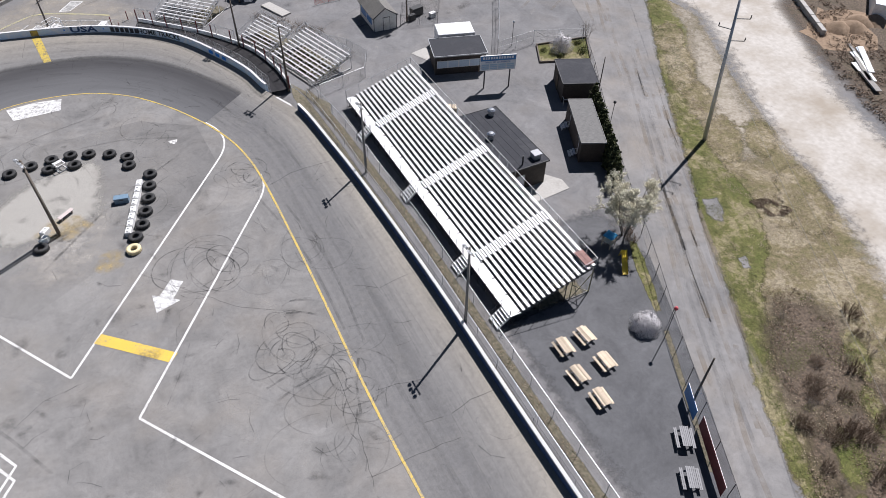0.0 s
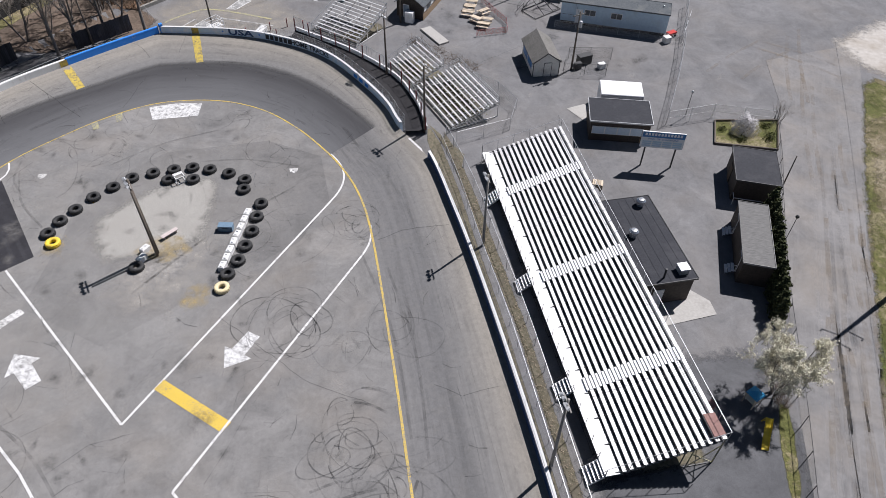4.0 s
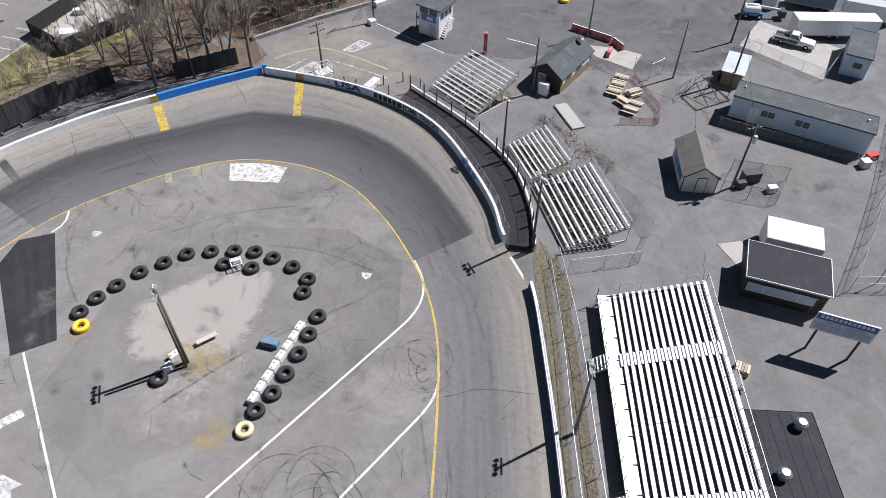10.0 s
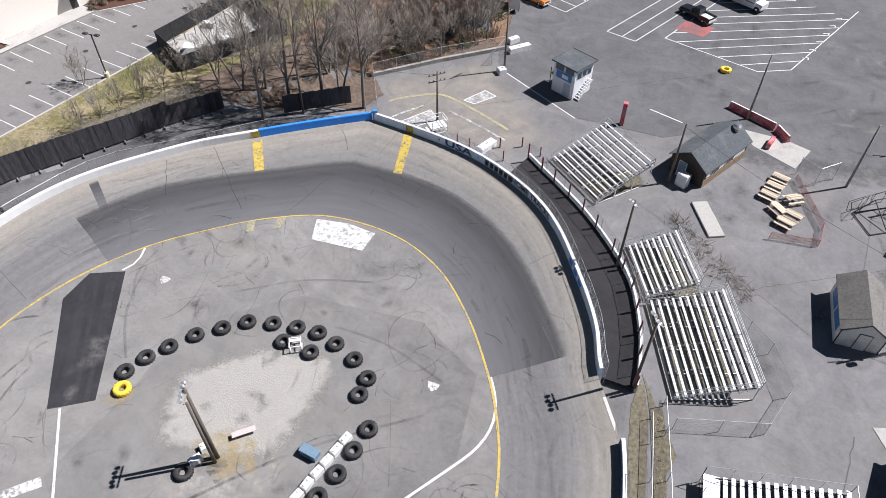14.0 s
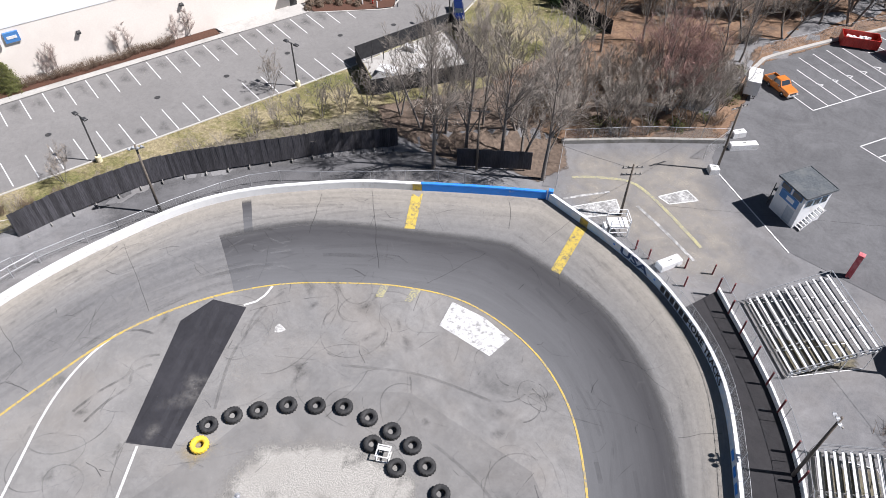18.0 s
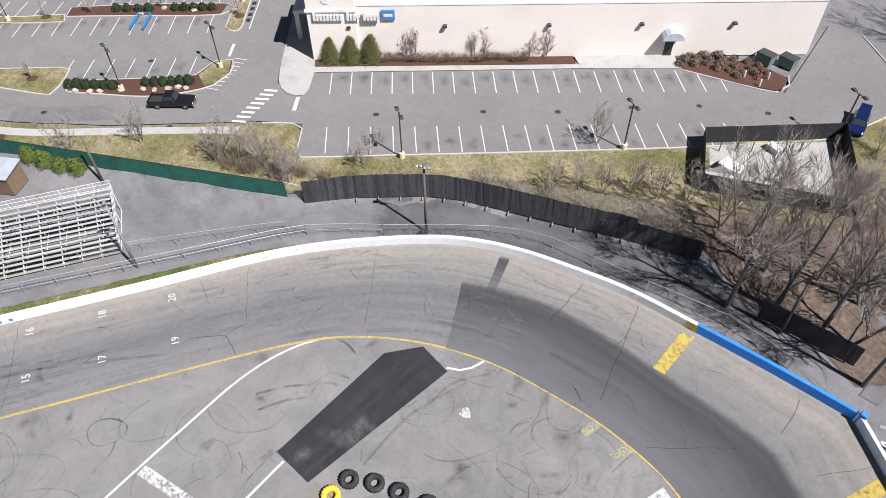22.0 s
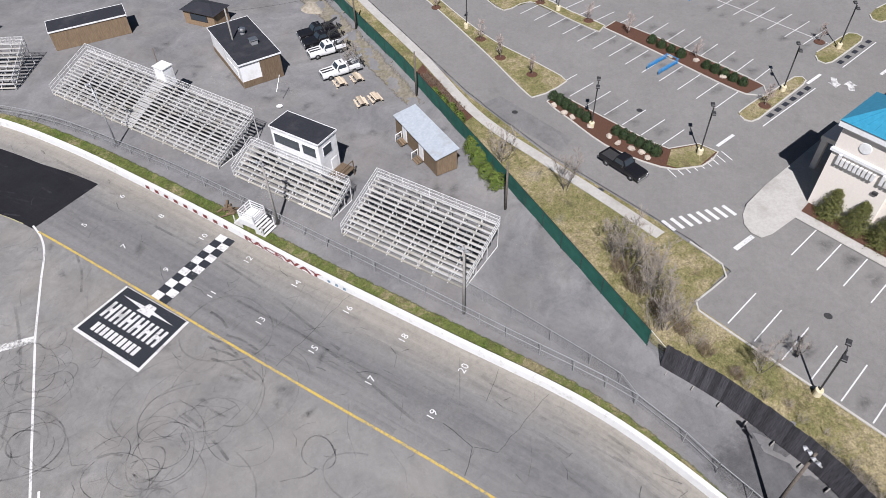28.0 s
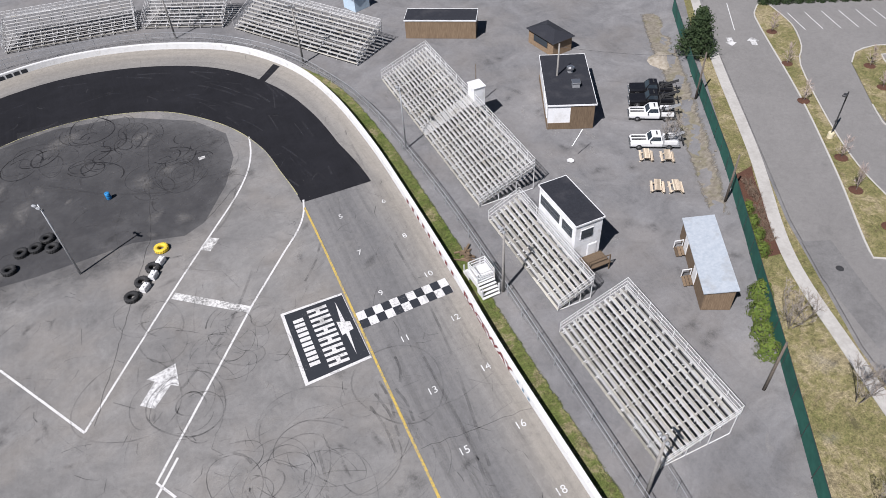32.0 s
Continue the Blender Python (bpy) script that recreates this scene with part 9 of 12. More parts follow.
def scuffs(count, seed, mat, label, long):
    rng = random.Random(seed)

    def draw(s):
        for _ in range(count):
            x, y = rng.uniform(-46, 20), rng.uniform(-30, 104)
            u, v = where(x, y)
            if v > 0.96:
                continue
            a, L, w = rng.uniform(0, 6.283), rng.uniform(0.3, long), rng.uniform(0.03, 0.09)
            b = a + rng.gauss(0, 0.5)
            p = [(x, y), (x + math.cos(a) * L, y + math.sin(a) * L), (x + math.cos(a) * L + math.cos(b) * L, y + math.sin(a) * L + math.sin(b) * L)]
            MARK_LIFT[0] = (MARK_LIFT[0] + 0.00035) % 0.006
            ribbon(s, p, w, 0.0245 + MARK_LIFT[0] * 0.3, smooth=False, step=3.0)
    rubber("scuffs", label, draw, mat)


scuffs(520, 71, "light_scuff", "pale scrapes and chips over the asphalt", 0.7)
scuffs(620, 72, "rubber_mark", "short dark scrapes over the asphalt", 1.3)
scuffs(240, 73, "faint_mark", "long faint tyre marks over the asphalt", 4.0)


# ---- tyres and loose things on the infield ----
def tyre_mesh(mat):
    s = Shape().lathe([(0.34, 0.08), (0.42, 0.0), (0.64, 0.0), (0.715, 0.05), (0.745, 0.13), (0.745, 0.35), (0.715, 0.43), (0.64, 0.48), (0.48, 0.47), (0.42, 0.445), (0.38, 0.43), (0.34, 0.38)], n=32)
    for k in range(36):
        a = 2 * math.pi * k / 36
        s.slab((0.728 * math.cos(a), 0.728 * math.sin(a), 0.14 + 0.2 * (k % 2)), (0.06, 0.08, 0.2), 0.015, a)
    return s.mesh("tyre", M[mat], True)


BLACK_TYRE, YELLOW_TYRE, CREAM_TYRE = tyre_mesh("tyre"), tyre_mesh("tyre_yellow"), tyre_mesh("tyre_cream")
random.seed(11)


def tyre(x, y, yellow=False, z=0.0, tilt=0.0, group="truck tyres on the infield"):
    ob = new("truck_tyre", YELLOW_TYRE if yellow else BLACK_TYRE)
    ob.matrix_basis = pose(x, y, z, tilt, random.uniform(-1.5, 1.5), random.uniform(0, 90))
    tagged(ob, "yellow painted truck tyre lying flat on the asphalt" if yellow else "big worn black truck tyre lying flat on the asphalt", "tyre", group)


for x, y in ((-22, 70.6), (-21.1, 72.4), (-19.8, 74), (-18.2, 75.8), (-16.3, 77.2), (-14.4, 78.5), (-12.1, 79), (-9.8, 79.2), (-7.7, 79.2), (-5.7, 78.5), (-3.5, 77.4), (-1.7, 75.9), (-1.8, 74.2), (0.1, 71.4), (-0.4, 69.3), (-0.9, 67.1), (-1.6, 65), (-2.3, 63), (-3.3, 61.3), (-10.3, 77.4), (-7.5, 77.0), (-19.7, 13), (-18.4, 14.6), (-17.2, 16.3), (-9.6, 2.8), (-10.1, 4.7), (-8.4, 3.9), (-6.9, 4), (-5.7, 6.3)):
    tyre(x, y)
for x, y in ((-21.2, 69.0), (-20.9, 10.4), (27.7, 136.4)):
    tyre(x, y, True)
cream = new("truck_tyre", CREAM_TYRE)
cream.matrix_basis = pose(-3.8, 59.5, 0, 0, 0, 40)
tagged(cream, "truck tyre in faded cream-yellow paint on the asphalt", "tyre", "truck tyres on the infield")

block = Shape().slab((0, 0, 0.3), (0.62, 1.0, 0.6), 0.06)
for q in (-0.25, 0.25):
    block.lathe([(0.0, 0.6), (0.13, 0.6), (0.12, 0.68), (0.0, 0.7)], (0, q, 0), 8)
block = block.mesh("barrier_block", M["white_plastic"])


def barrier(x, y, a, group="white barrier blocks"):
    ob = new("barrier_block", block)
    ob.matrix_basis = pose(x, y, ground_z(x, y), 0, 0, a + random.uniform(-5, 5))
    tagged(ob, "scuffed white plastic barrier block on the asphalt", "barrier block", group)


for k in range(8):
    barrier(-1.35 - 2.45 * k / 7, 70.0 - 7.6 * k / 7, -17)
for x, y in ((-20.6, 12.4), (-19.6, 14.2), (-18.6, 15.6), (-11.9, 65.0), (-11.7, 66.3)):
    barrier(x, y, -35)
tyre(-12.3, 63.9)
frame_box = thing("tube_stand", "open white tubular frame among the tyres", "metal frame", (-9.0, 77.2, 0), 25)
for a, b in (((-0.5, -0.5), (0.5, -0.5)), ((0.5, -0.5), (0.5, 0.5)), ((0.5, 0.5), (-0.5, 0.5)), ((-0.5, 0.5), (-0.5, -0.5))):
    for z in (0.06, 0.85):
        part("rail", Shape().beam((*a, z), (*b, z), 0.09, 0.09), M["white_steel"], frame_box)
    part("upright", Shape().beam((*a, 0.0), (*a, 0.9), 0.09, 0.09), M["white_steel"], frame_box)
part("top_slat", Shape().slab((0, 0.2, 0.92), (1.0, 0.3, 0.04), 0.01), M["white_steel"], frame_box)
tool = thing("tool_chest", "blue-grey steel chest on the infield", "chest", (-3.6, 68.1, 0), -12)
part("body", Shape().slab((0, 0, 0.32), (1.5, 0.75, 0.64), 0.04), M["steel_blue"], tool)
part("lid", Shape().slab((0, 0, 0.68), (1.56, 0.8, 0.08), 0.03), M["steel_blue"], tool)
part("handle", Shape().beam((-0.3, -0.42, 0.5), (0.3, -0.42, 0.5), 0.04, 0.04), M["dark_steel"], tool)
cart = thing("grey_bench", "low pinkish-white bench beside the light pole", "bench", (-9.4, 68.2, 0), 38)
part("seat", Shape().slab((0, 0, 0.45), (1.9, 0.5, 0.06), 0.01), M["bench_pink"], cart)
for q in (-0.7, 0.7):
    part("leg", Shape().beam((q, 0, 0), (q, 0, 0.44), 0.06, 0.34), M["bench_pink"], cart)
barrel = thing("blue_barrel", "blue plastic barrel standing on the infield", "barrel", (-16.5, -1.4, 0))
part("body", Shape().lathe([(0.0, 0.0), (0.27, 0.0), (0.29, 0.05), (0.29, 0.3), (0.305, 0.33), (0.29, 0.36), (0.29, 0.6), (0.305, 0.63), (0.29, 0.66), (0.28, 0.86), (0.25, 0.9), (0.0, 0.88)], n=18), M["blue_plastic"], barrel, smooth=True)
part("bung", Shape().lathe([(0.0, 0.88), (0.04, 0.88), (0.04, 0.92), (0.0, 0.92)], (0.12, 0, 0), 8), M["dark_steel"], barrel)
sheet("white_marking", [(-26.9, 11.5), (-25.6, 13.1), (-24.6, 12.2), (-25.8, 10.8)], M["faint_white"], 0.012, "worn white painted patch beside the pit line", "painted block", step=60)
sheet("white_marking", [(-27.4, -4.5), (-28.2, -4.5), (-28.2, -3.9), (-27.4, -3.9)], M["faint_white"], 0.012, "small worn white painted patch", "painted mark", step=60)


# ---- picnic tables ----
def plank_mesh(name, size, mat):
    return Shape().slab((0, 0, 0), size, 0.008).mesh(name, mat)


TABLE = {}
for tone in ("pine", "foot"):
    TABLE[tone] = (plank_mesh("plank", (1.85, 0.14, 0.04), M[tone]), plank_mesh("bench_plank", (1.85, 0.13, 0.04), M[tone]), plank_mesh("leg", (0.09, 0.05, 0.98), M[tone]), plank_mesh("brace", (0.09, 1.4, 0.045), M[tone]))


def picnic_table(x, y, rz, z=0.0, tone="pine"):
    t = thing("picnic_table", "new pine picnic table with fixed benches on asphalt" if tone == "pine" else "grey weathered picnic table on asphalt", "picnic table", (x, y, z), rz, "picnic tables")
    top, seat, leg, brace = TABLE[tone]
    for k in range(5):
        piece("plank", top, t, pose(random.uniform(-0.01, 0.01), (k - 2) * 0.15, 0.74))
    for k in (-0.72, -0.58, 0.58, 0.72):
        piece("bench_plank", seat, t, pose(random.uniform(-0.01, 0.01), k, 0.44))
    for q in (-0.62, 0.62):
        piece("brace", brace, t, pose(q, 0, 0.39))
        for s in (-1, 1):
            piece("leg", leg, t, pose(q + 0.06, s * 0.42, 0.36, s * 40, 0, 0))


for x, y in ((29.05, 28.75), (31.55, 28.95), (31.5, 25.7), (28.45, 25.6), (28.8, 22.75)):
    picnic_table(x, y, 90 + random.uniform(-3, 3))
for x, y, a in ((32.7, 16.5, 60), (30.7, 13.5, 60), (37, 66.3, 90)):
    picnic_table(x, y, a, tone="foot")
for x, y in ((-75.2, 21.4), (-77.2, 22.7), (-72.9, 26.6), (-74.6, 27.6)):
    picnic_table(x, y, 57 + random.uniform(-4, 4))


# ---- east side ----
bin1 = thing("play_tower", "small play tower with a bright blue roof", "play tower", (41.2, 38.0, 0), 20)
for p in ((-0.5, -0.5), (0.5, -0.5), (0.5, 0.5), (-0.5, 0.5)):
    part("post", Shape().beam((*p, 0), (*p, 1.5), 0.08, 0.08), M["pine"], bin1)
part("roof", Shape().add([(-0.6, -0.6, 1.45), (0.6, -0.6, 1.45), (0.6, 0.6, 1.45), (-0.6, 0.6, 1.45), (0, 0, 1.9)], [(0, 1, 4), (1, 2, 4), (2, 3, 4), (3, 0, 4), (3, 2, 1, 0)]), surf("sky_blue_canvas", (0.03, 0.28, 0.55), (0.05, 0.36, 0.64), 3.0, 0.7), bin1, "bright blue canvas roof")
part("platform", Shape().slab((0, 0, 0.75), (1.1, 1.1, 0.06), 0.01), M["pine"], bin1)
slide = thing("slide", "yellow plastic children's slide", "slide", (40.6, 34.6, 0), 60)
sl = Shape()
for k in range(9):
    t = k / 8
    zz = 1.15 * (1 - t) ** 1.3 + 0.12
    sl.v += [(1.3 - 2.4 * t, q, zz + r) for q, r in ((-0.3, 0.16), (-0.26, 0.0), (0.26, 0.0), (0.3, 0.16))]
sl.f = [(4 * i + j, 4 * i + j + 1, 4 * i + j + 5, 4 * i + j + 4) for i in range(8) for j in range(3)]
part("chute", sl, M["yellow_plastic"], slide)
part("ladder", Shape().beam((1.3, -0.25, 1.2), (1.7, -0.25, 0), 0.06, 0.06).beam((1.3, 0.25, 1.2), (1.7, 0.25, 0), 0.06, 0.06).beam((1.43, -0.25, 0.8), (1.43, 0.25, 0.8), 0.05, 0.05).beam((1.57, -0.25, 0.4), (1.57, 0.25, 0.4), 0.05, 0.05), M["yellow_plastic"], slide)


def sign_post(x, y, h, col, label, r=0.28, z=0.0, heading=0.0):
    t = thing("sign_post", label, "sign post", (x, y, z), heading, "round signs on posts")
    part("post", Shape().tube((0, 0, -0.1), (0, 0, h), 0.04, n=6), M["dark_steel"], t)
    part("lamp", Shape().lathe([(0.0, 0.0), (r * 0.8, 0.02), (r, 0.14), (r * 0.7, 0.3), (0.0, 0.36)], (0, 0, h), 10), col, t, smooth=True)


sign_post(38.3, 25.5, 4.3, M["red"], "slim post with a round red lamp head by the fence", 0.2)
sign_post(54.2, 78.9, 3.6, M["steel"], "slim post with a small grey lamp head by the fence", 0.16)
sign_post(54.6, 55.4, 3.6, M["dark_steel"], "slim dark post with a small lamp by the hedge", 0.2)
for x, y, w, mat, lab in ((35.2, 18.7, 2.8, "sign_blue", "blue banner panel tied to the lane fence"), (33.3, 14.1, 6.2, "maroon", "long dark red banner tied to the lane fence")):
    t = thing("banner", lab, "banner", (x - 0.1, y, 0), 63)
    part("panel", Shape().slab((0, 0, 1.1), (w, 0.03, 1.5), 0.005), M[mat], t)
    part("hem", Shape().beam((-w / 2, -0.03, 1.82), (w / 2, -0.03, 1.82), 0.03, 0.06), M["white_plastic"], t)
mat_red = thing("red_rug", "folded red tarpaulin on the grandstand corner", "tarpaulin", (37.6, 38.4, 0.0), 25)
part("sheet", Shape().slab((0, 0, 0.05), (1.3, 0.8, 0.1), 0.04), surf("faded_red_tarpaulin", (0.20, 0.11, 0.095), (0.27, 0.155, 0.14), 2.0, 0.8), mat_red)
edging = thing("timber_edging", "dark timber edging round the flower bed", "edging")
for a, b in zip(bed, bed[1:] + bed[:1]):
    part("timber", Shape().beam((*a, 0.12), (*b, 0.12), 0.16, 0.28), M["pole"], edging)

# scrap and boards beyond the dirt road
wallp = thing("concrete_blocks", "line of pale concrete blocks beyond the dirt road", "concrete blocks")
for k in range(5):
    a = np.array((105.8, 71.8)) + (np.array((99.4, 60.2)) - np.array((105.8, 71.8))) * k / 5
    b = np.array((105.8, 71.8)) + (np.array((99.4, 60.2)) - np.array((105.8, 71.8))) * (k + 0.94) / 5
    part("block", Shape().beam((*a, 0.45), (*b, 0.45), 0.7, 0.9), M["concrete"], wallp)
random.seed(21)
for k in range(9):
    t = thing("scrap_board", "long pale board in a scrap heap", "board", (99.6 - 0.62 * k + random.uniform(-0.5, 0.5), 53.6 - 0.75 * k + random.uniform(-0.6, 0.6), 0.1 + 0.14 * (k % 3)), 57 + random.uniform(-9, 9), "scrap boards")
    part("board", Shape().slab((0, 0, 0.06), (random.uniform(4.5, 8.5), random.uniform(0.4, 0.9), 0.12), 0.02), M[random.choice(("white_plastic", "steel_blue", "roof_metal", "grey_pole"))], t)
cont = thing("site_container", "long white storage container beyond the dirt road", "container", (116, 63.4, 0), 38)
part("body", Shape().slab((0, 0, 1.4), (12.0, 2.6, 2.6), 0.05), M["siding_white"], cont)
part("roof_panel", Shape().slab((0, 0, 2.74), (12.1, 2.7, 0.08), 0.02), M["roof_metal"], cont)
for k in range(13):
    part("rib", Shape().beam((-5.8 + k * 0.96, -1.33, 0.2), (-5.8 + k * 0.96, -1.33, 2.6), 0.06, 0.06), M["steel_blue"], cont)
for k in range(4):
    t = thing("soil_heap", "heap of orange clay soil", "soil heap", (103.5 + 2.4 * k, 60.8 - 1.0 * (k % 2), 0), 30 * k)
    hp = Shape()
    for i in range(7):
        for j in range(14):
            a, q = 2 * math.pi * j / 14, i / 6
            rr = (1 - q) * 2.2 * (1 + 0.25 * noise.noise((math.cos(a) * 2, math.sin(a) * 2, k + q)))
            hp.v.append((rr * math.cos(a), rr * math.sin(a), 1.3 * (1 - (1 - q) ** 1.6) - 0.05))
    hp.f = [(i * 14 + j, i * 14 + (j + 1) % 14, (i + 1) * 14 + (j + 1) % 14, (i + 1) * 14 + j) for i in range(6) for j in range(14)]
    part("soil_mound", hp, bpy.data.materials["orange_clay_soil"], t, smooth=True)


# ---- wires ----
def wire(a, b, sag, label, r=0.012, mat="grey_pole"):
    a, b = Vector(a), Vector(b)
    s = Shape()
    pts = [a + (b - a) * (k / 12) - Vector((0, 0, sag * 4 * (k / 12) * (1 - k / 12))) for k in range(13)]
    side = (b - a).cross(Vector((0, 0, 1))).normalized() * r
    for p in pts:
        s.v += [tuple(p + side), tuple(p + Vector((0, 0, r))), tuple(p - side), tuple(p - Vector((0, 0, r)))]
    s.f = [(4 * i + j, 4 * i + (j + 1) % 4, 4 * i + 4 + (j + 1) % 4, 4 * i + 4 + j) for i in range(12) for j in range(4)]
    solid("overhead_wire", s, M[mat], label, "wire", group="overhead wires")


wire((63.9, 47.8, 10.2), (35.5, -2.0, 9.4), 0.4, "thin overhead wire along the lane", 0.016, "grey_pole")
wire((66.0, 47.6, 9.4), (38.5, -2.0, 8.8), 0.4, "thin overhead wire along the lane", 0.016, "grey_pole")
wire((63.9, 47.8, 10.2), (92, 97, 10.0), 0.8, "thin overhead wire along the lane", 0.016, "grey_pole")
wire((-6.8, 113.9, 6.5), (-1.4, 127.7, 8.5), 0.3, "dark overhead wire between poles", 0.018, "dark_steel")
wire((-23.4, 110.6, 8.0), (-6.8, 113.9, 6.5), 0.4, "dark overhead wire between poles", 0.018, "dark_steel")
wire((43.3, 92.6, 8.0), (21.6, 110.2, 7.6), 0.6, "dark overhead wire between poles", 0.018, "dark_steel")
wire((43.3, 92.6, 8.0), (48.2, 113.6, 7.6), 0.5, "dark overhead wire between poles", 0.018, "dark_steel")
wire((-72.5, 5.6, 7.6), (-87.4, 15.0, 6.8), 0.4, "dark overhead wire between poles", 0.018, "dark_steel")

# ---- pit lot: barriers, pallets, cages ----
for a, b in (((28.2, 127.6), (33.6, 124.2)), ((33.8, 124.0), (35.0, 121.9))):
    d = Vector(b) - Vector(a)
    t = thing("concrete_barrier", "faded red painted concrete road barrier", "barrier", (*((Vector(a) + Vector(b)) / 2), 0), math.degrees(math.atan2(d.y, d.x)), "red barriers")
    L = d.length / 2
    prof = [(-0.32, 0), (-0.32, 0.15), (-0.16, 0.35), (-0.11, 0.95), (0.11, 0.95), (0.16, 0.35), (0.32, 0.15), (0.32, 0)]
    s = Shape()
    s.add([(e, p, q) for e in (-L, L) for p, q in prof], [tuple(range(7, -1, -1)), tuple(range(8, 16))] + [(i, i + 1, 9 + i, 8 + i) for i in range(7)])
    part("body", s, M["red"], t)
    part("top_stripe", Shape().slab((0, 0, 0.957), (L * 1.98, 0.18, 0.012), 0.002), M["white_plastic"], t)
t = thing("barrier_end", "red painted barrier section turned across", "barrier", (32.9, 120.8, 0), 70, "red barriers")
part("body", Shape().slab((0, 0, 0.4), (2.0, 0.5, 0.8), 0.1), M["red"], t)
col = thing("red_column", "tall red steel column behind the bleachers", "column", (15.3, 119.8, 0))
part("shaft", Shape().slab((0, 0, 1.55), (0.5, 0.5, 3.1), 0.03), M["red"], col)
part("cap", Shape().slab((0, 0, 3.14), (0.6, 0.6, 0.08), 0.02), M["red"], col)
for x, y, a in ((33.7, 114.0, 66), (33.0, 112.3, 66), (32.3, 110.6, 64), (34.9, 110.7, 118), (33.2, 108.5, 40), (34.7, 107.9, 62), (33.8, 106.5, 62)):
    picnic_table(x, y, a - 90)
t = thing("concrete_strip", "pale concrete slab behind the bleachers", "slab", (26.0, 105.1, 0), 111)
part("slab", Shape().slab((0, 0, 0.12), (5.4, 1.75, 0.24), 0.04), M["concrete"], t)
for x, y, a, w in ((43.0, 112.6, 35, 3.2), (45.4, 110.4, -20, 3.0), (41.6, 110.8, 60, 2.6)):
    t = thing("cage_panel", "leaning steel cage panel with wire mesh", "cage panel", (x, y, 0), a, "cage panels")
    for z in (0.1, 1.7):
        part("rail", Shape().tube((-w / 2, 0, z), (w / 2, 0, z), 0.024), M["dark_steel"], t)
    for q in (-w / 2, 0, w / 2):
        part("upright", Shape().tube((q, 0, 0), (q, 0, 1.75), 0.024), M["dark_steel"], t)
    part("back_brace", Shape().tube((-w / 2, 0, 1.7), (-w / 2, 1.2, 0), 0.03).tube((w / 2, 0, 1.7), (w / 2, 1.2, 0), 0.03), M["dark_steel"], t)
for x, y, a, s3 in ((-1.8, 135.5, 50, (1.7, 0.8, 0.8)), (-0.5, 133.5, 42, (3.4, 0.85, 0.8)), (-1.6, 127.0, 40, (1.1, 1.0, 0.8)), (0.4, 110.2, 62, (2.6, 1.0, 0.8))):
    t = thing("white_block", "white painted concrete block on the lot", "concrete block", (x, y, 0), a, "white concrete blocks")
    part("block", Shape().slab((0, 0, s3[2] / 2), s3, 0.08), M["white_plastic"], t)
    part("lifting_eye", Shape().tube((-0.2, 0, s3[2]), (0.2, 0, s3[2] + 0.02), 0.04), M["dark_steel"], t)
st = thing("white_scaffold", "white steel viewing stand behind the wall", "viewing stand", (-6.0, 111.3, 0), 40)
for p in ((-1.0, -0.8), (1.0, -0.8), (1.0, 0.8), (-1.0, 0.8)):
    part("post", Shape().beam((*p, 0), (*p, 2.4), 0.08, 0.08), M["white_steel"], st)
for z in (0.7, 1.3, 1.9, 2.4):
    for a, b in (((-1.0, -0.8), (1.0, -0.8)), ((1.0, 0.8), (-1.0, 0.8)), ((1.0, -0.8), (1.0, 0.8))):
        part("rail", Shape().beam((*a, z), (*b, z), 0.06, 0.06), M["white_steel"], st)
part("platform", Shape().slab((0, 0, 1.3), (2.0, 1.6, 0.06), 0.01), M["white_steel"], st)
for k in range(5):
    part("step", Shape().slab((-1.3 - 0.0, 0, 0.22 + 0.22 * k), (0.3, 0.9, 0.04), 0.01), M["white_steel"], st)
rp = Shape().slab((0, 0, 0.7), (0.14, 0.14, 1.4), 0.02).mesh("post", M["maroon"])
for x, y in ((-3.2, 110.2), (-1.6, 109.8), (1.9, 110.9), (2.8, 108.6), (6.8, 110.6), (4.4, 111.8)):
    ob = new("red_post", rp)
    ob.location = (x, y, 0)
    tagged(ob, "short dark red post beside the walkway", "post", "short red posts")
sw = thing("steel_frame", "toppled steel tube frame lying on the lot", "steel frame", (44.2, 110.4, 0), 30)
for a, b in (((-3.0, -1.6, 0.1), (2.6, -1.8, 0.1)), ((-2.6, 1.8, 0.1), (3.0, 1.6, 0.1)), ((-3.0, -1.6, 0.1), (-2.6, 1.8, 0.1)), ((2.6, -1.8, 0.1), (3.0, 1.6, 0.1)), ((-1.0, -1.7, 0.1), (-0.6, 1.7, 1.6)), ((1.0, -1.7, 0.1), (1.2, 1.7, 1.6)), ((-2.6, 1.8, 0.1), (-0.6, 1.7, 1.6)), ((-0.6, 1.7, 1.6), (1.2, 1.7, 1.6)), ((1.2, 1.7, 1.6), (3.0, 1.6, 0.1))):
    part("tube", Shape().tube(a, b, 0.06), M["dark_steel"], sw)
heap = thing("tarp_heap", "grey-brown tarpaulin heap beside the poles", "tarpaulin", (47.0, 115.4, 0), 40)
part("tarp", Shape().add([(-1.8, -1.2, 0), (1.8, -1.3, 0), (2.0, 1.2, 0), (-1.6, 1.3, 0), (-0.9, -0.3, 0.9), (0.9, 0.2, 0.7)], [(0, 1, 5, 4), (1, 2, 5), (2, 3, 4, 5), (3, 0, 4)]), surf("brown_tarpaulin", (0.10, 0.085, 0.07), (0.17, 0.15, 0.125), 2.0, 0.85), heap)
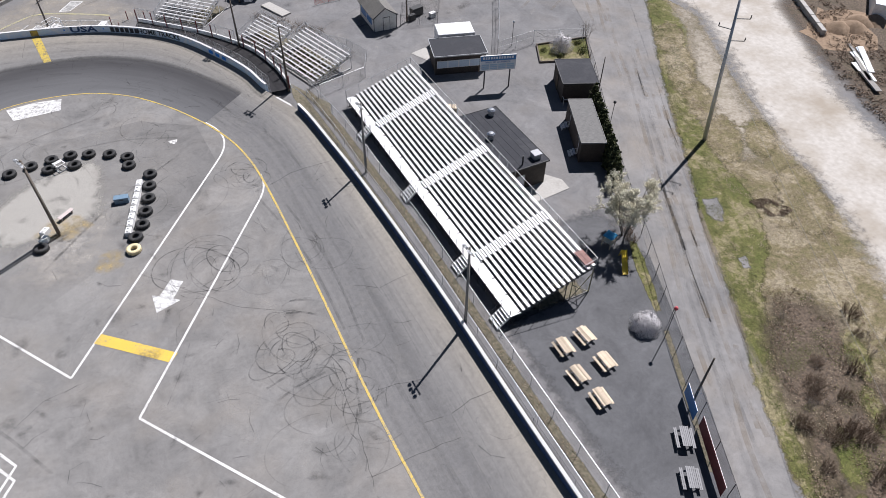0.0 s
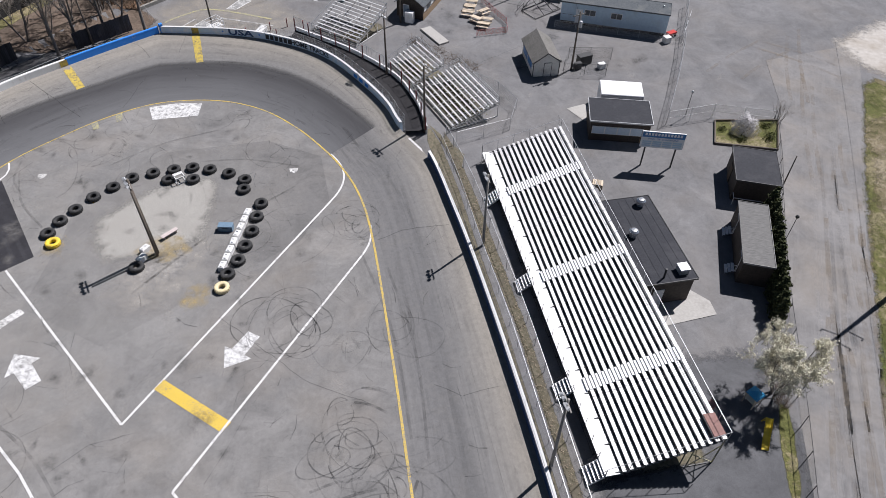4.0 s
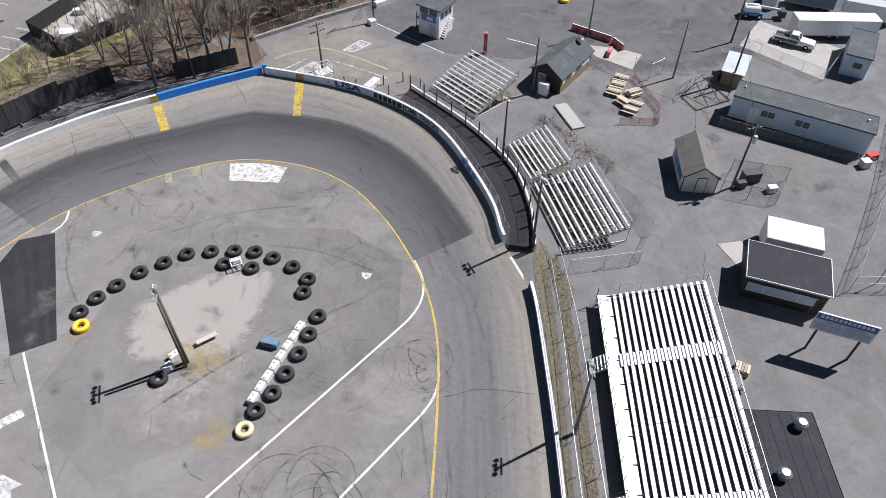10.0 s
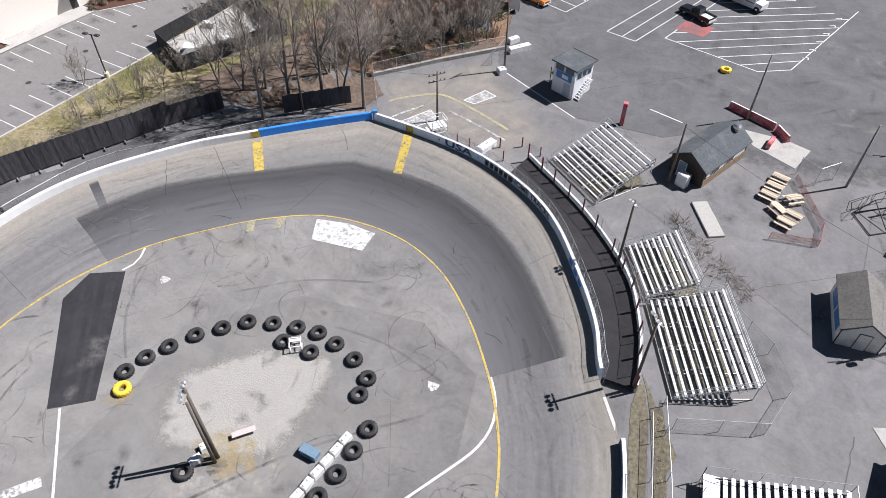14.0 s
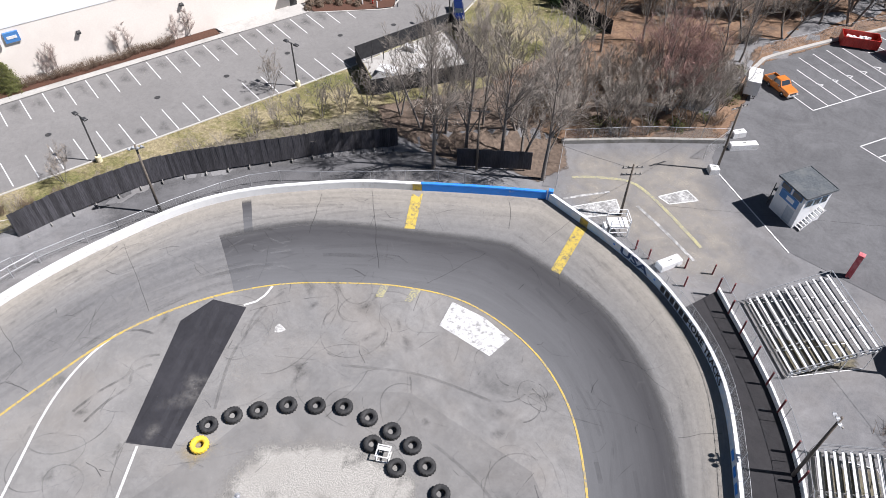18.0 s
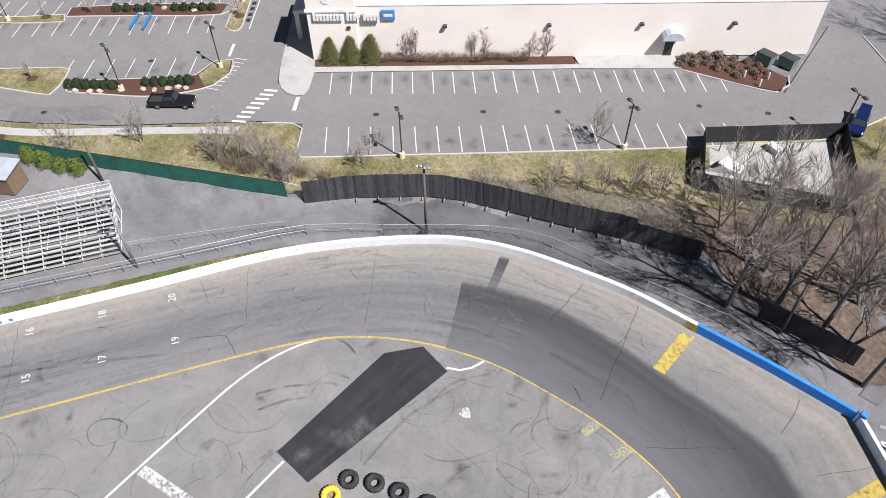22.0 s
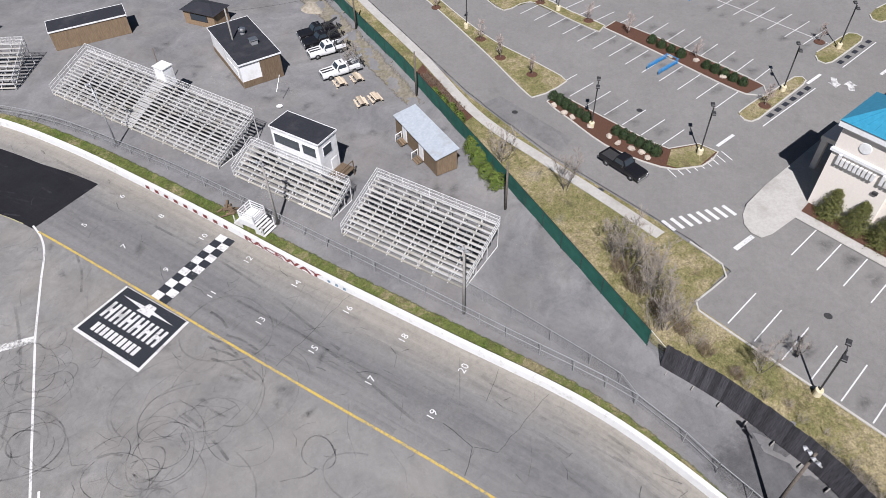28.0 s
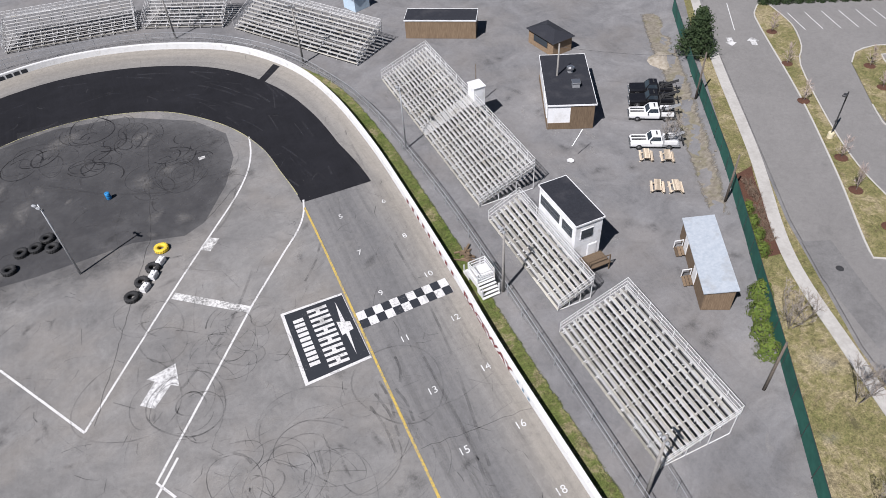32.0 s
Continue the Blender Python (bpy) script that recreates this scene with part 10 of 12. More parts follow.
for x, y, s3, mat, lab in ((45.6, 93.9, (2.0, 1.0, 1.3), "dark_steel", "dark electrical cabinet in the fenced pen"), (47.6, 92.2, (1.0, 0.7, 0.7), "white_plastic", "white electrical box in the fenced pen"), (44.2, 92.6, (1.0, 0.6, 0.9), "dark_steel", "dark electrical cabinet in the fenced pen"), (59.8, 97.4, (1.0, 0.9, 0.9), "white_plastic", "white air conditioner unit beside the trailer")):
    t = thing("utility_box", lab, "utility box", (x, y, 0), 12)
    part("cabinet", Shape().slab((0, 0, s3[2] / 2), s3, 0.04), M[mat], t)
    part("lid", Shape().slab((0, 0, s3[2] + 0.02), (s3[0] * 1.06, s3[1] * 1.06, 0.05), 0.015), M[mat], t)
    part("door", Shape().slab((0, -s3[1] / 2 - 0.01, s3[2] / 2), (s3[0] * 0.8, 0.02, s3[2] * 0.8), 0.005), M[mat], t)
rc = thing("red_cart", "small red cart beside the trailer", "cart", (61.2, 98.9, 0), 20)
part("tub", Shape().box((0, 0, 0.55), (1.3, 0.7, 0.45), taper=1.15), M["car_red"], rc)
part("handle", Shape().tube((0.6, 0, 0.5), (1.3, 0, 0.95), 0.03), M["dark_steel"], rc)
for p in ((-0.45, -0.38), (-0.45, 0.38), (0.45, -0.38), (0.45, 0.38)):
    part("wheel", Shape().tube((p[0], p[1] - 0.05, 0.2), (p[0], p[1] + 0.05, 0.2), 0.2, n=12), M["tyre"], rc)

# ---- west side ----
fs = thing("flag_stand", "white wooden starter's stand with steps beside the finish line", "starter stand", (-49.2, 30.3, 0), 2)
for q in (-1.9, -0.95, 0.95, 1.9):
    for p in (-0.9, 0.9):
        part("post", Shape().beam((p, q, 0), (p, q, 1.35 if abs(q) > 1 else 2.5), 0.1, 0.1), M["white_steel"], fs)
part("platform", Shape().slab((0, 0, 1.45), (2.0, 2.0, 0.1), 0.02), M["white_steel"], fs)
for s in (-1, 1):
    for k in range(5):
        part("step", Shape().slab((0, s * (1.1 + k * 0.24), 1.25 - k * 0.26), (1.8, 0.26, 0.06), 0.01), M["white_steel"], fs)
        part("riser", Shape().slab((0.9, s * (1.1 + k * 0.24), 0.62 - k * 0.12), (0.04, 0.2, 1.2 - k * 0.25), 0.01), M["white_steel"], fs)
for z in (1.8, 2.15, 2.5):
    for a, b in (((-0.9, -0.95), (0.9, -0.95)), ((-0.9, 0.95), (0.9, 0.95)), ((0.9, -0.95), (0.9, 0.95)), ((-0.9, -0.95), (-0.9, 0.95))):
        part("rail", Shape().beam((*a, z), (*b, z), 0.05, 0.1), M["white_steel"], fs)
part("front_panel", Shape().slab((0.94, 0, 1.0), (0.04, 1.9, 0.7), 0.01), M["white_steel"], fs)
random.seed(4)
for k in range(14):
    t = thing("scrap_timber", "short piece of brown scrap timber in a heap", "timber", (-49.3 + random.uniform(-0.7, 0.7), 26.2 + random.uniform(-0.8, 0.8), 0.05 + 0.05 * (k % 5)), random.uniform(0, 180), "scrap timber heap")
    part("board", Shape().slab((0, 0, 0.05), (random.uniform(0.8, 1.8), random.uniform(0.1, 0.3), 0.08), 0.01), M["brown_boards"], t)
dish = thing("satellite_dish", "small white satellite dish on a pole", "satellite dish", (-67.2, 17.8, 0), 200)
part("mast", Shape().tube((0, 0, 0), (0, 0, 2.2), 0.04), M["steel"], dish)
part("dish", Shape().lathe([(0.0, 0.0), (0.2, 0.03), (0.36, 0.1), (0.42, 0.16), (0.40, 0.16), (0.2, 0.06), (0.0, 0.03)], (0, 0, 0), 16), M["white_plastic"], dish)
dish.children[-1].matrix_basis = pose(0.1, 0, 2.2, 0, 50, 0)


def lot_lamp(x, y, h, heads, heading):
    t = thing("parking_lamp", "black parking lot lamp post on a yellow-stained concrete base", "lamp post", (x, y, land(x, y)), heading, "parking lot lamps")
    part("base", Shape().lathe([(0.0, -0.1), (0.34, -0.1), (0.34, 0.75), (0.30, 0.8), (0.0, 0.8)], n=14), surf_base, t, "yellow-stained concrete base")
    part("post", Shape().beam((0, 0, 0.8), (0, 0, h), 0.13, 0.13), M["dark_steel"], t)
    for s in ((-1, 1) if heads == 2 else (1,)):
        part("arm", Shape().beam((0, 0, h - 0.1), (s * 0.55, 0, h - 0.06), 0.07, 0.07), M["dark_steel"], t)
        head = part("lamp_head", Shape().slab((s * 0.85, 0, h - 0.02), (0.62, 0.42, 0.2), 0.05), M["dark_steel"], t)
        part("lens", Shape().slab((s * 0.85, 0, h - 0.135), (0.46, 0.3, 0.02), 0.004), M["white_plastic"], head)


surf_base = surf("stained_lamp_base", (0.55, 0.48, 0.30), (0.68, 0.62, 0.46), 4.0, 0.85)
for x, y, n in ((-57.2, 84.7, 2), (-50.5, 109.2, 2), (-44.2, 133.4, 2), (-81.8, 54.3, 2), (-83.2, 66.9, 2), (-95.0, 29.2, 1), (-100.9, 71.9, 2), (-115.2, 75.9, 2), (-106.3, 38.4, 2)):
    lot_lamp(x, y, 6.2, n, 0 if y > 80 else 20)
for cx, cy in ((-98.9, 57.0), (-121.0, 54.0)):
  corral = thing("cart_corral", "blue tubular steel cart corral in a parking stall", "cart corral", (cx, cy, land(cx, cy)), 162, "cart corrals")
  for q in (-0.9, 0.9):
      for z in (0.3, 0.55, 0.8):
          part("rail", Shape().tube((-2.0, q, z), (2.0, q, z), 0.05), M["blue_plastic"], corral)
      for p in (-2.0, 0.0, 2.0):
          part("post", Shape().tube((p, q, 0), (p, q, 0.85), 0.05), M["blue_plastic"], corral)
      part("side_panel", Shape().slab((0, q, 0.45), (2.4, 0.05, 0.36), 0.01), M["blue_plastic"], corral)
  part("end_rail", Shape().tube((2.0, -0.9, 0.8), (2.0, 0.9, 0.8), 0.05), M["blue_plastic"], corral)



def stone(seed, size):
    s = Shape()
    rng = random.Random(seed)
    for i in range(5):
        for j in range(7):
            a, q = 2 * math.pi * j / 7, math.pi * (i + 0.5) / 5
            r = size * rng.uniform(0.75, 1.1)
            s.v.append((r * math.sin(q) * math.cos(a) * 1.2, r * math.sin(q) * math.sin(a), r * math.cos(q) * 0.7 + size * 0.4))
    s.f = [(i * 7 + j, (i + 1) * 7 + j, (i + 1) * 7 + (j + 1) % 7, i * 7 + (j + 1) % 7) for i in range(4) for j in range(7)] + [tuple(range(7)), tuple(range(34, 27, -1))]
    return s


pale_rock = surf("pale_field_stone", (0.40, 0.33, 0.27), (0.56, 0.49, 0.42), 4.0, 0.95, vary=0.25)
rocks = [stone(k, 0.42).mesh("rock", pale_rock) for k in range(3)]
random.seed(8)
for x, y in ((-82.7, 50.4), (-82.3, 51.6), (-81.7, 54.1), (-80.1, 60.0), (-80.0, 61.2), (-79.4, 62.1), (-80.3, 58.3), (-81.0, 56.9), (-83.5, 48.6), (-101.6, 57.0), (-102.4, 60.4), (-104.6, 53.2), (-100.2, 64.6)):
    ob = new("rock", random.choice(rocks))
    ob.matrix_basis = pose(x, y, land(x, y) + 0.06, 0, 0, random.uniform(0, 360))
    tagged(ob, "pale rounded boulder in a mulch bed", "rock", "boulders in the beds")
sheet("soil_strip", [(-99, -7.6), (-94.6, 1.2), (-90.4, 9.6), (-84.6, 20.2), (-79.8, 28.8), (-76.4, 34.2), (-75.0, 32.6), (-78.0, 26.8), (-82.2, 18.4), (-87.4, 9.0), (-91.8, -0.6), (-96, -8.6)], surf("bare_grey_soil", (0.13, 0.112, 0.085), (0.25, 0.225, 0.185), 2.5, 0.95, stain=(0.15, 0.14, 0.075), stain_scale=0.5, bump=0.4), 0.05, "weedy soil strip along the green fence", "verge", step=0.8, z=land, fade=1.3)
rub = Shape()
for k in range(90):
    q = random.random()
    x, y = -93.6 + 15.4 * q + random.gauss(0, 0.8), -1.4 + 32.0 * q + random.gauss(0, 0.5)
    st1 = stone(100 + k, random.uniform(0.06, 0.2))
    z = land(x, y)
    rub.add([(x + p[0], y + p[1], z + p[2] - 0.03) for p in st1.v], st1.f)
solid("rubble", rub, surf("grey_rubble", (0.13, 0.115, 0.095), (0.26, 0.235, 0.20), 4.0, 0.95), "loose pale rubble and broken concrete along the fence", "rubble", kind="stuff")
sh = Shape()
for i in range(6):
    for j in range(16):
        a, q = 2 * math.pi * j / 16, i / 5
        r = (1 - q) * (1 + 0.2 * math.sin(3 * a))
        sh.v.append((2.6 * r * math.cos(a), 1.5 * r * math.sin(a), 0.45 * (1 - (1 - q) ** 2) - 0.04))
sh.f = [(i * 16 + j, i * 16 + (j + 1) % 16, (i + 1) * 16 + (j + 1) % 16, (i + 1) * 16 + j) for i in range(5) for j in range(16)]
solid("sand_mound", sh, bpy.data.materials["brown_sandy_soil"], "low heap of pale sand", "sand heap", (-90.2, 4.2, land(-90.2, 4.2)), 60, smooth=True)
for x, y, mat, lab in ((-60.9, 135.6, "screen_green", "green steel dumpster at the store's corner"), (-59.2, 137.8, "screen_green", "green steel dumpster at the store's corner")):
    t = thing("dumpster", lab, "dumpster", (x, y, land(x, y)), 20, "dumpsters")
    part("body", Shape().box((0, 0, 0.65), (2.0, 1.4, 1.3), taper=1.08), surf("green_steel", (0.10, 0.16, 0.13), (0.15, 0.22, 0.19), 3.0, 0.6), t)
    part("lid", Shape().slab((0, 0, 1.36), (2.2, 1.55, 0.08), 0.02), M["dark_steel"], t)
bol = Shape().lathe([(0.0, 0.0), (0.12, 0.0), (0.12, 1.0), (0.08, 1.1), (0.0, 1.12)], n=10).mesh("bollard", M["white_plastic"])
for x, y in ((-58.6, 130.8), (-56.2, 131.4), (-57.2, 133.4)):
    ob = new("bollard", bol)
    ob.location = (x, y, land(x, y))
    tagged(ob, "pale painted steel bollard at the store's corner", "bollard", "store bollards")
hyd = thing("fire_hydrant", "red fire hydrant on a planting bed", "hydrant", (-57.5, 131.9, land(-57.5, 131.9)))
part("barrel", Shape().lathe([(0.0, 0.0), (0.14, 0.0), (0.12, 0.08), (0.12, 0.55), (0.15, 0.6), (0.1, 0.75), (0.0, 0.8)], n=12), M["car_red"], hyd)
part("outlet", Shape().tube((-0.22, 0, 0.45), (0.22, 0, 0.45), 0.06, n=8), M["steel"], hyd)
deb = Shape()
for k in range(26):
    deb.tube((-45.2 + random.uniform(-0.8, 0.8), 83.5 + random.uniform(-0.6, 0.6), 0.15), (-45.2 + random.uniform(-0.9, 0.9), 83.5 + random.uniform(-0.8, 0.8), random.uniform(0.2, 0.6)), 0.05, n=4)
solid("scrap_heap", deb, M["dark_steel"], "small heap of dark scrap at the pole's foot", "scrap", kind="stuff")


# ---- vehicles (front along local x) ----
def loft(sections):
    """A body from cross-sections (x, half width low, half width high, z low, z high)."""
    s = Shape()
    for x, wl, wh, z0, z1 in sections:
        m = z0 + (z1 - z0) * 0.62
        s.v += [(x, -wl * 0.94, z0), (x, -wl, z0 + (z1 - z0) * 0.25), (x, -wl, m), (x, -wh, z1 - 0.03), (x, -wh * 0.9, z1), (x, wh * 0.9, z1), (x, wh, z1 - 0.03), (x, wl, m), (x, wl, z0 + (z1 - z0) * 0.25), (x, wl * 0.94, z0)]
    n = len(sections)
    s.f = [(i * 10 + j, i * 10 + (j + 1) % 10, (i + 1) * 10 + (j + 1) % 10, (i + 1) * 10 + j) for i in range(n - 1) for j in range(10)]
    s.f += [tuple(range(9, -1, -1)), tuple((n - 1) * 10 + j for j in range(10))]
    return s


TYRE_ROUND = Shape().lathe([(0.2, -0.12), (0.34, -0.12), (0.37, -0.07), (0.37, 0.07), (0.34, 0.12), (0.2, 0.12)], n=20).mesh("tyre", M["tyre"], True)
RIM_ROUND = Shape().lathe([(0.0, -0.06), (0.21, -0.1), (0.21, 0.1), (0.08, 0.08), (0.0, 0.1)], n=14).mesh("rim", M["chrome"], True)


def wheel(t, x, y, r=0.37):
    w = new("wheel", None)
    w.parent = t
    w.matrix_basis = pose(x, y, r, 90 if y < 0 else -90, 0, 0) @ Matrix.Scale(r / 0.37, 4)
    tagged(w, "")
    piece("tyre", TYRE_ROUND, w, Matrix())
    piece("rim", RIM_ROUND, w, Matrix())


def greenhouse(t, x0, x1, top0, top1, z0, z1, wl, wh, mat, name="cab"):
    """A cab with sloped glass: base x0..x1 at z0, roof top0..top1 at z1."""
    low = [(x0, -wl), (x1, -wl), (x1, wl), (x0, wl)]
    high = [(top0, -wh), (top1, -wh), (top1, wh), (top0, wh)]
    s = Shape()
    s.add([(*p, z0) for p in low] + [(*p, z1) for p in high], [(0, 1, 5, 4), (1, 2, 6, 5), (2, 3, 7, 6), (3, 0, 4, 7)])
    b = [Vector((*p, z1)) for p in high]
    s.add([tuple(p) for p in b] + [(p.x * 0.96 + (top0 + top1) * 0.02, p.y * 0.9, z1 + 0.05) for p in b], [(0, 1, 5, 4), (1, 2, 6, 5), (2, 3, 7, 6), (3, 0, 4, 7), (4, 5, 6, 7)])
    part(name, s, mat, t)
    lo3, hi3 = [Vector((*p, z0)) for p in low], [Vector((*p, z1)) for p in high]
    for k, label in ((1, "windscreen"), (3, "rear_window"), (0, "side_window"), (2, "side_window")):
        a, c, d, e = lo3[k], lo3[(k + 1) % 4], hi3[(k + 1) % 4], hi3[k]
        nrm = (c - a).cross(e - a).normalized() * 0.006
        pane = [a.lerp(c, u).lerp(e.lerp(d, u), v) + nrm for u, v in ((0.08, 0.12), (0.92, 0.12), (0.92, 0.9), (0.08, 0.9))]
        part(label, Shape().add(pane, [(0, 1, 2, 3)]), M["glass"], t)


def pickup(x, y, heading, mat, label, z=0.0, stripes_mat=None, tow=False, bed=None, length=5.6, category="pickup truck", name="pickup_truck"):
    t = thing(name, label, category, (x, y, z), heading)
    f, r = length * 0.48, -length * 0.52
    part("hood", loft([(0.72, 0.93, 0.82, 0.42, 1.12), (f - 0.5, 0.93, 0.82, 0.42, 1.06), (f - 0.08, 0.9, 0.8, 0.42, 1.0), (f, 0.86, 0.76, 0.46, 0.92)]), mat, t)
    part("cab_body", loft([(-0.95, 0.94, 0.88, 0.4, 1.14), (0.72, 0.94, 0.88, 0.4, 1.14)]), mat, t)
    greenhouse(t, -0.92, 0.78, -0.72, 0.28, 1.13, 1.74, 0.86, 0.7, mat)
    floor = 0.82
    part("bed_floor", Shape().slab(((r - 0.95) / 2, 0, floor - 0.16), (-0.95 - r, 1.84, 0.4), 0.02), bed or M["dark_steel"], t)
    if not tow:
        for s in (-1, 1):
            part("bed_side", Shape().slab(((r - 0.95) / 2, s * 0.89, 0.82), (-0.98 - r, 0.1, 0.62), 0.03), mat, t)
        part("tailgate", Shape().slab((r + 0.04, 0, 0.82), (0.07, 1.7, 0.6), 0.02), mat, t)
    else:
        for s in (-1, 1):
            part("side_box", Shape().slab((-1.9, s * 0.78, 0.98), (1.5, 0.34, 0.42), 0.03), mat, t)
            part("boom", Shape().beam((-1.2, s * 0.25, 1.1), (r - 0.5, s * 0.12, 1.95), 0.12, 0.14), M["dark_steel"] if mat is not M["car_white"] else M["steel"], t)
            part("mast", Shape().beam((-1.25, s * 0.45, 0.95), (-1.6, s * 0.25, 1.75), 0.1, 0.1), M["dark_steel"], t)
        part("winch", Shape().tube((-1.5, -0.35, 1.15), (-1.5, 0.35, 1.15), 0.2, n=12), M["dark_steel"], t)
        part("sling", Shape().beam((r - 0.45, -0.5, 0.8), (r - 0.45, 0.5, 0.8), 0.1, 0.3), M["dark_steel"], t)
        part("light_bar", Shape().slab((-0.25, 0, 1.86), (0.16, 0.7, 0.08), 0.03), M["dark_steel"], t)
    part("front_bumper", Shape().slab((f + 0.06, 0, 0.52), (0.16, 1.8, 0.22), 0.04), M["chrome"], t)
    part("rear_bumper", Shape().slab((r - 0.05, 0, 0.5), (0.14, 1.75, 0.18), 0.04), M["chrome"], t)
    part("grille", Shape().slab((f + 0.012, 0, 0.76), (0.03, 1.0, 0.22), 0.005), M["dark_steel"], t)
    for s in (-1, 1):
        part("headlight", Shape().slab((f + 0.012, s * 0.66, 0.76), (0.03, 0.24, 0.16), 0.005), M["white_plastic"], t)
        part("mirror", Shape().slab((0.5, s * 1.04, 1.2), (0.1, 0.2, 0.16), 0.03), M["dark_steel"], t)
    if stripes_mat:
        for s in (-1, 1):
            part("hood_stripe", Shape().slab(((0.8 + f) / 2, s * 0.3, 1.11), (f - 1.0, 0.26, 0.04), 0.005), stripes_mat, t)
    for px in (f - 0.98, r + 1.15):
        for s in (-1, 1):
            wheel(t, px, s * 0.84)
    return t


pickup(-84.0, 10.2, -31, M["car_black"], "black tow truck with a rear boom parked on asphalt", tow=True, category="tow truck", name="tow_truck")
pickup(-82.5, 12.3, -30, M["car_black"], "black and blue tow truck with a rear boom", tow=True, category="tow truck", name="tow_truck")
pickup(-80.7, 14.8, -30, M["car_white"], "white tow truck with black hood stripes and a boom", tow=True, category="tow truck", name="tow_truck", stripes_mat=M["dark_steel"], bed=M["dark_steel"])
pickup(-77.4, 19.7, -29, M["car_white"], "white tow truck with black hood stripes and a grey boom", tow=True, category="tow truck", name="tow_truck", stripes_mat=M["dark_steel"], bed=M["steel"])
pickup(-76.3, 60.5, 71, M["car_black"], "glossy black pickup truck on the store's drive", land(-76.3, 60.5) + 0.02)
pickup(23.3, 151.0, 143, M["car_black"], "black pickup truck with a white bed cover", bed=M["car_white"])
service = pickup(60.2, 125.4, -28, M["car_white"], "white service pickup with dark side panels", 0.02)
for e in (-1, 1):
    part("dark_panel", Shape().slab((-1.1, e * 0.955, 0.8), (3.2, 0.02, 0.4), 0.005), M["car_navy"], service, "dark painted side panel")
pickup(-1.0, 148.8, -32, M["car_orange"], "orange pickup truck with a black open bed", length=4.7)


def box_vehicle(name, x, y, heading, size, label, category, body="car_white", axles=(-0.7, 0.7), cab=None, z=0.0, lift=0.9, roof=None):
    t = thing(name, label, category, (x, y, z), heading)
    L, W, H = size
    part("box", Shape().slab((0, 0, lift + H / 2), (L, W, H), 0.05), M[body], t)
    part("roof_panel", Shape().slab((0, 0, lift + H + 0.02), (L * 1.005, W * 1.01, 0.05), 0.015), M[roof or "white_plastic"], t)
    for s in (-1, 1):
        part("side_rail", Shape().beam((-L / 2, s * (W / 2 + 0.01), lift + 0.06), (L / 2, s * (W / 2 + 0.01), lift + 0.06), 0.06, 0.14), M["steel"], t)
        part("frame_rail", Shape().beam((-L / 2 + 0.1, s * 0.45, lift - 0.12), (L / 2, s * 0.45, lift - 0.12), 0.12, 0.22), M["dark_steel"], t)
    for k in range(max(3, int(L / 1.2))):
        for s in (-1, 1):
            xx = -L / 2 + L * (k + 0.5) / max(3, int(L / 1.2))
            part("panel_rib", Shape().beam((xx, s * (W / 2 + 0.012), lift + 0.15), (xx, s * (W / 2 + 0.012), lift + H - 0.1), 0.05, 0.03), M[body], t)
    for q in axles:
        for s in (-1, 1):
            wheel(t, q, s * (W / 2 - 0.25), 0.45)
    if cab:
        x0 = L / 2 + 0.1
        part("cab_body", loft([(x0, 0.95, 0.9, 0.5, 1.2), (x0 + 1.3, 0.95, 0.9, 0.5, 1.2), (x0 + 2.1, 0.9, 0.8, 0.5, 1.05)]), M[cab], t)
        greenhouse(t, x0, x0 + 1.35, x0 + 0.1, x0 + 0.95, 1.19, 1.9, 0.9, 0.75, M[cab])
        for s in (-1, 1):
            wheel(t, x0 + 1.35, s * 0.85, 0.42)
    else:
        for s in (-1, 1):
            part("landing_leg", Shape().beam((L * 0.32, s * 0.7, 0.0), (L * 0.32, s * 0.7, lift), 0.1, 0.1), M["dark_steel"], t)
    return t


box_vehicle("box_truck", -4.0, 145.6, -75, (3.6, 1.7, 1.9), "white box trailer on a bare chassis beside the woods", "box trailer", axles=(-0.6,), cab=None, lift=0.8)
box_vehicle("semi_trailer", 13.6, 172.6, 57, (13.4, 2.6, 2.8), "long white semi-trailer on the pit lot", "semi-trailer", axles=(-5.6, -4.4), lift=1.1)
box_vehicle("white_trailer", 66.4, 128.4, 2, (12.0, 2.6, 2.3), "long white enclosed trailer on the concrete pad", "trailer", axles=(-0.6, 0.6), lift=0.7)
box_vehicle("white_van", 60.0, 137.8, 70, (3.4, 2.0, 1.7), "white van with rear windows parked behind the pad", "van", axles=(-1.0,), cab="car_white", lift=0.5)
box_vehicle("grey_trailer", 66.5, 137.6, -20, (6.4, 2.4, 2.2), "grey-blue enclosed trailer with white roof", "trailer", body="steel_blue", axles=(-0.4, 0.5), lift=0.6)
box_vehicle("grey_trailer", 73.5, 134.0, -20, (7.0, 2.4, 2.2), "pale grey enclosed trailer behind the pad", "trailer", body="siding_white", axles=(-0.4, 0.5), lift=0.6, roof="steel")
lift_car = thing("boom_lift", "blue and white boom lift parked behind the pad", "boom lift", (57.2, 133.6, 0), -4)
part("chassis", Shape().slab((-1.0, 0, 0.75), (2.8, 1.9, 0.5), 0.08), M["blue_plastic"], lift_car)
part("turntable", Shape().slab((-1.2, 0, 1.4), (2.4, 1.6, 0.8), 0.15), M["car_white"], lift_car)
part("boom", Shape().beam((-2.0, 0, 1.9), (3.0, 0, 1.3), 0.3, 0.34), M["roof_metal"], lift_car, "pale blue boom")
part("basket", Shape().slab((3.4, 0, 0.9), (0.8, 1.6, 1.0), 0.03), M["dark_steel"], lift_car)
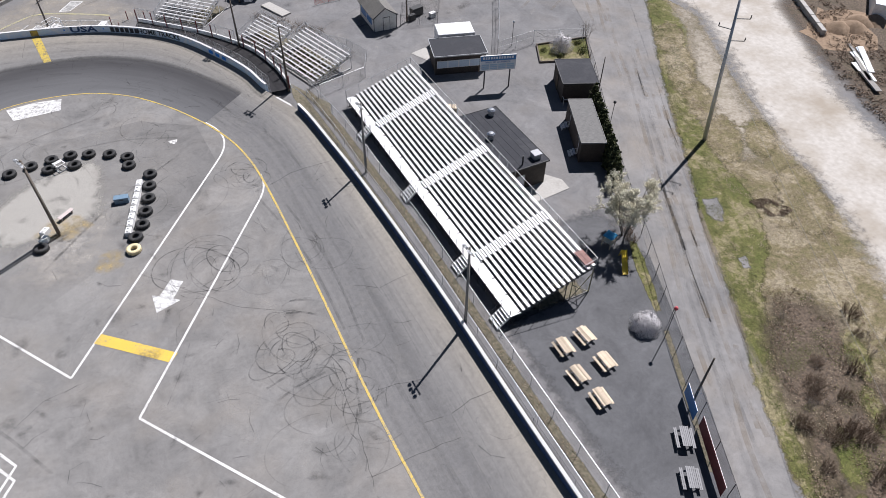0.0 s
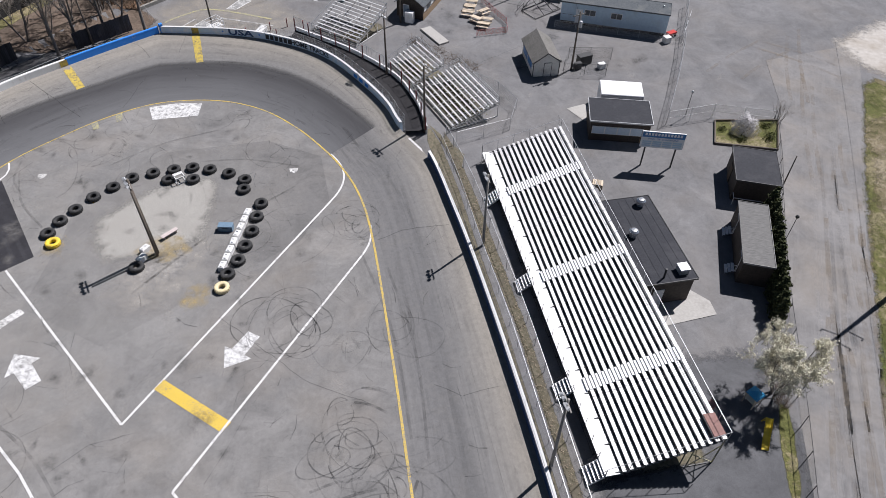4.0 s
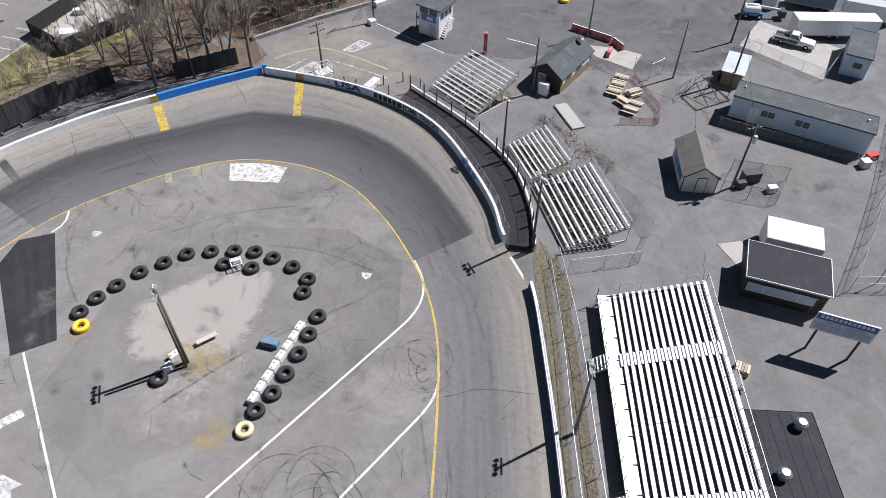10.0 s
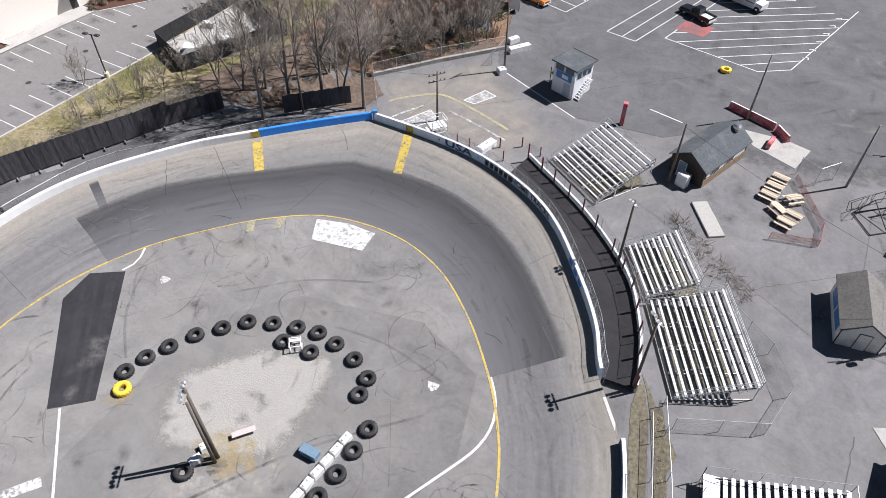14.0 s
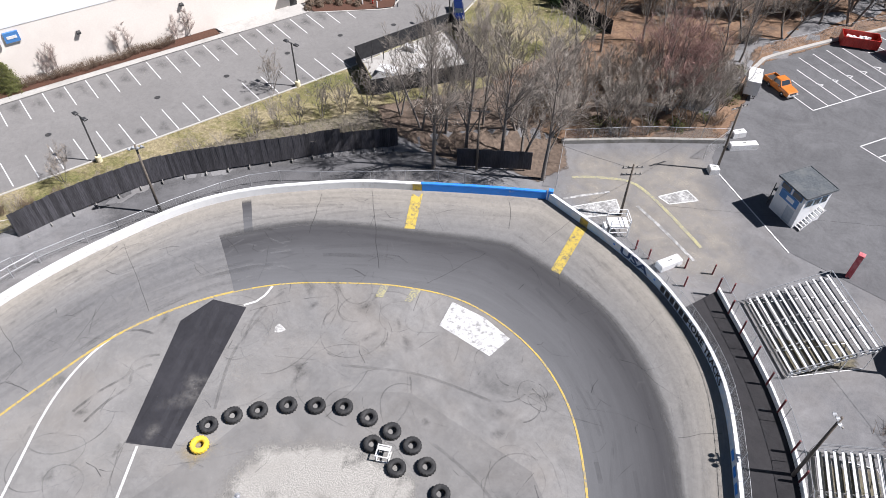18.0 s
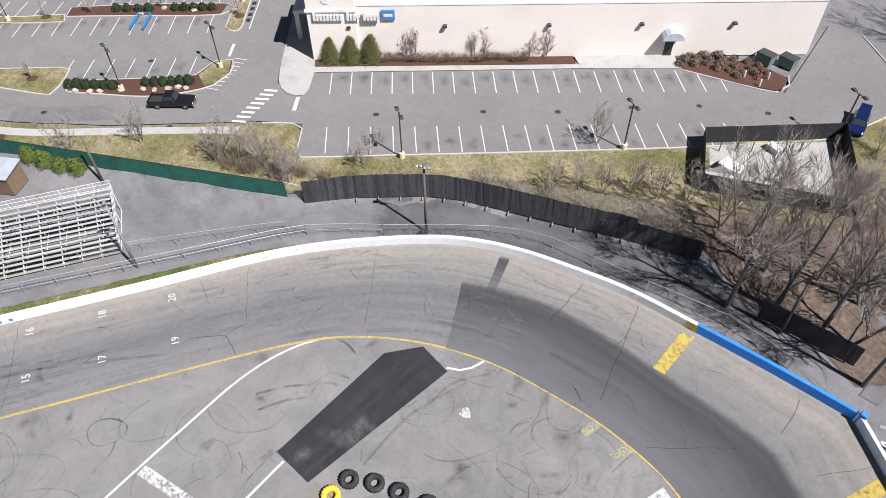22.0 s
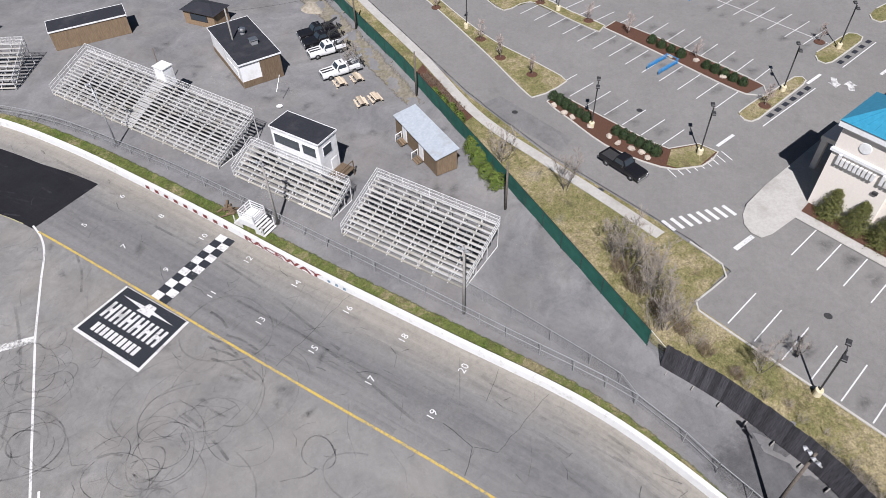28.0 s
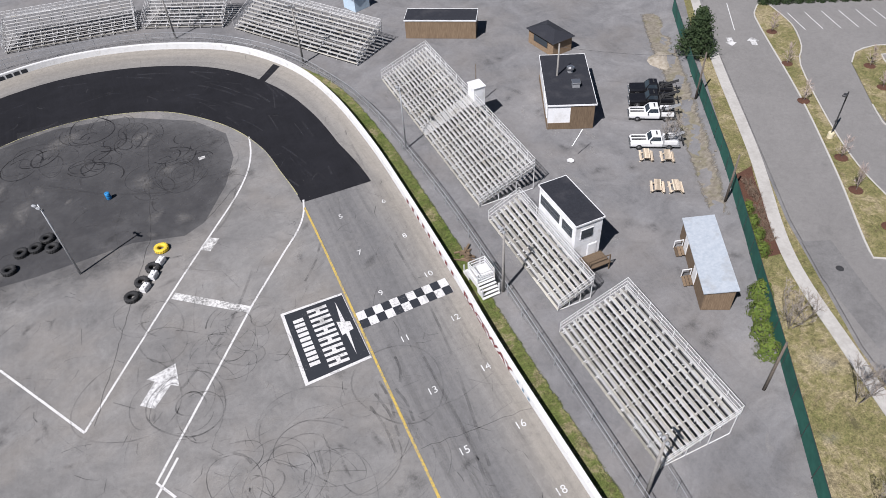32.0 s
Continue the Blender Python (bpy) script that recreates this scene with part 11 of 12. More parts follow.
for px in (-2.0, 0.0):
    for s in (-1, 1):
        wheel(lift_car, px, s * 0.9, 0.42)
bus = thing("white_bus", "white school-type bus parked on the pit lot", "bus", (28.8, 158.6, 0), -34)
part("body", loft([(-5.0, 1.2, 1.1, 0.55, 2.75), (-4.8, 1.24, 1.16, 0.5, 2.85), (4.0, 1.24, 1.16, 0.5, 2.85), (4.2, 1.22, 1.1, 0.5, 2.7)]), M["car_white"], bus)
part("hood", loft([(4.2, 1.1, 1.0, 0.5, 1.5), (5.3, 1.02, 0.9, 0.5, 1.35)]), M["car_white"], bus)
for k in range(9):
    for s in (-1, 1):
        part("side_window", Shape().slab((-4.2 + k * 0.92, s * 1.2, 2.05), (0.7, 0.06, 0.6), 0.01), M["glass"], bus)
part("windscreen", Shape().slab((4.2, 0, 2.1), (0.1, 1.9, 0.8), 0.02), M["glass"], bus)
part("side_stripe", Shape().slab((-0.4, -1.25, 1.35), (8.8, 0.03, 0.12), 0.005), M["dark_steel"], bus)
for px in (-3.2, 4.6):
    for s in (-1, 1):
        wheel(bus, px, s * 1.0, 0.48)
dump = thing("dump_container", "open red steel dump container on the pit lot", "dump container", (4.2, 167.4, 0), 20)
part("floor", Shape().slab((0, 0, 0.3), (6.2, 2.3, 0.12), 0.01), M["car_red"], dump)
for s in (-1, 1):
    part("side", Shape().slab((0, s * 1.2, 1.0), (6.4, 0.1, 1.5), 0.02), M["car_red"], dump)
    part("end", Shape().slab((s * 3.2, 0, 1.0), (0.1, 2.3, 1.5), 0.02), M["car_red"], dump)
    for k in range(8):
        part("rib", Shape().beam((-2.8 + 0.8 * k, s * 1.28, 0.3), (-2.8 + 0.8 * k, s * 1.28, 1.72), 0.1, 0.08), M["car_red"], dump)
    for p in (-2.0, 2.0):
        part("roller", Shape().tube((p, s * 0.9 - 0.1, 0.13), (p, s * 0.9 + 0.1, 0.13), 0.13, n=10), M["dark_steel"], dump)
junk = Shape()
random.seed(15)
for k in range(30):
    junk.slab((random.uniform(-1.9, 1.9), random.uniform(-0.75, 0.75), random.uniform(0.5, 1.1)), (random.uniform(0.3, 1.1), random.uniform(0.2, 0.6), random.uniform(0.1, 0.4)), 0.02, random.uniform(0, 3))
dump.scale = (0.78, 0.95, 0.95)
junk_ob = solid("junk", junk, M["white_plastic"], "white and grey scrap filling the dump container", "scrap", (4.2, 167.4, 0), 20, kind="stuff")

car = thing("blue_car", "dark blue hatchback with its tailgate open by the lawn", "car", (-45.2, 137.0, land(-45.2, 137.0)), 309)
part("body", loft([(-2.2, 0.82, 0.78, 0.3, 0.9), (-2.0, 0.88, 0.84, 0.28, 0.98), (0.9, 0.9, 0.84, 0.28, 0.96), (1.9, 0.88, 0.8, 0.28, 0.86), (2.15, 0.78, 0.7, 0.32, 0.72)]), M["car_blue"], car)
greenhouse(car, -2.05, 1.05, -1.7, 0.35, 0.96, 1.48, 0.82, 0.64, M["car_blue"])
part("tailgate", Shape().add([(-1.7, -0.62, 1.5), (-1.7, 0.62, 1.5), (-2.6, 0.6, 1.85), (-2.6, -0.6, 1.85), (-1.7, -0.62, 1.44), (-1.7, 0.62, 1.44), (-2.6, 0.6, 1.79), (-2.6, -0.6, 1.79)], [(0, 1, 2, 3), (7, 6, 5, 4), (0, 4, 5, 1), (1, 5, 6, 2), (2, 6, 7, 3), (3, 7, 4, 0)]), M["car_blue"], car, "raised dark blue tailgate")
for s in (-1, 1):
    part("headlight", Shape().slab((2.05, s * 0.6, 0.66), (0.14, 0.24, 0.12), 0.02), M["white_plastic"], car)
    part("tail_light", Shape().slab((-2.2, s * 0.72, 0.78), (0.05, 0.16, 0.26), 0.01), M["car_red"], car)
    for px in (-1.35, 1.35):
        wheel(car, px, s * 0.78, 0.31)


# ---- plants ----
def branch_out(wood, twig, p, d, length, r, depth, rng, droop=0.0, tips=None, forks=(4, 6), split=(28, 58)):
    """Grows one limb with side limbs; the thin ends go to the crown."""
    steps = 4 if depth else 3
    target = wood if depth >= 2 else twig
    q = Vector(p)
    d = Vector(d).normalized()
    pts, rs = [q.copy()], [r]
    for k in range(steps):
        d = (d + Vector((rng.gauss(0, 0.13), rng.gauss(0, 0.13), rng.gauss(0.05 - droop, 0.08)))).normalized()
        q = q + d * (length / steps)
        pts.append(q.copy())
        rs.append(r * (1 - 0.8 * (k + 1) / steps))
    n = 6 if depth >= 3 else 4 if depth == 2 else 3
    for k in range(steps):
        target.tube(pts[k], pts[k + 1], rs[k], rs[k + 1], n, cap=False)
    if tips is not None and depth <= 1:
        tips += pts[1:]
    if depth == 0:
        return
    for k in range(rng.randint(*forks)):
        t = rng.uniform(0.25, 1.0)
        i = min(int(t * steps), steps - 1)
        base = pts[i].lerp(pts[i + 1], t * steps - i)
        axis = d.orthogonal().normalized()
        axis.rotate(Matrix.Rotation(rng.uniform(0, 6.283), 3, d))
        nd = d.copy()
        nd.rotate(Matrix.Rotation(radians(rng.uniform(*split)), 3, axis))
        branch_out(wood, twig, base, nd, length * rng.uniform(0.42, 0.68) * (1.15 - 0.4 * t), max(rs[i] * 0.55, 0.016), depth - 1, rng, droop, tips, forks, split)


def bare_tree_meshes(seed, h, r, bark="bark", twigs="twig", stems=1, depth=3, forks=(5, 7), tips=None, limbs=0, rise=0.45, split=(28, 58)):
    rng = random.Random(seed)
    wood, twig = Shape(), Shape()
    for k in range(stems):
        a = 2 * math.pi * k / stems + rng.uniform(0, 1)
        lean = 0.0 if stems == 1 else 0.35
        d = Vector((math.cos(a) * lean, math.sin(a) * lean, 1)).normalized()
        p = Vector((math.cos(a) * 0.12, math.sin(a) * 0.12, -0.2)) if stems > 1 else Vector((0, 0, -0.2))
        # trunk in one sweep, limbs from a third of the height
        pts = [p]
        for i in range(6):
            d = (d + Vector((rng.gauss(0, 0.05), rng.gauss(0, 0.05), 0.04))).normalized()
            pts.append(pts[-1] + d * (h * 0.92 / 6))
        for i in range(6):
            wood.tube(pts[i], pts[i + 1], r * (1 - 0.85 * i / 6), r * (1 - 0.85 * (i + 1) / 6), 7, cap=False)
        for j in range(limbs or (14 if stems == 1 else 8)):
            t = rng.uniform(0.2, 1.0)
            i = min(int(t * 6), 5)
            base = pts[i].lerp(pts[i + 1], t * 6 - i)
            b = rng.uniform(0, 6.283)
            up = rng.uniform(rise, rise + 0.65) + t * 0.5
            branch_out(wood, twig, base, Vector((math.cos(b), math.sin(b), up)), h * rng.uniform(0.28, 0.40) * (1.2 - 0.55 * t), max(r * (1 - 0.8 * t) * 0.5, 0.02), depth - 1, rng, 0.0, tips, forks, split)
    return wood.mesh("trunk", M[bark], True), twig.mesh("crown", M[twigs])


def plant(name, label, category, x, y, meshes, group="", scale=1.0, rz=None, z=None, names=("trunk", "crown")):
    t = thing(name, label, category, (x, y, land(x, y) if z is None else z), random.uniform(0, 360) if rz is None else rz, group)
    for part_name, me in zip(names, meshes):
        piece(part_name, me, t, Matrix.Scale(scale, 4))
    return t


def leaves_at(points, size, seed, out=None):
    """Small four-cornered leaves or clumps with random tilt at the points."""
    rng = np.random.default_rng(seed)
    p = np.asarray(points, float)
    n = len(p)
    a = rng.normal(size=(n, 3))
    if out is not None:
        a = a * 0.6 + np.asarray(out)
    a /= np.linalg.norm(a, axis=1, keepdims=True)
    b = np.cross(a, rng.normal(size=(n, 3)))
    b /= np.linalg.norm(b, axis=1, keepdims=True)
    c = np.cross(a, b)
    s = size * rng.uniform(0.6, 1.3, size=(n, 1))
    v = np.stack([p + b * s, p + c * s * 0.6, p - b * s, p - c * s * 0.6], 1).reshape(-1, 3)
    shape = Shape()
    shape.v = [tuple(q) for q in v]
    shape.f = [(4 * i, 4 * i + 1, 4 * i + 2, 4 * i + 3) for i in range(n)]
    return shape


def bush_meshes(seed, rx, rz_, mat, count=900, size=0.13, lump=0.25, stem="bark"):
    """A rounded shrub: inner stems and a shell of many small leaves with hollows."""
    rng = np.random.default_rng(seed)
    d = rng.normal(size=(count, 3))
    d /= np.linalg.norm(d, axis=1, keepdims=True)
    d[:, 2] = np.abs(d[:, 2]) * 1.0 - 0.25
    bump = np.array([1 + lump * noise.noise((q[0] * 2.2 + seed, q[1] * 2.2, q[2] * 2.2)) for q in d])
    rad = bump * rng.uniform(0.72, 1.0, count)
    p = np.stack([d[:, 0] * rx * rad, d[:, 1] * rx * rad, (d[:, 2] + 0.25) * rz_ * 0.8 * rad + 0.05], 1)
    s = Shape()
    r2 = random.Random(seed)
    for k in range(16):
        a = r2.uniform(0, 6.283)
        e = r2.uniform(0.2, 0.75) * rx
        s.tube((0, 0, -0.1), (math.cos(a) * e, math.sin(a) * e, rz_ * r2.uniform(0.45, 0.8)), 0.03, 0.012, 4, cap=False)
    return s.mesh("stem_clump", M[stem]), leaves_at(p, size, seed, d).mesh("foliage", M[mat])


def conifer_meshes(seed, h, r, mat, rows=26, per=17, size=0.2, power=0.8, low=0.08):
    rng = random.Random(seed)
    wood = Shape().tube((0, 0, -0.2), (0, 0, h * 0.97), 0.03 + r * 0.05, 0.02, 7, cap=False)
    pts, outs = [], []
    for i in range(rows):
        t = low + (1 - low) * (i + rng.random()) / rows
        reach_ = r * (1 - t) ** power * rng.uniform(0.75, 1.1)
        for k in range(max(4, int(per * (1 - t * 0.6)))):
            a = rng.uniform(0, 6.283)
            rr = reach_ * rng.uniform(0.85, 1.1)
            wood.tube((0, 0, t * h), (rr * 0.8 * math.cos(a), rr * 0.8 * math.sin(a), t * h + 0.08 * rr), 0.015, 0.006, 3, cap=False)
            for q in (0.35, 0.5, 0.65, 0.8, 0.92, 1.0):
                for _ in range(2):
                    pts.append((rr * q * math.cos(a) + rng.gauss(0, 0.09 * r), rr * q * math.sin(a) + rng.gauss(0, 0.09 * r), t * h + 0.1 * rr * q + rng.gauss(0, 0.07)))
                    outs.append((math.cos(a) * 0.6, math.sin(a) * 0.6, 0.5))
    return wood.mesh("trunk", M["bark"]), leaves_at(pts, size, seed, outs).mesh("foliage", M[mat])


def brush_meshes(seed, r, h, mat, count=70):
    """A leafless thicket: many thin stems that fan out and fork."""
    rng = random.Random(seed)
    s, tw = Shape(), Shape()
    for k in range(count):
        a = rng.uniform(0, 6.283)
        b = r * math.sqrt(rng.random()) * 0.6
        p = Vector((b * math.cos(a), b * math.sin(a), -0.1))
        d = Vector((math.cos(a) * rng.uniform(0, 0.5), math.sin(a) * rng.uniform(0, 0.5), 1)).normalized()
        L = h * rng.uniform(0.55, 1.0)
        q = p + d * L * 0.5
        e = q + (d + Vector((rng.gauss(0, 0.25), rng.gauss(0, 0.25), 0))).normalized() * L * 0.5
        s.tube(p, q, 0.022, 0.015, 3, cap=False).tube(q, e, 0.015, 0.006, 3, cap=False)
        for _ in range(5):
            c = q.lerp(e, rng.random())
            f = c + Vector((rng.gauss(0, 0.5), rng.gauss(0, 0.5), rng.uniform(0.1, 0.8))).normalized() * L * rng.uniform(0.15, 0.35)
            tw.tube(c, f, 0.011, 0.005, 3, cap=False)
    return s.mesh("stem_clump", M[mat]), tw.mesh("spray", M[mat])


random.seed(33)
BIG = [bare_tree_meshes(50 + k, 11.5, 0.16, forks=(6, 8), stems=1 + k % 2, rise=1.1, split=(18, 42)) for k in range(4)]
HUGE = [bare_tree_meshes(45 + k, 12.5, 0.2, forks=(8, 9), stems=1, limbs=22, rise=1.2, split=(18, 42)) for k in range(2)]
MID = [bare_tree_meshes(55 + k, 7.2, 0.09, stems=3, forks=(6, 8), rise=1.3, split=(16, 40)) for k in range(3)]
RED = [bare_tree_meshes(60 + k, 10.5, 0.2, twigs="twig_red", stems=3, forks=(7, 9)) for k in range(2)]
THIN = [bare_tree_meshes(70 + k, 5.0, 0.05, stems=4, depth=3, forks=(4, 5), rise=1.3, split=(16, 40)) for k in range(3)]
SAPLING = [bare_tree_meshes(80 + k, 3.2, 0.045, twigs="twig_pale", depth=2, forks=(8, 10), limbs=20, rise=0.9, split=(18, 42)) for k in range(3)]
BRUSH = [brush_meshes(90 + k, 1.3, 2.0, "brush") for k in range(3)]
GREY_BRUSH = [brush_meshes(95 + k, 1.1, 3.4, "twig", 26) for k in range(3)]
for k, (x, y, sc) in enumerate(((-27.5, 107.8, 1.3), (-25.9, 111.8, 1.25), (-22.0, 113.6, 1.25), (-20.3, 115.4, 1.15), (-16.5, 113.8, 1.3), (-32.4, 111.9, 1.0), (-29.6, 113.0, 1.15), (-36.0, 112.4, 0.8), (-27.0, 117.0, 1.1), (-23.4, 119.0, 1.1), (-28.5, 119.9, 0.95))):
    plant("bare_tree", "tall bare deciduous tree behind the track wall", "tree", x, y, HUGE[k % 2] if k in (0, 1, 2, 4) else BIG[k % 4], "bare trees behind the wall", sc)
def behind_wall(x, y):
    """How far a place lies behind the retaining wall; None off the woodland."""
    edge = float(np.interp(y, [p[1] for p in WOODS_EDGE], [p[0] for p in WOODS_EDGE]))
    d = y - (121.5 + (x + 17.8) * 0.83)
    if d < 1.5 or x > edge - 1.2 or x < -24 and y < 148.5 + (-24.8 - x) * 0.376:
        return None
    return d


placed = []
tries = 0
while len(placed) < 230 and tries < 9000:
    tries += 1
    x, y = random.uniform(-58, 26), random.uniform(119, 212)
    d = behind_wall(x, y)
    if d is None:
        continue
    near = d < 13 and y < 150
    room = 1.55 if near else 5.2 if y < 156 + (x + 26) * 0.5 else 3.4
    if any((x - p) ** 2 + (y - q) ** 2 < room**2 for p, q in placed):
        continue
    placed.append((x, y))
    red = math.hypot(x + 12, y - 136) < 3.2 or not near and random.random() < 0.08
    me = random.choice(RED) if red else random.choice(MID) if near else random.choice(BIG)
    plant("woodland_tree", "bare tree with reddish buds in the woods" if red else "bare grey tree in the woods", "tree", x, y, me, "woodland trees", random.uniform(0.75, 1.0) if near else random.uniform(0.9, 1.3))
under = [brush_meshes(110 + k, 1.8, 2.2, m, 90) for k, m in enumerate(("brush", "twig", "brush"))]
for k in range(110):
    x, y = random.uniform(-32, 4), random.uniform(119, 172)
    d = behind_wall(x, y)
    if d is None or d > 16 and random.random() < 0.7:
        continue
    plant("thicket", "leafless brown thicket on the woodland floor", "brush", x, y, random.choice(under), "woodland thickets", random.uniform(0.7, 1.2), names=("stem_clump", "spray"))
ivy = [bush_meshes(120 + k, 1.5, 1.6, "moss", 620, 0.11, 0.7) for k in range(2)]
for x, y in ((-14.5, 127.5), (-11.0, 130.5), (-8.5, 132.5), (-16.5, 126.0), (-6.5, 136.0), (-5.6, 142.0), (-6.8, 149.0)):
    plant("evergreen_shrub", "loose green shrub at the edge of the woods", "shrub", x, y, random.choice(ivy), "green shrubs at the woods", random.uniform(0.7, 1.1), names=("stem_clump", "foliage"))
for k in range(26):
    q = k / 25
    p = BOARD_LINE[int((0.06 + 0.92 * q) * (len(BOARD_LINE) - 1))]
    o = np.array((-0.83, 0.55)) * random.uniform(1.0, 3.2)
    sc = random.uniform(0.45, 0.9) * (0.55 if q < 0.35 else 1.0)
    plant("bare_brush", "bare grey saplings and brush behind the board fence", "brush", p[0] + o[0], p[1] + o[1], random.choice(GREY_BRUSH), "brush along the board fence", sc, names=("stem_clump", "spray"))
for x, y, sc in ((-46.6, 98.4, 0.75), (-45.9, 101.4, 0.8), (-44.6, 103.4, 0.85), (-43.4, 106.2, 0.95), (-41.9, 108.6, 1.0), (-40.6, 111.4, 1.0), (-38.0, 114.5, 1.1), (-36.0, 119.0, 1.1), (-52.4, 106.6, 0.95), (-57.0, 80.2, 0.8), (-60.2, 82.4, 0.5), (-33.5, 124, 1.2), (-69.9, 56.4, 0.95), (-70.7, 48.3, 0.95), (-60.6, 69.4, 1.1), (-57.2, 71.9, 1.0), (-40.5, 136.0, 0.9), (-38.3, 136.5, 0.9), (-62.2, 66.6, 1.25), (-59.6, 70.2, 1.1), (-63.9, 64.4, 0.9), (-79.5, 20.2, 0.8)):
    plant("small_tree", "slender leafless tree on the lawn", "tree", x, y, random.choice(THIN), "slender bare trees", sc)
for x, y, sc in ((-62.9, 64.8, 0.9), (-60.1, 68.4, 1.0), (-57.2, 71.0, 1.1), (-58.6, 72.6, 0.9), (-57.0, 74.6, 0.8)):
    plant("bare_brush", "tangled leafless brush on the lawn by the green fence", "brush", x, y, random.choice(GREY_BRUSH), "brush by the green fence", sc, names=("stem_clump", "spray"))
for x, y, sc in ((-57.8, 73.2, 0.8), (-58.8, 70.8, 0.9), (-60.4, 67.8, 0.9), (-56.6, 75.8, 0.7), (-61.8, 65.8, 0.8), (-55.6, 78.6, 0.6)):
    plant("bare_brush", "dark tangled brown brush at the end of the green fence", "brush", x, y, random.choice(BRUSH), "brush by the green fence", sc, names=("stem_clump", "spray"))
ring = Shape().lathe([(0.0, 0.0), (0.75, 0.0), (0.6, 0.09), (0.0, 0.11)], n=14).mesh("mulch_ring", M["mulch"])
for x, y in ((-93.2, 32.6), (-90.2, 37.4), (-88.6, 43.0), (-105.6, 43.6), (-104.6, 50.0), (-96.5, 70.8), (-103.0, 60.2), (-107.3, 6.8), (-102.8, 14.4), (-98.1, 22.1), (-111.4, 20.0), (-108.7, 24.5), (-107.9, 30.1), (-107.2, 35.0), (-115.6, 73.4)):
    z = land(x, y) + 0.1
    plant("sapling", "young leafless tree staked in a mulch ring", "tree", x, y, random.choice(SAPLING), "young trees in the islands", random.uniform(0.85, 1.15), z=z)
    ob = new("mulch_ring", ring)
    ob.location = (x, y, z)
    tagged(ob, "round ring of dark bark mulch", "mulch", "mulch rings", "structure")
for x, y, sc in ((-76.6, 92.1, 1.2), (-76.9, 91.0, 1.0), (-73.9, 100.9, 1.2), (-74.3, 99.6, 1.0), (-71.7, 107.0, 1.0), (-71.1, 108.6, 1.2)):
    plant("ornamental_tree", "slender budding tree against the store's wall", "tree", x, y, random.choice(SAPLING), "trees along the store wall", sc * 1.25)
for k in range(26):
    q = k / 25
    plant("bare_shrub", "dormant twiggy brown shrub in the mulch bed", "shrub", -77.6 + 5.9 * q + random.uniform(-0.3, 0.3), 87.8 + 18.0 * q, random.choice(BRUSH), "shrubs along the store wall", random.uniform(0.55, 0.8), names=("stem_clump", "spray"))
brown = [bush_meshes(130 + k, 0.95, 1.2, "brush", 620, 0.1, 0.3) for k in range(2)]
for x, y in ((-64.6, 125.8), (-64.2, 127.4), (-63.7, 129.0), (-63.2, 130.6), (-62.6, 132.0), (-61.4, 133.2), (-60.0, 132.6), (-59.4, 131.2), (-61.0, 131.0), (-63.2, 126.4), (-62.8, 128.0), (-62.2, 129.6), (-61.4, 128.6), (-63.9, 124.6), (-60.4, 129.8), (-58.6, 132.6), (-58.2, 134.0), (-60.2, 134.2), (-65.2, 127.0), (-64.8, 128.8), (-64.2, 130.6), (-59.0, 130.0)):
    plant("brown_shrub", "rounded brown dormant shrub at the store's corner", "shrub", x, y, random.choice(brown), "shrubs at the store's corner", random.uniform(0.65, 0.95), names=("stem_clump", "foliage"))
mulch_shrub = [brush_meshes(140 + k, 0.9, 0.9, "brush", 60) for k in range(2)]
for k in range(9):
    q = k / 8
    plant("bare_shrub", "low twiggy brown shrub in the mulch bed", "shrub", -81.4 + 4.6 * q + random.uniform(-0.4, 0.4), 31.2 + 7.8 * q, random.choice(mulch_shrub), "shrubs by the sidewalk", random.uniform(0.7, 1.0), names=("stem_clump", "spray"))
box = [bush_meshes(150 + k, 0.78, 1.45, "needle", 1200, 0.075, 0.12) for k in range(3)]
for a, b, n in (((-85.0, 47.8), (-82.9, 53.2), 6), ((-82.2, 57.3), (-80.8, 62.6), 6), ((-104.3, 53.6), (-102.7, 58.2), 4), ((-101.6, 62.0), (-99.9, 67.2), 5)):
    for k in range(n):
        q = k / (n - 1)
        plant("boxwood_shrub", "clipped round dark green boxwood in a mulch island", "shrub", a[0] + (b[0] - a[0]) * q, a[1] + (b[1] - a[1]) * q, random.choice(box), "clipped boxwoods", random.uniform(0.92, 1.1), names=("stem_clump", "foliage"))
for k in range(11):
    plant("hedge_shrub", "dense dark green hedge shrub at the lot's far edge", "shrub", -112.6 - 1.55 * k, -0.6 + 0.72 * k, random.choice(box), "far hedge", random.uniform(1.1, 1.3), names=("stem_clump", "foliage"))
ygs = [bush_meshes(160 + k, 1.25, 2.3, "shrub", 1100, 0.13, 0.35) for k in range(3)]
for x, y in ((-78.0, 34.6), (-77.0, 36.4), (-76.0, 38.2), (-74.9, 40.0)):
    plant("green_shrub", "full yellow-green evergreen shrub beside the green fence", "shrub", x, y, random.choice(ygs), "shrubs beside the shack", random.uniform(0.6, 0.75), names=("stem_clump", "foliage"))
for x, y in ((-71.0, 44.2), (-69.6, 45.8), (-68.2, 47.6), (-67.2, 49.4)):
    plant("green_shrub", "full yellow-green evergreen shrub beside the green fence", "shrub", x, y, random.choice(ygs), "shrubs beside the shack", random.uniform(0.8, 0.95), names=("stem_clump", "foliage"))
fir = [conifer_meshes(170 + k, 3.5, 1.5, "fir", 34, 28, 0.07, 0.62, 0.02) for k in range(2)]
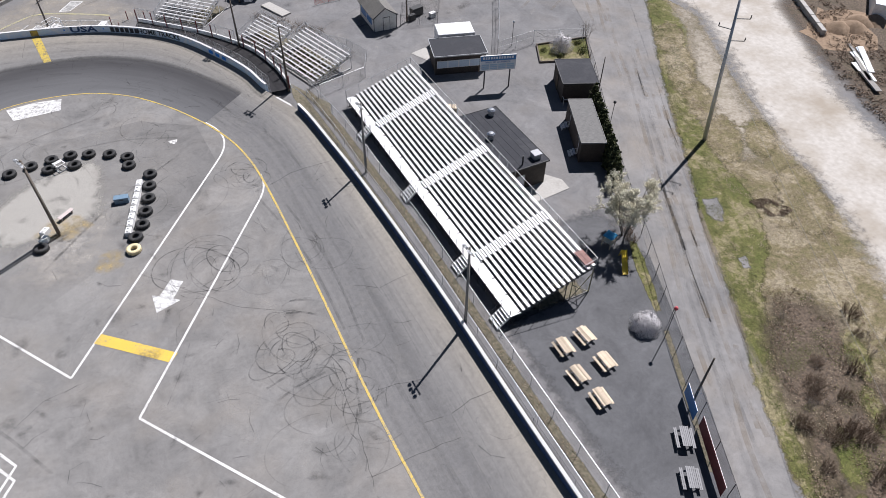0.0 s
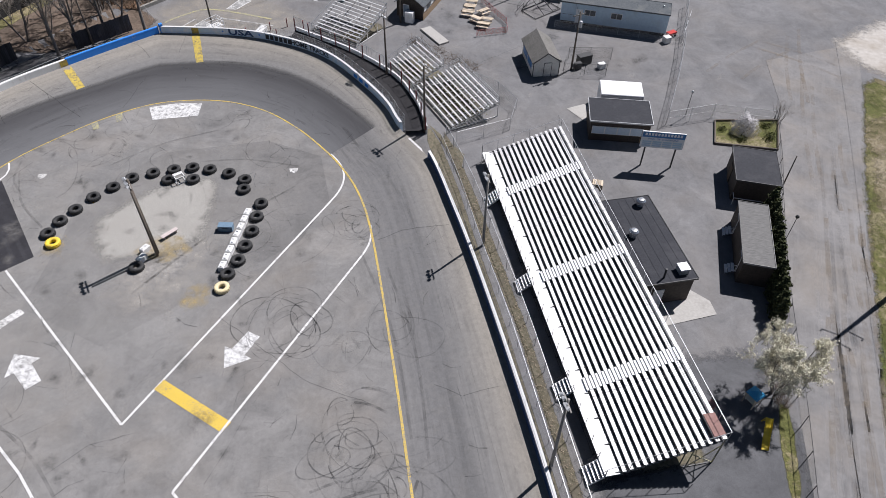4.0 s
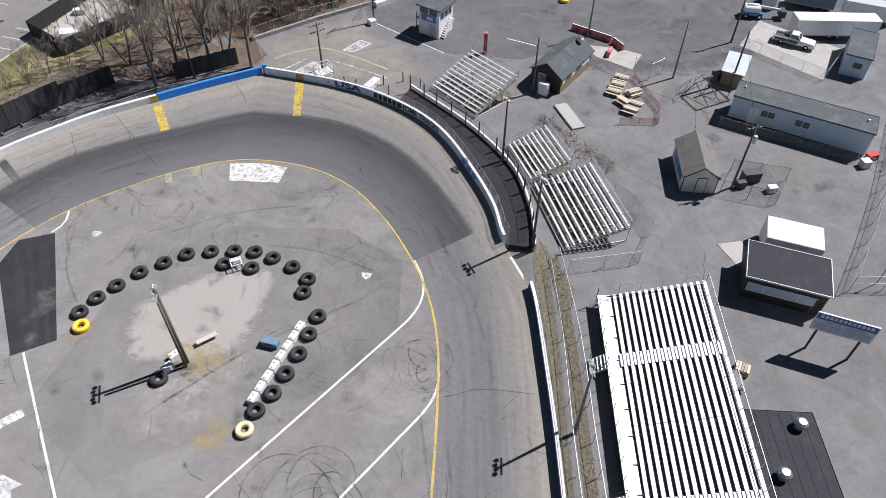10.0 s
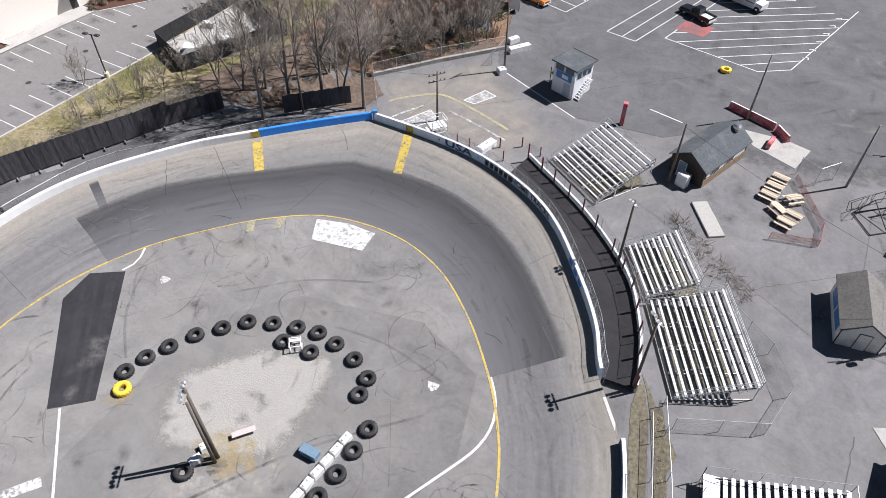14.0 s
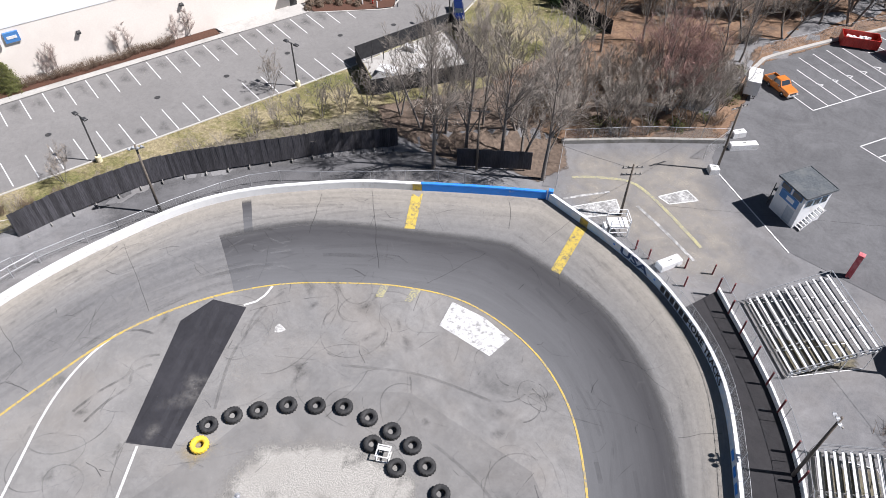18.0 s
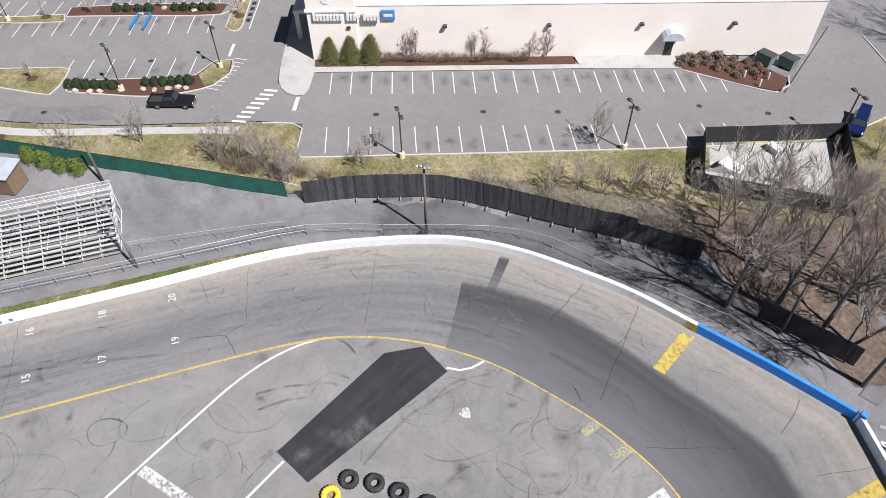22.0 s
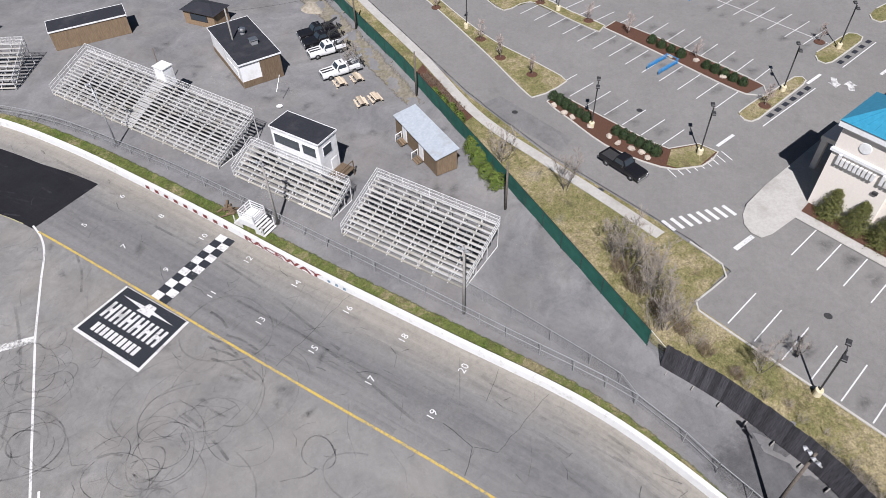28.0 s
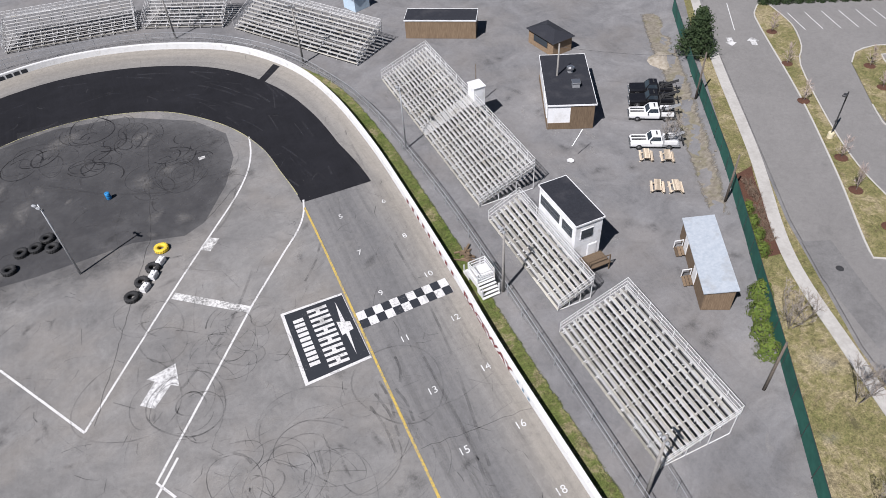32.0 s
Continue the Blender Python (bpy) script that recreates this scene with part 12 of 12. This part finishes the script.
for k, (x, y) in enumerate(((-79.8, 81.2), (-78.9, 83.8), (-78.1, 86.4))):
    plant("evergreen_cone", "cone-shaped bright evergreen against the store's wall", "shrub", x, y, fir[k % 2], "evergreens at the store", 1.0 + 0.05 * k, names=("trunk", "foliage"))
plant("pine_tree", "dark green pine at the end of the green fence", "tree", -94.2, 6.2, conifer_meshes(180, 6.6, 2.9, "needle", 40, 26, 0.15, 0.6, 0.06), names=("trunk", "foliage"))
pine = [conifer_meshes(185 + k, 10.5, 2.6, "needle", 26, 16, 0.26, 0.6, 0.32) for k in range(2)]
random.seed(77)
for x, y in ((-20.5, 158.0), (-15.0, 161.5), (-24.0, 164.0), (-10.0, 165.0), (-4.5, 169.5), (-18.0, 169.0), (-29.0, 160.0), (-12.5, 173.0), (0.5, 175.5), (-7.0, 176.0), (-33.0, 166.0), (-22.0, 175.0), (4.0, 184.0), (-3.0, 184.5), (-14.0, 182.0), (9.0, 192.0), (-27.0, 171.0), (-38.0, 161.5)):
    plant("pine_tree", "tall dark pine among bare trees in the woods", "tree", x, y, random.choice(pine), "pines in the woods", random.uniform(0.8, 1.15), names=("trunk", "foliage"))
spruce = [conifer_meshes(190 + k, 7.5, 2.0, "needle", 24, 14, 0.24, 0.8, 0.04) for k in range(2)]
for k, (x, y) in enumerate(((-43.9, 152.4), (-35.3, 148.6), (-37.0, 150.0), (-50.2, 153.6))):
    plant("spruce_tree", "small dark spruce beside the solid back fence", "tree", x, y, spruce[k % 2], "spruces by the back fence", random.uniform(0.45, 0.6), names=("trunk", "foliage"))
arbor = [conifer_meshes(200 + k, 2.7, 0.72, "arbor", 16, 12, 0.12, 0.45, 0.02) for k in range(2)]
for k in range(15):
    q = k / 14
    plant("arborvitae", "dense dark arborvitae in a hedge along the fence", "shrub", 54.9 - 6.9 * q, 59.7 - 14.0 * q, arbor[k % 2], "arborvitae hedge", random.uniform(1.2, 1.45), names=("trunk", "foliage"))
for k in range(6):
    q = k / 5
    plant("bare_shrub", "low dark tangle of brush by the lane fence", "shrub", 47.2 - 3.4 * q, 43.8 - 6.4 * q, mulch_shrub[k % 2], "brush by the lane fence", random.uniform(0.7, 1.1), names=("stem_clump", "spray"))


def blossom_tree(x, y, h, seed, label, mat, scale=1.0, count=3, size=0.085, stems=3):
    tips = []
    trunk, crown = bare_tree_meshes(seed, h, 0.11, stems=stems, depth=3, forks=(5, 7), tips=tips)
    rng = np.random.default_rng(seed)
    p = np.array([tuple(q) for q in tips])
    p = np.concatenate([p + rng.normal(0, 0.10, p.shape) for _ in range(count)])
    plant("blossom_tree", label, "tree", x, y, (trunk, crown, leaves_at(p, size, seed).mesh("blossom", M[mat])), scale=scale, names=("trunk", "crown", "blossom"))


blossom_tree(43.7, 38.5, 6.6, 211, "spring tree covered in pale blossom beside the lane", "blossom", 1.0, 10, 0.055, 4)
plant("blossom_shrub", "round white blossoming shrub in the flower bed", "shrub", 60.2, 74.6, bush_meshes(213, 1.75, 2.9, "pale_blossom", 6000, 0.06, 0.35), names=("stem_clump", "blossom"))
plant("blossom_shrub", "round shrub thick with pale grey blossom", "shrub", 37.6, 27.4, bush_meshes(215, 1.55, 2.0, "pale_blossom", 7000, 0.06, 0.2), names=("stem_clump", "blossom"))
plant("bare_shrub", "small budding shrub at the fence corner", "shrub", 66.0, 76.2, GREY_BRUSH[0], scale=0.8, names=("stem_clump", "spray"))
for x, y, sc in ((59.0, 72.9, 0.5), (62.6, 72.6, 0.55), (57.6, 75.4, 0.4), (63.4, 75.0, 0.45)):
    plant("bed_shrub", "low green and brown shrub in the flower bed", "shrub", x, y, ivy[0], "shrubs in the flower bed", sc, names=("stem_clump", "foliage"))


def scatter(name, label, category, inside, box_, count, draw, mat, seed):
    rng = random.Random(seed)
    s = Shape()
    n = 0
    while n < count:
        x, y = rng.uniform(box_[0], box_[2]), rng.uniform(box_[1], box_[3])
        n += 1
        if inside(x, y):
            draw(s, x, y, rng)
    return solid(name, s, M[mat], label, category, kind="stuff")


def in_poly(poly):
    q = np.array(poly, float)

    def test(x, y):
        x0, y0, x1, y1 = q[:, 0], q[:, 1], np.roll(q[:, 0], -1), np.roll(q[:, 1], -1)
        hit = ((y0 > y) != (y1 > y)) & (x < (x1 - x0) * (y - y0) / np.where(y1 == y0, 1e-9, y1 - y0) + x0)
        return bool(hit.sum() % 2)
    return test


def stalk(s, x, y, rng, h=0.9, n=3):
    z = land(x, y)
    for _ in range(n):
        s.tube((x, y, z), (x + rng.gauss(0, h * 0.6), y + rng.gauss(0, h * 0.6), z + h * rng.uniform(0.2, 1.0)), 0.016, 0.006, 3, cap=False)


def thatch(name, label, poly, count, size, height, mat, seed, patchy=0.0, scale=0.5, flat_=0.0):
    """A low mat of many small blades and stems within an outline, thicker in clumps."""
    rng = np.random.default_rng(seed)
    q = np.array(poly, float)
    inside = in_poly(poly)
    lo, hi = q.min(0), q.max(0)
    pts = []
    while len(pts) < count:
        x, y = rng.uniform(lo, hi)
        clump = noise.noise((x * scale, y * scale, seed)) + 0.5 * noise.noise((x * scale * 3, y * scale * 3, seed))
        if clump > patchy and inside(x, y):
            pts.append((x, y, land(x, y) + height * rng.random() * min(1.0, 0.4 + clump - patchy) + 0.03))
        elif clump <= patchy and rng.random() < 0.02:
            pts.append((x, y, land(x, y) + 0.04)) if inside(x, y) else None
    return solid(name, leaves_at(pts, size, seed, (0, 0, flat_) if flat_ else None), M[mat], label, "brush" if mat != "blade" else "grass", kind="stuff")


BRUSH_FIELD = [(37.4, 6), (41.4, 12.6), (44.4, 18.4), (47.4, 22.4), (50.6, 25.6), (54.0, 25.0), (57.0, 20), (57.5, 14), (52, 4), (44, -8), (32, -9)]
thatch("dead_brush", "matted dead brown brush", BRUSH_FIELD, 11000, 0.07, 0.4, "brush", 1, 0.05, 0.3, 0.8)
thatch("dry_stalks", "pale dry stalks among the dead brush", BRUSH_FIELD, 4000, 0.07, 0.4, "straw", 2, 0.05, 0.5, 0.8)
thatch("grass_tufts", "green weeds among the dead brush", BRUSH_FIELD, 6000, 0.06, 0.12, "blade", 3, 0.1, 0.3, 1.4)
random.seed(57)
in_field = in_poly(BRUSH_FIELD)
clumps = 0
while clumps < 70:
    x, y = random.uniform(33, 58), random.uniform(-6, 28)
    if in_field(x, y):
        clumps += 1
        plant("bare_brush", "low tangled clump of dead brown brush", "brush", x, y, random.choice(mulch_shrub if clumps % 3 else GREY_BRUSH), "brush beside the lane", random.uniform(0.8, 1.5) if clumps % 3 else random.uniform(0.3, 0.5), names=("stem_clump", "spray"))
VERGE = [(82.2, 82.3), (67.3, 60.4), (61.4, 49.9), (55.9, 41.2), (51.6, 33.0), (45.6, 22.4), (41.7, 15.7), (37.2, 6), (42.4, 14.2), (46.6, 20.6), (50.6, 26.0), (53.2, 28.6), (57.0, 35.6), (61.8, 44.4), (67.0, 54.2), (74.0, 63.2), (84.0, 79.6)]
thatch("grass_tufts", "rough olive grass tufts beside the lane", VERGE, 9000, 0.055, 0.1, "blade", 4, 0.0, 0.5, 1.6)
thatch("dry_grass", "pale dead grass among the verge", [(74.4, 63.2), (67.4, 54.2), (57.4, 35.6), (53.6, 28.6), (50.4, 26), (58.5, 21), (64, 27), (67.4, 34), (68.4, 42), (70, 48)], 6000, 0.06, 0.12, "straw", 5, 0.05, 0.4, 1.4)
thatch("dead_brush", "dark clump of dead weeds on the verge", [(60.0, 36.4), (63.4, 36.0), (63.6, 33.0), (60.4, 32.6)], 1400, 0.08, 0.35, "brush", 6, 0.0, 0.6, 0.6)
thatch("dead_brush", "matted dead brush beyond the dirt road", [(104.4, 70.8), (99.6, 63.2), (90, 48), (83, 26), (79, 14), (86, 12), (98, 40), (107, 58), (114, 72)], 12000, 0.12, 0.5, "brush", 7, 0.0, 0.5, 0.8)
thatch("grass_tufts", "weeds under and round the old bleachers", [(21.4, 91), (24, 81.6), (30.2, 84), (27, 93), (22.8, 101), (18.4, 98)], 700, 0.06, 0.12, "blade", 8, 0.2, 0.9, 1.2)
thatch("grass_tufts", "tufts along the straw strip by the fence", [(23.1, 6), (24.0, 6), (24.2, 30), (24.5, 50), (24.2, 60), (23.9, 70), (22.9, 81), (22.4, 79), (23.0, 60), (23.4, 50), (23.2, 30)], 2400, 0.06, 0.1, "straw", 9, 0.0, 1.2, 1.2)
thatch("grass_tufts", "rough tufts along the white wall", offset_edge(u_of(-39.5, 88.5), 345.0, 0.5, lambda u: float(np.interp(u, (200, 222, 250, 300, 345), (0.9, 1.8, 2.4, 2.6, 1.2))), 50), 9000, 0.055, 0.12, "blade", 10, -0.02, 0.9, 1.2)
scatter("weeds", "tangled weeds behind the curved bleachers", "brush", in_poly([(23.2, 106), (27.4, 99.4), (31.2, 95.6), (29.2, 94), (25, 98), (21.6, 103)]), (21, 93, 32, 107), 700, stalk, "brush", 7)
